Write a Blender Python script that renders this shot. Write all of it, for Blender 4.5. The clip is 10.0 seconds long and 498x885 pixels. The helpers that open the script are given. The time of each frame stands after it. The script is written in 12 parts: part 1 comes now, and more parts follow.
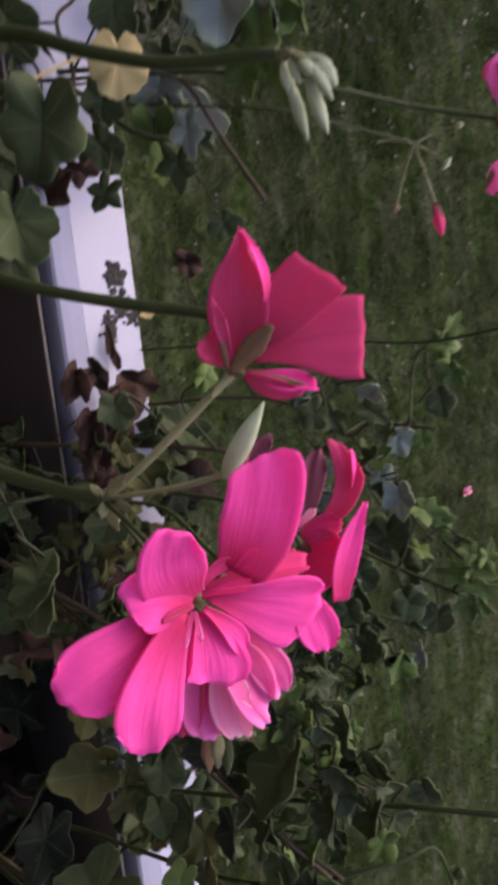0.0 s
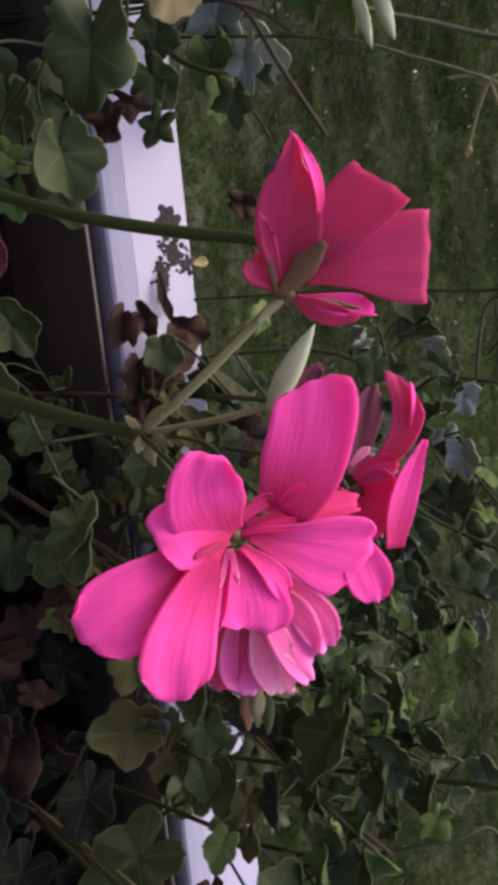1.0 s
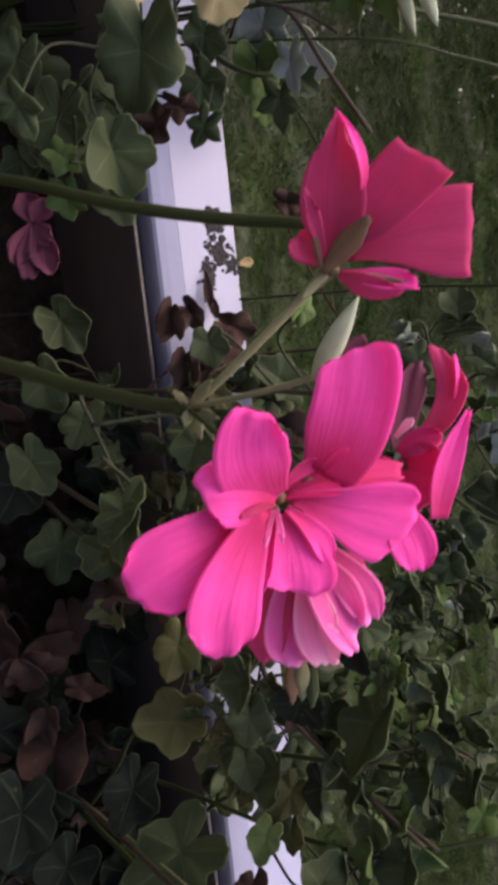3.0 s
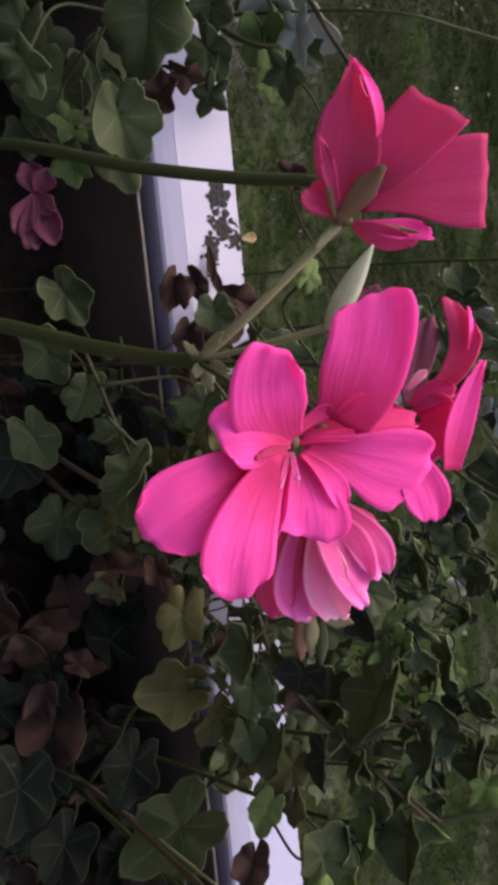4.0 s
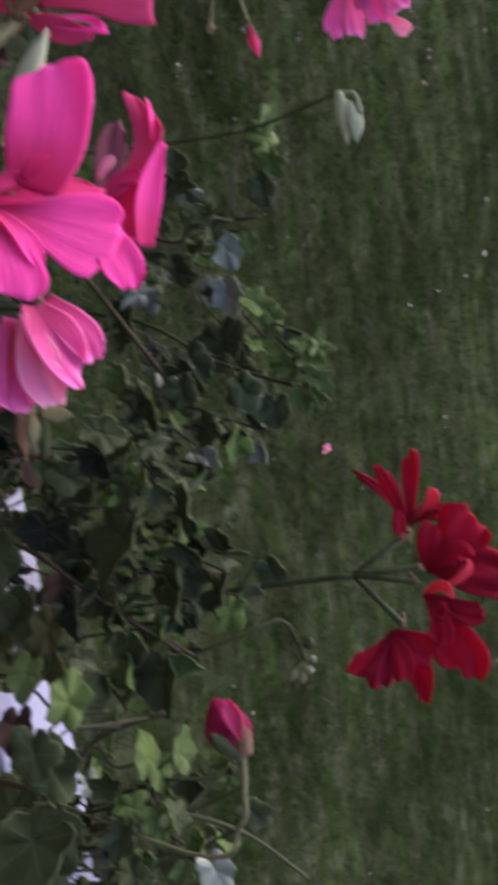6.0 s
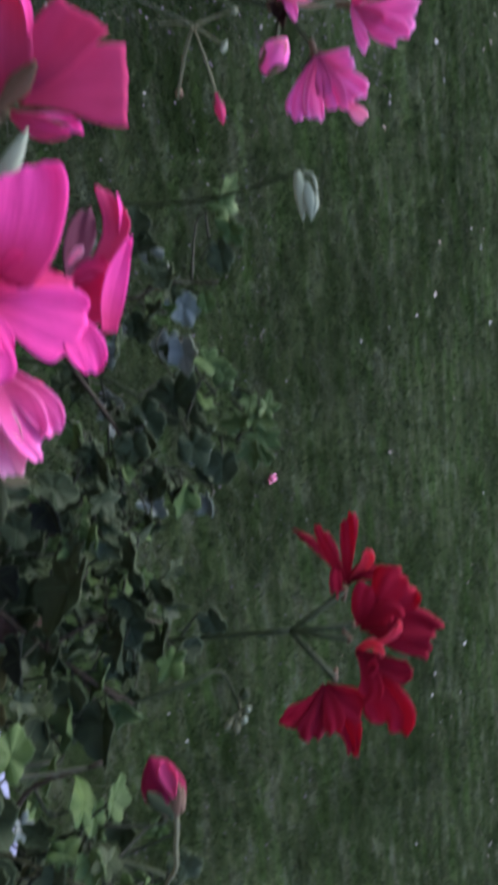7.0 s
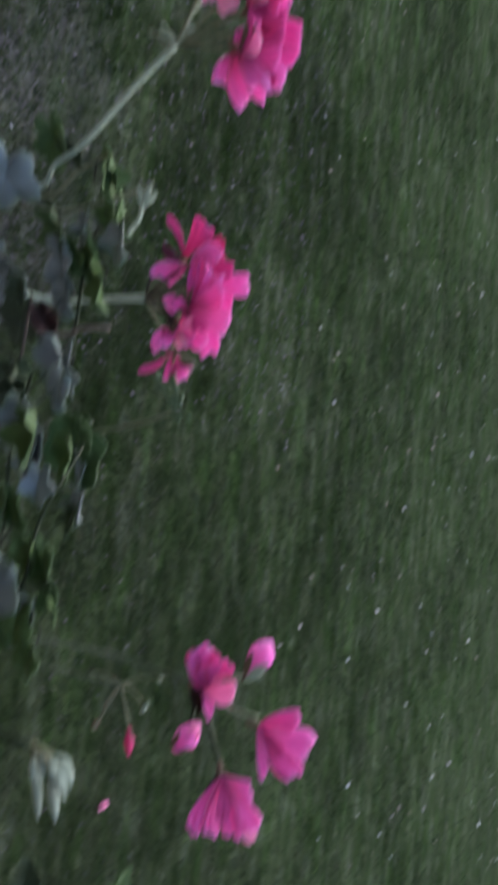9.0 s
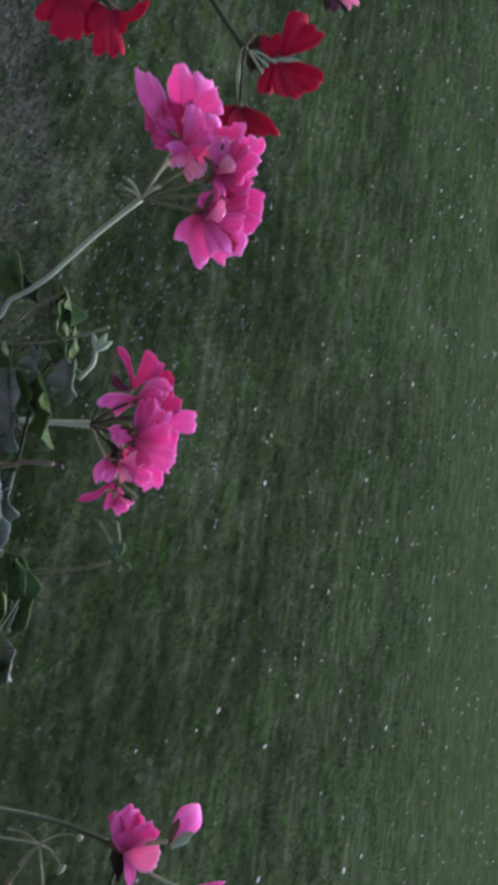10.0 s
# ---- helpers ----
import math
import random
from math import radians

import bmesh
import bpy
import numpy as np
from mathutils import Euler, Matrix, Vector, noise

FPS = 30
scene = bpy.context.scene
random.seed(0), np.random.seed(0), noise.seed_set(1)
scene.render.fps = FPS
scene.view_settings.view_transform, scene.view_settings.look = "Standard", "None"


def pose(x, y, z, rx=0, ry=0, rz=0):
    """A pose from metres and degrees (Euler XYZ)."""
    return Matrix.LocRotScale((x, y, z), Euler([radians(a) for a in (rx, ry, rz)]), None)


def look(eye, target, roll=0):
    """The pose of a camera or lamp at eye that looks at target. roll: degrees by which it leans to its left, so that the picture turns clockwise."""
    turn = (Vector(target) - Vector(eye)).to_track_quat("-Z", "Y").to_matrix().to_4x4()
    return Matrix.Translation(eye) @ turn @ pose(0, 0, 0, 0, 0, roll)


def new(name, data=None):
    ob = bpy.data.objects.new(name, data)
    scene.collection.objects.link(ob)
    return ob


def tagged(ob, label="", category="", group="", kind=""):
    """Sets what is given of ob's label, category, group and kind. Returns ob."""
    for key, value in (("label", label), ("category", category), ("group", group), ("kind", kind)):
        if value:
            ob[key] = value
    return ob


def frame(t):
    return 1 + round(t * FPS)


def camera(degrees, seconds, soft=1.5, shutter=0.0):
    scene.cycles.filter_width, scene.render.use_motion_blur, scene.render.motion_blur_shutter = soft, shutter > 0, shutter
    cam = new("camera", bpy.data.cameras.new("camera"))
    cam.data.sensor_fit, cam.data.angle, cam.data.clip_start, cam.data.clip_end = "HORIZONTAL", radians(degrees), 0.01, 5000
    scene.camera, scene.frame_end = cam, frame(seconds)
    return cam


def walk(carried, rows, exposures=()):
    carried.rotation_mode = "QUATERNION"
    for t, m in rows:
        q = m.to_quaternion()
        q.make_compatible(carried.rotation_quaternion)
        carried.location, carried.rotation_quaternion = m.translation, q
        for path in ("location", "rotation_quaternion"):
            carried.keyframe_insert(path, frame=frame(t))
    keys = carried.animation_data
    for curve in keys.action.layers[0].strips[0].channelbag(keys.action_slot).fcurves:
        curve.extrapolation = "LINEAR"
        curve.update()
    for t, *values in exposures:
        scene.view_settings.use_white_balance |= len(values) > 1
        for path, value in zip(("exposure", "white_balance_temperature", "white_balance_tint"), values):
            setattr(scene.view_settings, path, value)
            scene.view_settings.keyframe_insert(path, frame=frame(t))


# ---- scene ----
cam = camera(33.34, 10.0, soft=4.6, shutter=0.9)
ROWS = [  # seconds, eye, yaw, pitch, roll: the phone is held on its side, so that its right is up
    (0.0, 0.0886, 0.0334, 1.7119, -15.97, -51.86, 96.46),
    (0.5, 0.0966, 0.0431, 1.7018, -18.39, -53.88, 99.55),
    (1.0, 0.1012, 0.0431, 1.7022, -19.44, -55.89, 100.46),
    (1.5, 0.1014, 0.0431, 1.7019, -20.59, -56.92, 101.05),
    (2.0, 0.1023, 0.0439, 1.7009, -21.83, -57.35, 101.81),
    (2.5, 0.1039, 0.0447, 1.7057, -20.61, -58.29, 100.62),
    (2.7, 0.1058, 0.0428, 1.7061, -18.13, -59.17, 98.86),
    (3.8, 0.1207, 0.0354, 1.7036, -17.39, -58.97, 99.37),
    (4.0, 0.1200, 0.0352, 1.7034, -17.51, -58.63, 99.40),
    (4.5, 0.1207, 0.0352, 1.7045, -17.08, -57.90, 98.66),
    (5.0, 0.1208, 0.0351, 1.7077, -16.07, -56.25, 97.00),
    (5.5, 0.1347, 0.0342, 1.7172, -15.33, -49.73, 93.55),
    (6.0, 0.1626, 0.0291, 1.7211, -15.84, -42.55, 92.39),
    (6.2, 0.1637, 0.0291, 1.7211, -16.02, -40.94, 92.46),
    (7.3, 0.1282, 0.0180, 1.7310, -10.93, -38.26, 93.81),
    (7.5, 0.1099, 0.0153, 1.7297, -8.33, -37.85, 93.40),
    (8.0, 0.0624, 0.0088, 1.7295, -2.83, -36.69, 93.17),
    (8.5, 0.0119, -0.0019, 1.7315, 2.22, -34.76, 92.88),
    (9.0, -0.0361, -0.0216, 1.7348, 9.21, -30.87, 91.82),
    (9.5, -0.0697, -0.0287, 1.7316, 12.95, -28.18, 92.28),
    (10.0, -0.0742, -0.0339, 1.7274, 14.89, -26.21, 92.43),
]
EXPOSURES = [(0.0, 1.64, 7750, 21), (5.2, 1.66, 7800, 21), (5.6, 1.65, 7700, 21), (6.2, 1.59, 6600, 18), (7.3, 1.60, 5900, 14), (8.5, 1.62, 6000, 12), (10.0, 1.58, 6000, 14)]
walk(cam, [(t, pose(x, y, z, 0, 0, yaw) @ pose(0, 0, 0, 90 + pitch, 0, 0) @ pose(0, 0, 0, 0, 0, roll)) for t, x, y, z, yaw, pitch, roll in ROWS], EXPOSURES)

# ---- light ----
world = bpy.data.worlds.new("evening_sky")
scene.world = world
world.use_nodes = True
wn, wl = world.node_tree.nodes, world.node_tree.links
sky = wn.new("ShaderNodeTexSky")
sky.sky_type, sky.sun_disc = "NISHITA", False
SUN_UP, SUN_ROUND = radians(40), radians(-20)
sky.sun_elevation, sky.sun_rotation = SUN_UP, SUN_ROUND
sky.air_density, sky.dust_density, sky.ozone_density = 1.0, 2.0, 1.5
wl.new(sky.outputs[0], wn["Background"].inputs[0])
wn["Background"].inputs[1].default_value = 0.15
sun = new("sun", bpy.data.lights.new("sun", "SUN"))
sun.data.energy, sun.data.angle, sun.data.color = 0.7, radians(60), (1.0, 0.95, 0.92)
sun.matrix_world = look((0, 0, 0), (-math.sin(SUN_ROUND) * math.cos(SUN_UP), -math.cos(SUN_ROUND) * math.cos(SUN_UP), -math.sin(SUN_UP)))
sun.location = (0.0, 0.0, 12.0)


# ---- materials ----
class Mat:
    """A node material: a Principled surface with helpers for noise, ramps and bumps."""

    def __init__(self, name, rough=0.6, spec=0.5):
        self.m = bpy.data.materials.new(name)
        self.m.use_nodes = True
        self.n, self.l = self.m.node_tree.nodes, self.m.node_tree.links
        self.b = self.n["Principled BSDF"]
        self.b.inputs["Roughness"].default_value = rough
        self.b.inputs["Specular IOR Level"].default_value = spec

    def coord(self, kind="Object"):
        return self.n.new("ShaderNodeTexCoord").outputs[kind]

    def uv(self):
        sep = self.n.new("ShaderNodeSeparateXYZ")
        self.l.new(self.coord("UV"), sep.inputs[0])
        return sep.outputs[0], sep.outputs[1]

    def noise(self, scale, detail=4.0, rough=0.6, stretch=(1, 1, 1), kind="Object"):
        mp = self.n.new("ShaderNodeMapping")
        mp.inputs["Scale"].default_value = stretch
        self.l.new(self.coord(kind), mp.inputs[0])
        t = self.n.new("ShaderNodeTexNoise")
        t.inputs["Scale"].default_value, t.inputs["Detail"].default_value, t.inputs["Roughness"].default_value = scale, detail, rough
        self.l.new(mp.outputs[0], t.inputs[0])
        return t.outputs[0]

    def ramp(self, value, stops):
        r = self.n.new("ShaderNodeValToRGB")
        while len(r.color_ramp.elements) < len(stops):
            r.color_ramp.elements.new(0.5)
        for e, (p, c) in zip(r.color_ramp.elements, stops):
            e.position, e.color = p, (*c, 1) if len(c) == 3 else c
        self.l.new(value, r.inputs[0])
        return r.outputs[0]

    def math(self, op, a, b=0.0, c=0.0):
        m = self.n.new("ShaderNodeMath")
        m.operation = op
        for i, v in enumerate((a, b, c)):
            if isinstance(v, (int, float)):
                m.inputs[i].default_value = v
            else:
                self.l.new(v, m.inputs[i])
        return m.outputs[0]

    def mix(self, f, a, b, blend="MIX"):
        m = self.n.new("ShaderNodeMix")
        m.data_type, m.blend_type = "RGBA", blend
        for i, v in ((0, f), (6, a), (7, b)):
            if isinstance(v, (int, float)):
                m.inputs[i].default_value = v
            elif isinstance(v, tuple):
                m.inputs[i].default_value = (*v, 1)
            else:
                self.l.new(v, m.inputs[i])
        return m.outputs[2]

    def random(self):
        return self.n.new("ShaderNodeObjectInfo").outputs["Random"]

    def color(self, v):
        if isinstance(v, tuple):
            self.b.inputs["Base Color"].default_value = (*v, 1)
        else:
            self.l.new(v, self.b.inputs["Base Color"])
        return self

    def rough(self, v):
        self.l.new(v, self.b.inputs["Roughness"])
        return self

    def bump(self, height, strength=0.3, distance=0.002):
        bp = self.n.new("ShaderNodeBump")
        bp.inputs["Strength"].default_value, bp.inputs["Distance"].default_value = strength, distance
        self.l.new(height, bp.inputs["Height"])
        self.l.new(bp.outputs[0], self.b.inputs["Normal"])
        return self

    def translucent(self, color, amount):
        t = self.n.new("ShaderNodeBsdfTranslucent")
        if isinstance(color, tuple):
            t.inputs[0].default_value = (*color, 1)
        else:
            self.l.new(color, t.inputs[0])
        mx = self.n.new("ShaderNodeMixShader")
        mx.inputs[0].default_value = amount
        self.l.new(self.b.outputs[0], mx.inputs[1])
        self.l.new(t.outputs[0], mx.inputs[2])
        self.l.new(mx.outputs[0], self.n["Material Output"].inputs[0])
        return self


def petal_material(name, mid, claw, pale, vein, veins=0.13):
    """Petal: u runs from the claw to the tip, v across; veins fan along it."""
    k = Mat(name, 0.75, 0.12)
    u, v = k.uv()
    body = k.ramp(u, [(0.0, claw), (0.14, claw), (0.55, mid), (1.0, mid)])
    lines = k.math("SINE", k.math("MULTIPLY", k.math("ADD", v, k.math("MULTIPLY", k.noise(90, 3), 0.05)), 46.0))
    lines = k.math("MULTIPLY", k.math("SMOOTH_MAX", k.math("SUBTRACT", lines, 0.35), 0.0, 0.2), k.math("SUBTRACT", 1.0, u))
    body = k.mix(k.math("MULTIPLY", lines, veins), body, vein)
    streak = k.ramp(k.noise(1.0, 3, 0.6, (1.6, 13, 1), "UV"), [(0.42, (0, 0, 0)), (0.66, (1, 1, 1))])
    body = k.mix(k.math("MULTIPLY", streak, k.ramp(u, [(0.0, (0.75, 0.75, 0.75)), (0.45, (0.42, 0.42, 0.42)), (0.9, (0.06, 0.06, 0.06))])), body, claw)
    body = k.mix(k.math("MULTIPLY", k.ramp(k.noise(160, 4, 0.7), [(0.45, (0, 0, 0)), (0.72, (1, 1, 1))]), 0.28), body, claw)
    body = k.mix(k.math("MULTIPLY", k.noise(70, 4), 0.35), body, pale)
    rim = k.math("ABSOLUTE", k.math("SUBTRACT", v, 0.5))
    rim = k.math("MAXIMUM", k.ramp(u, [(0.82, (0, 0, 0)), (1.0, (1, 1, 1))]), k.ramp(rim, [(0.40, (0, 0, 0)), (0.5, (1, 1, 1))]))
    body = k.mix(k.math("MULTIPLY", rim, veins), body, pale)
    k.color(body).translucent(body, 0.42)
    return k.bump(k.math("ADD", k.math("ADD", lines, streak), k.math("MULTIPLY", k.noise(400, 2), 0.5)), 0.2, 0.0008).m


def leaf_material(name, dark, light, margin, vein=(0.12, 0.18, 0.08), rough=0.58, spec=0.18, band=0.93):
    """Leaf: u is the share of the radius, v the angle; pale veins fan out and the margin is thin and pale."""
    k = Mat(name, rough, spec)
    u, v = k.uv()
    patch = k.ramp(k.noise(60, 6, 0.7), [(0.34, (0, 0, 0)), (0.66, (1, 1, 1))])
    col = k.mix(patch, dark, light)
    col = k.mix(k.math("MULTIPLY", k.noise(190, 3, 0.7), 0.5), col, dark)
    col = k.mix(k.ramp(k.noise(22, 3), [(0.52, (0, 0, 0)), (0.7, (0.35, 0.35, 0.35))]), col, tuple(0.5 * (a + b) + 0.02 for a, b in zip(light, margin)))
    col = k.mix(k.math("MULTIPLY", k.random(), 0.45), col, light)
    fan = k.math("ABSOLUTE", k.math("SINE", k.math("MULTIPLY", k.math("SUBTRACT", v, 0.5), 5.0 * math.pi)))
    fan = k.math("MULTIPLY", k.math("SUBTRACT", 1.0, k.math("SMOOTH_MIN", k.math("MULTIPLY", fan, 5.0), 1.0, 0.1)), k.math("SUBTRACT", 1.05, u))
    col = k.mix(k.math("MULTIPLY", fan, 0.42), col, vein)
    rim = k.ramp(u, [(0.0, (0, 0, 0)), (band, (0, 0, 0)), (0.985, (1, 1, 1)), (1.0, (1, 1, 1))])
    col = k.mix(k.math("MULTIPLY", rim, k.ramp(k.noise(50, 2), [(0.35, (0, 0, 0)), (0.75, (0.6, 0.6, 0.6))])), col, margin)
    fleck = k.ramp(k.noise(260, 2), [(0.0, (0, 0, 0)), (0.68, (0, 0, 0)), (0.76, (1, 1, 1)), (1, (1, 1, 1))])
    col = k.mix(k.math("MULTIPLY", fleck, 0.12), col, (0.25, 0.3, 0.2))
    k.color(col).translucent(col, 0.16)
    k.rough(k.ramp(k.noise(120, 3), [(0.3, (rough - 0.08,) * 3), (0.75, (rough + 0.2,) * 3)]))
    return k.bump(k.math("ADD", k.math("MULTIPLY", fan, -0.4), k.noise(150, 4)), 0.35, 0.0012).m


def stem_material(name, a, b):
    k = Mat(name, 0.6, 0.2)
    k.color(k.mix(k.noise(120, 4, 0.6, (1, 1, 0.3)), a, b))
    return k.bump(k.noise(500, 3), 0.25, 0.0006).m


PINK = petal_material("pink_petal", (0.95, 0.088, 0.455), (0.62, 0.024, 0.13), (0.97, 0.155, 0.55), (0.74, 0.025, 0.14))
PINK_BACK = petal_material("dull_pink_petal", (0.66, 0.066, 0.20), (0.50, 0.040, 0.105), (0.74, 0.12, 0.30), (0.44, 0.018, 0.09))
PINK_SOFT = petal_material("soft_pink_petal", (0.94, 0.17, 0.565), (0.72, 0.055, 0.27), (0.97, 0.50, 0.80), (0.50, 0.02, 0.16), 0.5)
PINK_BLUSH = petal_material("blush_pink_petal", (0.96, 0.33, 0.60), (0.94, 0.20, 0.48), (0.98, 0.64, 0.78), (0.78, 0.10, 0.36), 0.5)
ROSE = petal_material("rose_red_petal", (0.64, 0.042, 0.19), (0.52, 0.028, 0.12), (0.80, 0.09, 0.32), (0.45, 0.01, 0.07))
PINK_FOLD = petal_material("folded_pink_petal", (0.88, 0.125, 0.46), (0.66, 0.045, 0.22), (0.95, 0.36, 0.72), (0.70, 0.04, 0.22), 0.5)
PINK_ROSE = petal_material("rose_pink_petal", (0.70, 0.085, 0.31), (0.50, 0.035, 0.16), (0.84, 0.20, 0.50), (0.42, 0.02, 0.12), 0.5)
PINK_PALE = petal_material("pale_pink_petal", (0.97, 0.40, 0.60), (0.90, 0.12, 0.34), (0.98, 0.84, 0.88), (0.80, 0.08, 0.25))
DEEP = petal_material("deep_pink_petal", (0.66, 0.025, 0.16), (0.5, 0.012, 0.09), (0.8, 0.06, 0.26), (0.4, 0.006, 0.05))
CRIMSON = petal_material("crimson_bud", (0.22, 0.008, 0.05), (0.10, 0.02, 0.03), (0.42, 0.03, 0.12), (0.06, 0.003, 0.01))
RED = petal_material("red_petal", (0.44, 0.008, 0.04), (0.24, 0.003, 0.02), (0.60, 0.035, 0.085), (0.16, 0.001, 0.01))
RED_SHADED = petal_material("shaded_red_petal", (0.27, 0.005, 0.028), (0.15, 0.002, 0.012), (0.40, 0.02, 0.055), (0.10, 0.001, 0.008))
RED_LIT = petal_material("lit_red_petal", (0.80, 0.05, 0.11), (0.55, 0.015, 0.05), (0.88, 0.16, 0.22), (0.4, 0.01, 0.04), 0.5)
FADED = petal_material("faded_petal", (0.16, 0.045, 0.075), (0.13, 0.03, 0.06), (0.30, 0.11, 0.18), (0.08, 0.02, 0.04))
LEAF = leaf_material("geranium_leaf", (0.015, 0.025, 0.009), (0.045, 0.062, 0.025), (0.16, 0.20, 0.10))
LEAF_FRESH = leaf_material("fresh_leaf", (0.034, 0.068, 0.014), (0.086, 0.135, 0.036), (0.18, 0.23, 0.12))
LEAF_SHEEN = leaf_material("waxy_sky_sheen_leaf", (0.075, 0.100, 0.078), (0.190, 0.215, 0.200), (0.13, 0.21, 0.06), rough=0.36, spec=0.8, band=0.72)
LEAF_DARK_SHADED = leaf_material("dark_shaded_leaf", (0.008, 0.010, 0.008), (0.022, 0.026, 0.020), (0.05, 0.06, 0.04), rough=0.8, spec=0.05)
LEAF_OLIVE = leaf_material("olive_leaf", (0.036, 0.04, 0.013), (0.085, 0.08, 0.028), (0.18, 0.17, 0.08))
LEAF_YELLOW = leaf_material("yellow_leaf", (0.34, 0.25, 0.10), (0.50, 0.39, 0.20), (0.5, 0.38, 0.18), (0.55, 0.42, 0.2), 0.6)
LEAF_DEAD = leaf_material("withered_leaf", (0.018, 0.010, 0.008), (0.058, 0.030, 0.024), (0.08, 0.045, 0.035), (0.04, 0.02, 0.014), 0.85)
STEM = stem_material("green_stem", (0.013, 0.021, 0.006), (0.030, 0.040, 0.012))
STALK = stem_material("leaf_stalk", (0.010, 0.013, 0.006), (0.026, 0.029, 0.013))
STEM_PALE = stem_material("pale_stem", (0.20, 0.24, 0.14), (0.36, 0.38, 0.26))
STEM_MID = stem_material("olive_stem", (0.085, 0.09, 0.045), (0.19, 0.18, 0.10))
STEM_BROWN = stem_material("woody_stem", (0.022, 0.016, 0.010), (0.055, 0.040, 0.026))
STEM_DRY = stem_material("dry_stem", (0.11, 0.075, 0.055), (0.25, 0.19, 0.145))
STEM_GREEN = stem_material("young_stem", (0.045, 0.070, 0.030), (0.12, 0.16, 0.075))
SEPAL = stem_material("sepal", (0.07, 0.05, 0.026), (0.17, 0.085, 0.055))
BUD_GREEN = stem_material("green_bud", (0.14, 0.18, 0.11), (0.36, 0.39, 0.29))

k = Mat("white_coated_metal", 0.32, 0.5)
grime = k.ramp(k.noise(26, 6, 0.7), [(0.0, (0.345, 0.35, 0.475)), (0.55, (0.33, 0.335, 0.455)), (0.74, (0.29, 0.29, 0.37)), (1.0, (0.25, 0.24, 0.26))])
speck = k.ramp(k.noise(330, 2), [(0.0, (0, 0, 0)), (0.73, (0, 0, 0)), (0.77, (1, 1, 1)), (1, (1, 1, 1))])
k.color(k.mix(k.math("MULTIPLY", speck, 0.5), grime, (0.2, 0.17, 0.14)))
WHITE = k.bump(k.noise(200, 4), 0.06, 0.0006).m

k = Mat("brown_plastic", 0.5, 0.5)
dust = k.noise(60, 6, 0.7)
k.color(k.mix(k.ramp(dust, [(0.35, (0, 0, 0)), (0.8, (0.6, 0.6, 0.6))]), (0.055, 0.044, 0.043), (0.100, 0.084, 0.081)))
BROWN = k.bump(k.noise(700, 3), 0.15, 0.0005).m

k = Mat("potting_soil", 0.95, 0.1)
k.color(k.ramp(k.noise(110, 6, 0.75), [(0.3, (0.012, 0.008, 0.006)), (0.6, (0.035, 0.024, 0.017)), (0.85, (0.08, 0.055, 0.04))]))
SOIL = k.bump(k.noise(160, 6), 0.9, 0.008).m

k = Mat("dark_moss", 0.95, 0.1)
k.color(k.mix(k.noise(300, 3), (0.018, 0.017, 0.017), (0.06, 0.057, 0.057)))
MOSS = k.bump(k.noise(500, 3), 0.5, 0.0006).m

k = Mat("rendered_wall", 0.9, 0.2)
k.color(k.mix(k.noise(3, 6, 0.7), (0.20, 0.185, 0.165), (0.29, 0.27, 0.245)))
RENDERED = k.bump(k.noise(180, 4), 0.5, 0.003).m

k = Mat("terrace_stone", 0.85, 0.2)
k.color(k.mix(k.noise(6, 6, 0.7), (0.16, 0.15, 0.14), (0.27, 0.25, 0.23)))
STONE = k.bump(k.noise(90, 5), 0.4, 0.003).m



def lawn_tones(k, col, f):
    """Lush, thatched and mown streaks that run along the lawn; f scales their colours."""
    tone = lambda r, g, b: (r * f, g * f, b * f)
    shade = k.noise(1.6, 6, 0.7, (0.3, 2.4, 1))
    col = k.mix(k.ramp(shade, [(0.44, (0, 0, 0)), (0.62, (0.5, 0.5, 0.5))]), col, tone(0.064, 0.090, 0.035))
    thatch = k.noise(9, 5, 0.7, (0.4, 1.7, 1))
    col = k.mix(k.ramp(thatch, [(0.50, (0, 0, 0)), (0.60, (0.5, 0.5, 0.5))]), col, tone(0.080, 0.084, 0.055))
    lush = k.noise(6, 5, 0.7, (0.35, 1.9, 1))
    col = k.mix(k.ramp(lush, [(0.50, (0, 0, 0)), (0.60, (0.7, 0.7, 0.7))]), col, tone(0.041, 0.077, 0.019))
    streak = k.noise(4.0, 5, 0.72, (0.24, 2.4, 1))
    col = k.mix(k.ramp(streak, [(0.42, (0.6, 0.6, 0.6)), (0.52, (0, 0, 0))]), col, tone(0.028, 0.044, 0.015))
    blotch = k.noise(10, 5, 0.72, (0.55, 1.5, 1))
    col = k.mix(k.ramp(blotch, [(0.41, (0.7, 0.7, 0.7)), (0.50, (0, 0, 0))]), col, tone(0.026, 0.039, 0.015))
    col = k.mix(k.ramp(blotch, [(0.54, (0, 0, 0)), (0.64, (0.75, 0.75, 0.75))]), col, tone(0.092, 0.105, 0.066))
    return k.mix(k.ramp(streak, [(0.55, (0, 0, 0)), (0.66, (0.4, 0.4, 0.4))]), col, tone(0.084, 0.110, 0.052))


k = Mat("lawn_soil", 0.95, 0.0)
fine = k.noise(30, 6, 0.8)
col = k.ramp(fine, [(0.28, (0.021, 0.028, 0.013)), (0.5, (0.033, 0.041, 0.018)), (0.68, (0.045, 0.053, 0.026)), (0.82, (0.078, 0.069, 0.058))])
col = lawn_tones(k, col, 0.82)
sep = k.n.new("ShaderNodeSeparateXYZ")
k.l.new(k.coord("Object"), sep.inputs[0])
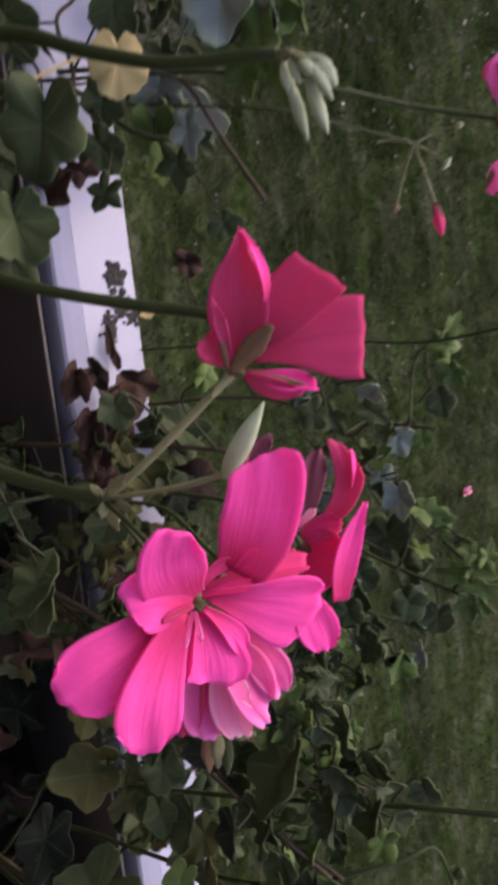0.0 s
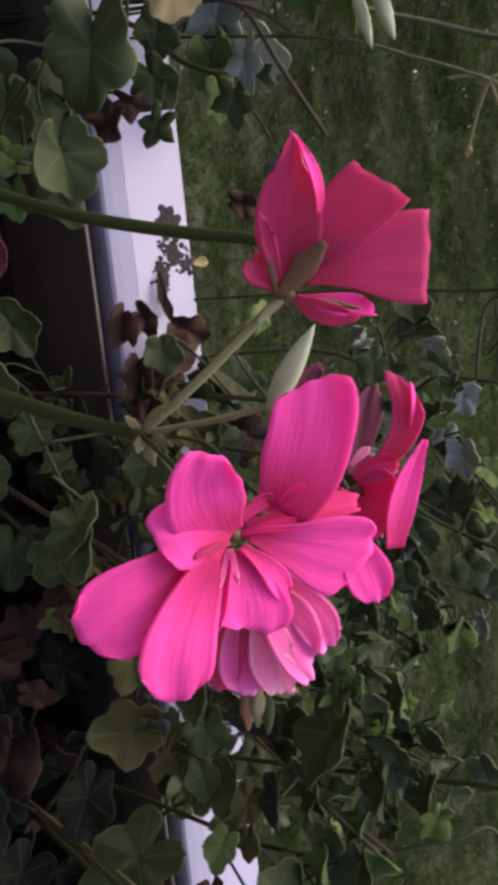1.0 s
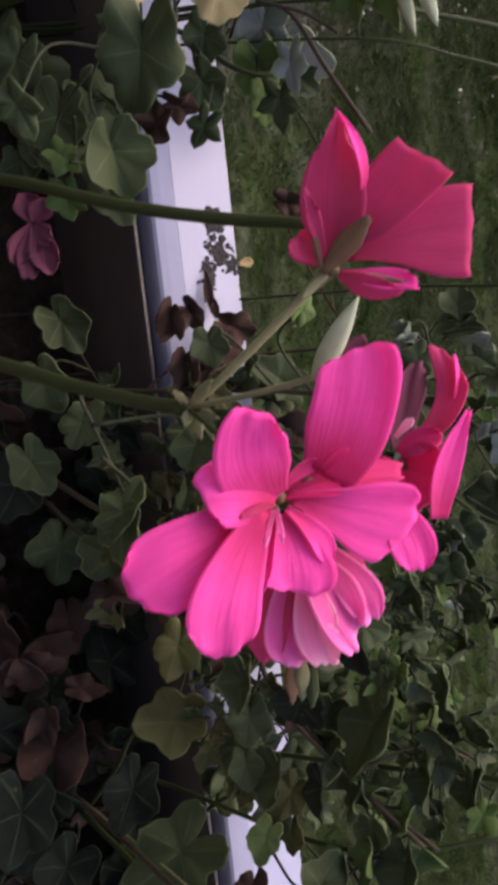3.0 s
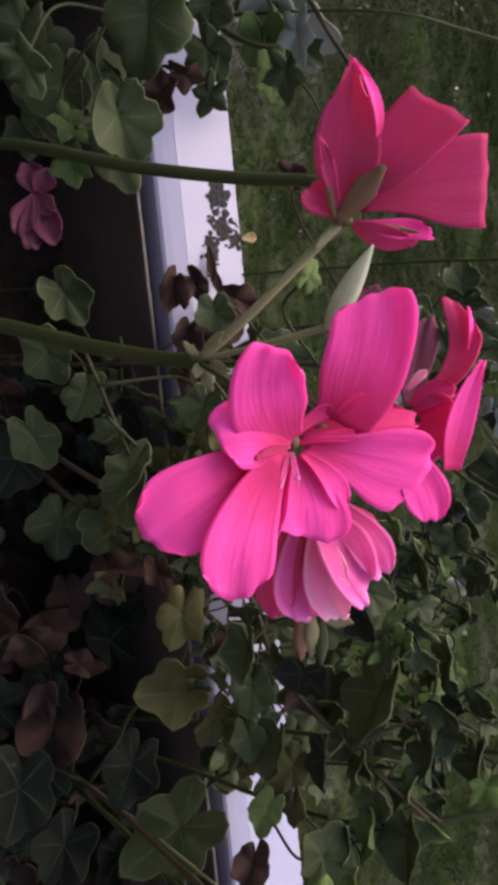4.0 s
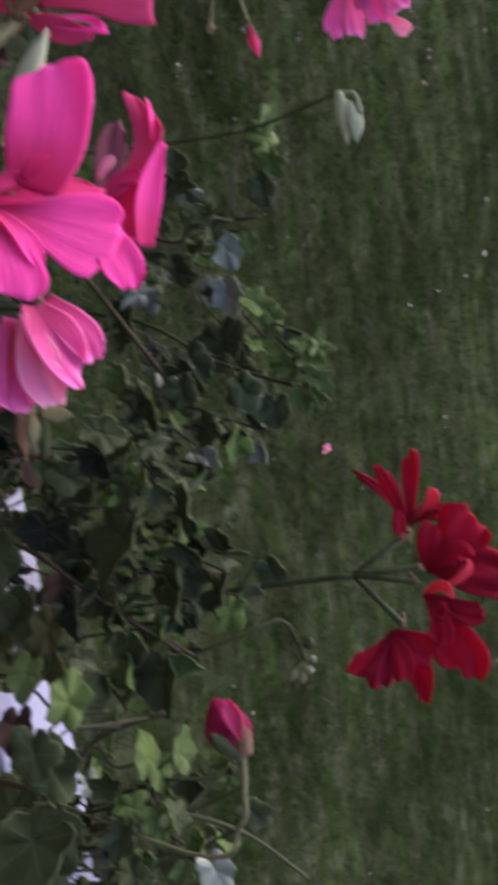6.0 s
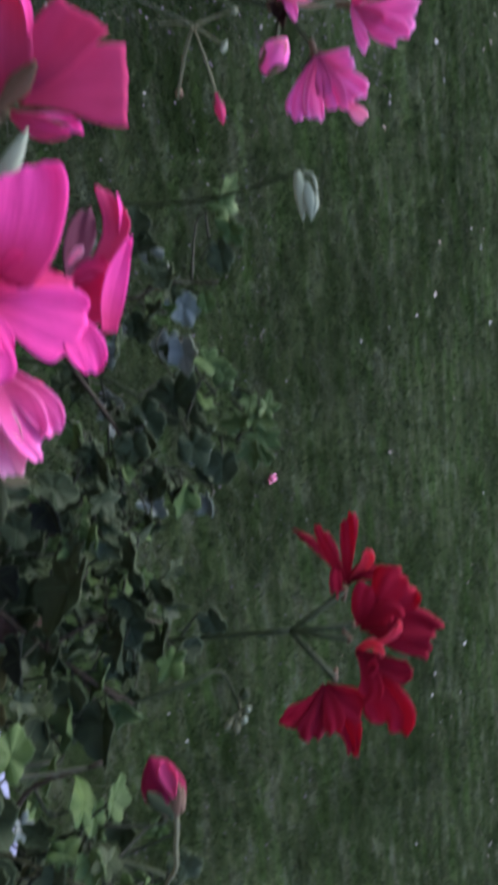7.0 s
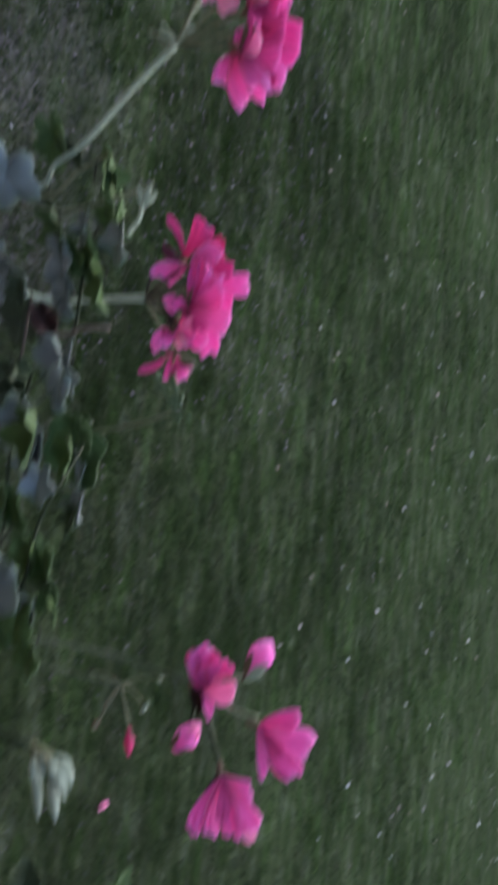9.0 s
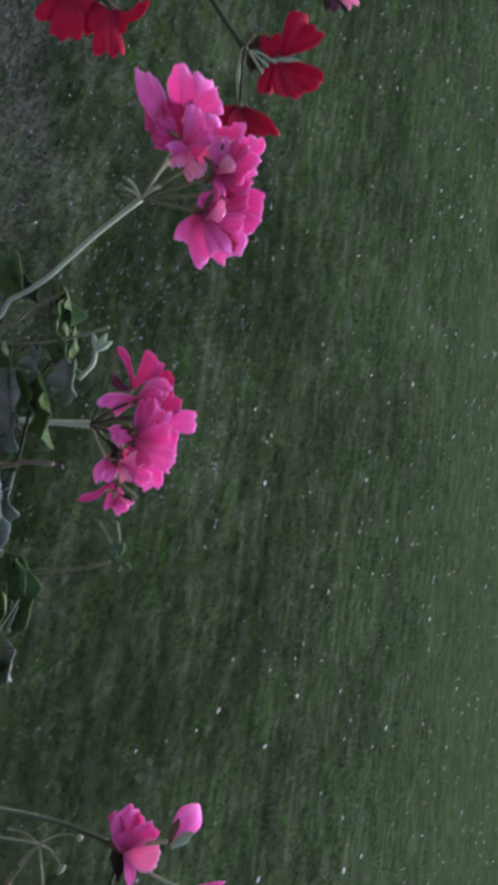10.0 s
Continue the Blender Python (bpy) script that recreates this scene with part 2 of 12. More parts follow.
bare = k.math("SUBTRACT", k.math("SUBTRACT", 1.0, k.math("MULTIPLY", k.math("MAXIMUM", k.math("SUBTRACT", k.math("ABSOLUTE", k.math("ADD", sep.outputs[0], 1.8)), 1.1), 0.0), 1.1)), k.math("MULTIPLY", k.math("ADD", k.math("ABSOLUTE", sep.outputs[1]), k.math("MULTIPLY", k.noise(2.2, 5, 0.7), -2.2)), 0.55))
k.color(k.mix(k.ramp(bare, [(0.5, (0, 0, 0)), (1.05, (0.85, 0.85, 0.85))]), col, k.ramp(k.noise(55, 6, 0.8), [(0.3, (0.034, 0.030, 0.030)), (0.52, (0.085, 0.074, 0.076)), (0.72, (0.20, 0.175, 0.195))])))
GROUND = k.bump(fine, 0.5, 0.01).m

k = Mat("grass_blade", 0.9, 0.0)
isl = k.n.new("ShaderNodeNewGeometry").outputs["Random Per Island"]
col = k.ramp(isl, [(0.0, (0.038, 0.052, 0.026)), (0.5, (0.050, 0.066, 0.032)), (0.93, (0.064, 0.084, 0.045)), (0.98, (0.128, 0.108, 0.097)), (1.0, (0.227, 0.178, 0.178))])
col = lawn_tones(k, col, 0.80)
GRASS = k.color(col).translucent(col, 0.5).m

k = Mat("pale_litter", 0.8, 0.2)
isl = k.n.new("ShaderNodeNewGeometry").outputs["Random Per Island"]
LITTER = k.color(k.ramp(isl, [(0.0, (0.36, 0.35, 0.33)), (0.35, (0.26, 0.23, 0.21)), (0.6, (0.16, 0.13, 0.10)), (0.85, (0.24, 0.18, 0.15)), (1.0, (0.48, 0.47, 0.43))])).m

k = Mat("dry_debris", 0.85, 0.15)
isl = k.n.new("ShaderNodeNewGeometry").outputs["Random Per Island"]
DEBRIS = k.color(k.ramp(isl, [(0.0, (0.025, 0.02, 0.022)), (0.5, (0.085, 0.070, 0.080)), (0.9, (0.11, 0.095, 0.10)), (1.0, (0.17, 0.155, 0.155))])).m

# ---- mesh helpers ----


def origin(ob):
    """The place of the thing that ob belongs to."""
    while ob.parent:
        ob = ob.parent
    return ob.location.copy()


def mesh_object(name, verts, faces, material, parent=None, label="", uvs=None, smooth=True):
    """One mesh object from vertices in the world; under a thing or a part when parent is given."""
    off = origin(parent) if parent else Vector((0, 0, 0))
    me = bpy.data.meshes.new(name)
    me.from_pydata([tuple(Vector(v) - off) for v in verts], [], faces)
    if uvs is not None:
        layer = me.uv_layers.new(name="UVMap")
        for loop in me.loops:
            layer.data[loop.index].uv = uvs[loop.vertex_index]
    if smooth:
        me.polygons.foreach_set("use_smooth", [True] * len(me.polygons))
    me.materials.append(material)
    ob = new(name, me)
    if parent:
        ob.parent = parent
    return tagged(ob, label=label)


def box_mesh(name, lo, hi, material, parent=None, label="", bevel=0.003):
    bm = bmesh.new()
    bmesh.ops.create_cube(bm, size=1.0)
    for v in bm.verts:
        v.co = Vector([lo[i] + (v.co[i] + 0.5) * (hi[i] - lo[i]) for i in range(3)])
    if bevel:
        bmesh.ops.bevel(bm, geom=bm.edges[:], offset=bevel, segments=2, affect="EDGES", profile=0.6)
    off = origin(parent) if parent else Vector((0, 0, 0))
    bmesh.ops.translate(bm, verts=bm.verts, vec=-off)
    me = bpy.data.meshes.new(name)
    bm.to_mesh(me)
    bm.free()
    me.materials.append(material)
    ob = new(name, me)
    if parent:
        ob.parent = parent
    return tagged(ob, label=label)


def profile_bar(name, section, x0, x1, material, parent=None, label="", steps=1):
    """A bar along x with a closed section of (y, z) points."""
    n, verts, faces = len(section), [], []
    for i in range(steps + 1):
        x = x0 + (x1 - x0) * i / steps
        verts += [(x, y, z) for y, z in section]
    for i in range(steps):
        for j in range(n):
            a, b = i * n + j, i * n + (j + 1) % n
            faces.append((a, b, b + n, a + n))
    faces += [tuple(range(n - 1, -1, -1)), tuple(range(steps * n, steps * n + n))]
    return mesh_object(name, verts, faces, material, parent, label, smooth=False)


def spline(points, n=6):
    """Points on a smooth line through the given ones."""
    p = [Vector(q) for q in points]
    if len(p) == 2:
        return [p[0].lerp(p[1], i / n) for i in range(n + 1)]
    p = [2 * p[0] - p[1], *p, 2 * p[-1] - p[-2]]
    out = []
    for i in range(1, len(p) - 2):
        a, b, c, d = p[i - 1 : i + 3]
        for s in range(n):
            t = s / n
            out.append(0.5 * (2 * b + (c - a) * t + (2 * a - 5 * b + 4 * c - d) * t * t + (3 * b - a - 3 * c + d) * t**3))
    return out + [p[-2]]


def tube_data(points, r0, r1, sides=8, n=6, bulge=0.0):
    line = spline(points, n)
    verts, faces = [], []
    side = None
    for i, q in enumerate(line):
        ahead = (line[min(i + 1, len(line) - 1)] - line[max(i - 1, 0)]).normalized()
        if side is None:
            side = ahead.orthogonal().normalized()
        side = (side - ahead * side.dot(ahead)).normalized()
        up = ahead.cross(side)
        f = i / (len(line) - 1)
        r = r0 + (r1 - r0) * f + bulge * r0 * (math.exp(-((f - 1) / 0.06) ** 2) + 0.4 * math.exp(-((f) / 0.06) ** 2))
        for j in range(sides):
            a = 2 * math.pi * j / sides
            verts.append(q + (side * math.cos(a) + up * math.sin(a)) * r)
    for i in range(len(line) - 1):
        for j in range(sides):
            a, b = i * sides + j, i * sides + (j + 1) % sides
            faces.append((a, b, b + sides, a + sides))
    faces += [tuple(range(sides - 1, -1, -1)), tuple(range((len(line) - 1) * sides, len(line) * sides))]
    return verts, faces


def stem(parent, points, r0, r1, material=None, name="stem", label="", bulge=0.0):
    verts, faces = tube_data(points, r0, r1, 8, 6, bulge)
    return mesh_object(name, verts, faces, material or STEM, parent, label)


def shell(top, nrm, cols, rows, thick, closed=False):
    """A thin shell from a grid of rows x cols points and their normals."""
    verts = [p + n * thick / 2 for p, n in zip(top, nrm)] + [p - n * thick / 2 for p, n in zip(top, nrm)]
    faces, half = [], rows * cols
    wrap = cols if closed else cols - 1
    for i in range(rows - 1):
        for j in range(wrap):
            a, b = i * cols + j, i * cols + (j + 1) % cols
            faces.append((a, b, b + cols, a + cols))
            faces.append((half + a + cols, half + b + cols, half + b, half + a))
    for j in range(wrap):
        for i, flip in ((0, True), (rows - 1, False)):
            a, b = i * cols + j, i * cols + (j + 1) % cols
            faces.append((a, a + half, b + half, b) if flip else (a, b, b + half, a + half))
    if not closed:
        for i in range(rows - 1):
            a, b = i * cols, (i + 1) * cols
            faces.append((a, b, b + half, a + half))
            a, b = i * cols + cols - 1, (i + 1) * cols + cols - 1
            faces.append((b, a, a + half, b + half))
    return verts, faces


def petal(parent, base, tip, face, width, cup=0.1, curl=0.1, square=0.5, material=None, label="", name="petal", claw=0.2, wavy=1.0):
    """A petal from its claw to its tip that turns its upper side to face."""
    base, tip, face = Vector(base), Vector(tip), Vector(face).normalized()
    ahead = tip - base
    length = ahead.length
    ahead /= length
    face = (face - ahead * face.dot(ahead)).normalized()
    side = ahead.cross(face)
    rows, cols = 11, 9
    rnd = random.Random(int(base.x * 7919e3 + tip.z * 104729e3) % 1000003)
    ph, ph2, lean = rnd.uniform(0, 6.28), rnd.uniform(0, 6.28), rnd.uniform(-0.07, 0.07)
    grid, uvs = [], []
    for i in range(rows):
        u = i / (rows - 1)
        swell = math.sin(min(u / 0.72, 1.0) * math.pi / 2) ** 1.25
        wide = (claw + (1 - claw) * swell) * (1.0 if u < 0.72 else 1 - (1 - 0.55 - 0.4 * square) * ((u - 0.72) / 0.28) ** 2)
        if square > 1:
            wide = claw + (1 - claw) * u**0.72
        for j in range(cols):
            v = 2 * j / (cols - 1) - 1
            reach = u * (1 + 0.025 * math.sin(5.3 * v + ph2) * u**3 - max(0.0, 0.26 - 0.2 * square) * abs(v) ** 2.2 * u - 0.05 * max(0.0, min(square, 2.2 - 2 * square)) * math.exp(-(v / 0.3) ** 2) * u**4)
            w = width / 2 * wide * v
            h = width * cup * (v * v) * (0.4 + 0.6 * u) + length * curl * (u * u - 0.25 * u)
            h += width * 0.045 * wavy * (math.sin(3.1 * v + ph) * u + math.sin(7 * v + 5 * u + ph2) * u * u * 0.8 + math.sin(13 * v + ph + ph2) * u**4 * 0.5)
            grid.append(base + ahead * (length * reach) + side * (w + lean * length * u * u) + face * h)
            uvs.append((u, j / (cols - 1)))
    nrm = grid_normals(grid, rows, cols, face)
    verts, faces = shell(grid, nrm, cols, rows, 0.00035)
    return mesh_object(name, verts, faces, material or PINK, parent, label, uvs + uvs)


def broad_petal(parent, spine, face, widths, material, cup=0.1, blunt=0.6, slant=0.0, ruffle=1.0, name="petal", label=""):
    """A petal along a bent spine of three points with its width at four stations; blunt squares its end, slant tilts the end's edge."""
    a, b, c = (Vector(p) for p in spine)
    ctrl = 2 * b - 0.5 * (a + c)
    face = Vector(face).normalized()
    length = (b - a).length + (c - b).length
    rows, cols = 17, 15
    rnd = random.Random(int(a.x * 7919e3 + c.z * 104729e3) % 1000003)
    ph = [rnd.uniform(0, 6.28) for _ in range(4)]
    grid, uvs = [], []
    full = max(widths)
    for i in range(rows):
        u = i / (rows - 1)
        s = u * 3
        k = min(int(s), 2)
        f = s - k
        w0, w1, w2, w3 = (widths[max(0, min(3, k + d))] for d in (-1, 0, 1, 2))
        wide = max(0.5 * (2 * w1 + (w2 - w0) * f + (2 * w0 - 5 * w1 + 4 * w2 - w3) * f * f + (3 * w1 - w0 - 3 * w2 + w3) * f**3), 0.0006)
        for j in range(cols):
            v = 2 * j / (cols - 1) - 1
            lobe = 1 - (0.20 - 0.16 * blunt) * abs(v) ** (2 + 3 * blunt) * u * u
            lobe += slant * v * u**2 + 0.018 * ruffle * (math.sin(4.1 * v + ph[0]) + 0.7 * math.sin(9.3 * v + ph[1])) * u**4
            q = u * lobe
            mid = a * (1 - q) ** 2 + ctrl * (2 * q * (1 - q)) + c * q * q
            way = ((ctrl - a) * (1 - q) + (c - ctrl) * q).normalized()
            up = (face - way * face.dot(way)).normalized()
            side = way.cross(up)
            edge = 1 - (0.42 - 0.30 * blunt) * max(0.0, (u - 0.78) / 0.22) ** 3
            h = full * (cup * (v * v - 0.3) * (0.35 + 0.65 * u) + 0.035 * ruffle * (math.sin(2.6 * v + 3 * u + ph[2]) * u + 1.1 * math.sin(6.5 * v + 4 * u + ph[3]) * u * u + 0.5 * math.sin(12 * v + ph[1]) * u**3))
            h -= 0.02 * length * math.exp(-(v / 0.12) ** 2) * u * (1 - u)
            grid.append(mid + side * (0.5 * wide * v * edge * (1 + 0.05 * ruffle * math.sin(5 * u + ph[0] + (1.7 if v > 0 else 0)))) + up * h)
            uvs.append((u, j / (cols - 1)))
    nrm = grid_normals(grid, rows, cols, face)
    verts, faces = shell(grid, nrm, cols, rows, 0.00035)
    return mesh_object(name, verts, faces, material, parent, label, uvs + uvs)


def grid_normals(grid, rows, cols, face, closed=False):
    out = []
    for i in range(rows):
        for j in range(cols):
            jl, jr = ((j - 1) % cols, (j + 1) % cols) if closed else (max(j - 1, 0), min(j + 1, cols - 1))
            du = grid[min(i + 1, rows - 1) * cols + j] - grid[max(i - 1, 0) * cols + j]
            dv = grid[i * cols + jr] - grid[i * cols + jl]
            n = du.cross(dv)
            n = n.normalized() if n.length > 1e-12 else face.copy()
            out.append(n if n.dot(face) >= 0 else -n)
    return out


def leaf(parent, at, tip, face, radius, fold=0.15, droop=0.1, lobes=0.18, material=None, name="leaf", label="", wave=0.09):
    """An ivy geranium leaf: five shallow lobes, a notch at the stalk, a fold along the midrib."""
    at, ahead, face = Vector(at), Vector(tip).normalized(), Vector(face).normalized()
    face = (face - ahead * face.dot(ahead)).normalized()
    side = ahead.cross(face)
    rows, cols = 6, 50
    lobes = min(lobes, 0.2) if radius > 0.0125 else lobes
    rnd = random.Random(int(at.x * 7919e3 + at.z * 104729e3 + at.y * 3001e3) % 1000003)
    ph = [rnd.uniform(0, 6.28) for _ in range(4)]
    narrow, rim, cup, skew, sharp = rnd.uniform(0.78, 1.0), rnd.uniform(-0.16, 0.12), rnd.uniform(-0.2, 0.3), rnd.uniform(-0.2, 0.2), rnd.uniform(0.8, 1.1) if radius < 0.0125 else rnd.uniform(1.15, 1.7)
    crease, tooth = rnd.uniform(0.01, 0.07), rnd.uniform(0.06, 0.13)
    length = [1.06 * rnd.uniform(0.95, 1.08), rnd.uniform(0.84, 1.06), rnd.uniform(0.78, 1.0), rnd.uniform(0.78, 1.0), rnd.uniform(0.84, 1.06)]
    grid, uvs = [], []
    for i in range(rows):
        q = (0.03, 0.3, 0.58, 0.82, 0.955, 1.0)[i]
        for j in range(cols):
            a = -math.pi + 2 * math.pi * j / cols
            place = (a / (0.4 * math.pi)) % 5
            k0 = int(place + 0.5) % 5
            off = abs(place - round(place))
            between = length[int(place) % 5] * (1 - place % 1) + length[(int(place) + 1) % 5] * (place % 1)
            lobe = length[k0] * (1 - 2 * off) + between * 2 * off - 1.0 * lobes * math.sin(math.pi * off) ** sharp
            lobe += tooth * (0.5 - abs(4 * off - 1)) * (off > 0.05)
            lobe *= 1 + 0.035 * math.sin(3 * a + ph[0]) + 0.018 * math.sin(11 * a + ph[2])
            lobe *= 1 - 0.5 * math.exp(-((math.pi - abs(a)) / 0.2) ** 2)
            r = radius * q * lobe
            b = a + skew * math.sin(a + ph[3]) * q
            x, y = r * math.cos(b), r * math.sin(b) * (1 - 0.2 * fold) * narrow
            qq = (r / radius) ** 2
            h = fold * abs(y) + cup * radius * qq - droop * radius * qq * (0.5 + 0.5 * math.cos(a)) + wave * radius * qq * math.sin(4 * a + ph[1])
            h += crease * radius * q * (1 - 4 * off) + 0.05 * radius * qq * math.sin(7 * a + ph[3]) + rim * radius * q**5 * (1 + 0.6 * math.sin(3 * a + ph[2]))
            grid.append(at + ahead * x + side * y + face * h)
            uvs.append((q, j / cols))
    nrm = grid_normals(grid, rows, cols, face, True)
    verts, faces = shell(grid, nrm, cols, rows, 0.0005, True)
    faces.append(tuple(range(cols - 1, -1, -1)))
    return mesh_object(name, verts, faces, material or LEAF, parent, label, uvs + uvs)


def bud(parent, base, tip, width, material=None, name="bud", label="", ridges=5, sepals=True, point=0.6):
    """A closed bud: a ribbed spindle with pointed sepals round its foot."""
    base, tip = Vector(base), Vector(tip)
    ahead = tip - base
    length = ahead.length
    ahead /= length
    s = ahead.orthogonal().normalized()
    t = ahead.cross(s)
    rows, cols, verts, faces, uvs = 11, 20, [], [], []
    for i in range(rows):
        u = i / (rows - 1)
        r = width / 2 * max(0.06, math.sin(math.pi * min(1, 0.1 + 0.9 * u**(0.75 + 0.5 * point))) ** 0.8)
        for j in range(cols):
            a = 2 * math.pi * j / cols + 0.9 * u
            rr = r * (1 + 0.10 * math.sin(ridges * a) * math.sin(math.pi * u))
            verts.append(base + ahead * (length * u) + (s * math.cos(a) + t * math.sin(a)) * rr)
            uvs.append((0.35 + 0.65 * u, j / cols))
    for i in range(rows - 1):
        for j in range(cols):
            a, b = i * cols + j, i * cols + (j + 1) % cols
            faces.append((a, b, b + cols, a + cols))
    faces += [tuple(range(cols - 1, -1, -1)), tuple(range((rows - 1) * cols, rows * cols))]
    ob = mesh_object(name, verts, faces, material or PINK, parent, label, uvs)
    if sepals:
        for q in range(3):
            a = q * math.pi * 2 / 3 + 0.5
            out = s * math.cos(a) + t * math.sin(a)
            petal(ob, base + out * width * 0.26, base + ahead * length * 0.42 + out * width * 0.58, out, width * 0.4, -0.2, -0.1, 0.0, SEPAL, name="sepal", claw=0.5)
    return ob


def calyx(parent, base, ahead, size, label="", name="flower", material=None):
    """The green foot of an open flower, which carries the petals."""
    base, ahead = Vector(base), Vector(ahead).normalized()
    verts, faces = tube_data([base - ahead * size * 1.1, base - ahead * size * 0.4, base + ahead * size * 0.35], size * 0.22, size * 0.42, 9, 4)
    return mesh_object(name, verts, faces, material or SEPAL, parent, label)


def thing(name, at, label, category, group=""):
    ob = new(name)
    ob.location = at
    ob.empty_display_size = 0.05
    return tagged(ob, label=label, category=category, group=group)


# ---- ground, parapet, house ----
RAIL_IN, RAIL_OUT, RAIL_Z = 0.1813, 0.2188, 1.400
SHELF_Z, SOIL_Z = 1.225, 1.325
X0, X1 = -2.6, 2.6

# one sheet of ground out to the horizon, finer near the house
verts, faces = [], []
xs = [-600, -120, -40, -20] + [-12 + 0.75 * i for i in range(27)] + [20, 40, 120, 600]
ys = [-600, -60, -8, -2] + [0.2 + 0.5 * i for i in range(32)] + [22, 32, 60, 150, 600]
for y in ys:
    for x in xs:
        dz = 0.012 * noise.noise((x * 0.9, y * 0.9, 0)) + 0.03 * noise.noise((x * 0.21, y * 0.21, 4)) if abs(x) < 12 and 0 < y < 20 else 0.0
        verts.append((x, y, dz))
for i in range(len(ys) - 1):
    for j in range(len(xs) - 1):
        a = i * len(xs) + j
        faces.append((a, a + 1, a + 1 + len(xs), a + len(xs)))
ground = mesh_object("ground", verts, faces, GROUND, smooth=True)
tagged(ground, "dark damp lawn soil with thin moss and dry bits", "ground", kind="structure")


def ground_z(x, y):
    return 0.012 * noise.noise((x * 0.9, y * 0.9, 0)) + 0.03 * noise.noise((x * 0.21, y * 0.21, 4))


parapet = box_mesh("wall_parapet", (X0, 0.0, -0.1), (X1, 0.216, SHELF_Z), RENDERED, bevel=0.004)
tagged(parapet, "plain rendered parapet wall under the planters", "wall", kind="structure")
terrace = box_mesh("floor_terrace", (X0, -1.6, -0.1), (X1, -0.002, 0.30), STONE, bevel=0.004)
tagged(terrace, "grey stone terrace floor", "floor", kind="structure")
house = box_mesh("wall_unseen_house", (-4.5, -1.9, -0.1), (4.5, -1.602, 3.8), RENDERED, bevel=0.004)
tagged(house, "unseen plain wall behind the terrace, added to block part of the sky", "wall", kind="structure")

overhang = box_mesh("ceiling_light_block", (-4.5, -1.6, 2.75), (4.5, -1.0, 2.95), RENDERED, bevel=0.004)
tagged(overhang, "unseen slab added above the terrace to cut the sky light", "ceiling", kind="structure")

# white coated rail on the outer edge of the parapet, with a sloping inner chamfer
rail = thing("white_rail", (0, 0.2, SHELF_Z), "white coated metal rail with dirt specks along its top", "rail")
w = RAIL_OUT - RAIL_IN
cut = RAIL_IN + w * 0.28
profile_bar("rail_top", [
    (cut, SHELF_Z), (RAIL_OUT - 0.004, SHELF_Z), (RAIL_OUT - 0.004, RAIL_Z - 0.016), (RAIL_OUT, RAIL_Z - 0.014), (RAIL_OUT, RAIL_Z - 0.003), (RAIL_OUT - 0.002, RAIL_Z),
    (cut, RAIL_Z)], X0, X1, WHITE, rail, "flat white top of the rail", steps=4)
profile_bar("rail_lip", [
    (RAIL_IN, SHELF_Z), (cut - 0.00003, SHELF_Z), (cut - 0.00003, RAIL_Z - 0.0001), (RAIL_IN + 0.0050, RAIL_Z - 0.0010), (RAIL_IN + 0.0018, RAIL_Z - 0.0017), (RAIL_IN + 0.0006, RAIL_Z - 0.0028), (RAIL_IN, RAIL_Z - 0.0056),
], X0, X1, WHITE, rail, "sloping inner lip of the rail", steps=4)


# brown plastic planter boxes that stand on the parapet
def planter(x0, x1):
    box = thing("planter_box", ((x0 + x1) / 2, 0.09, SHELF_Z), "dark brown plastic planter box filled with soil, on the parapet", "planter", "planters on the parapet")
    y0, y1, top, bot = 0.004, 0.1742, RAIL_Z - 0.001, SHELF_Z
    profile_bar("far_wall", [(y1 - 0.0125, bot), (y1 + 0.0004, top - 0.001), (y1 + 0.0002, top), (y1 - 0.0008, top), (y1 - 0.0011, top - 0.001), (y1 - 0.0150, bot)], x0, x1, BROWN, box)
    box_mesh("rim_flange", (x0, y1 + 0.0008, top - 0.020), (x1, RAIL_IN - 0.0004, top - 0.0130), BROWN, box, bevel=0.0006)
    profile_bar("near_wall", [(y0 + 0.012, bot), (y0 + 0.003, top - 0.001), (y0 + 0.0014, top + 0.0012), (y0, top), (y0 - 0.0075, top), (y0 - 0.0075, top - 0.012), (y0, top - 0.012), (y0 + 0.004, bot)], x0, x1, BROWN, box)
    for name, xa, xb in (("end_wall", x0 - 0.004, x0), ("end_wall", x1, x1 + 0.004)):
        box_mesh(name, (xa, y0 - 0.0075, bot), (xb, y1 + 0.001, top), BROWN, box, bevel=0.001)
    box_mesh("bottom", (x0, y0 + 0.012, bot + 0.001), (x1, y1 - 0.012, bot + 0.006), BROWN, box, bevel=0)
    nx, ny, v, f = 60, 12, [], []
    for i in range(nx + 1):
        for j in range(ny + 1):
            x, y = x0 + (x1 - x0) * i / nx, y0 + 0.004 + (y1 - y0 - 0.008) * j / ny
            v.append((x, y, SOIL_Z + 0.012 * noise.noise((x * 18, y * 18, 2)) + 0.005 * noise.noise((x * 70, y * 70, 1))))
    for i in range(nx):
        for j in range(ny):
            a = i * (ny + 1) + j
            f.append((a, a + ny + 1, a + ny + 2, a + 1))
    mesh_object("soil", v, f, SOIL, box, "dark crumbly potting soil")
    return box


planter(-1.02, -0.25)
planter(-0.235, 0.62)


def moss_clump(x, y, size, seed):
    """A crumb of dark moss and dirt stuck on the rail."""
    r = random.Random(seed)
    v, f = [], []
    for _ in range(120):
        cx, cy, s = x + r.gauss(0, size * 0.3), y + r.gauss(0, size * 0.24), size * r.uniform(0.10, 0.26)
        b = len(v)
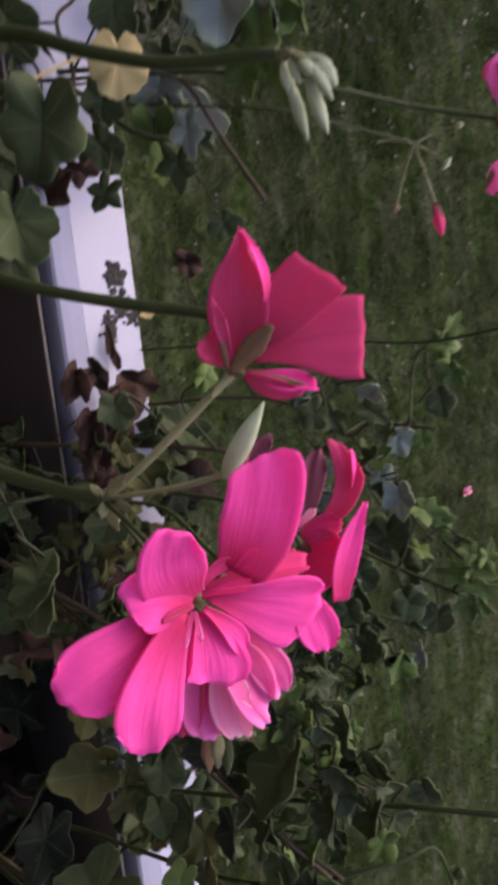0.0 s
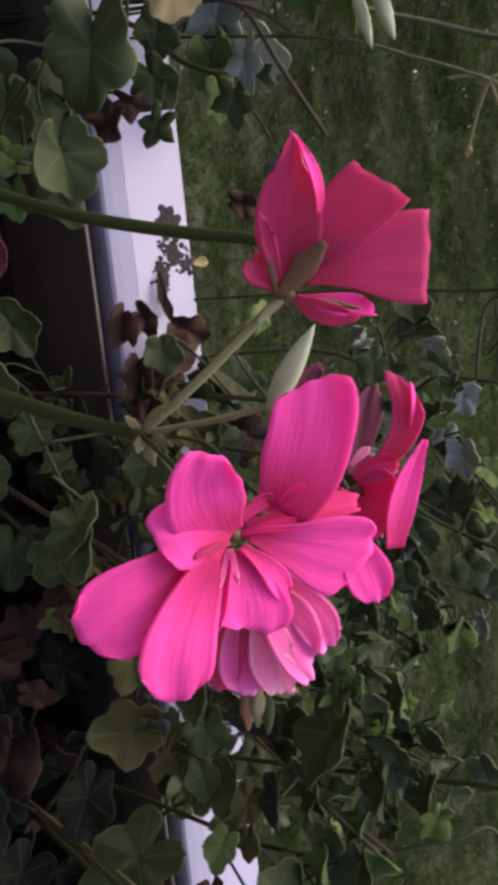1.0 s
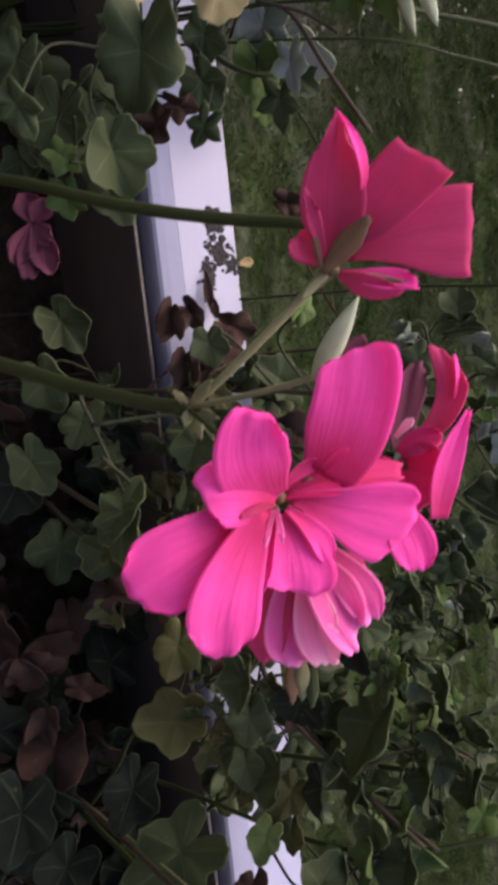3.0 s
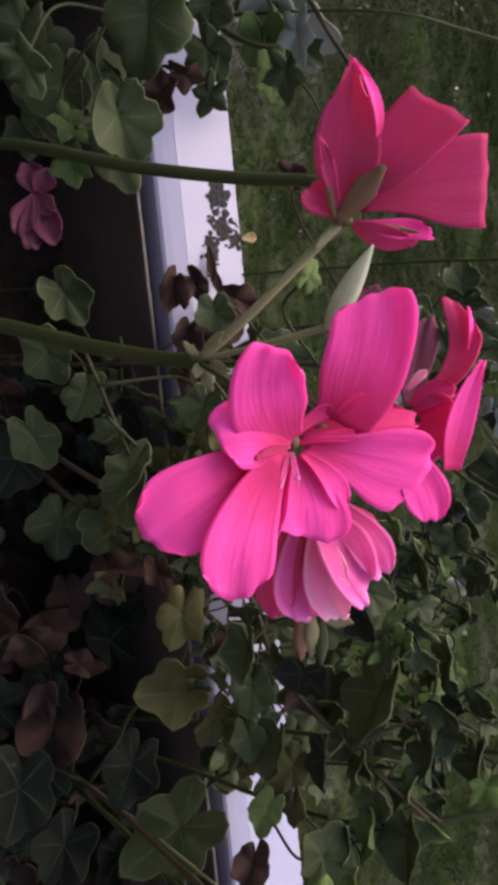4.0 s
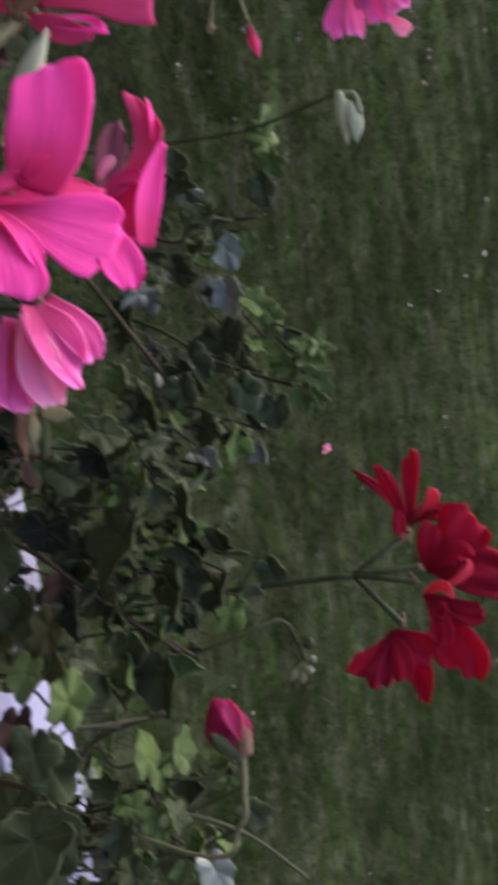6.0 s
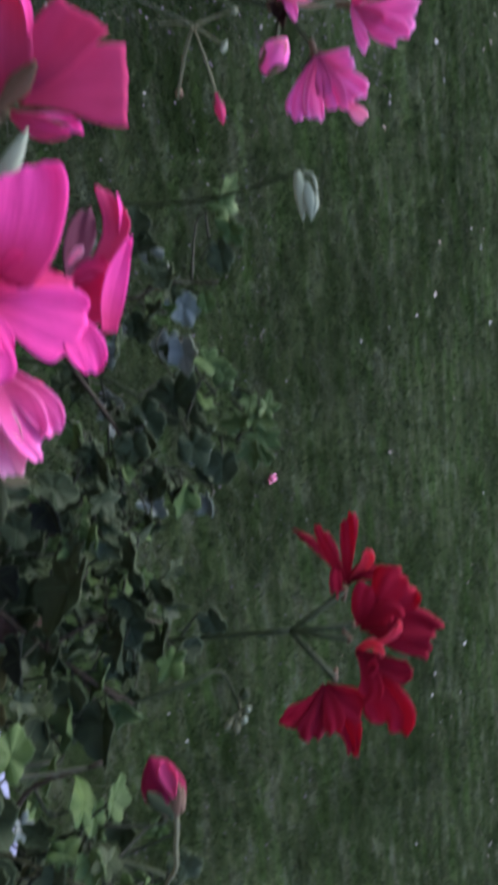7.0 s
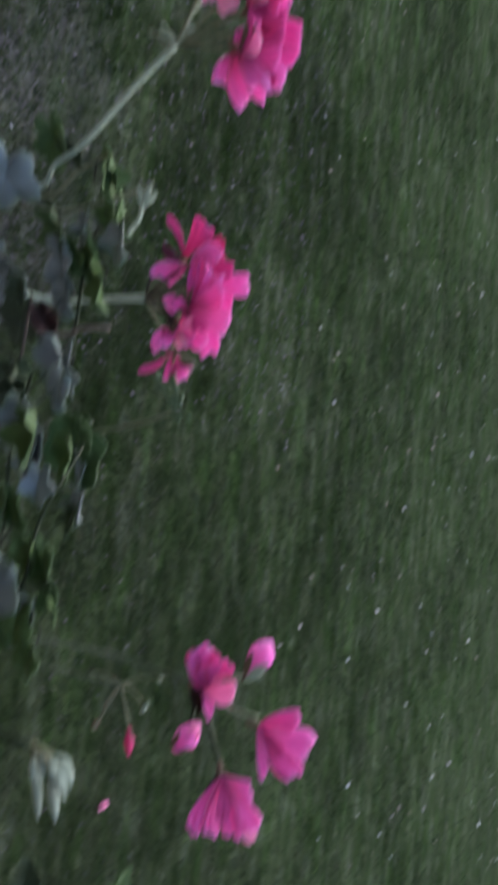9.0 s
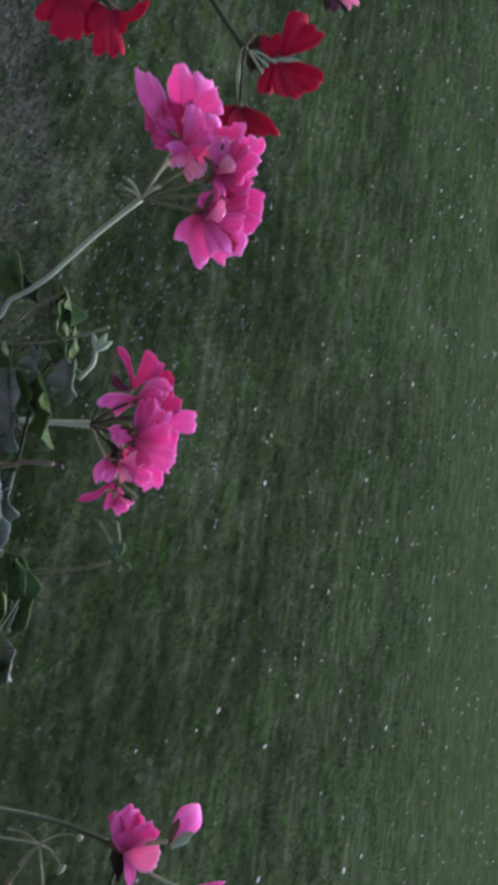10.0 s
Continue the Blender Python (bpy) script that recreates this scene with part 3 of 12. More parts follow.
        for i in range(3):
            for j in range(6):
                a, e = j * math.pi / 3 + i * 0.5, (0.0, 0.55, 1.05)[i]
                k2 = s * r.uniform(0.7, 1.2)
                v.append((cx + k2 * math.cos(a) * math.cos(e), cy + k2 * math.sin(a) * math.cos(e), RAIL_Z - 0.0004 + s * 0.4 * math.sin(e)))
        f += [(b + i * 6 + j, b + i * 6 + (j + 1) % 6, b + i * 6 + 6 + (j + 1) % 6, b + i * 6 + 6 + j) for i in range(2) for j in range(6)]
        f.append(tuple(b + 12 + j for j in range(6)))
    ob = mesh_object("moss_clump", v, f, MOSS, smooth=True)
    return tagged(ob, "dark crumb of moss and dirt on the white rail", "moss", "dirt on the rail")


for q, (x, y, size) in enumerate([(0.0741, 0.2082, 0.0063), (0.0843, 0.2048, 0.0039), (0.0867, 0.2098, 0.0051), (0.0915, 0.2146, 0.0047), (0.0937, 0.2031, 0.0051), (0.0987, 0.2030, 0.0039), (0.1038, 0.2013, 0.0035), (0.1085, 0.2038, 0.0031), (0.0543, 0.1928, 0.0007), (0.1001, 0.2168, 0.0010), (0.1034, 0.2134, 0.0007), (0.1083, 0.2103, 0.0010), (0.2899, 0.2123, 0.0047), (0.2959, 0.2098, 0.0039), (0.2849, 0.2135, 0.0031), (0.3593, 0.2047, 0.0010), (0.3630, 0.2099, 0.0010), (0.3633, 0.2169, 0.0010)]):
    moss_clump(x, y, size * 1.35, q)


# ---- plants ----
NODES = {}


def branch(plant, points, r0, r1, material=None, name="stem", label="", bulge=0.0):
    """A stem on which leaf stalks may start."""
    NODES.setdefault(plant.name, []).extend(spline(points, 5)[1:])
    return stem(plant, points, r0, r1, material, name, label, bulge)


def leafy(plant, at, tip, face, radius, fold=0.15, droop=0.1, lobes=0.18, material=None, name="leaf", label="", wave=0.05):
    """A leaf with the stalk that joins it to the nearest stem below it."""
    ob = leaf(plant, at, tip, face, radius, fold, droop, lobes, material, name, label, wave)
    at, tip, face = Vector(at), Vector(tip).normalized(), Vector(face).normalized()
    pick = random.Random(int(at.x * 9973e3 + at.z * 7907e3) % 1000003)
    near = min(NODES[plant.name], key=lambda q: (q - at).length + 0.8 * max(0.0, q.z - at.z + 0.01) + pick.uniform(0, 0.012))
    way = near - at
    mid = at - tip * min(0.35 * radius, 0.012) - face * 0.35 * min(way.length, 0.05) + way * 0.3
    stem(plant, [at - face * 0.0006, mid, near], 0.0004, 0.00055, material if material in (LEAF_DEAD, LEAF_YELLOW) else STALK, "leaf_stalk")
    if way.length < 0.09:
        NODES[plant.name] += [at.lerp(near, 0.45), at.lerp(near, 0.7)]
    return ob


pink_plant = thing("geranium_plant", (0.13, 0.10, SOIL_Z), "trailing pink ivy geranium in bloom with small lobed leaves", "plant", "geraniums in the planters")
bud_plant = thing("geranium_plant", (-0.02, 0.11, SOIL_Z), "trailing pink ivy geranium with pale buds and light pink flowers", "plant", "geraniums in the planters")
far_plant = thing("geranium_plant", (-0.25, 0.11, SOIL_Z), "leggy pink ivy geranium with two dense flower heads", "plant", "geraniums in the planters")
red_plant = thing("geranium_plant", (0.30, 0.11, SOIL_Z), "trailing red ivy geranium with an open flower head and a bud", "plant", "geraniums in the planters")
far_red_plant = thing("geranium_plant", (-0.52, 0.12, SOIL_Z), "red ivy geranium with sparse drooping flowers", "plant", "geraniums in the planters")

# peduncles and trailing stems
branch(pink_plant, [(0.10, 0.07, SOIL_Z - 0.01), (0.1086, 0.0832, 1.3837), (0.1156, 0.0941, 1.4555), (0.1244, 0.1067, 1.5025), (0.1285, 0.1134, 1.5309), (0.1295, 0.1169, 1.5455)], 0.0028, 0.0015, STEM, 'flower_stalk', bulge=0.2)
branch(pink_plant, [(0.05, 0.08, SOIL_Z - 0.01), (0.0555, 0.0979, 1.3701), (0.0600, 0.1125, 1.4280), (0.0787, 0.1306, 1.4895), (0.0872, 0.1474, 1.5182), (0.0911, 0.1565, 1.5357), (0.0966, 0.1599, 1.5482)], 0.0021, 0.0014, STEM, 'flower_stalk')
branch(pink_plant, [(0.1295, 0.1169, 1.5455), (0.1205, 0.1264, 1.5532), (0.1042, 0.1430, 1.5640)], 0.0010, 0.0010, STEM_MID, 'pedicel', bulge=0.3)
branch(pink_plant, [(0.1295, 0.1169, 1.5455), (0.1270, 0.1249, 1.5611), (0.1247, 0.1332, 1.5704)], 0.0006, 0.0007, STEM_MID, 'pedicel')
branch(pink_plant, [(0.1300, 0.1169, 1.5455), (0.1352, 0.1145, 1.5658), (0.1433, 0.1139, 1.5811)], 0.0006, 0.0006, STEM, 'pedicel')
branch(pink_plant, [(0.1300, 0.1169, 1.5455), (0.1322, 0.1251, 1.5575), (0.1423, 0.1282, 1.5754), (0.1456, 0.1490, 1.5743)], 0.0005, 0.0005, STEM, 'pedicel')
branch(pink_plant, [(0.1300, 0.1169, 1.5455), (0.1457, 0.1250, 1.5504), (0.1613, 0.1328, 1.5580), (0.1644, 0.1341, 1.5641)], 0.0005, 0.0006, STEM, 'pedicel')
petal(pink_plant, (0.1295, 0.1169, 1.5455), (0.1239, 0.1209, 1.5506), (0.19, -0.66, 0.72), 0.0026, -0.20, 0.10, 0.0, STEM_MID, name='bract', claw=0.50)
petal(pink_plant, (0.1295, 0.1169, 1.5455), (0.1248, 0.1134, 1.5463), (0.32, -0.22, 0.92), 0.0019, -0.20, 0.10, 0.0, STEM_MID, name='bract', claw=0.50)
petal(pink_plant, (0.1295, 0.1169, 1.5455), (0.1360, 0.1171, 1.5505), (-0.51, -0.54, 0.67), 0.0031, -0.20, 0.10, 0.0, STEM_MID, name='bract', claw=0.50)
petal(pink_plant, (0.1295, 0.1169, 1.5455), (0.1322, 0.1208, 1.5521), (-0.25, -0.79, 0.56), 0.0022, -0.20, 0.10, 0.0, STEM_MID, name='bract', claw=0.50)
petal(pink_plant, (0.1295, 0.1169, 1.5455), (0.1332, 0.1142, 1.5483), (-0.67, -0.16, 0.73), 0.0024, -0.20, 0.10, 0.0, STEM_MID, name='bract', claw=0.50)
branch(pink_plant, [(0.13, 0.10, SOIL_Z - 0.01), (0.1718, 0.1354, 1.3830), (0.2059, 0.1643, 1.4577), (0.2389, 0.1695, 1.4762), (0.2634, 0.1815, 1.4974), (0.2875, 0.2000, 1.5177)], 0.0013, 0.0006, STEM_BROWN, 'stem')
branch(pink_plant, [(0.2634, 0.1815, 1.4974), (0.2406, 0.1892, 1.5026), (0.2188, 0.1996, 1.5095)], 0.0007, 0.0004, STEM_BROWN, 'stem')
branch(pink_plant, [(0.2634, 0.1815, 1.4974), (0.2586, 0.2043, 1.5055), (0.2663, 0.2221, 1.5129)], 0.0007, 0.0005, STEM_BROWN, 'stem')
branch(pink_plant, [(0.2736, 0.1883, 1.5053), (0.2887, 0.1915, 1.5081), (0.3037, 0.1885, 1.5043)], 0.0007, 0.0005, STEM_BROWN, 'stem')
branch(pink_plant, [(0.13, 0.10, SOIL_Z - 0.01), (0.1359, 0.1558, 1.3888), (0.1408, 0.2015, 1.4693), (0.1542, 0.2139, 1.4746), (0.1782, 0.2205, 1.4885), (0.1895, 0.2259, 1.4917), (0.2076, 0.2327, 1.4983)], 0.0011, 0.0008, STEM_BROWN, 'stem')
branch(pink_plant, [(0.13, 0.10, SOIL_Z - 0.01), (0.1301, 0.1823, 1.3689), (0.1302, 0.2496, 1.4339), (0.1473, 0.2659, 1.4678), (0.1423, 0.2693, 1.4818), (0.1440, 0.2737, 1.5105)], 0.0009, 0.0006, STEM_BROWN, 'stem')
branch(pink_plant, [(0.13, 0.10, SOIL_Z - 0.01), (0.1943, 0.1410, 1.3891), (0.2469, 0.1746, 1.4727), (0.2668, 0.1835, 1.4998), (0.2822, 0.1927, 1.5199)], 0.0013, 0.0007, STEM_BROWN, 'stem')
branch(pink_plant, [(0.13, 0.10, SOIL_Z - 0.01), (0.1532, 0.1733, 1.3850), (0.1722, 0.2333, 1.4647), (0.1955, 0.2605, 1.4883), (0.2108, 0.2783, 1.5174)], 0.0010, 0.0007, STEM, 'stem')
branch(pink_plant, [(0.13, 0.10, SOIL_Z - 0.01), (0.1324, 0.1318, 1.3350), (0.1343, 0.1578, 1.3555), (0.1723, 0.1546, 1.3701), (0.1940, 0.1589, 1.3955), (0.2096, 0.1628, 1.4385)], 0.0011, 0.0007, STEM, 'stem')
branch(red_plant, [(0.30, 0.11, SOIL_Z - 0.01), (0.3116, 0.1163, 1.3408), (0.3211, 0.1215, 1.3682), (0.2975, 0.1394, 1.3840), (0.2746, 0.1441, 1.4015), (0.2455, 0.1513, 1.4382)], 0.0012, 0.0007, STEM, 'stem')
branch(red_plant, [(0.30, 0.11, SOIL_Z - 0.01), (0.3242, 0.1316, 1.3500), (0.3441, 0.1492, 1.3890), (0.3089, 0.1628, 1.4190), (0.2825, 0.1663, 1.4541), (0.2756, 0.1726, 1.4755)], 0.0012, 0.0007, STEM, 'stem')
branch(red_plant, [(0.30, 0.11, SOIL_Z - 0.01), (0.3045, 0.1268, 1.4067), (0.3082, 0.1405, 1.5026), (0.2917, 0.1530, 1.5226), (0.2828, 0.1638, 1.5431)], 0.0012, 0.0007, STEM_BROWN, 'stem')
branch(red_plant, [(0.30, 0.11, SOIL_Z - 0.01), (0.3203, 0.1321, 1.4040), (0.3368, 0.1503, 1.4976), (0.3249, 0.1659, 1.5223), (0.3395, 0.1883, 1.5382), (0.3695, 0.2097, 1.5460)], 0.0013, 0.0007, STEM, 'stem')
branch(red_plant, [(0.30, 0.11, SOIL_Z - 0.01), (0.2956, 0.1482, 1.4006), (0.2920, 0.1795, 1.4913), (0.2855, 0.2139, 1.5254), (0.2853, 0.2312, 1.5316), (0.3020, 0.2358, 1.5355)], 0.0010, 0.0006, STEM, 'stem')
branch(bud_plant, [(-0.02, 0.11, SOIL_Z - 0.01), (-0.0102, 0.1335, 1.3791), (-0.0021, 0.1527, 1.4467), (0.0135, 0.1601, 1.4861), (0.0242, 0.1689, 1.5154), (0.0285, 0.1818, 1.5445)], 0.0030, 0.0016, STEM, 'flower_stalk')
branch(bud_plant, [(-0.02, 0.11, SOIL_Z - 0.01), (0.0034, 0.1485, 1.3554), (0.0226, 0.1801, 1.4015), (0.0041, 0.1904, 1.4205), (-0.0191, 0.1898, 1.4150), (-0.0311, 0.2026, 1.4069)], 0.0010, 0.0008, STEM_BROWN, 'stem')
branch(bud_plant, [(-0.02, 0.11, SOIL_Z - 0.01), (-0.0102, 0.1569, 1.3532), (-0.0021, 0.1953, 1.3975), (0.0201, 0.2102, 1.4237), (0.0231, 0.2240, 1.4297), (0.0125, 0.2372, 1.4323)], 0.0013, 0.0009, STEM, 'stem')
branch(bud_plant, [(0.0060, 0.2071, 1.4488), (0.0106, 0.2182, 1.4531), (0.0291, 0.2268, 1.4585), (0.0539, 0.2363, 1.4690)], 0.0007, 0.0010, STEM_BROWN, 'dry_twig')
branch(bud_plant, [(0.0060, 0.2071, 1.4488), (0.0121, 0.2188, 1.4590), (0.0203, 0.2282, 1.4658)], 0.0007, 0.0006, STEM_BROWN, 'dry_twig')
branch(bud_plant, [(-0.02, 0.11, SOIL_Z - 0.01), (-0.0099, 0.1727, 1.3725), (-0.0016, 0.2240, 1.4379), (0.0006, 0.2299, 1.4594), (-0.0128, 0.2342, 1.4776), (-0.0419, 0.2373, 1.4799), (-0.0767, 0.2523, 1.4843)], 0.0012, 0.0007, STEM, 'stem')
branch(bud_plant, [(-0.02, 0.11, SOIL_Z - 0.01), (-0.0396, 0.1781, 1.3563), (-0.0557, 0.2338, 1.4074), (-0.0733, 0.2439, 1.4331), (-0.1115, 0.2556, 1.4329), (-0.1556, 0.2685, 1.4205)], 0.0012, 0.0008, STEM_BROWN, 'stem')
# half-turned pink flower
bloom = calyx(pink_plant, (0.1041, 0.1434, 1.5642), (-0.65, 0.35, 0.67), 0.0040, 'open pink flower seen from behind its petals')
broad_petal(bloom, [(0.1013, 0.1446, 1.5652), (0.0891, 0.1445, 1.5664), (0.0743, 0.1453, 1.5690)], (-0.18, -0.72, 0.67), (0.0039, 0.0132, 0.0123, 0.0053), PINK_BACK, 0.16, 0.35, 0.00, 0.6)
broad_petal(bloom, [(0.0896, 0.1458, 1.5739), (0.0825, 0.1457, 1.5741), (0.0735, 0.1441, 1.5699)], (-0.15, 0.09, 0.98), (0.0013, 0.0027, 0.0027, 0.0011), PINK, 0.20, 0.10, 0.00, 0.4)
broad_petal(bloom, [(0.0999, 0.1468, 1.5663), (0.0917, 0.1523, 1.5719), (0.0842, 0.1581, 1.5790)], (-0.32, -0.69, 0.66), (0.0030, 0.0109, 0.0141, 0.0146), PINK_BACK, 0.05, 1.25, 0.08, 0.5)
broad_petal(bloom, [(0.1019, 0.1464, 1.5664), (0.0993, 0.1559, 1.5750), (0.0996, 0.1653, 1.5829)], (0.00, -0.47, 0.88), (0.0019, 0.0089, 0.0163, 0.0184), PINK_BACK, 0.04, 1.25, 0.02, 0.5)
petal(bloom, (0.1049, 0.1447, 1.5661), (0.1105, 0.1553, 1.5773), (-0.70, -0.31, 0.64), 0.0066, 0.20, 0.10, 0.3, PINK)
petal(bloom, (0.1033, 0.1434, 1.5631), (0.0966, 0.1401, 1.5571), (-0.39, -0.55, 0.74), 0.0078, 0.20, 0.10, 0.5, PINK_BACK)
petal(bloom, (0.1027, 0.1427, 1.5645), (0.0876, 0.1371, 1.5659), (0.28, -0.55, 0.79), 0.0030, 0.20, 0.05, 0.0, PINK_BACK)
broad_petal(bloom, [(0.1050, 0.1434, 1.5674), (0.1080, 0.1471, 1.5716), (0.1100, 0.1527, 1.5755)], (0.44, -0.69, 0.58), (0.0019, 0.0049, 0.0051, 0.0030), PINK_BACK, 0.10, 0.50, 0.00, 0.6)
petal(bloom, (0.1045, 0.1413, 1.5645), (0.0947, 0.1479, 1.5737), (0.20, -0.68, 0.70), 0.0050, -0.25, 0.05, 0.0, SEPAL, name='sepal', claw=0.35)
petal(bloom, (0.1046, 0.1427, 1.5653), (0.1081, 0.1528, 1.5762), (0.05, -0.74, 0.67), 0.0018, -0.20, 0.05, 0.0, STEM_MID, name='sepal', claw=0.50)
petal(bloom, (0.1050, 0.1436, 1.5659), (0.1072, 0.1502, 1.5755), (0.03, -0.83, 0.56), 0.0011, -0.20, 0.05, 0.0, SEPAL, name='sepal', claw=0.50)
petal(bloom, (0.1040, 0.1414, 1.5644), (0.0892, 0.1382, 1.5650), (0.16, -0.59, 0.79), 0.0015, -0.20, 0.05, 0.0, SEPAL, name='sepal', claw=0.50)
petal(bloom, (0.1049, 0.1418, 1.5638), (0.1093, 0.1365, 1.5629), (-0.19, -0.32, 0.93), 0.0018, -0.20, 0.10, 0.0, STEM_MID, name='sepal', claw=0.50)
bud(pink_plant, (0.1253, 0.1329, 1.5703), (0.1100, 0.1405, 1.5768), 0.0045, BUD_GREEN, 'bud', 'narrow pale green bud', 3, False, 0.2)
petal(pink_plant, (0.1235, 0.1367, 1.5723), (0.1175, 0.1431, 1.5741), (-0.20, -0.44, 0.88), 0.0040, 0.20, 0.05, 0.2, FADED)
petal(pink_plant, (0.1264, 0.1334, 1.5708), (0.1192, 0.1389, 1.5719), (-0.23, -0.46, 0.86), 0.0033, 0.20, 0.05, 0.2, PINK_BACK)
# large pink flower head
bloom = calyx(pink_plant, (0.1439, 0.1154, 1.5807), (-0.15, -0.53, 0.83), 0.0034, 'wide open bright pink flower')
broad_petal(bloom, [(0.1436, 0.1132, 1.5829), (0.1349, 0.1062, 1.5888), (0.1262, 0.1047, 1.5946)], (0.11, -0.35, 0.93), (0.0061, 0.0129, 0.0127, 0.0106), PINK, 0.10, 0.85, -0.05, 0.6)
broad_petal(bloom, [(0.1443, 0.1131, 1.5829), (0.1405, 0.1049, 1.5853), (0.1399, 0.0983, 1.5846)], (-0.13, -0.36, 0.92), (0.0062, 0.0109, 0.0115, 0.0099), PINK, 0.06, 0.70, 0.08, 0.6)
broad_petal(bloom, [(0.1447, 0.1108, 1.5828), (0.1496, 0.0962, 1.5827), (0.1548, 0.0858, 1.5794)], (0.12, -0.64, 0.76), (0.0045, 0.0114, 0.0151, 0.0136), PINK, 0.10, 0.50, 0.00, 0.6)
broad_petal(bloom, [(0.1451, 0.1106, 1.5839), (0.1553, 0.1009, 1.5867), (0.1666, 0.0970, 1.5875)], (0.08, -0.26, 0.96), (0.0045, 0.0097, 0.0128, 0.0122), PINK, 0.10, 0.50, 0.00, 0.6)
broad_petal(bloom, [(0.1464, 0.1137, 1.5837), (0.1535, 0.1147, 1.5856), (0.1611, 0.1152, 1.5849)], (0.01, -0.12, 0.99), (0.0018, 0.0081, 0.0134, 0.0144), PINK, 0.12, 0.60, -0.12, 0.6)
broad_petal(bloom, [(0.1460, 0.1116, 1.5841), (0.1522, 0.1082, 1.5848), (0.1594, 0.1057, 1.5846)], (-0.06, 0.07, 1.00), (0.0010, 0.0022, 0.0034, 0.0024), PINK_BACK, 0.25, 0.30, 0.00, 0.6)
broad_petal(bloom, [(0.1463, 0.1120, 1.5850), (0.1523, 0.1095, 1.5857), (0.1588, 0.1080, 1.5847)], (-0.19, -0.89, 0.41), (0.0008, 0.0016, 0.0024, 0.0014), PINK, 0.25, 0.30, 0.00, 0.6)
broad_petal(bloom, [(0.1452, 0.1142, 1.5850), (0.1511, 0.1190, 1.5867), (0.1571, 0.1214, 1.5858)], (-0.29, -0.11, 0.95), (0.0014, 0.0035, 0.0049, 0.0035), PINK, 0.15, 0.50, 0.00, 0.8)
broad_petal(bloom, [(0.1445, 0.1113, 1.5866), (0.1471, 0.1102, 1.5888), (0.1497, 0.1102, 1.5893)], (-0.15, -0.53, 0.83), (0.0007, 0.0009, 0.0010, 0.0006), PINK_FOLD, 0.10, 0.40, 0.00, 0.3, 'stamen')
broad_petal(bloom, [(0.1445, 0.1108, 1.5863), (0.1474, 0.1086, 1.5878), (0.1497, 0.1071, 1.5885)], (-0.15, -0.53, 0.83), (0.0006, 0.0007, 0.0008, 0.0004), PINK_FOLD, 0.10, 0.40, 0.00, 0.3, 'stamen')
broad_petal(bloom, [(0.1435, 0.1112, 1.5864), (0.1438, 0.1071, 1.5862), (0.1447, 0.1041, 1.5856)], (-0.15, -0.53, 0.83), (0.0007, 0.0014, 0.0012, 0.0005), PINK_BACK, 0.20, 0.30, 0.00, 0.3, 'stamen')
bloom = calyx(pink_plant, (0.1431, 0.1226, 1.5792), (-0.21, -0.23, 0.95), 0.0033, 'wide open bright pink flower with dark veins')
broad_petal(bloom, [(0.1422, 0.1249, 1.5829), (0.1310, 0.1299, 1.5853), (0.1192, 0.1339, 1.5844)], (-0.26, -0.59, 0.76), (0.0101, 0.0149, 0.0155, 0.0149), PINK, 0.08, 0.80, 0.08, 0.6)
broad_petal(bloom, [(0.1443, 0.1180, 1.5813), (0.1491, 0.1283, 1.5851), (0.1534, 0.1401, 1.5875)], (0.20, -0.36, 0.91), (0.0026, 0.0083, 0.0155, 0.0170), PINK, 0.09, 0.60, -0.05, 0.7)
broad_petal(bloom, [(0.1481, 0.1356, 1.5848), (0.1555, 0.1398, 1.5865), (0.1629, 0.1409, 1.5874)], (-0.02, -0.29, 0.96), (0.0055, 0.0077, 0.0092, 0.0079), PINK, 0.12, 0.55, 0.00, 0.9)
broad_petal(bloom, [(0.1439, 0.1179, 1.5799), (0.1425, 0.1294, 1.5822), (0.1438, 0.1416, 1.5843)], (-0.64, -0.65, 0.40), (0.0015, 0.0056, 0.0080, 0.0075), ROSE, 0.12, 0.50, 0.00, 1.0)
broad_petal(bloom, [(0.1433, 0.1189, 1.5792), (0.1387, 0.1272, 1.5813), (0.1366, 0.1318, 1.5827)], (0.41, -0.27, 0.87), (0.0013, 0.0032, 0.0043, 0.0023), ROSE, 0.12, 0.50, 0.00, 0.8)
broad_petal(bloom, [(0.1401, 0.1232, 1.5838), (0.1379, 0.1252, 1.5859), (0.1367, 0.1273, 1.5870)], (0.40, -0.36, 0.84), (0.0014, 0.0025, 0.0027, 0.0012), DEEP, 0.10, 0.40, 0.00, 0.6)
broad_petal(bloom, [(0.1444, 0.1161, 1.5813), (0.1438, 0.1221, 1.5838), (0.1449, 0.1304, 1.5857)], (-0.55, -0.57, 0.61), (0.0008, 0.0019, 0.0027, 0.0015), DEEP, 0.20, 0.40, 0.00, 0.6)
broad_petal(bloom, [(0.1427, 0.1161, 1.5809), (0.1401, 0.1207, 1.5810), (0.1391, 0.1252, 1.5813)], (0.23, -0.71, 0.66), (0.0010, 0.0021, 0.0029, 0.0019), ROSE, 0.20, 0.40, 0.00, 0.6)
bloom = calyx(pink_plant, (0.1452, 0.1506, 1.5735), (-0.31, -0.20, 0.93), 0.0035, 'pink flower behind the large head')
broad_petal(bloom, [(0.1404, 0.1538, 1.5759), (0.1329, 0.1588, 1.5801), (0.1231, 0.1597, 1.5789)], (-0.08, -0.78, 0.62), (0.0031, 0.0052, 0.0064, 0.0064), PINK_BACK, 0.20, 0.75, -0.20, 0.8)
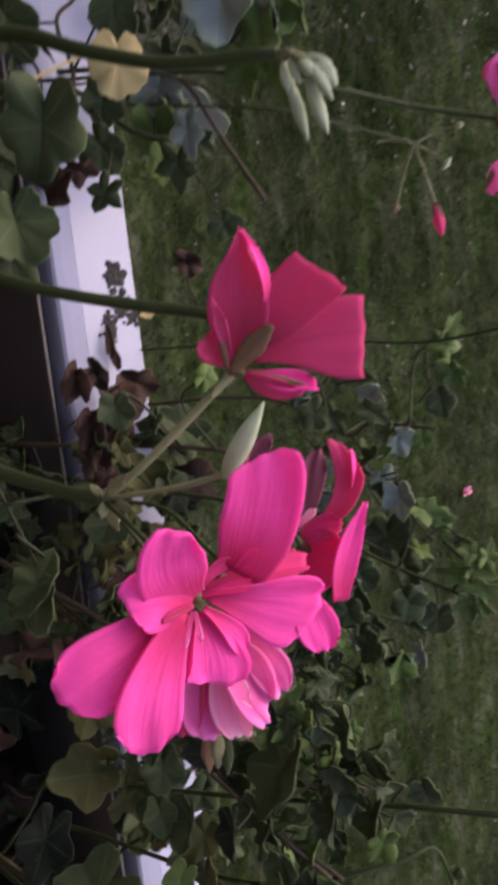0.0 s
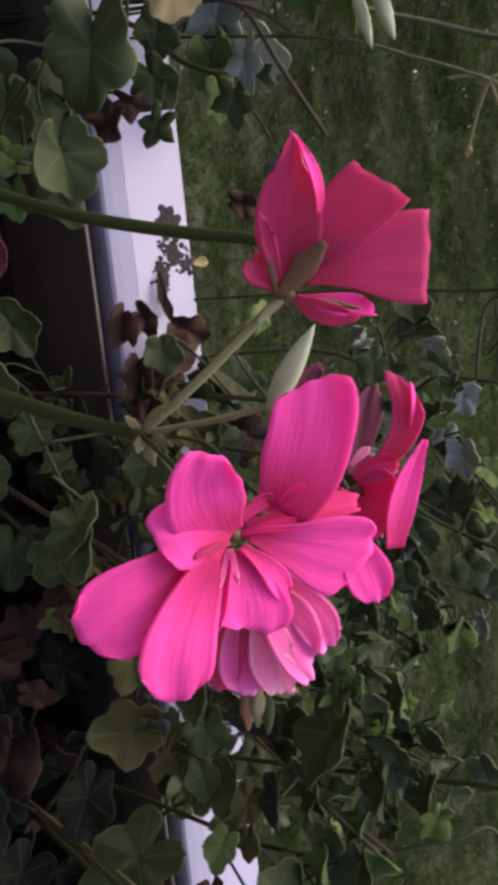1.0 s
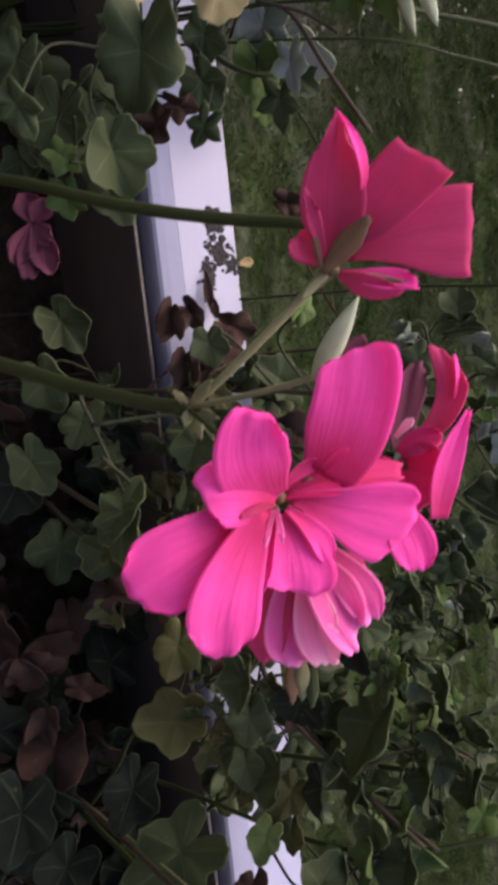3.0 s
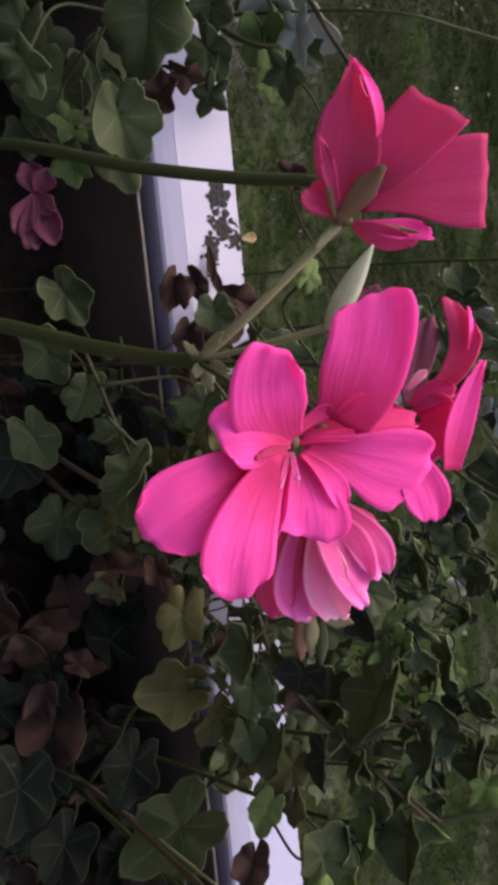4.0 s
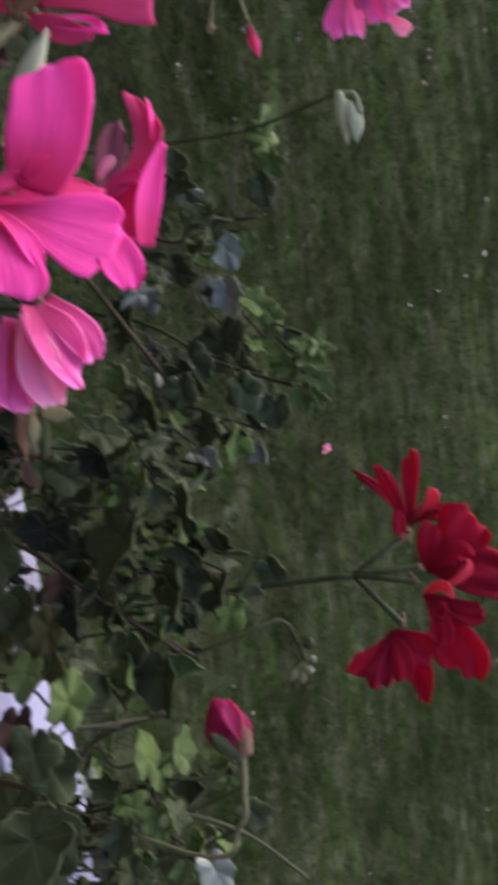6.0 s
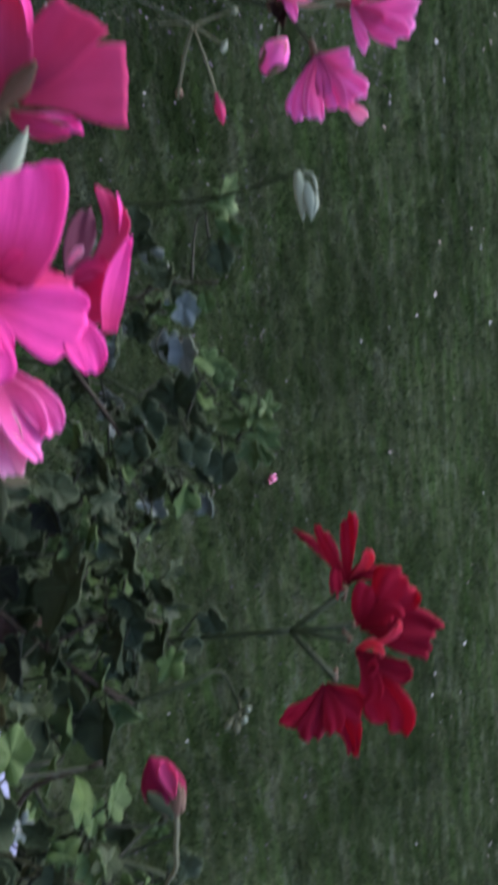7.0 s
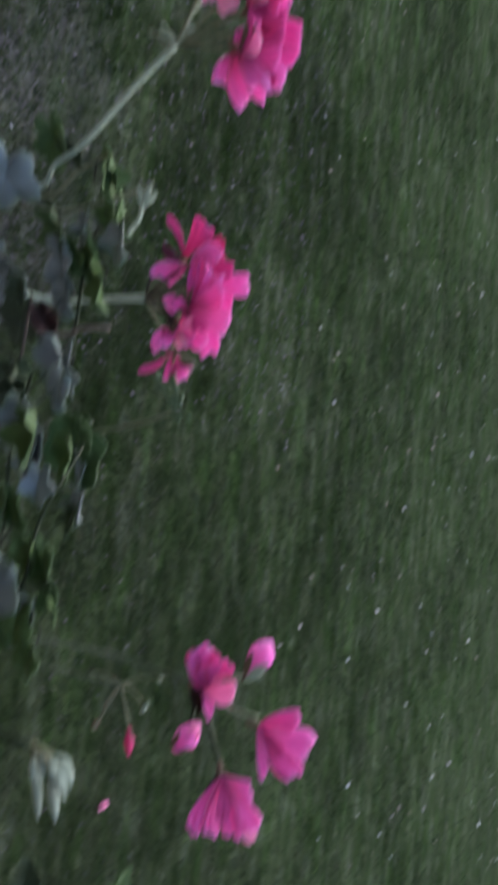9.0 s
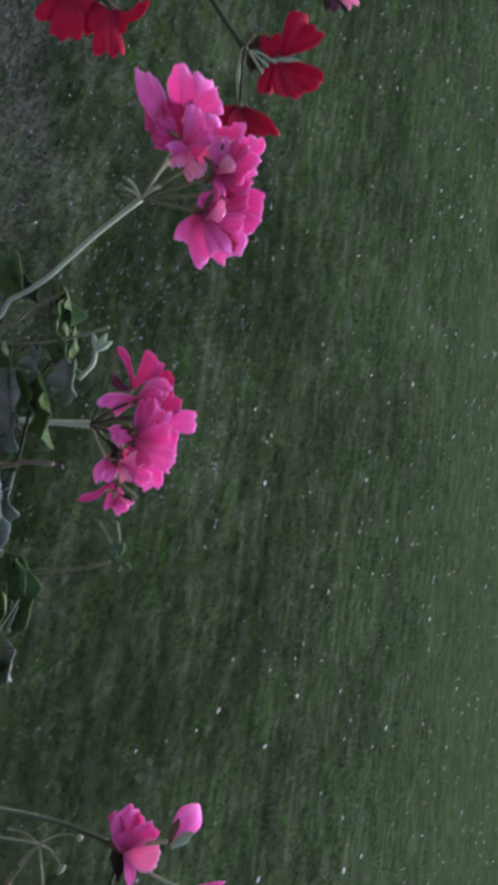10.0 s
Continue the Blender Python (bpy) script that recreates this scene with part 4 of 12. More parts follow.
broad_petal(bloom, [(0.1323, 0.1589, 1.5813), (0.1283, 0.1594, 1.5820), (0.1236, 0.1598, 1.5814)], (0.02, 0.46, 0.89), (0.0009, 0.0019, 0.0021, 0.0019), PINK, 0.10, 0.60, 0.00, 0.3)
broad_petal(bloom, [(0.1547, 0.1491, 1.5851), (0.1446, 0.1516, 1.5860), (0.1339, 0.1561, 1.5882)], (-0.10, -0.20, 0.97), (0.0039, 0.0059, 0.0054, 0.0027), PINK, 0.14, 0.50, 0.00, 0.6)
broad_petal(bloom, [(0.1461, 0.1502, 1.5734), (0.1473, 0.1515, 1.5780), (0.1490, 0.1527, 1.5828)], (-0.19, -0.89, 0.41), (0.0071, 0.0130, 0.0149, 0.0130), ROSE, 0.15, 0.60, 0.00, 1.0)
broad_petal(bloom, [(0.1432, 0.1500, 1.5740), (0.1408, 0.1519, 1.5771), (0.1400, 0.1550, 1.5814)], (-0.58, -0.64, 0.50), (0.0028, 0.0052, 0.0059, 0.0052), ROSE, 0.15, 0.50, 0.00, 0.8)
broad_petal(bloom, [(0.1430, 0.1535, 1.5701), (0.1354, 0.1567, 1.5684), (0.1255, 0.1623, 1.5677)], (-0.14, -0.45, 0.88), (0.0037, 0.0057, 0.0072, 0.0062), FADED, 0.12, 0.60, 0.00, 1.0)
broad_petal(bloom, [(0.1389, 0.1471, 1.5761), (0.1365, 0.1487, 1.5779), (0.1353, 0.1496, 1.5794)], (-0.14, -0.45, 0.88), (0.0009, 0.0016, 0.0019, 0.0009), PINK_PALE, 0.10, 0.50, 0.00, 0.4)
bloom = calyx(pink_plant, (0.1635, 0.1355, 1.5624), (0.93, -0.29, 0.25), 0.0036, 'half-open pale pink flower, petals still folded')
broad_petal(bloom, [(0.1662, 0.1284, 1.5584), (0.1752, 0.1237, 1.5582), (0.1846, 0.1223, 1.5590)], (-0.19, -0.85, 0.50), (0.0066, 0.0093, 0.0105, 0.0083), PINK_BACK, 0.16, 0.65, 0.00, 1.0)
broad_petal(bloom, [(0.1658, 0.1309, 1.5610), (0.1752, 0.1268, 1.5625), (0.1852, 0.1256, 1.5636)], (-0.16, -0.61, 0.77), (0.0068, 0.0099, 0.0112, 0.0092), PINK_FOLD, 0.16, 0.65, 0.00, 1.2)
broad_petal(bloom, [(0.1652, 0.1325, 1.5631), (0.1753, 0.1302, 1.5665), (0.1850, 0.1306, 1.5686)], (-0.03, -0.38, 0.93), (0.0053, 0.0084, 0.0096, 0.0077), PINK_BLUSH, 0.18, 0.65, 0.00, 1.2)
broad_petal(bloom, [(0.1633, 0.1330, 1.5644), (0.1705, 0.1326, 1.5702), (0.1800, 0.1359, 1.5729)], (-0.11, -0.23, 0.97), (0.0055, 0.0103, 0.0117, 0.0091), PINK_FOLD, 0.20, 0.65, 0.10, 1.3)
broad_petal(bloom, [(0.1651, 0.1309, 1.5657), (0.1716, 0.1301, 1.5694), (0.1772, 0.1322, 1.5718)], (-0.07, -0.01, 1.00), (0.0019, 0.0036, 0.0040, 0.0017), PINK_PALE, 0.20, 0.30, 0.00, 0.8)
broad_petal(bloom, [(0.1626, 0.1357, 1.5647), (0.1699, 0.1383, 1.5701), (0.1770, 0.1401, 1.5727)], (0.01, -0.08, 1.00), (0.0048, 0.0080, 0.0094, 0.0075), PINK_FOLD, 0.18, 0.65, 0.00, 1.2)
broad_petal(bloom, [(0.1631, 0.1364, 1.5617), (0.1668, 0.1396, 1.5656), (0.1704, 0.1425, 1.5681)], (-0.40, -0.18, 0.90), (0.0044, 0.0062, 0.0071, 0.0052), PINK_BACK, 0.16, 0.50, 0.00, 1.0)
bud(pink_plant, (0.1860, 0.1309, 1.5586), (0.1960, 0.1291, 1.5594), 0.0045, STEM_MID, 'bud', 'green bud with pale sepals', 4, False, 0.3)
petal(pink_plant, (0.1861, 0.1278, 1.5586), (0.1957, 0.1264, 1.5595), (-0.16, -0.54, 0.83), 0.0032, -0.20, 0.00, 0.0, SEPAL, name='sepal', claw=0.50)
petal(pink_plant, (0.1865, 0.1316, 1.5610), (0.1971, 0.1301, 1.5621), (-0.16, -0.56, 0.81), 0.0029, -0.20, 0.00, 0.0, STEM, name='sepal', claw=0.50)
petal(pink_plant, (0.1865, 0.1316, 1.5610), (0.1890, 0.1370, 1.5647), (-0.32, -0.43, 0.84), 0.0037, -0.20, 0.10, 0.0, STEM_MID, name='sepal', claw=0.50)
# nodding green buds
stem(bud_plant, [(0.0285, 0.1818, 1.5445), (0.0311, 0.1826, 1.5456), (0.0355, 0.1830, 1.5468)], 0.0006, 0.0006, STEM_MID, 'pedicel')
bud(bud_plant, (0.0355, 0.1830, 1.5468), (0.0509, 0.1856, 1.5491), 0.0031, BUD_GREEN, 'bud', 'plump pale green flower bud', 4, False, 0.6)
stem(bud_plant, [(0.0285, 0.1818, 1.5445), (0.0323, 0.1821, 1.5495), (0.0368, 0.1843, 1.5522)], 0.0006, 0.0006, STEM_MID, 'pedicel')
bud(bud_plant, (0.0368, 0.1843, 1.5522), (0.0505, 0.1870, 1.5551), 0.0035, BUD_GREEN, 'bud', 'plump pale green flower bud', 4, False, 0.6)
stem(bud_plant, [(0.0285, 0.1818, 1.5445), (0.0302, 0.1834, 1.5500), (0.0326, 0.1868, 1.5532)], 0.0006, 0.0006, STEM_MID, 'pedicel')
bud(bud_plant, (0.0326, 0.1868, 1.5532), (0.0396, 0.1886, 1.5581), 0.0042, BUD_GREEN, 'bud', 'plump pale green flower bud', 4, False, 0.6)
stem(bud_plant, [(0.0285, 0.1818, 1.5445), (0.0290, 0.1826, 1.5451), (0.0312, 0.1830, 1.5459)], 0.0006, 0.0006, STEM_MID, 'pedicel')
bud(bud_plant, (0.0312, 0.1830, 1.5459), (0.0423, 0.1828, 1.5482), 0.0026, BUD_GREEN, 'bud', 'plump pale green flower bud', 4, False, 0.6)
stem(bud_plant, [(0.0285, 0.1818, 1.5445), (0.0297, 0.1818, 1.5498), (0.0314, 0.1843, 1.5520)], 0.0006, 0.0006, STEM_MID, 'pedicel')
bud(bud_plant, (0.0314, 0.1843, 1.5520), (0.0338, 0.1894, 1.5564), 0.0025, BUD_GREEN, 'bud', 'plump pale green flower bud', 4, False, 0.6)
stem(bud_plant, [(0.0285, 0.1818, 1.5445), (0.0295, 0.1812, 1.5462), (0.0318, 0.1813, 1.5468)], 0.0006, 0.0006, STEM_MID, 'pedicel')
bud(bud_plant, (0.0318, 0.1813, 1.5468), (0.0393, 0.1810, 1.5482), 0.0024, BUD_GREEN, 'bud', 'plump pale green flower bud', 4, False, 0.6)
stem(bud_plant, [(0.0285, 0.1818, 1.5445), (0.0296, 0.1808, 1.5480), (0.0315, 0.1816, 1.5490)], 0.0006, 0.0006, STEM_MID, 'pedicel')
bud(bud_plant, (0.0315, 0.1816, 1.5490), (0.0384, 0.1821, 1.5519), 0.0022, BUD_GREEN, 'bud', 'plump pale green flower bud', 4, False, 0.6)
stem(bud_plant, [(0.0285, 0.1818, 1.5445), (0.0298, 0.1806, 1.5499), (0.0315, 0.1824, 1.5516)], 0.0006, 0.0006, STEM_MID, 'pedicel')
bud(bud_plant, (0.0315, 0.1824, 1.5516), (0.0378, 0.1838, 1.5561), 0.0028, BUD_GREEN, 'bud', 'plump pale green flower bud', 4, False, 0.6)
stem(bud_plant, [(0.0285, 0.1818, 1.5445), (0.0309, 0.1809, 1.5514), (0.0334, 0.1837, 1.5540)], 0.0006, 0.0006, STEM_MID, 'pedicel')
bud(bud_plant, (0.0334, 0.1837, 1.5540), (0.0434, 0.1859, 1.5589), 0.0030, BUD_GREEN, 'bud', 'plump pale green flower bud', 4, False, 0.6)
# thin umbel with small buds
branch(bud_plant, [(-0.02, 0.11, SOIL_Z - 0.01), (0.0007, 0.1847, 1.3801), (0.0177, 0.2458, 1.4551), (0.0259, 0.2847, 1.4676), (0.0326, 0.3176, 1.4719)], 0.0005, 0.0007, STEM, 'flower_stalk')
stem(bud_plant, [(0.0326, 0.3176, 1.4719), (0.0440, 0.3172, 1.4655), (0.0582, 0.3239, 1.4527)], 0.0005, 0.0006, STEM_MID, 'pedicel')
bud(bud_plant, (0.0542, 0.3250, 1.4539), (0.0582, 0.3239, 1.4527), 0.0037, SEPAL, 'bud', 'tiny green bud', 3, False, 0.6)
stem(bud_plant, [(0.0326, 0.3176, 1.4719), (0.0285, 0.3269, 1.4774), (0.0278, 0.3298, 1.4881)], 0.0005, 0.0005, STEM_MID, 'pedicel')
bud(bud_plant, (0.0285, 0.3280, 1.4856), (0.0278, 0.3298, 1.4881), 0.0027, STEM_PALE, 'bud', 'tiny green bud', 3, False, 0.6)
stem(bud_plant, [(0.0326, 0.3176, 1.4719), (0.0364, 0.3247, 1.4750), (0.0434, 0.3255, 1.4833)], 0.0005, 0.0005, STEM_MID, 'pedicel')
bud(bud_plant, (0.0418, 0.3243, 1.4816), (0.0434, 0.3255, 1.4833), 0.0054, BUD_GREEN, 'bud', 'tiny green bud', 3, False, 0.6)
stem(bud_plant, [(0.0326, 0.3176, 1.4719), (0.0374, 0.3185, 1.4668), (0.0449, 0.3194, 1.4618)], 0.0005, 0.0006, STEM_MID, 'pedicel')
bud(bud_plant, (0.0430, 0.3200, 1.4626), (0.0449, 0.3194, 1.4618), 0.0022, SEPAL, 'bud', 'tiny green bud', 3, False, 0.6)
stem(bud_plant, [(0.0326, 0.3176, 1.4719), (0.0293, 0.3154, 1.4621), (0.0290, 0.3100, 1.4549)], 0.0005, 0.0005, STEM_MID, 'pedicel')
bud(bud_plant, (0.0295, 0.3116, 1.4571), (0.0290, 0.3100, 1.4549), 0.0019, STEM, 'bud', 'tiny green bud', 3, False, 0.6)
stem(bud_plant, [(0.0326, 0.3176, 1.4719), (0.0447, 0.3257, 1.4702), (0.0554, 0.3378, 1.4644)], 0.0005, 0.0006, STEM_MID, 'pedicel')
bud(bud_plant, (0.0569, 0.3377, 1.4645), (0.0708, 0.3387, 1.4667), 0.0049, PINK_BACK, 'bud', 'small red bud in green sepals', 5, True, 0.6)
# light pink flower head on a long stalk
branch(bud_plant, [(-0.02, 0.11, SOIL_Z - 0.01), (-0.0055, 0.1744, 1.3814), (0.0064, 0.2270, 1.4560), (0.0123, 0.2760, 1.4685), (0.0201, 0.3140, 1.4797), (0.0282, 0.3360, 1.5003)], 0.0006, 0.0012, STEM, 'flower_stalk', bulge=0.3)
branch(bud_plant, [(0.0282, 0.3360, 1.5003), (0.0293, 0.3373, 1.5076)], 0.0027, 0.0029, SEPAL, 'bract')
petal(bud_plant, (0.0291, 0.3342, 1.5074), (0.0374, 0.3285, 1.5084), (-0.56, -0.77, 0.32), 0.0053, 0.20, 0.10, 0.0, LEAF_DEAD, name='bract', claw=0.50)
petal(bud_plant, (0.0291, 0.3342, 1.5074), (0.0415, 0.3311, 1.5121), (-0.29, -0.95, 0.15), 0.0048, 0.20, 0.10, 0.0, LEAF_DEAD, name='bract', claw=0.50)
petal(bud_plant, (0.0291, 0.3342, 1.5074), (0.0301, 0.3345, 1.5159), (0.36, -0.93, -0.02), 0.0053, 0.20, 0.10, 0.0, LEAF_DEAD, name='bract', claw=0.50)
petal(bud_plant, (0.0291, 0.3342, 1.5074), (0.0224, 0.3291, 1.5081), (0.39, -0.39, 0.83), 0.0058, 0.20, 0.10, 0.0, LEAF_DEAD, name='bract', claw=0.50)
petal(bud_plant, (0.0291, 0.3342, 1.5074), (0.0346, 0.3323, 1.5133), (-0.22, -0.97, -0.10), 0.0063, 0.20, 0.10, 0.0, LEAF_DEAD, name='bract', claw=0.50)
petal(bud_plant, (0.0291, 0.3342, 1.5074), (0.0330, 0.3270, 1.5061), (-0.57, -0.44, 0.69), 0.0042, 0.20, 0.10, 0.0, LEAF_DEAD, name='bract', claw=0.50)
petal(bud_plant, (0.0291, 0.3342, 1.5074), (0.0235, 0.3338, 1.5145), (0.60, -0.68, 0.42), 0.0042, 0.20, 0.10, 0.0, LEAF_DEAD, name='bract', claw=0.50)
stem(bud_plant, [(0.0294, 0.3368, 1.5069), (0.0450, 0.3248, 1.5227), (0.0583, 0.3129, 1.5370)], 0.0009, 0.0010, STEM, 'pedicel')
stem(bud_plant, [(0.0294, 0.3368, 1.5069), (0.0356, 0.3337, 1.5273), (0.0368, 0.3320, 1.5425)], 0.0009, 0.0009, STEM_PALE, 'pedicel')
stem(bud_plant, [(0.0294, 0.3368, 1.5069), (0.0220, 0.3324, 1.5246), (0.0175, 0.3290, 1.5398)], 0.0009, 0.0010, STEM_PALE, 'pedicel')
stem(bud_plant, [(0.0294, 0.3368, 1.5069), (0.0223, 0.3316, 1.5102)], 0.0009, 0.0011, STEM, 'pedicel')
stem(bud_plant, [(0.0294, 0.3368, 1.5069), (0.0393, 0.3315, 1.5071), (0.0453, 0.3289, 1.5081)], 0.0009, 0.0011, STEM, 'pedicel')
bud(bud_plant, (0.0171, 0.3271, 1.5372), (0.0009, 0.3333, 1.5445), 0.0122, PINK_SOFT, 'bud', 'closed pink bud', 5, False, 1.4)
petal(bud_plant, (0.0195, 0.3237, 1.5382), (0.0120, 0.3272, 1.5478), (0.17, -0.88, 0.45), 0.0049, -0.20, 0.05, 0.0, STEM_PALE, name='sepal', claw=0.40)
petal(bud_plant, (0.0183, 0.3251, 1.5373), (0.0070, 0.3243, 1.5408), (0.21, -0.85, 0.49), 0.0045, -0.20, 0.05, 0.0, SEPAL, name='sepal', claw=0.40)
petal(bud_plant, (0.0200, 0.3262, 1.5370), (0.0060, 0.3330, 1.5402), (0.35, -0.80, -0.45), 0.0065, 0.25, -0.05, 0.2, CRIMSON, name='petal', claw=0.50)
bloom = calyx(bud_plant, (0.0591, 0.3129, 1.5370), (0.98, 0.04, 0.20), 0.0044, 'small pink flower with spreading petals')
broad_petal(bloom, [(0.0607, 0.3132, 1.5380), (0.0735, 0.3061, 1.5345), (0.0844, 0.3036, 1.5339)], (-0.60, -0.65, 0.46), (0.0018, 0.0059, 0.0089, 0.0084), PINK_FOLD, -0.07, 0.87, -0.02, 3.0)
broad_petal(bloom, [(0.0607, 0.3132, 1.5380), (0.0744, 0.3092, 1.5377), (0.0850, 0.3082, 1.5385)], (-0.28, -0.60, 0.75), (0.0018, 0.0051, 0.0080, 0.0077), PINK_SOFT, 0.02, 0.95, -0.08, 1.7)
broad_petal(bloom, [(0.0607, 0.3132, 1.5380), (0.0730, 0.3100, 1.5451), (0.0831, 0.3092, 1.5485)], (-0.14, -0.94, 0.32), (0.0018, 0.0059, 0.0092, 0.0087), PINK_FOLD, 0.08, 1.13, -0.07, 2.0)
broad_petal(bloom, [(0.0607, 0.3132, 1.5380), (0.0717, 0.3133, 1.5504), (0.0799, 0.3142, 1.5563)], (-0.22, -0.89, 0.39), (0.0018, 0.0061, 0.0098, 0.0090), PINK_SOFT, 0.09, 0.88, 0.03, 2.6)
broad_petal(bloom, [(0.0607, 0.3132, 1.5380), (0.0637, 0.3132, 1.5472), (0.0645, 0.3150, 1.5525)], (-0.28, -0.89, 0.35), (0.0016, 0.0051, 0.0086, 0.0084), PINK_SOFT, -0.08, 1.18, 0.09, 2.4)
broad_petal(bloom, [(0.0607, 0.3132, 1.5380), (0.0693, 0.3090, 1.5430), (0.0780, 0.3070, 1.5436)], (-0.06, -0.88, 0.47), (0.0013, 0.0040, 0.0061, 0.0051), PINK_ROSE, 0.09, 1.15, 0.00, 2.2)
petal(bloom, (0.0794, 0.3178, 1.5477), (0.0870, 0.3219, 1.5523), (0.07, -0.81, 0.59), 0.0058, 0.10, 0.05, 0.8, PINK_PALE)
petal(bloom, (0.0583, 0.3135, 1.5378), (0.0654, 0.3147, 1.5452), (-0.20, -0.92, 0.34), 0.0022, -0.20, 0.00, 0.0, SEPAL, name='sepal', claw=0.50)
petal(bloom, (0.0583, 0.3129, 1.5370), (0.0714, 0.3075, 1.5334), (-0.16, -0.79, 0.59), 0.0029, -0.20, 0.00, 0.0, STEM_BROWN, name='sepal', claw=0.50)
bloom = calyx(bud_plant, (0.0398, 0.3315, 1.5420), (0.21, 0.41, 0.89), 0.0045, 'small pink flower with spreading petals')
broad_petal(bloom, [(0.0406, 0.3315, 1.5440), (0.0359, 0.3323, 1.5538), (0.0342, 0.3358, 1.5621)], (0.28, -0.82, 0.49), (0.0020, 0.0067, 0.0105, 0.0103), PINK_FOLD, -0.01, 0.91, -0.05, 2.8)
broad_petal(bloom, [(0.0406, 0.3315, 1.5440), (0.0450, 0.3373, 1.5558), (0.0471, 0.3435, 1.5658)], (-0.02, -0.68, 0.73), (0.0020, 0.0080, 0.0138, 0.0142), PINK_SOFT, -0.09, 1.07, -0.05, 2.4)
broad_petal(bloom, [(0.0406, 0.3315, 1.5440), (0.0503, 0.3301, 1.5562), (0.0581, 0.3324, 1.5650)], (-0.37, -0.90, 0.24), (0.0020, 0.0070, 0.0107, 0.0102), PINK_FOLD, -0.06, 0.99, -0.07, 2.5)
broad_petal(bloom, [(0.0406, 0.3315, 1.5440), (0.0511, 0.3265, 1.5493), (0.0597, 0.3259, 1.5530)], (-0.39, -0.86, 0.33), (0.0014, 0.0033, 0.0050, 0.0049), PINK_SOFT, -0.03, 1.05, 0.10, 1.7)
broad_petal(bloom, [(0.0406, 0.3315, 1.5440), (0.0465, 0.3294, 1.5540), (0.0507, 0.3290, 1.5579)], (-0.30, -0.94, 0.13), (0.0014, 0.0042, 0.0062, 0.0054), PINK_ROSE, 0.04, 0.93, -0.04, 1.8)
bloom = calyx(bud_plant, (0.0287, 0.3329, 1.5083), (-0.72, -0.01, 0.70), 0.0048, 'small pink flower with a pale inner petal')
broad_petal(bloom, [(0.0284, 0.3316, 1.5106), (0.0194, 0.3260, 1.5126), (0.0080, 0.3243, 1.5162)], (0.33, -0.75, 0.57), (0.0042, 0.0114, 0.0161, 0.0130), PINK_FOLD, 0.12, 0.80, 0.00, 2.0)
broad_petal(bloom, [(0.0284, 0.3316, 1.5106), (0.0182, 0.3242, 1.5100), (0.0108, 0.3189, 1.5091)], (0.16, -0.95, 0.26), (0.0021, 0.0052, 0.0083, 0.0068), PINK_ROSE, 0.12, 0.80, 0.00, 2.0)
broad_petal(bloom, [(0.0284, 0.3316, 1.5106), (0.0199, 0.3307, 1.5188), (0.0145, 0.3304, 1.5248)], (0.23, -0.58, 0.78), (0.0031, 0.0099, 0.0125, 0.0104), PINK_FOLD, 0.12, 0.80, 0.00, 2.0)
broad_petal(bloom, [(0.0284, 0.3316, 1.5106), (0.0275, 0.3313, 1.5202), (0.0262, 0.3328, 1.5287)], (-0.23, -0.58, 0.78), (0.0036, 0.0109, 0.0140, 0.0109), PINK_BLUSH, 0.12, 0.80, 0.00, 2.0)
broad_petal(bloom, [(0.0284, 0.3316, 1.5106), (0.0338, 0.3285, 1.5168), (0.0412, 0.3255, 1.5199)], (-0.23, -0.78, 0.58), (0.0026, 0.0047, 0.0052, 0.0031), PINK_SOFT, 0.12, 0.80, 0.00, 2.0)
broad_petal(bloom, [(0.0284, 0.3316, 1.5106), (0.0230, 0.3267, 1.5137), (0.0181, 0.3235, 1.5157)], (0.16, -0.93, 0.34), (0.0026, 0.0073, 0.0088, 0.0068), PINK_ROSE, 0.12, 0.80, 0.00, 2.0)
bud(bud_plant, (0.0576, 0.3238, 1.5034), (0.0452, 0.3309, 1.5121), 0.0116, PINK_SOFT, 'bud', 'small pink bud with a pale tip', 5, True, 0.6)
petal(bud_plant, (0.0528, 0.3244, 1.5092), (0.0469, 0.3273, 1.5140), (0.05, -0.83, 0.55), 0.0068, 0.10, 0.00, 0.5, PINK_PALE)
branch(bud_plant, [(0.10, 0.12, SOIL_Z - 0.01), (0.1043, 0.1967, 1.3790), (0.1078, 0.2595, 1.4527), (0.1117, 0.2771, 1.5033), (0.1067, 0.2875, 1.5437)], 0.0005, 0.0007, STEM, 'flower_stalk')
bud(bud_plant, (0.1065, 0.2858, 1.5440), (0.1249, 0.2851, 1.5456), 0.0046, STEM_PALE, 'bud', 'slim pale green seed pod', 3, False, 0.2)
bud(bud_plant, (0.1105, 0.2873, 1.5464), (0.1250, 0.2856, 1.5491), 0.0046, BUD_GREEN, 'bud', 'slim pale green seed pod', 3, False, 0.2)
bud(bud_plant, (0.1145, 0.2889, 1.5487), (0.1236, 0.2862, 1.5497), 0.0036, BUD_GREEN, 'bud', 'slim pale green seed pod', 3, False, 0.2)
stem(bud_plant, [(0.1067, 0.2875, 1.5437), (0.1085, 0.2883, 1.5489), (0.1152, 0.2881, 1.5504)], 0.0005, 0.0008, BUD_GREEN, 'pedicel')
petal(bud_plant, (0.1063, 0.2871, 1.5431), (0.1189, 0.2871, 1.5427), (0.02, -0.83, 0.55), 0.0037, 0.00, 0.00, 0.0, LEAF, name='bract', claw=0.50)
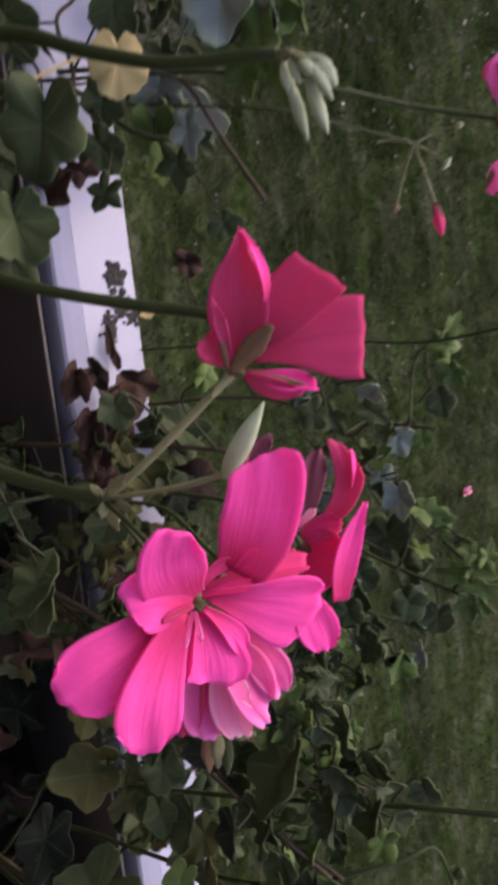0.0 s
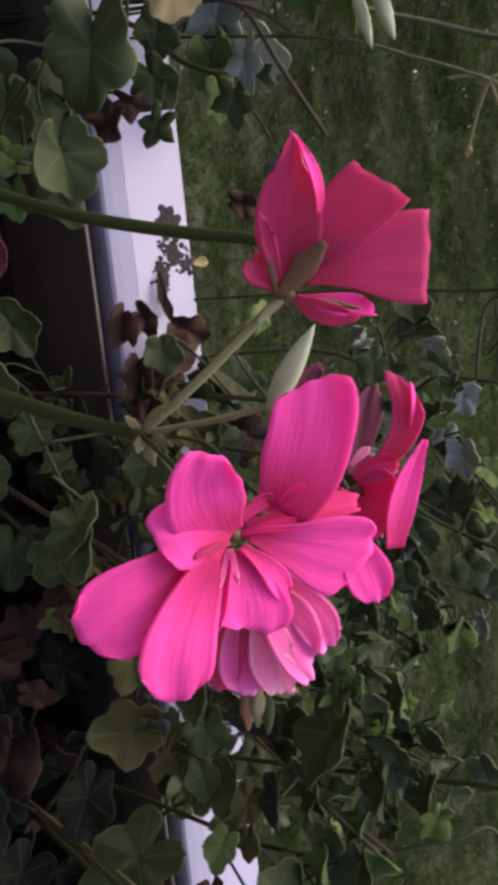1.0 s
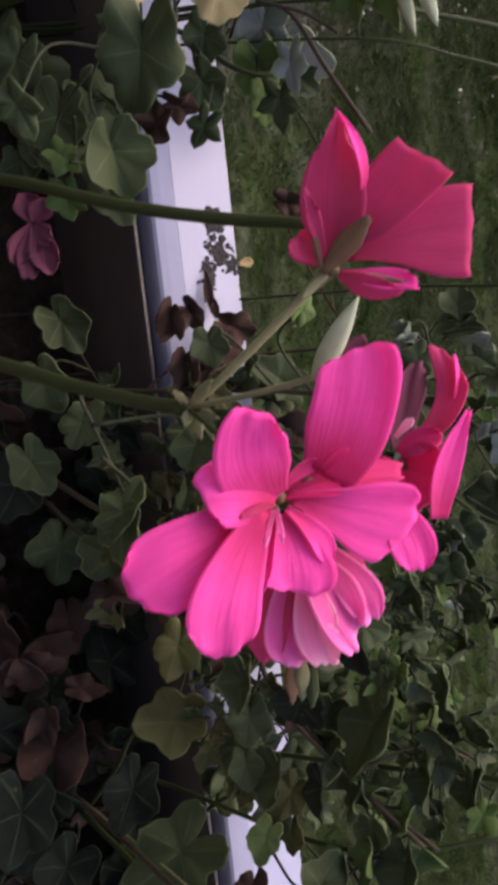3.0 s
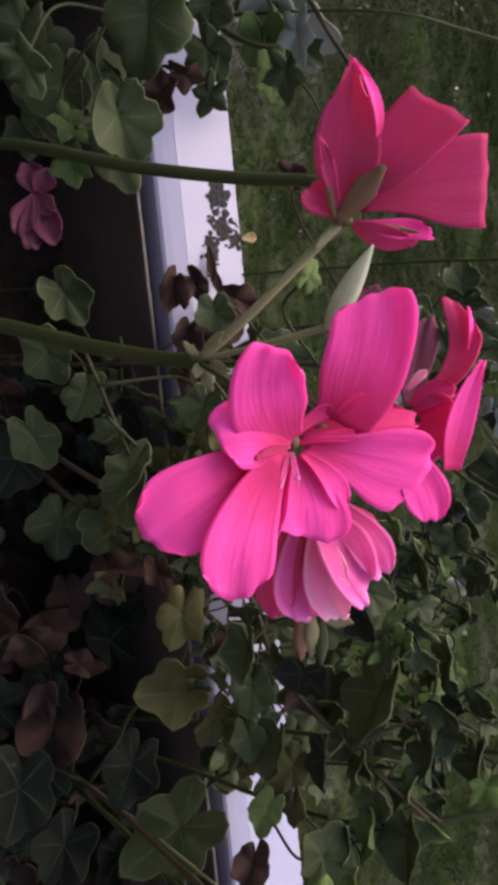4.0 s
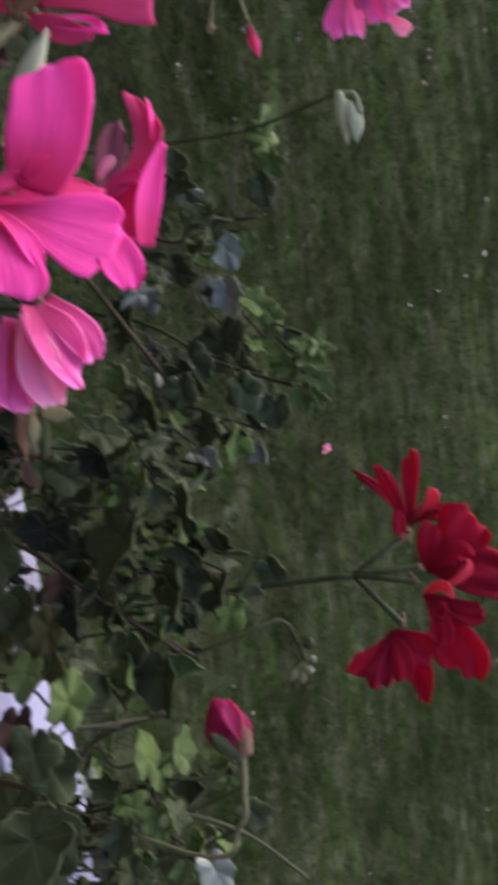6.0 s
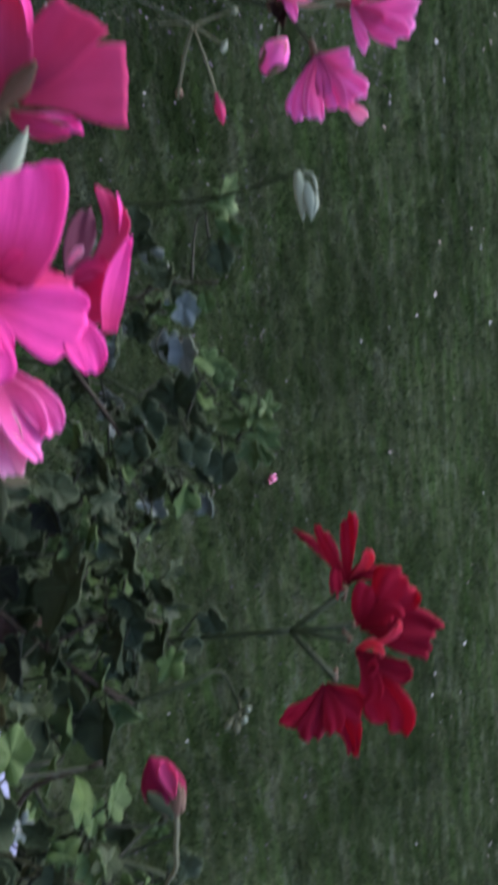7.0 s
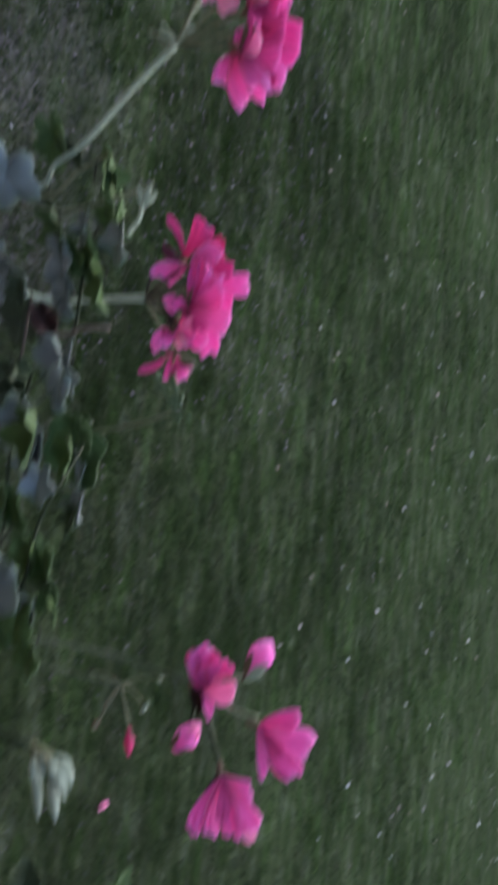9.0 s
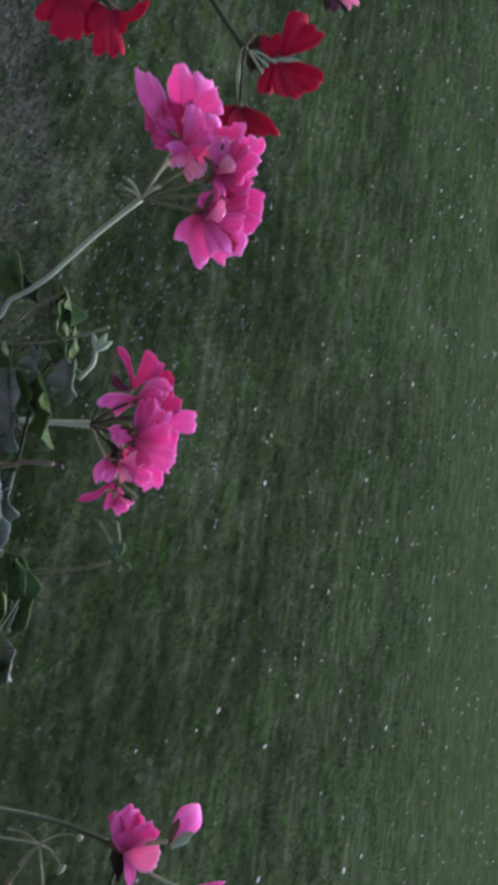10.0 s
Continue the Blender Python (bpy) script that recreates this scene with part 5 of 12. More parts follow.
# two dense pink flower heads on bent stalks
branch(far_plant, [(-0.25, 0.11, SOIL_Z - 0.01), (-0.2308, 0.1947, 1.3550), (-0.2151, 0.2639, 1.4076), (-0.2249, 0.2660, 1.4259), (-0.2352, 0.2675, 1.4433), (-0.2569, 0.2661, 1.4699), (-0.2759, 0.2661, 1.4943)], 0.0013, 0.0013, STEM_PALE, 'flower_stalk', bulge=0.3)
stem(far_plant, [(-0.2759, 0.2661, 1.4943), (-0.2781, 0.2612, 1.4895), (-0.2790, 0.2581, 1.4838)], 0.0007, 0.0010, STEM_PALE, 'pedicel')
stem(far_plant, [(-0.2759, 0.2661, 1.4943), (-0.2822, 0.2648, 1.4896), (-0.2851, 0.2623, 1.4863)], 0.0007, 0.0010, STEM_PALE, 'pedicel')
stem(far_plant, [(-0.2759, 0.2661, 1.4943), (-0.2840, 0.2620, 1.5032), (-0.2929, 0.2626, 1.5091)], 0.0007, 0.0010, STEM_PALE, 'pedicel')
stem(far_plant, [(-0.2759, 0.2661, 1.4943), (-0.2758, 0.2599, 1.5039), (-0.2783, 0.2614, 1.5080)], 0.0007, 0.0010, STEM_PALE, 'pedicel')
stem(far_plant, [(-0.2759, 0.2661, 1.4943), (-0.2863, 0.2600, 1.5059), (-0.2998, 0.2586, 1.5138)], 0.0008, 0.0010, STEM_MID, 'pedicel')
bloom = calyx(far_plant, (-0.2998, 0.2586, 1.5138), (-0.72, -0.66, 0.21), 0.0049, 'pink flower in a dense head')
broad_petal(bloom, [(-0.3011, 0.2582, 1.5135), (-0.3059, 0.2494, 1.5072), (-0.3069, 0.2451, 1.5027)], (0.50, -0.57, 0.65), (0.0030, 0.0091, 0.0124, 0.0123), PINK_ROSE, -0.06, 1.01, -0.09, 1.6)
broad_petal(bloom, [(-0.3011, 0.2582, 1.5135), (-0.3017, 0.2530, 1.5085), (-0.3009, 0.2500, 1.5041)], (0.08, -0.60, 0.79), (0.0030, 0.0086, 0.0119, 0.0111), PINK_ROSE, -0.09, 0.91, 0.07, 1.6)
broad_petal(bloom, [(-0.3011, 0.2582, 1.5135), (-0.3096, 0.2436, 1.5099), (-0.3218, 0.2344, 1.5064)], (0.40, -0.77, 0.50), (0.0030, 0.0081, 0.0123, 0.0103), PINK_SOFT, -0.01, 0.92, -0.11, 1.3)
broad_petal(bloom, [(-0.3011, 0.2582, 1.5135), (-0.3148, 0.2526, 1.5186), (-0.3305, 0.2486, 1.5215)], (0.71, -0.69, 0.13), (0.0030, 0.0109, 0.0199, 0.0240), PINK_SOFT, -0.09, 1.02, -0.06, 2.4)
broad_petal(bloom, [(-0.3011, 0.2582, 1.5135), (-0.3106, 0.2534, 1.5283), (-0.3158, 0.2533, 1.5376)], (0.51, -0.86, -0.06), (0.0030, 0.0081, 0.0134, 0.0134), PINK_SOFT, -0.01, 1.20, -0.01, 1.5)
broad_petal(bloom, [(-0.3011, 0.2582, 1.5135), (-0.3060, 0.2528, 1.5203), (-0.3137, 0.2493, 1.5219)], (0.19, -0.93, 0.31), (0.0017, 0.0054, 0.0080, 0.0067), PINK_ROSE, -0.05, 1.16, 0.08, 1.8)
broad_petal(bloom, [(-0.3011, 0.2582, 1.5135), (-0.3064, 0.2502, 1.5136), (-0.3136, 0.2464, 1.5131)], (0.35, -0.92, 0.20), (0.0017, 0.0050, 0.0075, 0.0061), PINK_FOLD, -0.05, 0.93, 0.09, 1.4)
stem(far_plant, [(-0.2759, 0.2661, 1.4943), (-0.2813, 0.2617, 1.5112), (-0.2896, 0.2620, 1.5243)], 0.0008, 0.0009, STEM_MID, 'pedicel')
bloom = calyx(far_plant, (-0.2896, 0.2620, 1.5243), (-0.26, -0.73, 0.63), 0.0048, 'pink flower in a dense head')
broad_petal(bloom, [(-0.2896, 0.2621, 1.5243), (-0.2900, 0.2528, 1.5217), (-0.2880, 0.2483, 1.5185)], (0.58, -0.76, 0.31), (0.0021, 0.0049, 0.0069, 0.0060), PINK_SOFT, 0.12, 0.99, 0.10, 2.0)
broad_petal(bloom, [(-0.2896, 0.2621, 1.5243), (-0.2986, 0.2546, 1.5294), (-0.3075, 0.2506, 1.5322)], (0.63, -0.59, 0.51), (0.0030, 0.0103, 0.0170, 0.0169), PINK_SOFT, -0.08, 0.92, 0.09, 2.3)
broad_petal(bloom, [(-0.2896, 0.2621, 1.5243), (-0.2927, 0.2583, 1.5376), (-0.2961, 0.2565, 1.5432)], (0.27, -0.82, 0.50), (0.0025, 0.0062, 0.0090, 0.0078), PINK_BLUSH, 0.08, 1.07, 0.08, 1.8)
broad_petal(bloom, [(-0.2896, 0.2621, 1.5243), (-0.2838, 0.2593, 1.5284), (-0.2823, 0.2598, 1.5327)], (0.29, -0.83, 0.47), (0.0030, 0.0058, 0.0080, 0.0067), PINK_PALE, 0.10, 1.18, -0.10, 2.3)
stem(far_plant, [(-0.2759, 0.2661, 1.4943), (-0.2788, 0.2645, 1.5153), (-0.2848, 0.2675, 1.5325)], 0.0008, 0.0009, STEM_MID, 'pedicel')
bloom = calyx(far_plant, (-0.2848, 0.2675, 1.5325), (-0.42, -0.29, 0.86), 0.0048, 'pink flower in a dense head')
broad_petal(bloom, [(-0.2854, 0.2676, 1.5330), (-0.2825, 0.2703, 1.5412), (-0.2814, 0.2725, 1.5470)], (0.25, -0.80, 0.54), (0.0026, 0.0072, 0.0107, 0.0098), PINK_ROSE, 0.10, 0.89, 0.11, 2.0)
broad_petal(bloom, [(-0.2854, 0.2676, 1.5330), (-0.2961, 0.2612, 1.5403), (-0.3041, 0.2578, 1.5435)], (0.38, -0.92, 0.06), (0.0030, 0.0098, 0.0149, 0.0151), PINK_FOLD, 0.03, 1.11, 0.10, 1.5)
broad_petal(bloom, [(-0.2854, 0.2676, 1.5330), (-0.2957, 0.2680, 1.5448), (-0.3033, 0.2677, 1.5499)], (0.66, -0.74, -0.07), (0.0030, 0.0103, 0.0161, 0.0165), PINK_SOFT, 0.09, 0.89, 0.07, 2.1)
broad_petal(bloom, [(-0.2854, 0.2676, 1.5330), (-0.2849, 0.2646, 1.5466), (-0.2831, 0.2649, 1.5538)], (0.29, -0.85, 0.45), (0.0030, 0.0093, 0.0153, 0.0157), PINK_FOLD, -0.06, 1.09, -0.04, 2.3)
broad_petal(bloom, [(-0.2854, 0.2676, 1.5330), (-0.2904, 0.2629, 1.5417), (-0.2935, 0.2609, 1.5445)], (0.37, -0.78, 0.50), (0.0021, 0.0062, 0.0085, 0.0067), PINK_ROSE, -0.09, 0.86, 0.02, 1.8)
stem(far_plant, [(-0.2759, 0.2661, 1.4943), (-0.2720, 0.2683, 1.5101), (-0.2713, 0.2751, 1.5223)], 0.0008, 0.0010, STEM_MID, 'pedicel')
bloom = calyx(far_plant, (-0.2713, 0.2751, 1.5223), (0.85, -0.04, 0.53), 0.0049, 'pink flower turned outward')
broad_petal(bloom, [(-0.2707, 0.2760, 1.5236), (-0.2623, 0.2734, 1.5200), (-0.2544, 0.2731, 1.5179)], (0.05, -0.69, 0.73), (0.0022, 0.0060, 0.0098, 0.0093), PINK_SOFT, -0.02, 1.12, 0.01, 1.2)
broad_petal(bloom, [(-0.2707, 0.2760, 1.5236), (-0.2585, 0.2773, 1.5258), (-0.2476, 0.2812, 1.5299)], (0.10, -0.81, 0.58), (0.0031, 0.0096, 0.0153, 0.0156), PINK_SOFT, 0.02, 0.98, 0.07, 1.6)
broad_petal(bloom, [(-0.2707, 0.2760, 1.5236), (-0.2580, 0.2758, 1.5369), (-0.2465, 0.2783, 1.5438)], (-0.02, -1.00, 0.06), (0.0030, 0.0113, 0.0178, 0.0178), PINK_SOFT, -0.08, 0.89, 0.03, 2.2)
broad_petal(bloom, [(-0.2707, 0.2760, 1.5236), (-0.2628, 0.2725, 1.5322), (-0.2574, 0.2724, 1.5363)], (0.07, -0.94, 0.34), (0.0022, 0.0068, 0.0108, 0.0092), PINK_FOLD, 0.07, 0.87, 0.09, 1.4)
petal(bloom, (-0.2713, 0.2755, 1.5230), (-0.2628, 0.2671, 1.5419), (0.28, -0.82, -0.49), 0.0038, 0.12, 0.08, 0.5, SEPAL, wavy=1.3)
stem(far_plant, [(-0.2759, 0.2661, 1.4943), (-0.2767, 0.2691, 1.5142), (-0.2807, 0.2769, 1.5306)], 0.0008, 0.0010, STEM_MID, 'pedicel')
bloom = calyx(far_plant, (-0.2807, 0.2769, 1.5306), (0.48, -0.12, 0.87), 0.0049, 'pink flower in a dense head')
broad_petal(bloom, [(-0.2802, 0.2773, 1.5311), (-0.2766, 0.2726, 1.5302), (-0.2704, 0.2711, 1.5284)], (0.38, -0.83, 0.41), (0.0022, 0.0055, 0.0087, 0.0074), PINK_FOLD, 0.08, 0.91, 0.09, 1.4)
broad_petal(bloom, [(-0.2802, 0.2773, 1.5311), (-0.2769, 0.2794, 1.5433), (-0.2744, 0.2831, 1.5532)], (0.20, -0.98, -0.05), (0.0030, 0.0101, 0.0163, 0.0155), PINK_FOLD, 0.02, 1.17, 0.05, 1.2)
broad_petal(bloom, [(-0.2802, 0.2773, 1.5311), (-0.2671, 0.2804, 1.5434), (-0.2613, 0.2825, 1.5494)], (0.05, -0.99, 0.10), (0.0030, 0.0096, 0.0157, 0.0155), PINK_SOFT, 0.06, 1.02, -0.10, 1.5)
broad_petal(bloom, [(-0.2802, 0.2773, 1.5311), (-0.2712, 0.2741, 1.5384), (-0.2675, 0.2747, 1.5442)], (-0.01, -0.85, 0.52), (0.0030, 0.0077, 0.0108, 0.0099), PINK_BLUSH, 0.12, 1.07, 0.04, 1.9)
broad_petal(bloom, [(-0.2802, 0.2773, 1.5311), (-0.2814, 0.2752, 1.5421), (-0.2800, 0.2764, 1.5484)], (0.53, -0.84, 0.13), (0.0026, 0.0091, 0.0130, 0.0124), PINK_FOLD, 0.10, 0.96, 0.09, 2.1)
petal(far_plant, (-0.2759, 0.2661, 1.4943), (-0.2780, 0.2563, 1.4835), (0.47, -0.70, 0.54), 0.0011, -0.20, 0.10, 0.0, STEM_MID, name='bract', claw=0.50)
petal(far_plant, (-0.2759, 0.2661, 1.4943), (-0.2745, 0.2589, 1.4866), (0.46, -0.61, 0.65), 0.0011, -0.20, 0.10, 0.0, STEM_MID, name='bract', claw=0.50)
petal(far_plant, (-0.2759, 0.2661, 1.4943), (-0.2809, 0.2562, 1.4846), (0.45, -0.73, 0.51), 0.0011, -0.20, 0.10, 0.0, STEM_MID, name='bract', claw=0.50)
branch(far_plant, [(-0.19, 0.11, SOIL_Z - 0.01), (-0.1956, 0.2529, 1.2895), (-0.1888, 0.3559, 1.3352), (-0.1879, 0.3622, 1.3675), (-0.1886, 0.3689, 1.4113)], 0.0021, 0.0019, STEM_PALE, 'flower_stalk', bulge=0.3)
stem(far_plant, [(-0.1886, 0.3689, 1.4113), (-0.1995, 0.3665, 1.4257), (-0.2121, 0.3697, 1.4356)], 0.0009, 0.0011, STEM_MID, 'pedicel')
bloom = calyx(far_plant, (-0.2121, 0.3697, 1.4356), (-0.56, -0.56, 0.61), 0.0056, 'deep pink flower in an upright head')
broad_petal(bloom, [(-0.2130, 0.3702, 1.4369), (-0.2274, 0.3618, 1.4345), (-0.2331, 0.3564, 1.4297)], (0.41, -0.69, 0.60), (0.0022, 0.0035, 0.0052, 0.0044), PINK_ROSE, 0.07, 0.98, 0.04, 1.3)
broad_petal(bloom, [(-0.2130, 0.3702, 1.4369), (-0.2223, 0.3637, 1.4480), (-0.2301, 0.3612, 1.4550)], (0.25, -0.97, 0.03), (0.0032, 0.0103, 0.0158, 0.0156), PINK_ROSE, -0.06, 1.17, -0.03, 1.9)
broad_petal(bloom, [(-0.2130, 0.3702, 1.4369), (-0.2121, 0.3637, 1.4314), (-0.2179, 0.3598, 1.4293)], (0.39, -0.79, 0.46), (0.0022, 0.0046, 0.0062, 0.0044), FADED, -0.01, 1.18, -0.08, 2.0)
stem(far_plant, [(-0.1886, 0.3689, 1.4113), (-0.1950, 0.3647, 1.4299), (-0.2030, 0.3662, 1.4440)], 0.0009, 0.0011, STEM_MID, 'pedicel')
bloom = calyx(far_plant, (-0.2030, 0.3662, 1.4440), (0.09, -0.38, 0.92), 0.0055, 'deep pink flower in an upright head')
broad_petal(bloom, [(-0.2043, 0.3662, 1.4446), (-0.2117, 0.3682, 1.4571), (-0.2148, 0.3705, 1.4654)], (0.23, -0.97, 0.10), (0.0038, 0.0120, 0.0184, 0.0186), ROSE, -0.10, 1.18, 0.08, 2.1)
broad_petal(bloom, [(-0.2043, 0.3662, 1.4446), (-0.2087, 0.3658, 1.4543), (-0.2079, 0.3693, 1.4636)], (0.53, -0.73, 0.43), (0.0032, 0.0109, 0.0169, 0.0162), PINK_SOFT, 0.03, 1.02, 0.02, 2.3)
broad_petal(bloom, [(-0.2043, 0.3662, 1.4446), (-0.1995, 0.3584, 1.4353), (-0.1958, 0.3560, 1.4313)], (0.39, -0.56, 0.73), (0.0032, 0.0109, 0.0162, 0.0162), PINK_SOFT, 0.04, 1.09, 0.06, 1.9)
broad_petal(bloom, [(-0.2043, 0.3662, 1.4446), (-0.2040, 0.3601, 1.4557), (-0.2015, 0.3610, 1.4648)], (0.07, -0.87, 0.49), (0.0027, 0.0084, 0.0121, 0.0108), PINK_ROSE, -0.01, 1.06, 0.10, 2.0)
stem(far_plant, [(-0.1886, 0.3689, 1.4113), (-0.1902, 0.3652, 1.4334), (-0.1935, 0.3671, 1.4509)], 0.0009, 0.0011, STEM_MID, 'pedicel')
bloom = calyx(far_plant, (-0.1935, 0.3671, 1.4509), (0.41, 0.09, 0.91), 0.0054, 'deep pink flower in an upright head')
broad_petal(bloom, [(-0.1935, 0.3672, 1.4512), (-0.2003, 0.3676, 1.4654), (-0.2004, 0.3696, 1.4736)], (0.16, -0.98, 0.08), (0.0027, 0.0073, 0.0121, 0.0114), PINK_ROSE, 0.04, 1.20, 0.10, 1.7)
broad_petal(bloom, [(-0.1935, 0.3672, 1.4512), (-0.1928, 0.3695, 1.4674), (-0.1938, 0.3746, 1.4826)], (0.16, -0.65, 0.74), (0.0027, 0.0062, 0.0128, 0.0152), PINK_SOFT, 0.08, 0.95, -0.02, 1.2)
broad_petal(bloom, [(-0.1935, 0.3672, 1.4512), (-0.1818, 0.3687, 1.4662), (-0.1772, 0.3708, 1.4746)], (0.11, -0.99, 0.03), (0.0032, 0.0112, 0.0180, 0.0167), PINK_SOFT, 0.04, 0.98, 0.11, 1.9)
broad_petal(bloom, [(-0.1935, 0.3672, 1.4512), (-0.1869, 0.3620, 1.4614), (-0.1835, 0.3616, 1.4678)], (-0.09, -0.99, 0.10), (0.0027, 0.0078, 0.0106, 0.0091), PINK_ROSE, 0.12, 1.17, 0.02, 1.6)
stem(far_plant, [(-0.1886, 0.3689, 1.4113), (-0.1861, 0.3665, 1.4288), (-0.1851, 0.3697, 1.4417)], 0.0009, 0.0011, STEM_MID, 'pedicel')
bloom = calyx(far_plant, (-0.1851, 0.3697, 1.4417), (0.77, -0.16, 0.62), 0.0055, 'deep pink flower in an upright head')
broad_petal(bloom, [(-0.1847, 0.3699, 1.4417), (-0.1825, 0.3649, 1.4389), (-0.1798, 0.3613, 1.4338)], (0.06, -0.95, 0.30), (0.0032, 0.0080, 0.0109, 0.0101), PINK_SOFT, 0.10, 1.16, 0.07, 1.4)
broad_petal(bloom, [(-0.1847, 0.3699, 1.4417), (-0.1674, 0.3710, 1.4561), (-0.1519, 0.3736, 1.4618)], (-0.20, -0.97, 0.10), (0.0021, 0.0084, 0.0134, 0.0146), PINK_SOFT, -0.06, 1.13, 0.04, 1.8)
broad_petal(bloom, [(-0.1847, 0.3699, 1.4417), (-0.1760, 0.3678, 1.4483), (-0.1709, 0.3686, 1.4529)], (-0.11, -0.79, 0.60), (0.0032, 0.0085, 0.0114, 0.0100), PINK_ROSE, -0.07, 0.88, -0.11, 1.6)
stem(far_plant, [(-0.1886, 0.3689, 1.4113), (-0.1803, 0.3687, 1.4250), (-0.1737, 0.3742, 1.4344)], 0.0009, 0.0011, STEM_MID, 'pedicel')
bloom = calyx(far_plant, (-0.1737, 0.3742, 1.4344), (0.77, -0.47, 0.43), 0.0055, 'deep pink flower in an upright head')
broad_petal(bloom, [(-0.1737, 0.3742, 1.4344), (-0.1645, 0.3702, 1.4428), (-0.1563, 0.3700, 1.4472)], (-0.17, -0.98, 0.11), (0.0027, 0.0068, 0.0109, 0.0101), PINK_SOFT, -0.04, 1.16, 0.05, 2.1)
broad_petal(bloom, [(-0.1737, 0.3742, 1.4344), (-0.1623, 0.3647, 1.4299), (-0.1524, 0.3635, 1.4306)], (0.28, -0.70, 0.66), (0.0021, 0.0046, 0.0068, 0.0054), PINK_SOFT, 0.06, 1.05, 0.05, 2.1)
broad_petal(bloom, [(-0.1737, 0.3742, 1.4344), (-0.1749, 0.3745, 1.4443), (-0.1740, 0.3758, 1.4493)], (0.24, -0.91, 0.33), (0.0022, 0.0035, 0.0041, 0.0031), PINK_PALE, 0.09, 1.02, -0.10, 1.4)
broad_petal(bloom, [(-0.1737, 0.3742, 1.4344), (-0.1667, 0.3686, 1.4336), (-0.1591, 0.3695, 1.4360)], (-0.12, -0.75, 0.65), (0.0027, 0.0063, 0.0095, 0.0085), PINK_ROSE, 0.05, 1.15, -0.04, 1.7)
stem(far_plant, [(-0.1886, 0.3689, 1.4113), (-0.1721, 0.3718, 1.4218), (-0.1571, 0.3804, 1.4278)], 0.0009, 0.0011, STEM_MID, 'pedicel')
bloom = calyx(far_plant, (-0.1571, 0.3804, 1.4278), (0.90, -0.41, 0.14), 0.0056, 'small pink flower low in the head')
broad_petal(bloom, [(-0.1570, 0.3804, 1.4275), (-0.1455, 0.3718, 1.4239), (-0.1420, 0.3653, 1.4174)], (-0.21, -0.82, 0.52), (0.0022, 0.0040, 0.0055, 0.0047), PINK_ROSE, -0.10, 1.19, -0.08, 1.4)
broad_petal(bloom, [(-0.1570, 0.3804, 1.4275), (-0.1461, 0.3792, 1.4287), (-0.1383, 0.3789, 1.4278)], (0.19, -0.71, 0.68), (0.0022, 0.0035, 0.0048, 0.0039), PINK_FOLD, 0.02, 1.02, 0.05, 1.4)
broad_petal(bloom, [(-0.1570, 0.3804, 1.4275), (-0.1458, 0.3784, 1.4360), (-0.1382, 0.3788, 1.4399)], (0.32, -0.75, 0.58), (0.0022, 0.0057, 0.0096, 0.0094), PINK_SOFT, 0.10, 1.18, -0.03, 2.2)
broad_petal(bloom, [(-0.1570, 0.3804, 1.4275), (-0.1479, 0.3818, 1.4349), (-0.1451, 0.3835, 1.4393)], (0.12, -0.83, 0.54), (0.0017, 0.0029, 0.0041, 0.0031), PINK_PALE, 0.04, 1.17, -0.05, 2.0)
stem(far_plant, [(-0.1565, 0.3745, 1.4319), (-0.1528, 0.3774, 1.4399), (-0.1473, 0.3821, 1.4463)], 0.0006, 0.0009, STEM_MID, 'pedicel')
stem(far_plant, [(-0.1886, 0.3689, 1.4113), (-0.1944, 0.3609, 1.4291), (-0.1989, 0.3570, 1.4440)], 0.0006, 0.0009, STEM_BROWN, 'pedicel')
stem(far_plant, [(-0.1886, 0.3689, 1.4113), (-0.1910, 0.3630, 1.4316), (-0.1922, 0.3611, 1.4489)], 0.0006, 0.0009, STEM_BROWN, 'pedicel')
stem(far_plant, [(-0.1886, 0.3689, 1.4113), (-0.1868, 0.3650, 1.4333), (-0.1831, 0.3613, 1.4547)], 0.0006, 0.0009, STEM_BROWN, 'pedicel')
stem(far_plant, [(-0.1886, 0.3689, 1.4113), (-0.1822, 0.3656, 1.4319), (-0.1740, 0.3625, 1.4521)], 0.0006, 0.0009, STEM_BROWN, 'pedicel')
stem(far_plant, [(-0.1886, 0.3689, 1.4113), (-0.1781, 0.3645, 1.4278), (-0.1667, 0.3626, 1.4425)], 0.0006, 0.0009, STEM_BROWN, 'pedicel')
stem(far_plant, [(-0.1886, 0.3689, 1.4113), (-0.1905, 0.3626, 1.4304), (-0.1908, 0.3588, 1.4475)], 0.0006, 0.0009, STEM_BROWN, 'pedicel')
stem(far_plant, [(-0.1886, 0.3689, 1.4113), (-0.1957, 0.3574, 1.4230), (-0.2067, 0.3654, 1.4201)], 0.0006, 0.0009, STEM_BROWN, 'pedicel')
stem(far_plant, [(-0.1886, 0.3689, 1.4113), (-0.1841, 0.3601, 1.4224), (-0.1806, 0.3626, 1.4252)], 0.0006, 0.0009, STEM_BROWN, 'pedicel')
petal(far_plant, (-0.1766, 0.3594, 1.4333), (-0.1672, 0.3640, 1.4454), (0.00, -0.94, 0.35), 0.0042, -0.20, 0.10, 0.0, LEAF_DEAD, name='sepal', claw=0.50)
petal(far_plant, (-0.1721, 0.3616, 1.4391), (-0.1628, 0.3619, 1.4390), (0.04, -0.81, 0.59), 0.0048, -0.20, 0.10, 0.0, LEAF_DEAD, name='sepal', claw=0.50)
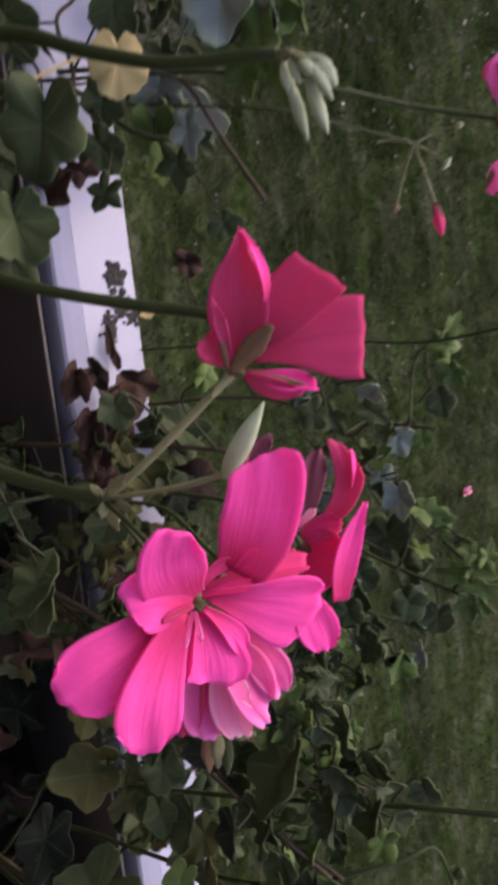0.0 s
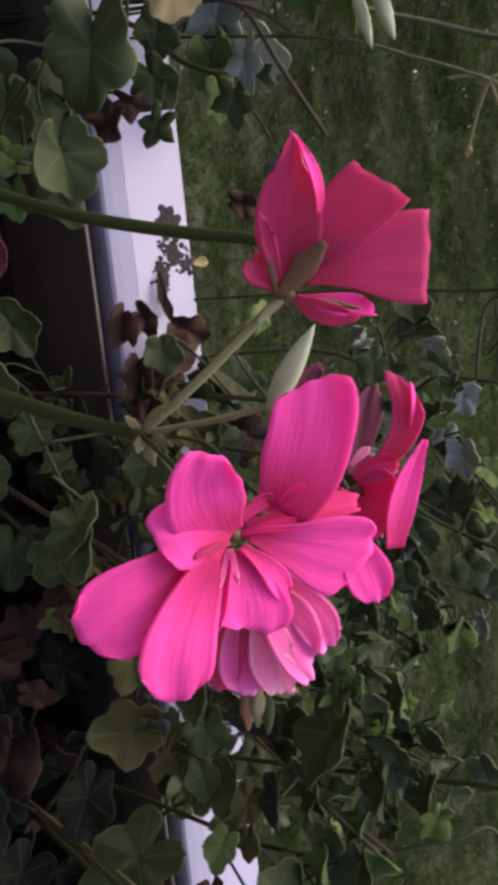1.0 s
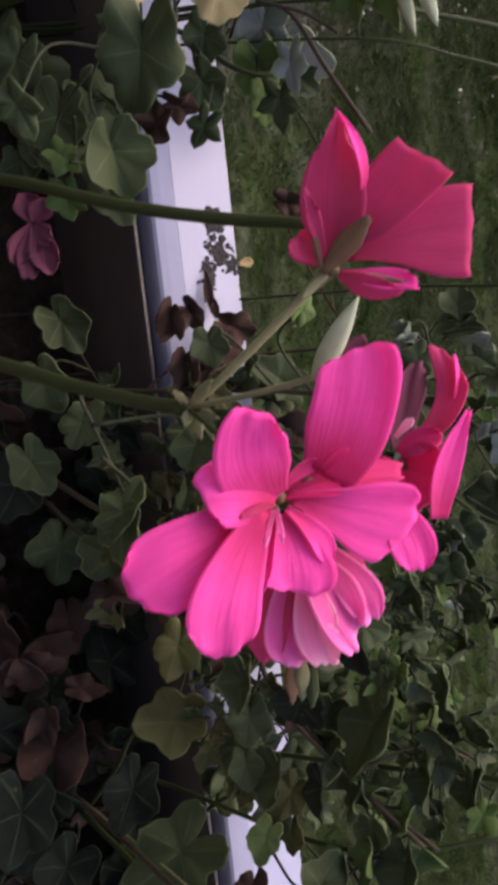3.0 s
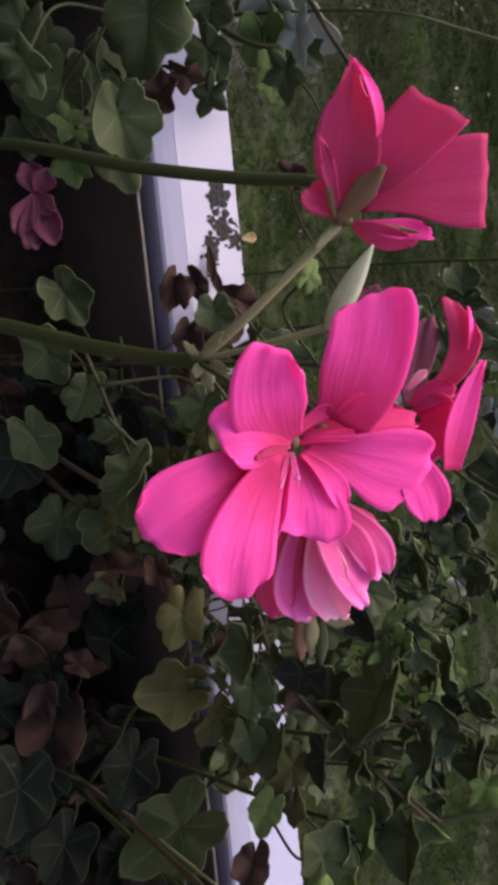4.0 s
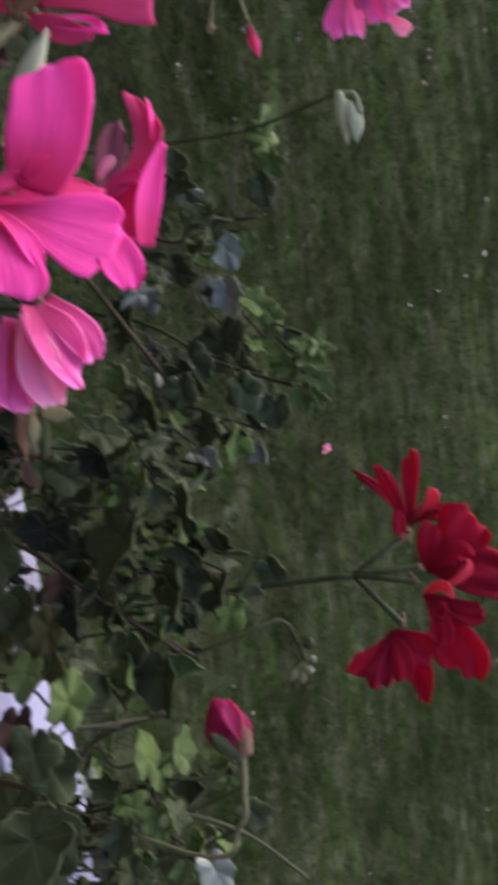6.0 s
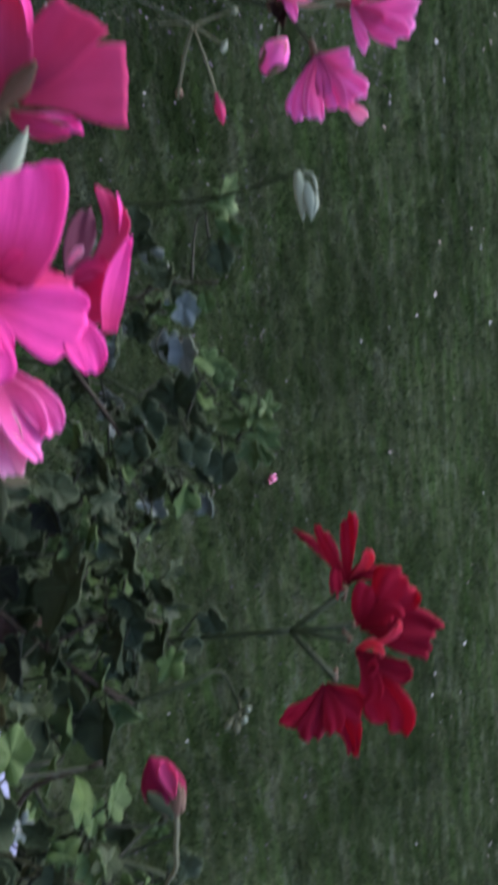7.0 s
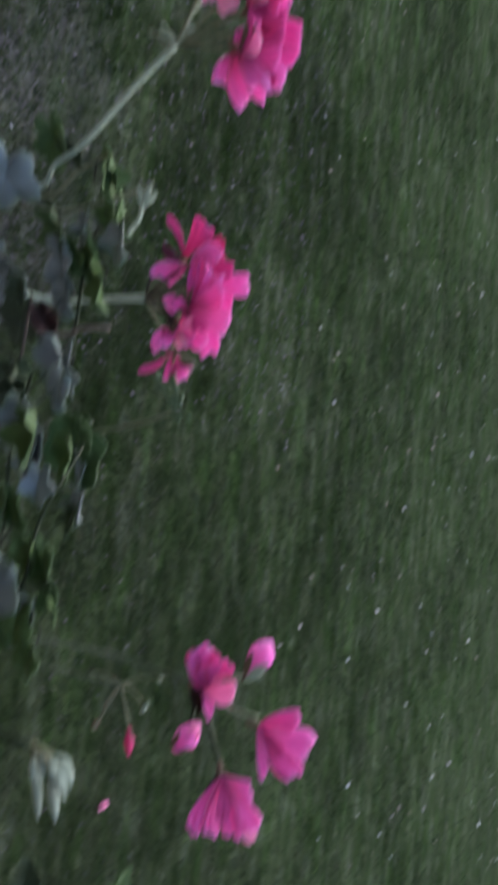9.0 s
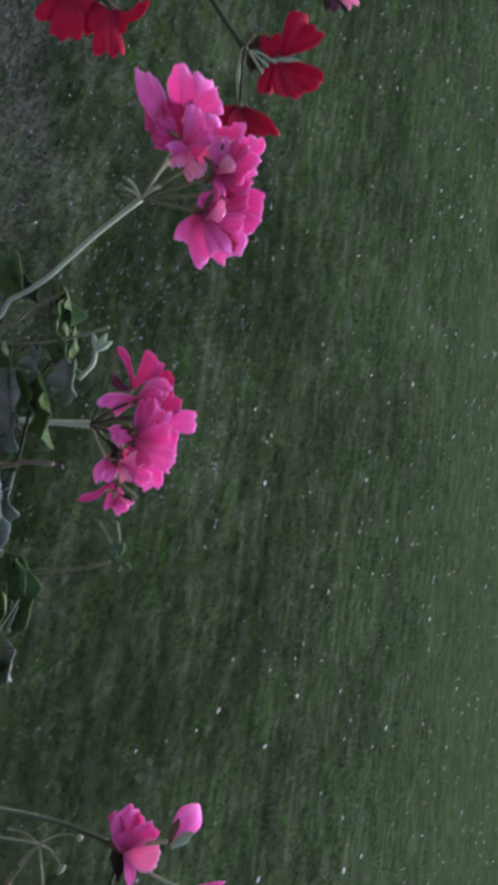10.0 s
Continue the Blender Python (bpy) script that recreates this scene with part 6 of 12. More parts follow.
# inner flowers that fill the dense heads; their palest petals are painted highlights
bloom = calyx(far_plant, (-0.2975, 0.2598, 1.5174), (0.2, -0.5, 0.6), 0.0040, 'pink flower of the dense head')
petal(bloom, (-0.2975, 0.2538, 1.5204), (-0.3035, 0.2448, 1.5284), (0.1, -0.7, 0.6), 0.0024, -0.20, 0.10, 0.0, SEPAL, name='sepal', claw=0.50)
petal(bloom, (-0.2975, 0.2538, 1.5204), (-0.2905, 0.2448, 1.5264), (0.1, -0.7, 0.6), 0.0024, -0.20, 0.10, 0.0, SEPAL, name='sepal', claw=0.50)
petal(bloom, (-0.2975, 0.2538, 1.5204), (-0.2965, 0.2448, 1.5174), (0.1, -0.7, 0.6), 0.0024, -0.20, 0.10, 0.0, SEPAL, name='sepal', claw=0.50)
broad_petal(bloom, [(-0.2952, 0.2568, 1.5196), (-0.2972, 0.2477, 1.5175), (-0.3003, 0.2422, 1.5146)], (0.13, -0.89, 0.44), (0.0014, 0.0046, 0.0079, 0.0076), PINK_ROSE, -0.07, 0.87, -0.02, 3.2)
broad_petal(bloom, [(-0.2952, 0.2568, 1.5196), (-0.3035, 0.2487, 1.5184), (-0.3112, 0.2434, 1.5165)], (0.57, -0.51, 0.65), (0.0017, 0.0056, 0.0095, 0.0092), ROSE, 0.02, 0.95, -0.08, 1.9)
broad_petal(bloom, [(-0.2952, 0.2568, 1.5196), (-0.2991, 0.2478, 1.5280), (-0.3045, 0.2435, 1.5326)], (0.68, -0.71, 0.18), (0.0016, 0.0055, 0.0094, 0.0091), PINK_SOFT, 0.08, 1.13, -0.07, 2.2)
broad_petal(bloom, [(-0.2952, 0.2568, 1.5196), (-0.2938, 0.2506, 1.5314), (-0.2950, 0.2486, 1.5386)], (0.47, -0.80, 0.36), (0.0016, 0.0052, 0.0088, 0.0086), PINK_FOLD, 0.09, 0.88, 0.03, 2.8)
broad_petal(bloom, [(-0.2952, 0.2568, 1.5196), (-0.2859, 0.2520, 1.5220), (-0.2800, 0.2501, 1.5225)], (-0.14, -0.87, 0.46), (0.0013, 0.0043, 0.0073, 0.0071), PINK_BLUSH, -0.08, 1.18, 0.09, 2.6)
broad_petal(bloom, [(-0.2952, 0.2568, 1.5196), (-0.2833, 0.2543, 1.5273), (-0.2756, 0.2544, 1.5318)], (0.30, -0.92, 0.25), (0.0014, 0.0046, 0.0078, 0.0076), PINK_PALE, 0.09, 1.15, 0.00, 2.4)
broad_petal(bloom, [(-0.2952, 0.2568, 1.5196), (-0.2927, 0.2506, 1.5156), (-0.2916, 0.2466, 1.5116)], (0.15, -0.73, 0.67), (0.0010, 0.0034, 0.0058, 0.0056), PINK_ROSE, -0.03, 1.13, -0.11, 1.8)
bloom = calyx(far_plant, (-0.2864, 0.2686, 1.5333), (0.2, -0.5, 0.6), 0.0040, 'pink flower of the dense head')
petal(bloom, (-0.2864, 0.2626, 1.5363), (-0.2924, 0.2536, 1.5443), (0.1, -0.7, 0.6), 0.0024, -0.20, 0.10, 0.0, SEPAL, name='sepal', claw=0.50)
petal(bloom, (-0.2864, 0.2626, 1.5363), (-0.2794, 0.2536, 1.5423), (0.1, -0.7, 0.6), 0.0024, -0.20, 0.10, 0.0, SEPAL, name='sepal', claw=0.50)
petal(bloom, (-0.2864, 0.2626, 1.5363), (-0.2854, 0.2536, 1.5333), (0.1, -0.7, 0.6), 0.0024, -0.20, 0.10, 0.0, SEPAL, name='sepal', claw=0.50)
broad_petal(bloom, [(-0.2843, 0.2656, 1.5353), (-0.2888, 0.2577, 1.5397), (-0.2941, 0.2535, 1.5418)], (0.30, -0.80, 0.52), (0.0016, 0.0052, 0.0089, 0.0086), PINK_SOFT, 0.00, 0.97, 0.12, 2.0)
broad_petal(bloom, [(-0.2843, 0.2656, 1.5353), (-0.2883, 0.2597, 1.5454), (-0.2933, 0.2575, 1.5519)], (0.26, -0.94, 0.23), (0.0018, 0.0061, 0.0104, 0.0101), PINK_ROSE, -0.04, 0.97, 0.06, 2.2)
broad_petal(bloom, [(-0.2843, 0.2656, 1.5353), (-0.2860, 0.2665, 1.5455), (-0.2881, 0.2683, 1.5531)], (0.54, -0.81, 0.25), (0.0019, 0.0062, 0.0105, 0.0102), PINK_SOFT, -0.09, 0.93, 0.06, 2.7)
broad_petal(bloom, [(-0.2843, 0.2656, 1.5353), (-0.2800, 0.2667, 1.5448), (-0.2775, 0.2689, 1.5518)], (0.07, -0.99, 0.08), (0.0017, 0.0056, 0.0094, 0.0092), PINK_ROSE, 0.00, 0.86, 0.05, 3.2)
broad_petal(bloom, [(-0.2843, 0.2656, 1.5353), (-0.2725, 0.2581, 1.5423), (-0.2657, 0.2555, 1.5457)], (0.17, -0.70, 0.69), (0.0012, 0.0039, 0.0067, 0.0065), PINK_ROSE, -0.10, 0.95, 0.11, 3.0)
broad_petal(bloom, [(-0.2843, 0.2656, 1.5353), (-0.2836, 0.2598, 1.5431), (-0.2848, 0.2576, 1.5478)], (0.58, -0.76, 0.29), (0.0014, 0.0046, 0.0078, 0.0076), PINK_PALE, 0.08, 0.95, -0.07, 2.4)
bloom = calyx(far_plant, (-0.2661, 0.2734, 1.5285), (0.2, -0.5, 0.6), 0.0040, 'pink flower of the dense head')
petal(bloom, (-0.2661, 0.2674, 1.5315), (-0.2721, 0.2584, 1.5395), (0.1, -0.7, 0.6), 0.0024, -0.20, 0.10, 0.0, SEPAL, name='sepal', claw=0.50)
petal(bloom, (-0.2661, 0.2674, 1.5315), (-0.2591, 0.2584, 1.5375), (0.1, -0.7, 0.6), 0.0024, -0.20, 0.10, 0.0, SEPAL, name='sepal', claw=0.50)
petal(bloom, (-0.2661, 0.2674, 1.5315), (-0.2651, 0.2584, 1.5285), (0.1, -0.7, 0.6), 0.0024, -0.20, 0.10, 0.0, SEPAL, name='sepal', claw=0.50)
broad_petal(bloom, [(-0.2642, 0.2703, 1.5305), (-0.2615, 0.2624, 1.5410), (-0.2616, 0.2595, 1.5471)], (0.24, -0.96, 0.10), (0.0016, 0.0052, 0.0088, 0.0085), PINK_BLUSH, -0.03, 0.85, -0.11, 2.0)
broad_petal(bloom, [(-0.2642, 0.2703, 1.5305), (-0.2616, 0.2707, 1.5419), (-0.2605, 0.2725, 1.5500)], (0.09, -0.92, 0.39), (0.0019, 0.0062, 0.0105, 0.0102), PINK_FOLD, -0.08, 1.19, -0.02, 2.0)
broad_petal(bloom, [(-0.2642, 0.2703, 1.5305), (-0.2677, 0.2708, 1.5423), (-0.2714, 0.2725, 1.5510)], (0.09, -0.99, -0.08), (0.0017, 0.0056, 0.0095, 0.0092), PINK_ROSE, 0.05, 0.90, -0.11, 2.5)
broad_petal(bloom, [(-0.2642, 0.2703, 1.5305), (-0.2674, 0.2667, 1.5335), (-0.2708, 0.2649, 1.5351)], (0.63, -0.73, 0.25), (0.0012, 0.0040, 0.0069, 0.0067), PINK_ROSE, 0.02, 1.12, -0.02, 3.3)
broad_petal(bloom, [(-0.2642, 0.2703, 1.5305), (-0.2531, 0.2692, 1.5379), (-0.2455, 0.2702, 1.5425)], (-0.16, -0.94, 0.30), (0.0020, 0.0068, 0.0116, 0.0112), PINK_SOFT, -0.09, 1.00, -0.06, 3.2)
broad_petal(bloom, [(-0.2642, 0.2703, 1.5305), (-0.2564, 0.2735, 1.5392), (-0.2506, 0.2770, 1.5457)], (-0.00, -0.89, 0.46), (0.0017, 0.0056, 0.0095, 0.0092), ROSE, -0.04, 0.93, -0.07, 2.1)
bloom = calyx(far_plant, (-0.1790, 0.3648, 1.4494), (0.2, -0.5, 0.6), 0.0040, 'pink flower of the dense head')
petal(bloom, (-0.1790, 0.3588, 1.4524), (-0.1850, 0.3498, 1.4604), (0.1, -0.7, 0.6), 0.0024, -0.20, 0.10, 0.0, SEPAL, name='sepal', claw=0.50)
petal(bloom, (-0.1790, 0.3588, 1.4524), (-0.1720, 0.3498, 1.4584), (0.1, -0.7, 0.6), 0.0024, -0.20, 0.10, 0.0, SEPAL, name='sepal', claw=0.50)
petal(bloom, (-0.1790, 0.3588, 1.4524), (-0.1780, 0.3498, 1.4494), (0.1, -0.7, 0.6), 0.0024, -0.20, 0.10, 0.0, SEPAL, name='sepal', claw=0.50)
broad_petal(bloom, [(-0.1780, 0.3612, 1.4520), (-0.1881, 0.3598, 1.4613), (-0.1965, 0.3597, 1.4680)], (0.17, -0.84, 0.52), (0.0025, 0.0082, 0.0139, 0.0134), PINK_SOFT, 0.10, 1.05, 0.12, 2.4)
broad_petal(bloom, [(-0.1780, 0.3612, 1.4520), (-0.1787, 0.3561, 1.4681), (-0.1803, 0.3554, 1.4786)], (0.34, -0.80, 0.49), (0.0022, 0.0076, 0.0130, 0.0127), PINK_FOLD, 0.06, 1.02, -0.10, 2.0)
broad_petal(bloom, [(-0.1780, 0.3612, 1.4520), (-0.1698, 0.3577, 1.4704), (-0.1644, 0.3587, 1.4821)], (0.32, -0.83, 0.46), (0.0021, 0.0073, 0.0123, 0.0120), PINK_SOFT, -0.03, 1.08, 0.07, 2.8)
broad_petal(bloom, [(-0.1780, 0.3612, 1.4520), (-0.1890, 0.3515, 1.4608), (-0.1986, 0.3467, 1.4658)], (0.47, -0.69, 0.56), (0.0019, 0.0065, 0.0111, 0.0108), PINK_ROSE, 0.05, 0.94, 0.10, 3.3)
broad_petal(bloom, [(-0.1780, 0.3612, 1.4520), (-0.1737, 0.3479, 1.4548), (-0.1713, 0.3414, 1.4542)], (0.51, -0.81, 0.30), (0.0015, 0.0049, 0.0084, 0.0082), PINK_ROSE, 0.05, 0.87, 0.10, 1.9)
broad_petal(bloom, [(-0.1780, 0.3612, 1.4520), (-0.1696, 0.3626, 1.4584), (-0.1631, 0.3648, 1.4629)], (0.10, -0.76, 0.64), (0.0020, 0.0066, 0.0112, 0.0109), PINK_ROSE, -0.06, 1.07, 0.02, 2.9)
bloom = calyx(far_plant, (-0.1642, 0.3641, 1.4415), (0.2, -0.5, 0.6), 0.0040, 'pink flower of the dense head')
petal(bloom, (-0.1642, 0.3581, 1.4445), (-0.1702, 0.3491, 1.4525), (0.1, -0.7, 0.6), 0.0024, -0.20, 0.10, 0.0, SEPAL, name='sepal', claw=0.50)
petal(bloom, (-0.1642, 0.3581, 1.4445), (-0.1572, 0.3491, 1.4505), (0.1, -0.7, 0.6), 0.0024, -0.20, 0.10, 0.0, SEPAL, name='sepal', claw=0.50)
petal(bloom, (-0.1642, 0.3581, 1.4445), (-0.1632, 0.3491, 1.4415), (0.1, -0.7, 0.6), 0.0024, -0.20, 0.10, 0.0, SEPAL, name='sepal', claw=0.50)
broad_petal(bloom, [(-0.1635, 0.3606, 1.4440), (-0.1651, 0.3612, 1.4523), (-0.1667, 0.3627, 1.4585)], (0.02, -0.83, 0.56), (0.0018, 0.0058, 0.0099, 0.0096), PINK_BLUSH, 0.10, 0.85, 0.09, 1.9)
broad_petal(bloom, [(-0.1635, 0.3606, 1.4440), (-0.1574, 0.3537, 1.4562), (-0.1535, 0.3521, 1.4632)], (0.29, -0.79, 0.55), (0.0016, 0.0054, 0.0091, 0.0088), PINK_FOLD, 0.02, 1.16, -0.07, 2.8)
broad_petal(bloom, [(-0.1635, 0.3606, 1.4440), (-0.1561, 0.3537, 1.4531), (-0.1511, 0.3517, 1.4577)], (0.37, -0.88, 0.31), (0.0012, 0.0043, 0.0072, 0.0069), PINK_PALE, 0.00, 1.03, -0.11, 1.7)
broad_petal(bloom, [(-0.1635, 0.3606, 1.4440), (-0.1571, 0.3562, 1.4602), (-0.1528, 0.3563, 1.4702)], (0.10, -0.94, 0.32), (0.0017, 0.0057, 0.0097, 0.0094), PINK_SOFT, 0.03, 0.90, -0.03, 3.0)
broad_petal(bloom, [(-0.1635, 0.3606, 1.4440), (-0.1550, 0.3503, 1.4475), (-0.1491, 0.3456, 1.4475)], (-0.23, -0.84, 0.49), (0.0012, 0.0043, 0.0072, 0.0069), PINK_SOFT, 0.08, 0.88, 0.01, 2.3)
bloom = calyx(far_plant, (-0.1473, 0.3720, 1.4386), (0.2, -0.5, 0.6), 0.0040, 'pink flower of the dense head')
petal(bloom, (-0.1473, 0.3660, 1.4416), (-0.1533, 0.3570, 1.4496), (0.1, -0.7, 0.6), 0.0024, -0.20, 0.10, 0.0, SEPAL, name='sepal', claw=0.50)
petal(bloom, (-0.1473, 0.3660, 1.4416), (-0.1403, 0.3570, 1.4476), (0.1, -0.7, 0.6), 0.0024, -0.20, 0.10, 0.0, SEPAL, name='sepal', claw=0.50)
petal(bloom, (-0.1473, 0.3660, 1.4416), (-0.1463, 0.3570, 1.4386), (0.1, -0.7, 0.6), 0.0024, -0.20, 0.10, 0.0, SEPAL, name='sepal', claw=0.50)
broad_petal(bloom, [(-0.1467, 0.3683, 1.4411), (-0.1425, 0.3667, 1.4481), (-0.1395, 0.3671, 1.4526)], (-0.02, -0.84, 0.54), (0.0012, 0.0043, 0.0073, 0.0071), PINK_PALE, 0.01, 1.19, -0.10, 1.9)
broad_petal(bloom, [(-0.1467, 0.3683, 1.4411), (-0.1395, 0.3637, 1.4480), (-0.1342, 0.3627, 1.4515)], (0.33, -0.80, 0.50), (0.0013, 0.0047, 0.0080, 0.0076), PINK_SOFT, -0.00, 1.15, 0.07, 1.8)
broad_petal(bloom, [(-0.1467, 0.3683, 1.4411), (-0.1410, 0.3637, 1.4435), (-0.1368, 0.3619, 1.4439)], (-0.13, -0.74, 0.66), (0.0010, 0.0035, 0.0059, 0.0058), PINK_ROSE, 0.08, 1.00, 0.07, 2.0)
broad_petal(bloom, [(-0.1467, 0.3683, 1.4411), (-0.1445, 0.3675, 1.4485), (-0.1431, 0.3683, 1.4534)], (-0.08, -0.83, 0.55), (0.0006, 0.0019, 0.0034, 0.0032), LEAF_DEAD, 0.01, 0.97, 0.01, 3.2)
# red flowers of the plant further along
branch(far_red_plant, [(-0.52, 0.12, SOIL_Z - 0.01), (-0.6160, 0.2585, 1.3350), (-0.6946, 0.3718, 1.3082), (-0.5603, 0.4245, 1.3958), (-0.5130, 0.4358, 1.4296)], 0.0023, 0.0022, STEM, 'flower_stalk')
stem(far_red_plant, [(-0.5130, 0.4358, 1.4296), (-0.5189, 0.4344, 1.4336), (-0.5218, 0.4332, 1.4381)], 0.0011, 0.0013, SEPAL, 'pedicel')
stem(far_red_plant, [(-0.5130, 0.4358, 1.4296), (-0.5089, 0.4383, 1.4360), (-0.5017, 0.4409, 1.4427)], 0.0011, 0.0013, SEPAL, 'pedicel')
stem(far_red_plant, [(-0.5130, 0.4358, 1.4296), (-0.5059, 0.4397, 1.4371), (-0.4958, 0.4436, 1.4449)], 0.0011, 0.0013, SEPAL, 'pedicel')
stem(far_red_plant, [(-0.5130, 0.4358, 1.4296), (-0.5165, 0.4371, 1.4376), (-0.5169, 0.4385, 1.4460)], 0.0011, 0.0013, SEPAL, 'pedicel')
stem(far_red_plant, [(-0.5130, 0.4358, 1.4296), (-0.5058, 0.4369, 1.4443), (-0.5031, 0.4427, 1.4560)], 0.0013, 0.0015, STEM, 'pedicel')
bloom = calyx(far_red_plant, (-0.5031, 0.4427, 1.4560), (0.33, -0.15, 0.93), 0.0077, 'dark red flower with a pale throat')
broad_petal(bloom, [(-0.5042, 0.4432, 1.4575), (-0.5175, 0.4418, 1.4682), (-0.5310, 0.4430, 1.4804)], (0.51, -0.72, 0.47), (0.0048, 0.0158, 0.0265, 0.0302), RED, 0.04, 0.94, 0.09, 2.0)
broad_petal(bloom, [(-0.5042, 0.4432, 1.4575), (-0.4908, 0.4464, 1.4705), (-0.4791, 0.4539, 1.4844)], (0.04, -0.90, 0.43), (0.0055, 0.0172, 0.0281, 0.0311), RED, 0.10, 1.07, -0.04, 2.2)
broad_petal(bloom, [(-0.5042, 0.4432, 1.4575), (-0.4833, 0.4387, 1.4655), (-0.4674, 0.4402, 1.4711)], (0.21, -0.75, 0.62), (0.0047, 0.0114, 0.0169, 0.0164), RED, 0.04, 1.09, 0.03, 1.8)
broad_petal(bloom, [(-0.5042, 0.4432, 1.4575), (-0.4891, 0.4405, 1.4546), (-0.4727, 0.4415, 1.4512)], (-0.16, -0.68, 0.72), (0.0041, 0.0093, 0.0145, 0.0136), RED, 0.06, 1.02, 0.01, 1.9)
broad_petal(bloom, [(-0.5042, 0.4432, 1.4575), (-0.5075, 0.4353, 1.4547), (-0.5158, 0.4313, 1.4542)], (0.20, -0.92, 0.33), (0.0048, 0.0122, 0.0171, 0.0165), RED, 0.07, 1.17, 0.05, 1.3)
petal(bloom, (-0.4997, 0.4379, 1.4539), (-0.4984, 0.4446, 1.4755), (0.62, -0.76, 0.20), 0.0034, 0.10, 0.00, 0.0, STEM_PALE)
petal(bloom, (-0.4985, 0.4406, 1.4586), (-0.4857, 0.4443, 1.4683), (0.23, -0.97, 0.08), 0.0021, 0.10, 0.00, 0.0, STEM_PALE)
petal(bloom, (-0.5047, 0.4297, 1.4387), (-0.5139, 0.4312, 1.4535), (0.61, -0.66, 0.44), 0.0094, -0.20, 0.00, 0.0, LEAF_DEAD, name='sepal', claw=0.50)
petal(bloom, (-0.5047, 0.4297, 1.4387), (-0.4867, 0.4358, 1.4485), (0.21, -0.96, 0.21), 0.0085, -0.20, 0.00, 0.0, LEAF_DEAD, name='sepal', claw=0.50)
petal(bloom, (-0.5047, 0.4297, 1.4387), (-0.4995, 0.4337, 1.4510), (0.51, -0.86, 0.06), 0.0094, -0.20, 0.00, 0.0, LEAF_DEAD, name='sepal', claw=0.50)
petal(bloom, (-0.5047, 0.4297, 1.4387), (-0.4866, 0.4331, 1.4431), (0.09, -0.93, 0.34), 0.0068, -0.20, 0.00, 0.0, LEAF_DEAD, name='sepal', claw=0.50)
stem(far_red_plant, [(-0.5082, 0.4306, 1.4349), (-0.4962, 0.4309, 1.4437), (-0.4859, 0.4351, 1.4503)], 0.0009, 0.0011, STEM_PALE, 'pedicel')
stem(far_red_plant, [(-0.5082, 0.4306, 1.4349), (-0.4989, 0.4310, 1.4453), (-0.4913, 0.4353, 1.4536)], 0.0009, 0.0011, STEM_PALE, 'pedicel')
stem(far_red_plant, [(-0.5082, 0.4306, 1.4349), (-0.5007, 0.4320, 1.4483), (-0.4948, 0.4374, 1.4595)], 0.0009, 0.0011, STEM_PALE, 'pedicel')
stem(far_red_plant, [(-0.5130, 0.4358, 1.4296), (-0.4935, 0.4394, 1.4265), (-0.4708, 0.4465, 1.4286)], 0.0015, 0.0017, STEM_PALE, 'pedicel')
stem(far_red_plant, [(-0.5130, 0.4358, 1.4296), (-0.4887, 0.4391, 1.4306), (-0.4687, 0.4471, 1.4286)], 0.0013, 0.0015, STEM, 'pedicel')
bloom = calyx(far_red_plant, (-0.4687, 0.4471, 1.4286), (0.95, -0.04, 0.29), 0.0078, 'drooping dark red flower')
broad_petal(bloom, [(-0.4686, 0.4470, 1.4283), (-0.4561, 0.4387, 1.4229), (-0.4475, 0.4343, 1.4170)], (0.23, -0.55, 0.80), (0.0041, 0.0116, 0.0155, 0.0137), RED, -0.10, 1.15, 0.03, 1.9)
broad_petal(bloom, [(-0.4686, 0.4470, 1.4283), (-0.4573, 0.4504, 1.4364), (-0.4467, 0.4539, 1.4405)], (0.24, -0.97, 0.05), (0.0048, 0.0145, 0.0216, 0.0197), RED, 0.01, 0.90, -0.03, 2.2)
broad_petal(bloom, [(-0.4686, 0.4470, 1.4283), (-0.4573, 0.4495, 1.4416), (-0.4465, 0.4567, 1.4555)], (0.26, -0.88, 0.39), (0.0041, 0.0123, 0.0172, 0.0108), RED, -0.01, 1.06, -0.11, 1.7)
broad_petal(bloom, [(-0.4686, 0.4470, 1.4283), (-0.4505, 0.4399, 1.4330), (-0.4381, 0.4386, 1.4348)], (0.15, -0.68, 0.72), (0.0041, 0.0108, 0.0154, 0.0137), RED, -0.03, 1.09, 0.07, 2.0)
branch(far_red_plant, [(-0.52, 0.12, SOIL_Z - 0.01), (-0.5548, 0.2175, 1.3350), (-0.5832, 0.2972, 1.2304), (-0.5474, 0.3218, 1.2963), (-0.5167, 0.3325, 1.3373)], 0.0021, 0.0020, STEM, 'flower_stalk')
stem(far_red_plant, [(-0.5167, 0.3325, 1.3373), (-0.5047, 0.3332, 1.3398), (-0.4974, 0.3380, 1.3381)], 0.0012, 0.0014, STEM, 'pedicel')
bloom = calyx(far_red_plant, (-0.4974, 0.3380, 1.3381), (0.98, -0.14, 0.12), 0.0072, 'dark red flower in a loose head')
broad_petal(bloom, [(-0.4973, 0.3379, 1.3378), (-0.4843, 0.3350, 1.3313), (-0.4732, 0.3351, 1.3285)], (-0.18, -0.87, 0.47), (0.0051, 0.0135, 0.0208, 0.0201), RED, 0.10, 1.18, -0.05, 2.1)
broad_petal(bloom, [(-0.4973, 0.3379, 1.3378), (-0.4740, 0.3349, 1.3455), (-0.4565, 0.3360, 1.3492)], (0.03, -0.93, 0.37), (0.0051, 0.0166, 0.0245, 0.0244), RED, -0.03, 1.07, -0.06, 1.8)
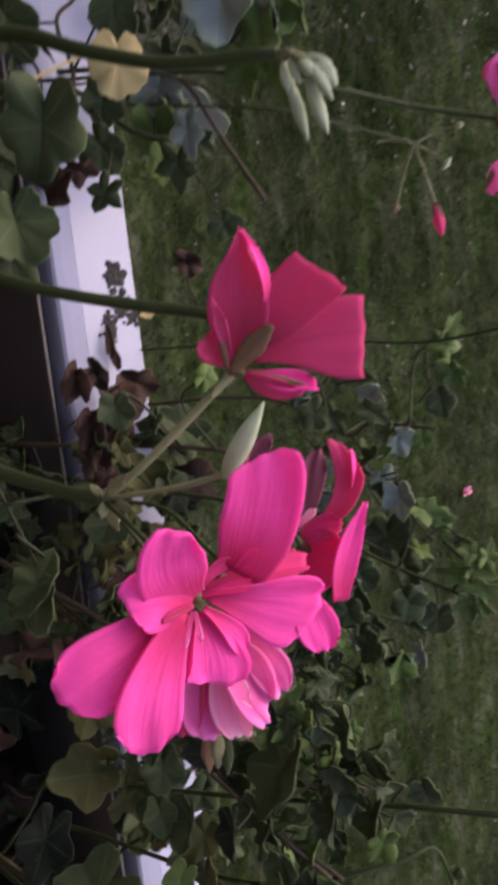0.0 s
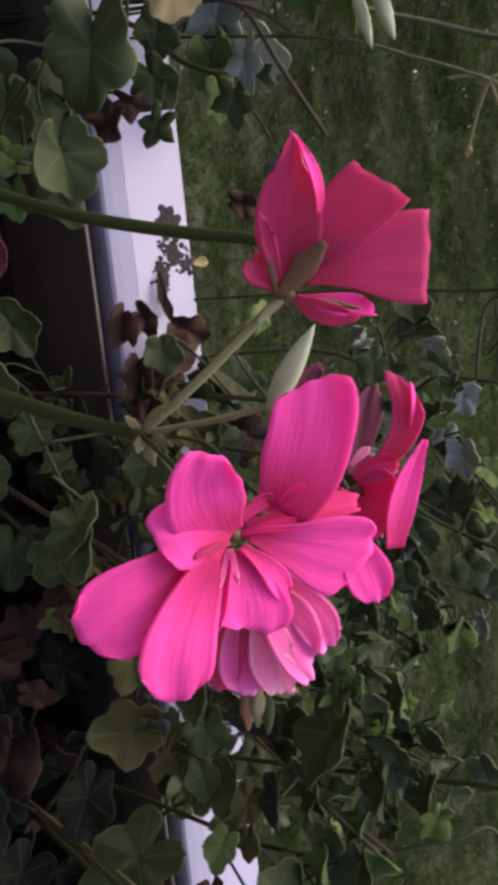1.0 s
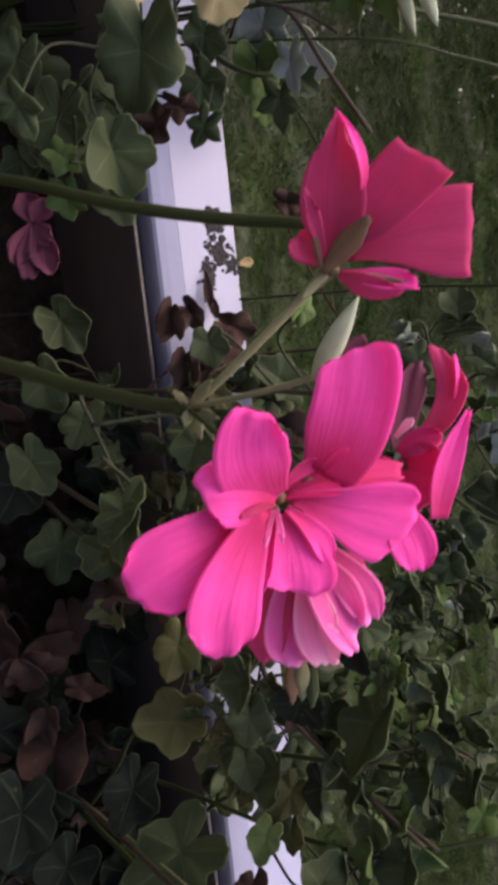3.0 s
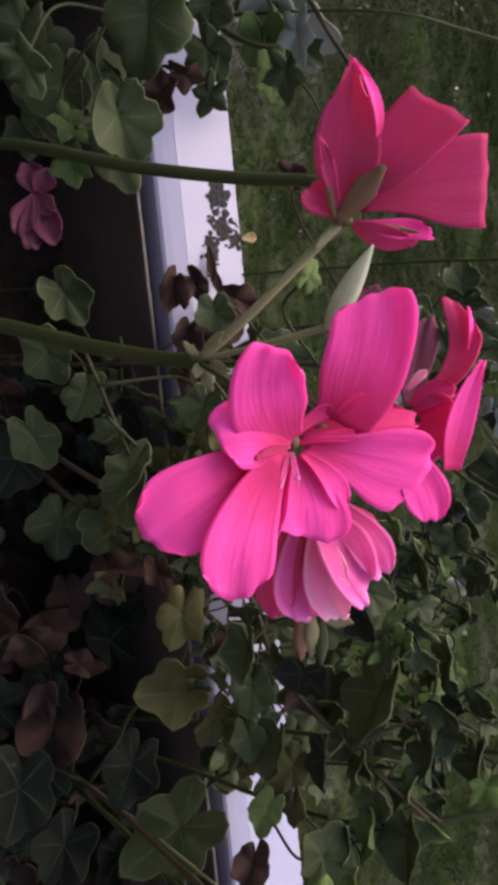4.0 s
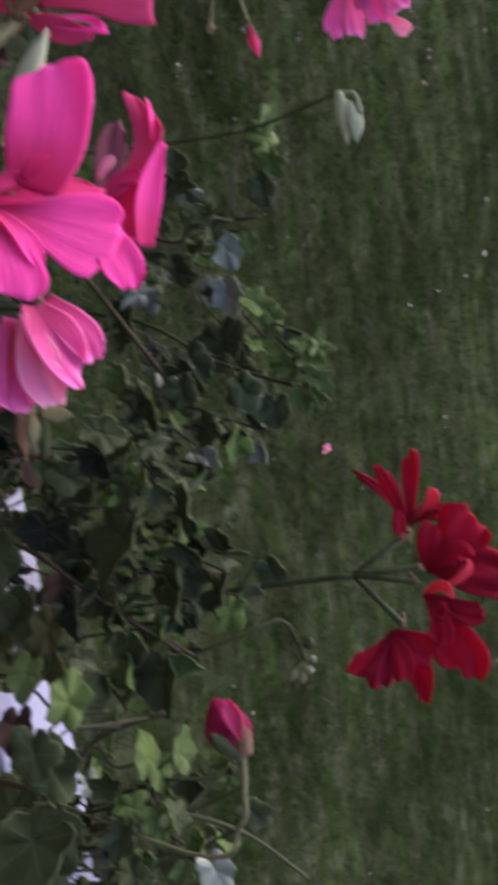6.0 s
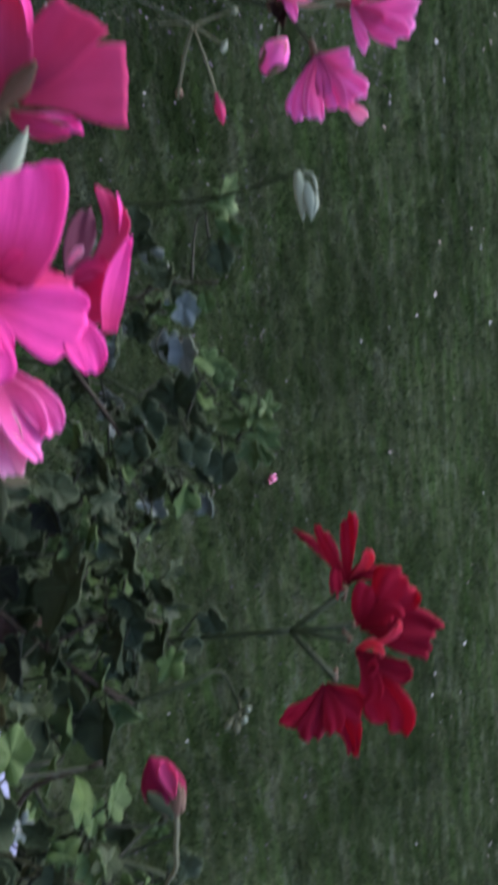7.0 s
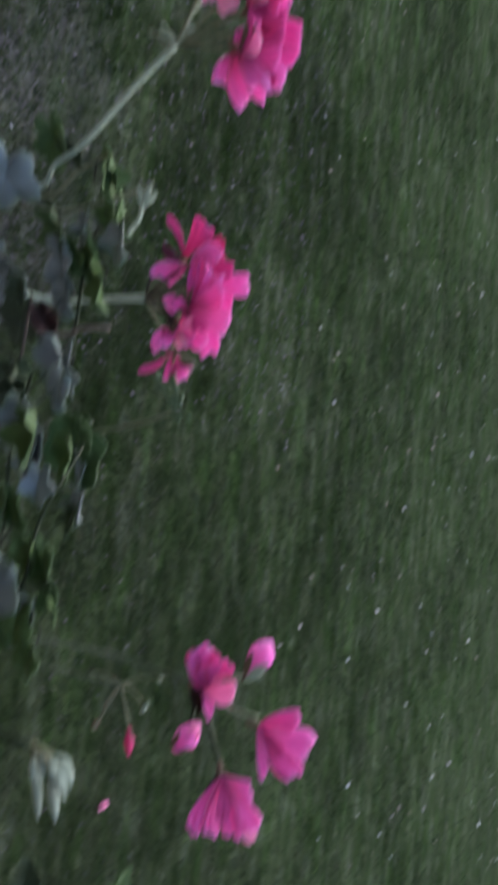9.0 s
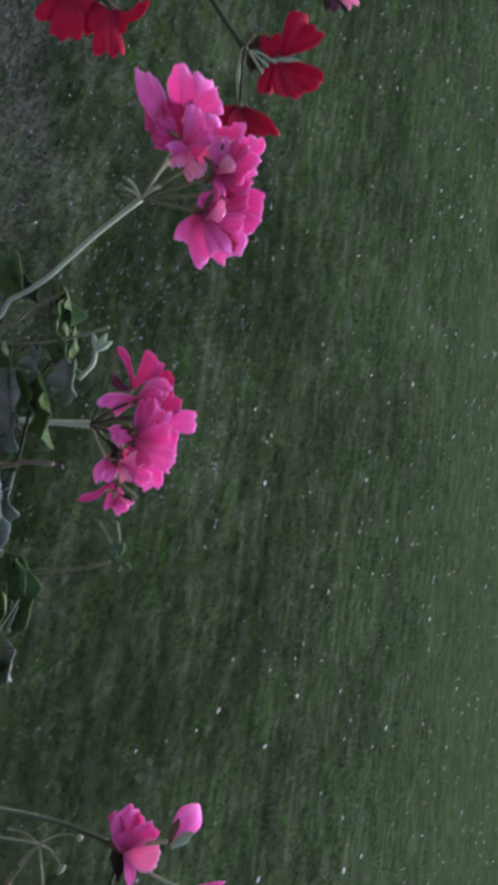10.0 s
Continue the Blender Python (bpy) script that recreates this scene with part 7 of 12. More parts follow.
broad_petal(bloom, [(-0.4973, 0.3379, 1.3378), (-0.4865, 0.3396, 1.3497), (-0.4813, 0.3419, 1.3567)], (0.02, -1.00, 0.01), (0.0045, 0.0121, 0.0183, 0.0164), RED, 0.10, 0.90, 0.06, 1.3)
stem(far_red_plant, [(-0.5167, 0.3325, 1.3373), (-0.5040, 0.3371, 1.3471), (-0.4960, 0.3458, 1.3527)], 0.0012, 0.0014, STEM, 'pedicel')
bloom = calyx(far_red_plant, (-0.4960, 0.3458, 1.3527), (0.91, 0.03, 0.42), 0.0072, 'dark red flower in a loose head')
broad_petal(bloom, [(-0.4960, 0.3458, 1.3527), (-0.4814, 0.3453, 1.3518), (-0.4688, 0.3473, 1.3524)], (-0.24, -0.71, 0.66), (0.0045, 0.0108, 0.0160, 0.0155), RED, -0.05, 1.18, 0.04, 2.2)
broad_petal(bloom, [(-0.4960, 0.3458, 1.3527), (-0.4810, 0.3475, 1.3625), (-0.4673, 0.3502, 1.3664)], (-0.23, -0.92, 0.31), (0.0045, 0.0134, 0.0215, 0.0218), RED, 0.00, 1.20, -0.08, 1.5)
stem(far_red_plant, [(-0.5167, 0.3325, 1.3373), (-0.5024, 0.3412, 1.3544), (-0.4927, 0.3541, 1.3673)], 0.0012, 0.0014, STEM, 'pedicel')
bloom = calyx(far_red_plant, (-0.4927, 0.3541, 1.3673), (0.80, 0.03, 0.59), 0.0072, 'dark red flower in a loose head')
broad_petal(bloom, [(-0.4931, 0.3541, 1.3673), (-0.4686, 0.3496, 1.3737), (-0.4487, 0.3503, 1.3765)], (-0.33, -0.77, 0.55), (0.0038, 0.0120, 0.0198, 0.0207), RED, -0.03, 1.05, 0.04, 2.3)
broad_petal(bloom, [(-0.4931, 0.3541, 1.3673), (-0.4804, 0.3555, 1.3742), (-0.4710, 0.3573, 1.3770)], (0.31, -0.94, 0.12), (0.0032, 0.0081, 0.0120, 0.0109), RED, 0.06, 0.86, 0.06, 1.4)
broad_petal(bloom, [(-0.4931, 0.3541, 1.3673), (-0.4840, 0.3561, 1.3816), (-0.4947, 0.3560, 1.3925)], (0.03, -1.00, 0.04), (0.0025, 0.0074, 0.0120, 0.0109), RED, -0.03, 1.19, 0.03, 1.6)
# spent flower of the red plant further along
branch(far_red_plant, [(-0.52, 0.12, SOIL_Z - 0.01), (-0.66, 0.33, 1.38), (-0.6195, 0.4504, 1.4685), (-0.5674, 0.4519, 1.4895)], 0.0012, 0.0014, STEM, 'flower_stalk')
bloom = calyx(far_red_plant, (-0.5650, 0.4530, 1.4904), (0.5, -0.4, 0.4), 0.0060, 'withered pale flower with dark sepals')
broad_petal(bloom, [(-0.5650, 0.4530, 1.4904), (-0.5540, 0.4483, 1.4890), (-0.5433, 0.4466, 1.4892)], (0.21, -0.82, 0.53), (0.0026, 0.0052, 0.0069, 0.0043), LEAF_DEAD, 0.15, 0.60, 0.00, 2.0)
broad_petal(bloom, [(-0.5650, 0.4530, 1.4904), (-0.5530, 0.4505, 1.4929), (-0.5426, 0.4496, 1.4947)], (0.21, -0.82, 0.53), (0.0026, 0.0052, 0.0069, 0.0043), FADED, 0.15, 0.60, 0.00, 2.0)
broad_petal(bloom, [(-0.5650, 0.4530, 1.4904), (-0.5520, 0.4528, 1.4968), (-0.5401, 0.4527, 1.4994)], (0.21, -0.82, 0.53), (0.0026, 0.0052, 0.0060, 0.0034), STEM_PALE, 0.15, 0.60, 0.00, 2.0)
broad_petal(bloom, [(-0.5650, 0.4530, 1.4904), (-0.5559, 0.4533, 1.4998), (-0.5469, 0.4539, 1.5053)], (0.21, -0.82, 0.53), (0.0026, 0.0060, 0.0078, 0.0052), PINK_PALE, 0.15, 0.60, 0.00, 2.0)
broad_petal(bloom, [(-0.5650, 0.4530, 1.4904), (-0.5589, 0.4540, 1.5028), (-0.5510, 0.4551, 1.5098)], (0.21, -0.82, 0.53), (0.0026, 0.0060, 0.0078, 0.0052), PINK_PALE, 0.15, 0.60, 0.00, 2.0)
broad_petal(bloom, [(-0.5650, 0.4530, 1.4904), (-0.5539, 0.4530, 1.4983), (-0.5431, 0.4534, 1.5024)], (0.21, -0.82, 0.53), (0.0026, 0.0043, 0.0052, 0.0034), LEAF_DARK_SHADED, 0.15, 0.60, 0.00, 2.0)
# red flower head, with shaded and lit petals told apart by colour
branch(red_plant, [(0.30, 0.11, SOIL_Z - 0.01), (0.2899, 0.1625, 1.3884), (0.2817, 0.2055, 1.4682), (0.2753, 0.2285, 1.5140), (0.2719, 0.2487, 1.5520)], 0.0010, 0.0011, STEM, 'flower_stalk', bulge=0.3)
stem(red_plant, [(0.2719, 0.2487, 1.5520), (0.2664, 0.2575, 1.5584), (0.2629, 0.2716, 1.5614)], 0.0009, 0.0013, STEM, 'pedicel')
bloom = calyx(red_plant, (0.2629, 0.2716, 1.5614), (-0.96, -0.19, 0.22), 0.0037, 'open dark red flower')
broad_petal(bloom, [(0.2600, 0.2723, 1.5624), (0.2477, 0.2674, 1.5568), (0.2380, 0.2612, 1.5487)], (-0.03, -0.11, 0.99), (0.0015, 0.0034, 0.0040, 0.0021), RED_SHADED, 0.11, 1.18, 0.04, 3.0)
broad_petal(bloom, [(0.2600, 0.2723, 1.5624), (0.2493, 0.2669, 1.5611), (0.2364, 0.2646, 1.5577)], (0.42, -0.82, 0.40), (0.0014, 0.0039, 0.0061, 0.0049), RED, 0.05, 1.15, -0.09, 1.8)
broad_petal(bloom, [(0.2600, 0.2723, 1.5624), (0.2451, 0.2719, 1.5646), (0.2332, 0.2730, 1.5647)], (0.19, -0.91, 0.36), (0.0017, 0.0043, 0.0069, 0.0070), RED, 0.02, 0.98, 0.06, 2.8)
broad_petal(bloom, [(0.2600, 0.2723, 1.5624), (0.2550, 0.2748, 1.5684), (0.2565, 0.2778, 1.5734)], (-0.53, -0.57, 0.62), (0.0017, 0.0052, 0.0076, 0.0054), RED_SHADED, -0.05, 0.93, 0.02, 1.8)
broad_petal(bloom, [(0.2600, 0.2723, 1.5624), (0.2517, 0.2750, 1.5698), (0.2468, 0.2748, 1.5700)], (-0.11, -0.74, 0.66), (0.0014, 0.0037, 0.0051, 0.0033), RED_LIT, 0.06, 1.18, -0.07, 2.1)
broad_petal(bloom, [(0.2600, 0.2723, 1.5624), (0.2536, 0.2688, 1.5617), (0.2612, 0.2663, 1.5623)], (-0.39, -0.23, 0.89), (0.0017, 0.0040, 0.0055, 0.0046), RED, -0.06, 1.14, 0.06, 3.0)
stem(red_plant, [(0.2719, 0.2487, 1.5520), (0.2717, 0.2557, 1.5610), (0.2738, 0.2678, 1.5666)], 0.0009, 0.0013, STEM, 'pedicel')
bloom = calyx(red_plant, (0.2738, 0.2678, 1.5666), (-0.24, 0.29, 0.93), 0.0036, 'open dark red flower')
broad_petal(bloom, [(0.2742, 0.2692, 1.5694), (0.2652, 0.2688, 1.5718), (0.2593, 0.2705, 1.5742)], (-0.38, -0.71, 0.60), (0.0029, 0.0081, 0.0118, 0.0114), RED, 0.06, 0.99, -0.09, 2.1)
broad_petal(bloom, [(0.2742, 0.2692, 1.5694), (0.2632, 0.2742, 1.5791), (0.2572, 0.2789, 1.5852)], (-0.05, -0.93, 0.35), (0.0029, 0.0114, 0.0186, 0.0195), RED, -0.07, 0.86, 0.07, 2.7)
broad_petal(bloom, [(0.2742, 0.2692, 1.5694), (0.2755, 0.2748, 1.5825), (0.2800, 0.2808, 1.5928)], (-0.59, -0.79, 0.14), (0.0029, 0.0114, 0.0179, 0.0171), RED_SHADED, 0.02, 1.16, -0.00, 3.0)
broad_petal(bloom, [(0.2742, 0.2692, 1.5694), (0.2681, 0.2705, 1.5795), (0.2696, 0.2705, 1.5836)], (-0.46, -0.76, 0.46), (0.0023, 0.0072, 0.0099, 0.0089), RED, 0.03, 1.06, 0.05, 1.6)
stem(red_plant, [(0.2719, 0.2487, 1.5520), (0.2724, 0.2517, 1.5629), (0.2754, 0.2595, 1.5702)], 0.0009, 0.0013, STEM, 'pedicel')
bloom = calyx(red_plant, (0.2754, 0.2595, 1.5702), (0.70, -0.15, 0.70), 0.0035, 'open dark red flower')
broad_petal(bloom, [(0.2820, 0.2647, 1.5700), (0.2878, 0.2663, 1.5774), (0.2880, 0.2639, 1.5765)], (-0.07, -0.85, 0.52), (0.0026, 0.0063, 0.0086, 0.0081), RED, -0.09, 0.91, -0.05, 2.2)
broad_petal(bloom, [(0.2820, 0.2647, 1.5700), (0.2975, 0.2653, 1.5803), (0.3085, 0.2627, 1.5827)], (-0.58, -0.77, 0.27), (0.0026, 0.0111, 0.0164, 0.0162), RED, -0.02, 1.09, 0.01, 3.0)
broad_petal(bloom, [(0.2820, 0.2647, 1.5700), (0.2877, 0.2684, 1.5829), (0.2886, 0.2715, 1.5889)], (-0.53, -0.58, 0.62), (0.0020, 0.0066, 0.0089, 0.0053), RED_SHADED, 0.02, 1.04, -0.03, 2.9)
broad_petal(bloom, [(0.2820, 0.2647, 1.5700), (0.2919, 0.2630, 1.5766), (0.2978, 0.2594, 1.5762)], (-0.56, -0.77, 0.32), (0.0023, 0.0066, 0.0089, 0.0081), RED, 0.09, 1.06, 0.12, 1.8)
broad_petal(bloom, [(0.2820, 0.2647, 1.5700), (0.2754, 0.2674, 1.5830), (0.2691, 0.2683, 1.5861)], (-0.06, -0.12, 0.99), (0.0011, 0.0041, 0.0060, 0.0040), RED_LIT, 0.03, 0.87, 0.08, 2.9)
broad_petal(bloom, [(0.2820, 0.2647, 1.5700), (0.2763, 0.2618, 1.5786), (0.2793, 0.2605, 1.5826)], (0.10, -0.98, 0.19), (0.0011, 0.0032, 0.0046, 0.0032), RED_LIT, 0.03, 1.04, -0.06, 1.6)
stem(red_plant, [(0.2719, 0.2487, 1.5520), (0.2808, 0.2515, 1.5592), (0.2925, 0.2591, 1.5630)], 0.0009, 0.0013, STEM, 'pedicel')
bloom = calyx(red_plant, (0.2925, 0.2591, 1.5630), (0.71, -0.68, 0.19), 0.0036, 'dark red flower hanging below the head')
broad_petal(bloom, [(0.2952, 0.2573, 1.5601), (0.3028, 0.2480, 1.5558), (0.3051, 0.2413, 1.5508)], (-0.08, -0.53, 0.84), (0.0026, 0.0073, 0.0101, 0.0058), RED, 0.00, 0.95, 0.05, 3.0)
broad_petal(bloom, [(0.2952, 0.2573, 1.5601), (0.3044, 0.2502, 1.5608), (0.3114, 0.2449, 1.5595)], (-0.57, -0.19, 0.80), (0.0026, 0.0079, 0.0119, 0.0103), RED_SHADED, -0.10, 1.04, 0.08, 2.8)
broad_petal(bloom, [(0.2952, 0.2573, 1.5601), (0.3061, 0.2579, 1.5677), (0.3194, 0.2562, 1.5711)], (-0.64, -0.76, 0.12), (0.0026, 0.0091, 0.0105, 0.0045), RED, -0.01, 1.17, -0.05, 2.8)
broad_petal(bloom, [(0.2952, 0.2573, 1.5601), (0.2998, 0.2587, 1.5682), (0.3044, 0.2607, 1.5732)], (-0.06, -0.62, 0.78), (0.0026, 0.0079, 0.0112, 0.0103), RED, 0.10, 1.17, 0.12, 1.6)
broad_petal(bloom, [(0.2952, 0.2573, 1.5601), (0.3024, 0.2527, 1.5656), (0.3093, 0.2498, 1.5670)], (-0.65, -0.74, 0.18), (0.0023, 0.0060, 0.0086, 0.0074), RED, -0.01, 0.88, 0.03, 2.6)
branch(red_plant, [(0.30, 0.11, SOIL_Z - 0.01), (0.3155, 0.1389, 1.4265), (0.3282, 0.1625, 1.5434), (0.3050, 0.1585, 1.5737), (0.2861, 0.1520, 1.5849), (0.2728, 0.1491, 1.5898)], 0.0005, 0.0007, STEM_MID, 'flower_stalk')
bud(red_plant, (0.2728, 0.1489, 1.5896), (0.2573, 0.1451, 1.5869), 0.0104, CRIMSON, 'bud', 'fat dark red bud opening from pale sepals', 5, True, 0.6)
petal(red_plant, (0.2656, 0.1450, 1.5939), (0.2551, 0.1441, 1.5934), (0.02, -0.63, 0.78), 0.0043, 0.20, 0.00, 0.4, PINK_BACK)
petal(red_plant, (0.2709, 0.1452, 1.5934), (0.2621, 0.1394, 1.5907), (-0.08, -0.33, 0.94), 0.0038, -0.20, 0.00, 0.0, STEM, name='sepal', claw=0.50)
petal(red_plant, (0.2709, 0.1453, 1.5935), (0.2588, 0.1456, 1.5949), (0.06, -0.72, 0.69), 0.0031, -0.20, 0.00, 0.0, SEPAL, name='sepal', claw=0.50)
branch(far_plant, [(-0.02, 0.11, SOIL_Z - 0.01), (-0.0580, 0.2097, 1.3657), (-0.0891, 0.2914, 1.4319), (-0.0916, 0.2997, 1.4496), (-0.0963, 0.2966, 1.4822), (-0.1013, 0.2974, 1.4953)], 0.0007, 0.0008, STEM_MID, 'flower_stalk')
stem(far_plant, [(-0.1014, 0.2977, 1.4961), (-0.1103, 0.2932, 1.5009), (-0.1189, 0.2903, 1.4996)], 0.0007, 0.0011, STEM_GREEN, 'seed_pod')
bud(far_plant, (-0.1103, 0.2930, 1.5004), (-0.1198, 0.2906, 1.4972), 0.0032, STEM_GREEN, 'bud', 'curled green seed pod', 3, False, 0.6)
stem(far_plant, [(-0.1014, 0.2977, 1.4961), (-0.1100, 0.2912, 1.4968), (-0.1182, 0.2863, 1.4915)], 0.0007, 0.0011, STEM_GREEN, 'seed_pod')
bud(far_plant, (-0.1100, 0.2910, 1.4964), (-0.1192, 0.2866, 1.4890), 0.0029, STEM_GREEN, 'bud', 'curled green seed pod', 3, False, 0.6)
stem(far_plant, [(-0.1014, 0.2977, 1.4961), (-0.1059, 0.2952, 1.5025), (-0.1099, 0.2943, 1.5029)], 0.0007, 0.0011, STEM_GREEN, 'seed_pod')
bud(far_plant, (-0.1058, 0.2950, 1.5021), (-0.1108, 0.2947, 1.5005), 0.0029, STEM_GREEN, 'bud', 'curled green seed pod', 3, False, 0.6)
stem(far_plant, [(-0.1014, 0.2977, 1.4961), (-0.1003, 0.2977, 1.5044), (-0.0987, 0.2992, 1.5067)], 0.0007, 0.0011, STEM_GREEN, 'seed_pod')
bud(far_plant, (-0.1002, 0.2974, 1.5040), (-0.0996, 0.2996, 1.5043), 0.0027, STEM_GREEN, 'bud', 'curled green seed pod', 3, False, 0.6)
stem(far_plant, [(-0.1014, 0.2977, 1.4961), (-0.0993, 0.2965, 1.5016), (-0.0967, 0.2969, 1.5010)], 0.0007, 0.0011, STEM_GREEN, 'seed_pod')
bud(far_plant, (-0.0992, 0.2963, 1.5011), (-0.0976, 0.2972, 1.4986), 0.0032, STEM_GREEN, 'bud', 'curled green seed pod', 3, False, 0.6)
stem(far_plant, [(-0.1014, 0.2977, 1.4961), (-0.1047, 0.2943, 1.5002), (-0.1076, 0.2925, 1.4981)], 0.0007, 0.0011, STEM_GREEN, 'seed_pod')
bud(far_plant, (-0.1046, 0.2941, 1.4997), (-0.1085, 0.2929, 1.4957), 0.0043, STEM_GREEN, 'bud', 'curled green seed pod', 3, False, 0.6)
branch(far_plant, [(-0.21, 0.12, SOIL_Z - 0.01), (-0.2069, 0.2016, 1.3570), (-0.2043, 0.2684, 1.4107), (-0.2061, 0.2800, 1.4344), (-0.2111, 0.2847, 1.4553), (-0.2174, 0.2879, 1.4739)], 0.0007, 0.0009, STEM_MID, 'dry_twig')
branch(far_plant, [(-0.16, 0.12, SOIL_Z - 0.01), (-0.1523, 0.2185, 1.3520), (-0.1459, 0.2991, 1.4042), (-0.1474, 0.3006, 1.4261), (-0.1481, 0.3046, 1.4434)], 0.0015, 0.0012, STEM_DRY, 'dry_twig')
branch(far_plant, [(-0.1830, 0.2705, 1.4763), (-0.1911, 0.2713, 1.4821), (-0.1979, 0.2700, 1.4830)], 0.0011, 0.0010, STEM_PALE, 'flower_stalk')
bud(far_plant, (-0.1973, 0.2702, 1.4831), (-0.2065, 0.2701, 1.4876), 0.0033, STEM_PALE, 'bud', 'small pale bud', 3, False, 0.6)
bud(far_plant, (-0.1973, 0.2702, 1.4831), (-0.2030, 0.2723, 1.4902), 0.0033, STEM_PALE, 'bud', 'small pale bud', 3, False, 0.6)
bud(far_plant, (-0.1973, 0.2702, 1.4831), (-0.2055, 0.2672, 1.4815), 0.0033, STEM_PALE, 'bud', 'small pale bud', 3, False, 0.6)
branch(far_plant, [(-0.25, 0.11, SOIL_Z - 0.01), (-0.2302, 0.1991, 1.3529), (-0.2139, 0.2719, 1.4045), (-0.2239, 0.2749, 1.4337), (-0.2347, 0.2819, 1.4440), (-0.2370, 0.2839, 1.4493)], 0.0013, 0.0006, STEM_MID, 'stem')
branch(far_plant, [(-0.25, 0.11, SOIL_Z - 0.01), (-0.1793, 0.2171, 1.3481), (-0.1215, 0.3047, 1.4024), (-0.1384, 0.3068, 1.4155), (-0.1822, 0.2934, 1.4301), (-0.2008, 0.2922, 1.4374)], 0.0014, 0.0009, STEM, 'stem')
branch(far_plant, [(-0.25, 0.11, SOIL_Z - 0.01), (-0.1220, 0.2018, 1.3465), (-0.0172, 0.2770, 1.4050), (-0.0800, 0.2792, 1.4117), (-0.1517, 0.2881, 1.4145)], 0.0011, 0.0009, STEM, 'stem')
# leaves of the main plant
leafy(bud_plant, (0.0289, 0.1553, 1.4621), (0.89, -0.02, -0.45), (0.36, -0.57, 0.74), 0.0192, 0.30, 0.10, 0.30, LEAF, wave=0.15)
leafy(bud_plant, (0.0562, 0.1459, 1.4521), (0.91, 0.29, -0.30), (0.29, 0.06, 0.95), 0.0152, 0.45, 0.10, 0.28, LEAF, wave=0.14)
leafy(bud_plant, (0.0509, 0.1088, 1.4808), (0.72, 0.55, -0.42), (0.67, -0.39, 0.63), 0.0097, 0.30, 0.10, 0.35, LEAF)
leafy(bud_plant, (0.0115, 0.1963, 1.4297), (0.90, -0.11, -0.42), (0.32, -0.48, 0.82), 0.0105, 0.20, 0.10, 0.18, LEAF)
leafy(bud_plant, (0.0291, 0.1898, 1.4356), (0.80, 0.59, -0.14), (0.50, -0.50, 0.71), 0.0115, 0.25, 0.10, 0.18, LEAF)
leafy(bud_plant, (0.0474, 0.1825, 1.4469), (0.64, -0.14, -0.76), (0.56, -0.59, 0.58), 0.0099, 0.30, 0.10, 0.42, LEAF)
leafy(bud_plant, (0.0199, 0.2213, 1.4245), (0.85, 0.36, -0.39), (0.53, -0.59, 0.61), 0.0137, 0.30, 0.10, 0.18, LEAF_FRESH)
leafy(bud_plant, (0.0320, 0.2201, 1.4288), (0.77, 0.35, -0.54), (0.56, 0.04, 0.83), 0.0119, 0.40, 0.10, 0.30, LEAF_FRESH)
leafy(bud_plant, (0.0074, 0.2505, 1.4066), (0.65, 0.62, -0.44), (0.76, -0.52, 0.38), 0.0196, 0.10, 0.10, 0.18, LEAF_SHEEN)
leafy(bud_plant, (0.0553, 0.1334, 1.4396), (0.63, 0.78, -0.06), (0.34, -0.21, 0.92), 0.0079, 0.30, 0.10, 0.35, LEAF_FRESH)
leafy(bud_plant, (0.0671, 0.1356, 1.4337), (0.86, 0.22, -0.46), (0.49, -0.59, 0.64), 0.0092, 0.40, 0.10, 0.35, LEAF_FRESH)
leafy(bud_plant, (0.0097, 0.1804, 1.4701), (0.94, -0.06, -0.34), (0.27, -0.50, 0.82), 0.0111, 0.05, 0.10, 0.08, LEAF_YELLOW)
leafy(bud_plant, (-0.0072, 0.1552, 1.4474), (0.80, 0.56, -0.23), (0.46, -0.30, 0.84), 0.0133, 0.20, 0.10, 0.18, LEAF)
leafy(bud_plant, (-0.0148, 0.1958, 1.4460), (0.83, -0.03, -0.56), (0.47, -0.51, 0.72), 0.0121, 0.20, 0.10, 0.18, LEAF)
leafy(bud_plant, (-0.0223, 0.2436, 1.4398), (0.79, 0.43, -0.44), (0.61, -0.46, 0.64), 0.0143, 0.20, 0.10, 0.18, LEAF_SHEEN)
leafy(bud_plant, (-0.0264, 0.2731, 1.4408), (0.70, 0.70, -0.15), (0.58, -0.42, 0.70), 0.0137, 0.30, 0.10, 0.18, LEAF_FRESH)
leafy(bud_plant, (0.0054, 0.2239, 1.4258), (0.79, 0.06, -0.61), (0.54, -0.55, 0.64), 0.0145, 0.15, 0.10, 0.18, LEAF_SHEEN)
leafy(bud_plant, (0.0657, 0.1473, 1.4420), (0.90, 0.43, -0.08), (0.24, -0.32, 0.92), 0.0131, 0.30, 0.10, 0.18, LEAF)
leafy(pink_plant, (0.1068, 0.1400, 1.3964), (0.86, 0.50, -0.05), (0.20, -0.24, 0.95), 0.0127, 0.25, 0.10, 0.18, LEAF)
leafy(pink_plant, (0.1279, 0.1288, 1.4030), (0.92, 0.39, -0.04), (0.26, -0.52, 0.81), 0.0124, 0.30, 0.10, 0.18, LEAF)
leafy(pink_plant, (0.1445, 0.1375, 1.4113), (0.89, -0.39, -0.25), (0.08, -0.40, 0.91), 0.0116, 0.30, 0.10, 0.18, LEAF)
leafy(pink_plant, (0.1600, 0.1164, 1.4988), (-0.74, 0.67, -0.07), (-0.64, -0.67, 0.37), 0.0099, 0.50, 0.10, 0.18, LEAF)
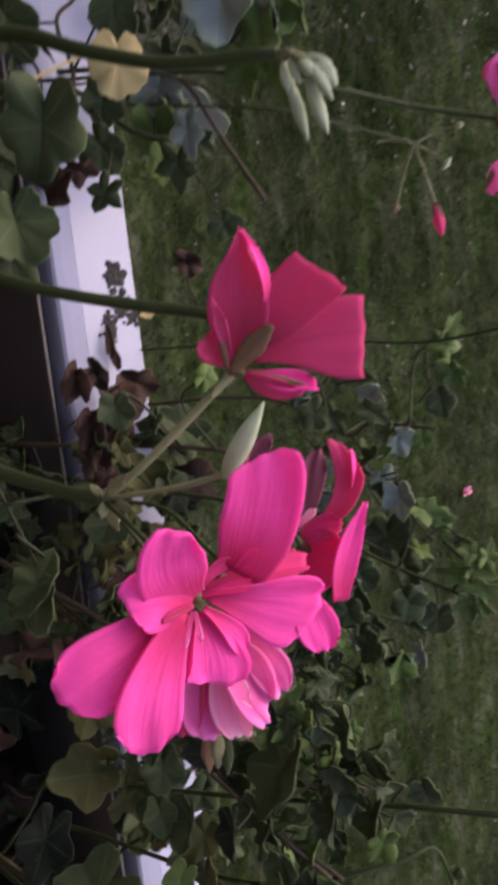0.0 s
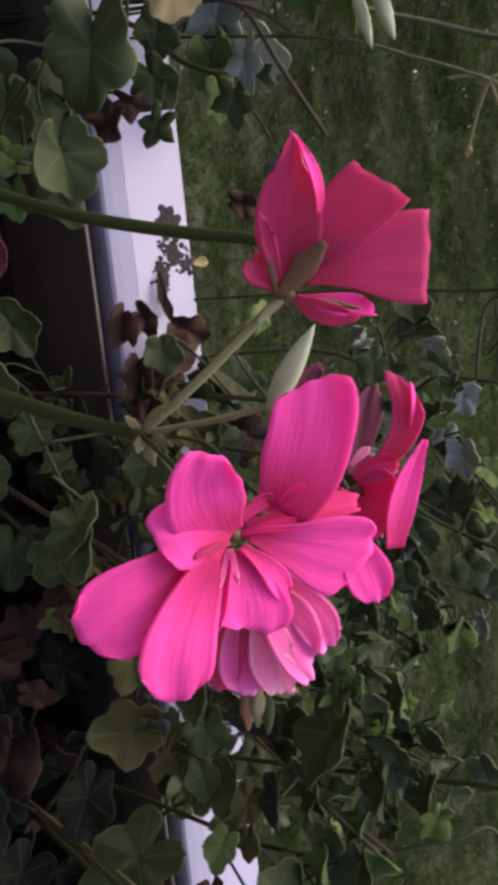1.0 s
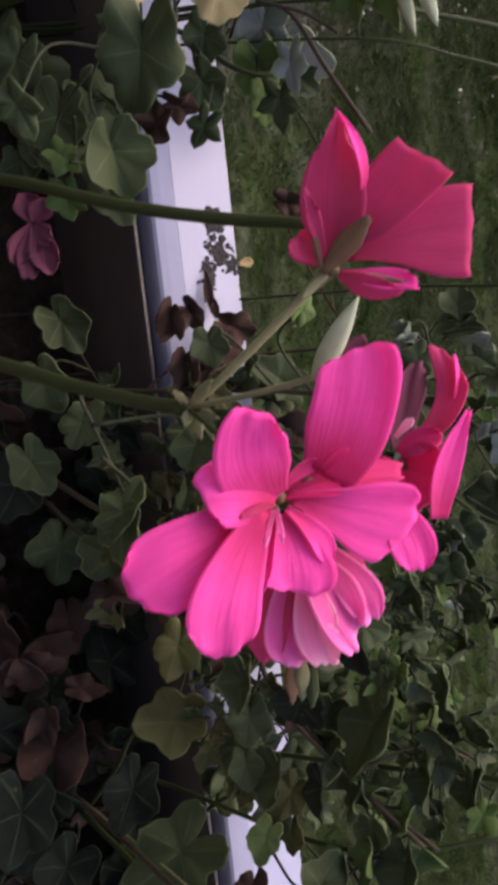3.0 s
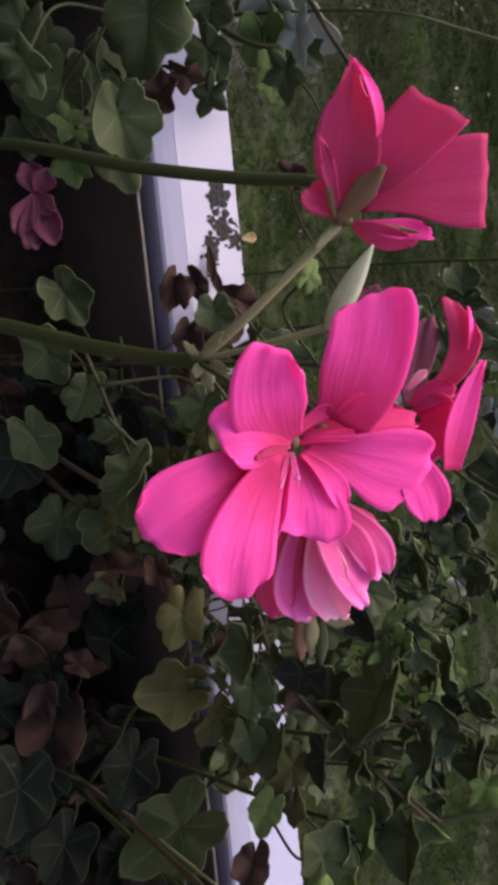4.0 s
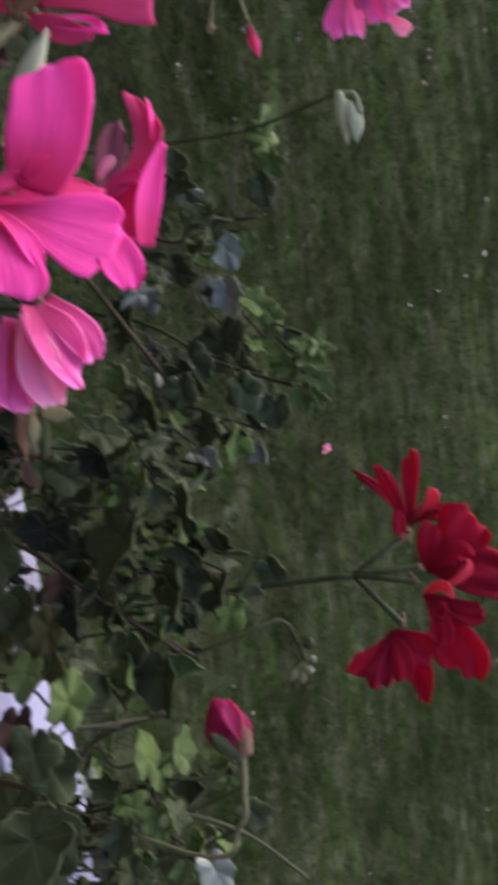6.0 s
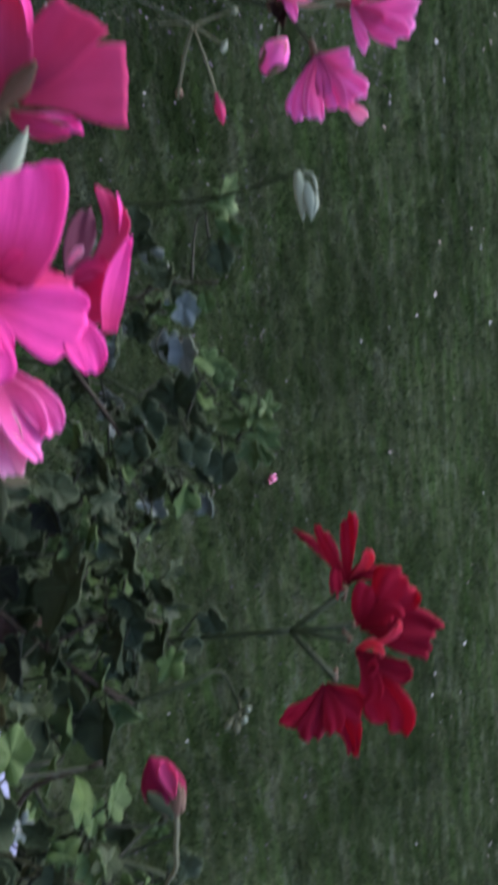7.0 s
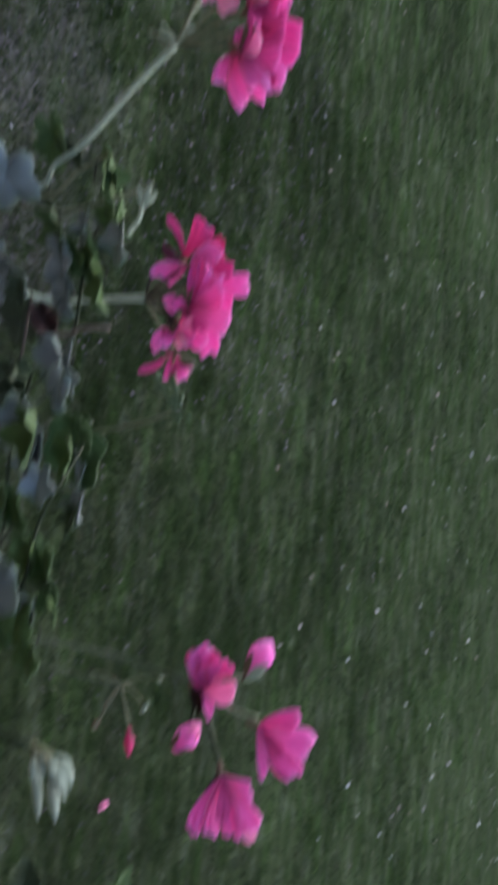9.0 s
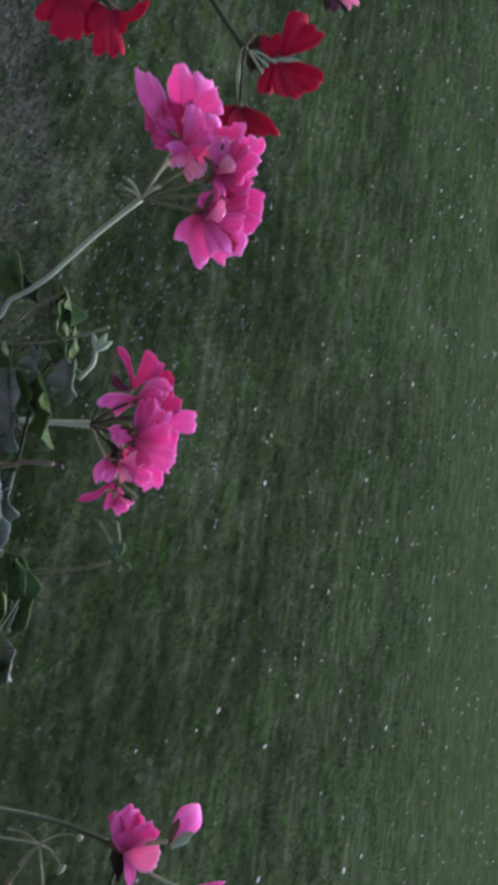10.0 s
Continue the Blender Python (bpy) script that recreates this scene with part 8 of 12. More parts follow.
leafy(pink_plant, (0.1647, 0.1162, 1.4977), (0.98, -0.20, -0.06), (-0.15, -0.88, 0.45), 0.0100, 0.40, 0.10, 0.18, LEAF)
leafy(pink_plant, (0.1597, 0.1236, 1.3869), (0.93, 0.36, 0.03), (0.05, -0.21, 0.98), 0.0143, 0.30, 0.10, 0.18, LEAF)
leafy(pink_plant, (0.1965, 0.1319, 1.3798), (0.95, -0.30, -0.05), (-0.05, -0.34, 0.94), 0.0160, 0.30, 0.10, 0.18, LEAF)
leafy(pink_plant, (0.2000, 0.1460, 1.3983), (-0.42, -0.72, -0.56), (-0.31, -0.46, 0.83), 0.0134, 0.30, 0.10, 0.18, LEAF)
leafy(red_plant, (0.2096, 0.1358, 1.4790), (0.92, -0.40, -0.02), (-0.24, -0.59, 0.77), 0.0122, 0.30, 0.10, 0.18, LEAF_OLIVE)
leafy(red_plant, (0.2440, 0.1407, 1.4599), (0.08, -0.84, -0.53), (-0.41, -0.51, 0.75), 0.0141, 0.35, 0.10, 0.30, LEAF_OLIVE)
leafy(red_plant, (0.2875, 0.1354, 1.4176), (0.80, -0.58, 0.16), (-0.41, -0.34, 0.84), 0.0161, 0.30, 0.10, 0.34, LEAF_DARK_SHADED)
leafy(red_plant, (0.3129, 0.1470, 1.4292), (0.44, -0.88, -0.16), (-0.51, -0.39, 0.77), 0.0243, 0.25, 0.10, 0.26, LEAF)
leafy(red_plant, (0.2927, 0.0971, 1.3955), (0.86, -0.40, 0.30), (-0.41, -0.21, 0.89), 0.0200, 0.25, 0.10, 0.18, LEAF_DARK_SHADED)
leafy(red_plant, (0.3305, 0.1136, 1.3840), (0.66, -0.73, 0.15), (-0.48, -0.27, 0.84), 0.0163, 0.25, 0.10, 0.18, LEAF_DARK_SHADED)
leafy(pink_plant, (0.2259, 0.1544, 1.4837), (0.96, -0.25, -0.10), (-0.22, -0.94, 0.28), 0.0104, 0.40, 0.10, 0.18, LEAF)
leafy(pink_plant, (0.2393, 0.1557, 1.4822), (0.98, -0.21, -0.02), (-0.10, -0.53, 0.84), 0.0098, 0.40, 0.10, 0.18, LEAF)
leafy(red_plant, (0.2806, 0.1555, 1.4850), (0.82, -0.57, 0.05), (-0.47, -0.62, 0.64), 0.0092, 0.30, 0.10, 0.18, LEAF_FRESH)
leafy(red_plant, (0.2820, 0.1647, 1.4861), (0.92, -0.29, 0.27), (-0.35, -0.90, 0.24), 0.0075, 0.30, 0.10, 0.18, LEAF_OLIVE)
leafy(red_plant, (0.2691, 0.1669, 1.4850), (0.79, -0.59, -0.17), (-0.40, -0.70, 0.60), 0.0101, 0.30, 0.10, 0.18, LEAF_OLIVE)
leafy(red_plant, (0.2611, 0.1620, 1.4853), (0.91, -0.40, 0.12), (-0.41, -0.91, 0.05), 0.0111, 0.40, 0.10, 0.18, LEAF)
leafy(pink_plant, (0.2564, 0.1541, 1.4797), (0.95, -0.09, 0.30), (-0.31, -0.43, 0.85), 0.0081, 0.30, 0.10, 0.18, LEAF)
leafy(pink_plant, (0.2320, 0.1651, 1.4988), (0.84, 0.00, -0.54), (0.36, -0.75, 0.55), 0.0115, 0.20, 0.10, 0.18, LEAF_DARK_SHADED)
leafy(pink_plant, (0.2598, 0.1678, 1.5027), (0.85, -0.43, 0.30), (-0.36, -0.89, -0.27), 0.0099, 0.50, 0.10, 0.18, LEAF_DARK_SHADED)
leafy(pink_plant, (0.2389, 0.1821, 1.5141), (0.79, -0.61, -0.11), (-0.62, -0.79, -0.05), 0.0166, 0.50, 0.10, 0.20, LEAF)
leafy(pink_plant, (0.2031, 0.1760, 1.5208), (0.43, 0.73, 0.52), (-0.26, -0.45, 0.85), 0.0081, 0.20, 0.10, 0.18, LEAF)
leafy(pink_plant, (0.2093, 0.1735, 1.5204), (0.89, 0.25, 0.38), (0.10, -0.93, 0.36), 0.0075, 0.40, 0.10, 0.18, LEAF_DARK_SHADED)
leafy(pink_plant, (0.1895, 0.1927, 1.5141), (0.99, 0.01, 0.13), (0.02, -1.00, -0.06), 0.0089, 0.60, 0.10, 0.50, LEAF, wave=0.15)
leafy(pink_plant, (0.1995, 0.1976, 1.5189), (0.97, 0.05, 0.22), (0.05, -1.00, 0.03), 0.0103, 0.60, 0.10, 0.50, LEAF, wave=0.15)
leafy(pink_plant, (0.2093, 0.1930, 1.5180), (0.42, 0.71, 0.56), (0.35, -0.70, 0.63), 0.0062, 0.60, 0.10, 0.50, LEAF, wave=0.15)
leafy(pink_plant, (0.2133, 0.1909, 1.5174), (-0.48, 0.85, 0.22), (-0.16, -0.34, 0.93), 0.0058, 0.60, 0.10, 0.50, LEAF_FRESH, wave=0.15)
leafy(pink_plant, (0.2204, 0.1859, 1.5158), (0.89, -0.44, -0.12), (-0.39, -0.88, 0.27), 0.0068, 0.60, 0.10, 0.50, LEAF, wave=0.15)
leafy(pink_plant, (0.2254, 0.1844, 1.5157), (0.97, -0.07, 0.24), (-0.22, -0.72, 0.66), 0.0065, 0.60, 0.10, 0.50, LEAF_FRESH, wave=0.15)
leafy(pink_plant, (0.2197, 0.1942, 1.5206), (0.69, 0.49, 0.54), (0.35, -0.87, 0.34), 0.0062, 0.60, 0.10, 0.50, LEAF, wave=0.15)
leafy(pink_plant, (0.2040, 0.1924, 1.5166), (-0.31, -0.51, -0.80), (-0.66, -0.50, 0.57), 0.0051, 0.60, 0.10, 0.50, LEAF, wave=0.15)
leafy(pink_plant, (0.2367, 0.2103, 1.5145), (0.97, -0.15, 0.19), (-0.10, -0.96, -0.26), 0.0113, 0.55, 0.10, 0.30, LEAF, wave=0.15)
leafy(pink_plant, (0.2649, 0.2015, 1.5144), (0.91, -0.40, 0.08), (-0.36, -0.88, -0.30), 0.0106, 0.55, 0.10, 0.30, LEAF, wave=0.15)
leafy(pink_plant, (0.2518, 0.2061, 1.5148), (0.66, 0.45, 0.60), (0.16, -0.87, 0.47), 0.0080, 0.55, 0.10, 0.30, LEAF, wave=0.15)
leafy(pink_plant, (0.2513, 0.2172, 1.5213), (0.86, 0.16, 0.49), (0.08, -0.98, 0.18), 0.0080, 0.55, 0.10, 0.30, LEAF, wave=0.15)
leafy(pink_plant, (0.2699, 0.2124, 1.5219), (0.93, -0.35, 0.14), (-0.31, -0.92, -0.24), 0.0109, 0.55, 0.10, 0.30, LEAF, wave=0.15)
leafy(pink_plant, (0.2445, 0.2215, 1.5226), (-0.68, 0.74, 0.02), (-0.24, -0.24, 0.94), 0.0055, 0.55, 0.10, 0.30, LEAF, wave=0.15)
leafy(pink_plant, (0.2871, 0.1813, 1.5064), (0.90, -0.39, 0.21), (-0.34, -0.91, -0.22), 0.0106, 0.55, 0.10, 0.30, LEAF_FRESH, wave=0.15)
leafy(pink_plant, (0.2918, 0.1899, 1.5124), (0.89, -0.40, 0.21), (-0.42, -0.90, 0.08), 0.0131, 0.55, 0.10, 0.30, LEAF, wave=0.15)
leafy(pink_plant, (0.2870, 0.1962, 1.5153), (0.50, 0.57, 0.65), (0.25, -0.81, 0.53), 0.0080, 0.55, 0.10, 0.30, LEAF_FRESH, wave=0.15)
leafy(pink_plant, (0.2933, 0.1723, 1.5022), (0.87, -0.46, 0.17), (-0.46, -0.89, -0.06), 0.0106, 0.55, 0.10, 0.30, LEAF, wave=0.15)
leafy(pink_plant, (0.2686, 0.1797, 1.5020), (0.90, -0.42, 0.11), (-0.39, -0.90, -0.22), 0.0073, 0.55, 0.10, 0.30, LEAF, wave=0.15)
leafy(pink_plant, (0.2671, 0.1823, 1.5033), (0.90, 0.02, 0.43), (-0.01, -1.00, 0.08), 0.0066, 0.55, 0.10, 0.30, LEAF, wave=0.15)
leafy(pink_plant, (0.2661, 0.1888, 1.5070), (0.06, -0.67, -0.74), (-1.00, -0.04, -0.04), 0.0095, 0.55, 0.10, 0.30, LEAF, wave=0.15)
leafy(pink_plant, (0.2757, 0.1926, 1.5111), (0.77, -0.62, -0.15), (-0.63, -0.76, -0.16), 0.0080, 0.55, 0.10, 0.30, LEAF_FRESH, wave=0.15)
leafy(pink_plant, (0.1977, 0.2340, 1.4979), (0.98, 0.19, -0.06), (0.20, -0.86, 0.47), 0.0121, 0.35, 0.10, 0.30, LEAF)
leafy(pink_plant, (0.1896, 0.2721, 1.4815), (0.93, 0.10, -0.36), (0.30, -0.77, 0.57), 0.0143, 0.20, 0.10, 0.18, LEAF)
leafy(pink_plant, (0.1177, 0.2782, 1.4624), (-0.87, 0.39, -0.31), (-0.49, -0.59, 0.64), 0.0098, 0.20, 0.10, 0.18, LEAF)
leafy(pink_plant, (0.1119, 0.1855, 1.4908), (-0.77, 0.63, 0.06), (0.08, 0.01, 1.00), 0.0066, 0.40, 0.10, 0.18, LEAF_FRESH)
leafy(pink_plant, (0.1191, 0.1634, 1.4694), (0.94, 0.22, -0.28), (0.35, -0.43, 0.83), 0.0079, 0.30, 0.10, 0.18, LEAF)
leafy(pink_plant, (0.1421, 0.1299, 1.5197), (0.87, -0.26, -0.42), (0.21, -0.58, 0.79), 0.0079, 0.40, 0.10, 0.18, LEAF)
leafy(pink_plant, (0.2154, 0.1689, 1.5093), (0.62, 0.71, 0.34), (0.10, -0.50, 0.86), 0.0077, 0.40, 0.10, 0.18, LEAF)
# outer leaves over the rail
leafy(pink_plant, (0.1137, 0.2848, 1.5072), (0.38, 0.84, 0.38), (0.29, -0.50, 0.82), 0.0090, 0.40, 0.10, 0.40, LEAF_FRESH)
leafy(pink_plant, (0.1077, 0.2875, 1.5082), (-0.77, 0.56, 0.33), (0.23, -0.24, 0.94), 0.0077, 0.40, 0.10, 0.40, LEAF_FRESH)
leafy(pink_plant, (0.1236, 0.2849, 1.5103), (0.82, 0.58, 0.01), (0.53, -0.76, 0.38), 0.0086, 0.40, 0.10, 0.30, LEAF_FRESH)
leafy(pink_plant, (0.1328, 0.2768, 1.5105), (0.90, 0.40, -0.18), (0.42, -0.66, 0.62), 0.0085, 0.30, 0.10, 0.15, LEAF)
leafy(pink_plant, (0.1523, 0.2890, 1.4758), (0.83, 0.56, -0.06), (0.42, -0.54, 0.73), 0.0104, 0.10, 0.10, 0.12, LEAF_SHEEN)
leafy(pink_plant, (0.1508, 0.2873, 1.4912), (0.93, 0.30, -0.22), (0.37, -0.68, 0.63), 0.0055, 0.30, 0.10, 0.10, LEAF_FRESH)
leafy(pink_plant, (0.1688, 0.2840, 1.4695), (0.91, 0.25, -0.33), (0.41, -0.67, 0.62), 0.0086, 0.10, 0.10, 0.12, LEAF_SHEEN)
leafy(pink_plant, (0.1840, 0.2776, 1.4791), (0.43, 0.83, -0.35), (0.61, 0.02, 0.79), 0.0121, 0.20, 0.10, 0.18, LEAF)
leafy(pink_plant, (0.1246, 0.2788, 1.4627), (0.56, 0.59, -0.59), (0.83, -0.38, 0.41), 0.0131, 0.20, 0.10, 0.18, LEAF)
leafy(pink_plant, (0.1815, 0.2796, 1.5042), (0.83, 0.56, -0.05), (0.41, -0.55, 0.73), 0.0080, 0.30, 0.10, 0.18, LEAF_FRESH)
leafy(pink_plant, (0.1891, 0.2831, 1.5101), (0.57, 0.79, 0.23), (0.60, -0.59, 0.54), 0.0058, 0.40, 0.10, 0.18, LEAF)
leafy(pink_plant, (0.2002, 0.2810, 1.5171), (-0.66, 0.74, 0.11), (-0.20, -0.32, 0.92), 0.0088, 0.45, 0.10, 0.40, LEAF_FRESH)
leafy(pink_plant, (0.2072, 0.2820, 1.5202), (0.61, 0.71, 0.35), (0.39, -0.65, 0.65), 0.0092, 0.45, 0.10, 0.40, LEAF_FRESH)
leafy(pink_plant, (0.2118, 0.2777, 1.5171), (0.96, 0.24, -0.15), (0.28, -0.91, 0.32), 0.0088, 0.45, 0.10, 0.40, LEAF_FRESH)
leafy(pink_plant, (0.2015, 0.2768, 1.5131), (-0.07, -0.24, -0.97), (-0.49, -0.83, 0.25), 0.0084, 0.45, 0.10, 0.40, LEAF_FRESH)
leafy(pink_plant, (0.1956, 0.2855, 1.5205), (-0.82, 0.57, -0.10), (-0.36, -0.37, 0.86), 0.0075, 0.45, 0.10, 0.40, LEAF_FRESH)
leafy(pink_plant, (0.1935, 0.2811, 1.5153), (-0.79, 0.17, -0.58), (-0.58, -0.52, 0.63), 0.0070, 0.45, 0.10, 0.40, LEAF_FRESH)
leafy(pink_plant, (0.2136, 0.2806, 1.5207), (0.89, 0.44, 0.09), (0.36, -0.82, 0.44), 0.0066, 0.45, 0.10, 0.40, LEAF_FRESH)
leafy(pink_plant, (0.2166, 0.2684, 1.5088), (0.96, 0.12, -0.27), (0.26, -0.76, 0.60), 0.0097, 0.30, 0.10, 0.18, LEAF)
leafy(pink_plant, (0.2057, 0.2536, 1.5078), (0.89, 0.45, 0.03), (0.26, -0.58, 0.77), 0.0102, 0.30, 0.10, 0.18, LEAF)
leafy(pink_plant, (0.2154, 0.2307, 1.5103), (0.73, -0.06, -0.68), (-0.06, -1.00, 0.03), 0.0080, 0.30, 0.10, 0.18, LEAF)
leafy(pink_plant, (0.1919, 0.2381, 1.4993), (0.85, 0.51, -0.09), (0.38, -0.49, 0.78), 0.0103, 0.35, 0.10, 0.18, LEAF)
leafy(pink_plant, (0.1993, 0.2221, 1.5084), (0.91, 0.16, -0.38), (0.38, -0.68, 0.63), 0.0078, 0.35, 0.10, 0.18, LEAF)
leafy(pink_plant, (0.2085, 0.1867, 1.5095), (0.95, 0.03, -0.31), (0.25, -0.64, 0.73), 0.0100, 0.40, 0.10, 0.18, LEAF)
leafy(pink_plant, (0.2114, 0.1926, 1.5225), (-0.08, 0.97, 0.22), (0.27, -0.19, 0.94), 0.0071, 0.45, 0.10, 0.30, LEAF)
leafy(pink_plant, (0.2212, 0.1877, 1.5202), (0.92, -0.11, -0.37), (-0.01, -0.96, 0.26), 0.0071, 0.45, 0.10, 0.30, LEAF_FRESH)
leafy(pink_plant, (0.2255, 0.1909, 1.5249), (0.78, 0.60, 0.18), (0.40, -0.69, 0.60), 0.0064, 0.45, 0.10, 0.30, LEAF)
leafy(pink_plant, (0.2257, 0.1835, 1.5171), (0.77, -0.32, -0.55), (-0.23, -0.95, 0.23), 0.0071, 0.45, 0.10, 0.30, LEAF)
leafy(pink_plant, (0.1895, 0.1914, 1.5147), (0.94, 0.20, -0.26), (0.28, -0.90, 0.33), 0.0071, 0.45, 0.10, 0.30, LEAF_FRESH)
leafy(pink_plant, (0.1954, 0.1936, 1.5187), (0.50, 0.84, 0.21), (0.51, -0.48, 0.71), 0.0064, 0.45, 0.10, 0.30, LEAF)
leafy(pink_plant, (0.2208, 0.1810, 1.4953), (0.75, -0.27, -0.60), (0.19, -0.79, 0.59), 0.0111, 0.30, 0.10, 0.18, LEAF)
leafy(pink_plant, (0.2526, 0.2128, 1.5027), (0.32, 0.94, 0.05), (-0.12, -0.01, 0.99), 0.0068, 0.20, 0.10, 0.18, LEAF_FRESH)
leafy(pink_plant, (0.2621, 0.2076, 1.5118), (0.93, 0.33, -0.18), (0.33, -0.52, 0.79), 0.0094, 0.30, 0.10, 0.18, LEAF)
leafy(pink_plant, (0.2755, 0.2239, 1.5210), (0.11, 0.99, 0.06), (0.11, -0.07, 0.99), 0.0080, 0.30, 0.10, 0.18, LEAF)
leafy(pink_plant, (0.2623, 0.1806, 1.4955), (0.87, -0.25, -0.43), (0.10, -0.75, 0.65), 0.0095, 0.20, 0.10, 0.18, LEAF)
leafy(pink_plant, (0.2770, 0.1822, 1.5074), (0.99, 0.06, -0.10), (0.09, -0.91, 0.40), 0.0086, 0.30, 0.10, 0.18, LEAF)
leafy(pink_plant, (0.2472, 0.1854, 1.4842), (0.92, -0.12, -0.38), (0.20, -0.68, 0.71), 0.0117, 0.30, 0.10, 0.18, LEAF)
leafy(red_plant, (0.3041, 0.1661, 1.5281), (-0.74, 0.53, -0.41), (-0.24, 0.37, 0.90), 0.0087, 0.30, 0.10, 0.18, LEAF_FRESH)
leafy(red_plant, (0.3081, 0.1771, 1.5290), (-0.70, 0.66, -0.27), (-0.17, 0.21, 0.96), 0.0079, 0.30, 0.10, 0.18, LEAF_FRESH)
leafy(red_plant, (0.3200, 0.1608, 1.5214), (0.65, 0.68, 0.35), (-0.18, -0.31, 0.93), 0.0081, 0.40, 0.10, 0.30, LEAF_FRESH)
leafy(red_plant, (0.3247, 0.1658, 1.5280), (0.99, -0.10, 0.13), (-0.16, -0.71, 0.69), 0.0078, 0.40, 0.10, 0.30, LEAF_FRESH)
leafy(red_plant, (0.3282, 0.1569, 1.5197), (0.93, -0.37, -0.08), (-0.25, -0.76, 0.60), 0.0088, 0.40, 0.10, 0.30, LEAF)
leafy(red_plant, (0.3254, 0.1693, 1.5319), (-0.29, 0.93, -0.20), (-0.65, -0.04, 0.76), 0.0071, 0.40, 0.10, 0.30, LEAF)
leafy(red_plant, (0.3138, 0.1574, 1.5160), (-0.21, -0.30, -0.93), (-0.79, -0.50, 0.34), 0.0071, 0.40, 0.10, 0.30, LEAF)
leafy(red_plant, (0.3134, 0.1299, 1.5167), (0.43, -0.80, -0.42), (-0.46, -0.60, 0.66), 0.0156, 0.25, 0.10, 0.18, LEAF)
leafy(red_plant, (0.2918, 0.1851, 1.5030), (0.64, 0.75, 0.14), (-0.08, -0.11, 0.99), 0.0104, 0.25, 0.10, 0.18, LEAF)
leafy(red_plant, (0.3454, 0.1758, 1.5387), (0.92, 0.14, 0.35), (-0.25, -0.48, 0.84), 0.0090, 0.30, 0.10, 0.18, LEAF_SHEEN)
leafy(red_plant, (0.3096, 0.1691, 1.5685), (0.81, 0.46, 0.37), (-0.00, -0.63, 0.78), 0.0069, 0.40, 0.10, 0.18, LEAF)
stem(red_plant, [(0.3020, 0.2358, 1.5355), (0.3039, 0.2340, 1.5366), (0.3047, 0.2339, 1.5379)], 0.0004, 0.0005, STEM_MID, 'pedicel')
bud(red_plant, (0.3036, 0.2350, 1.5375), (0.3052, 0.2341, 1.5394), 0.0028, BUD_GREEN, 'bud', 'small green seed pod', 3, False, 0.6)
stem(red_plant, [(0.3020, 0.2358, 1.5355), (0.3056, 0.2324, 1.5354), (0.3072, 0.2315, 1.5361)], 0.0004, 0.0005, STEM_MID, 'pedicel')
bud(red_plant, (0.3053, 0.2333, 1.5363), (0.3086, 0.2309, 1.5370), 0.0024, STEM_MID, 'bud', 'small green seed pod', 3, False, 0.6)
stem(red_plant, [(0.3020, 0.2358, 1.5355), (0.3046, 0.2310, 1.5337), (0.3057, 0.2294, 1.5335)], 0.0004, 0.0005, STEM_MID, 'pedicel')
bud(red_plant, (0.3043, 0.2320, 1.5345), (0.3065, 0.2281, 1.5336), 0.0024, STEM_MID, 'bud', 'small green seed pod', 3, False, 0.6)
stem(red_plant, [(0.3020, 0.2358, 1.5355), (0.2976, 0.2354, 1.5361), (0.2952, 0.2359, 1.5371)], 0.0004, 0.0005, STEM_MID, 'pedicel')
bud(red_plant, (0.2973, 0.2363, 1.5370), (0.2925, 0.2367, 1.5384), 0.0041, STEM, 'bud', 'small green seed pod', 3, False, 0.6)
stem(red_plant, [(0.3020, 0.2358, 1.5355), (0.3014, 0.2352, 1.5371), (0.3009, 0.2357, 1.5386)], 0.0004, 0.0005, STEM_MID, 'pedicel')
bud(red_plant, (0.3011, 0.2362, 1.5380), (0.3001, 0.2365, 1.5404), 0.0024, BUD_GREEN, 'bud', 'small green seed pod', 3, False, 0.6)
leafy(red_plant, (0.2701, 0.2385, 1.5229), (0.93, 0.36, 0.10), (0.24, -0.79, 0.56), 0.0083, 0.40, 0.10, 0.18, LEAF)
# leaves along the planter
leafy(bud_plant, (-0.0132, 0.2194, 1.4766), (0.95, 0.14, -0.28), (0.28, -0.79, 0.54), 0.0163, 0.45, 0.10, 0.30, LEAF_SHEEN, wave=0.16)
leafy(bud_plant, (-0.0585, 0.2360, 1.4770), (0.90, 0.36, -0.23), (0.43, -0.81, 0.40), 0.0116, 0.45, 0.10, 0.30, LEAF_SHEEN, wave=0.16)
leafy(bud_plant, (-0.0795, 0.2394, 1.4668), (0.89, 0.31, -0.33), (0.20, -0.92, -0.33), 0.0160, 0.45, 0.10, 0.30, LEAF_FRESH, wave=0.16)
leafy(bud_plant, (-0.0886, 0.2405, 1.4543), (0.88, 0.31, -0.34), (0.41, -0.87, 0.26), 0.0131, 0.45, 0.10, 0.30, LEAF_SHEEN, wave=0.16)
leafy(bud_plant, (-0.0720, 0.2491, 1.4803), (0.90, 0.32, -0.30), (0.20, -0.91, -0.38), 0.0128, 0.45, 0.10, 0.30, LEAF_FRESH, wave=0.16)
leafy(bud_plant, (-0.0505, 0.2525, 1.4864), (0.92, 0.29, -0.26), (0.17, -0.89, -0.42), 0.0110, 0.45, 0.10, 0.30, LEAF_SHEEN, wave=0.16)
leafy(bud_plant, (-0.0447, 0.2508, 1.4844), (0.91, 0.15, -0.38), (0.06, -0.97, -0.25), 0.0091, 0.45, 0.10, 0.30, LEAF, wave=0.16)
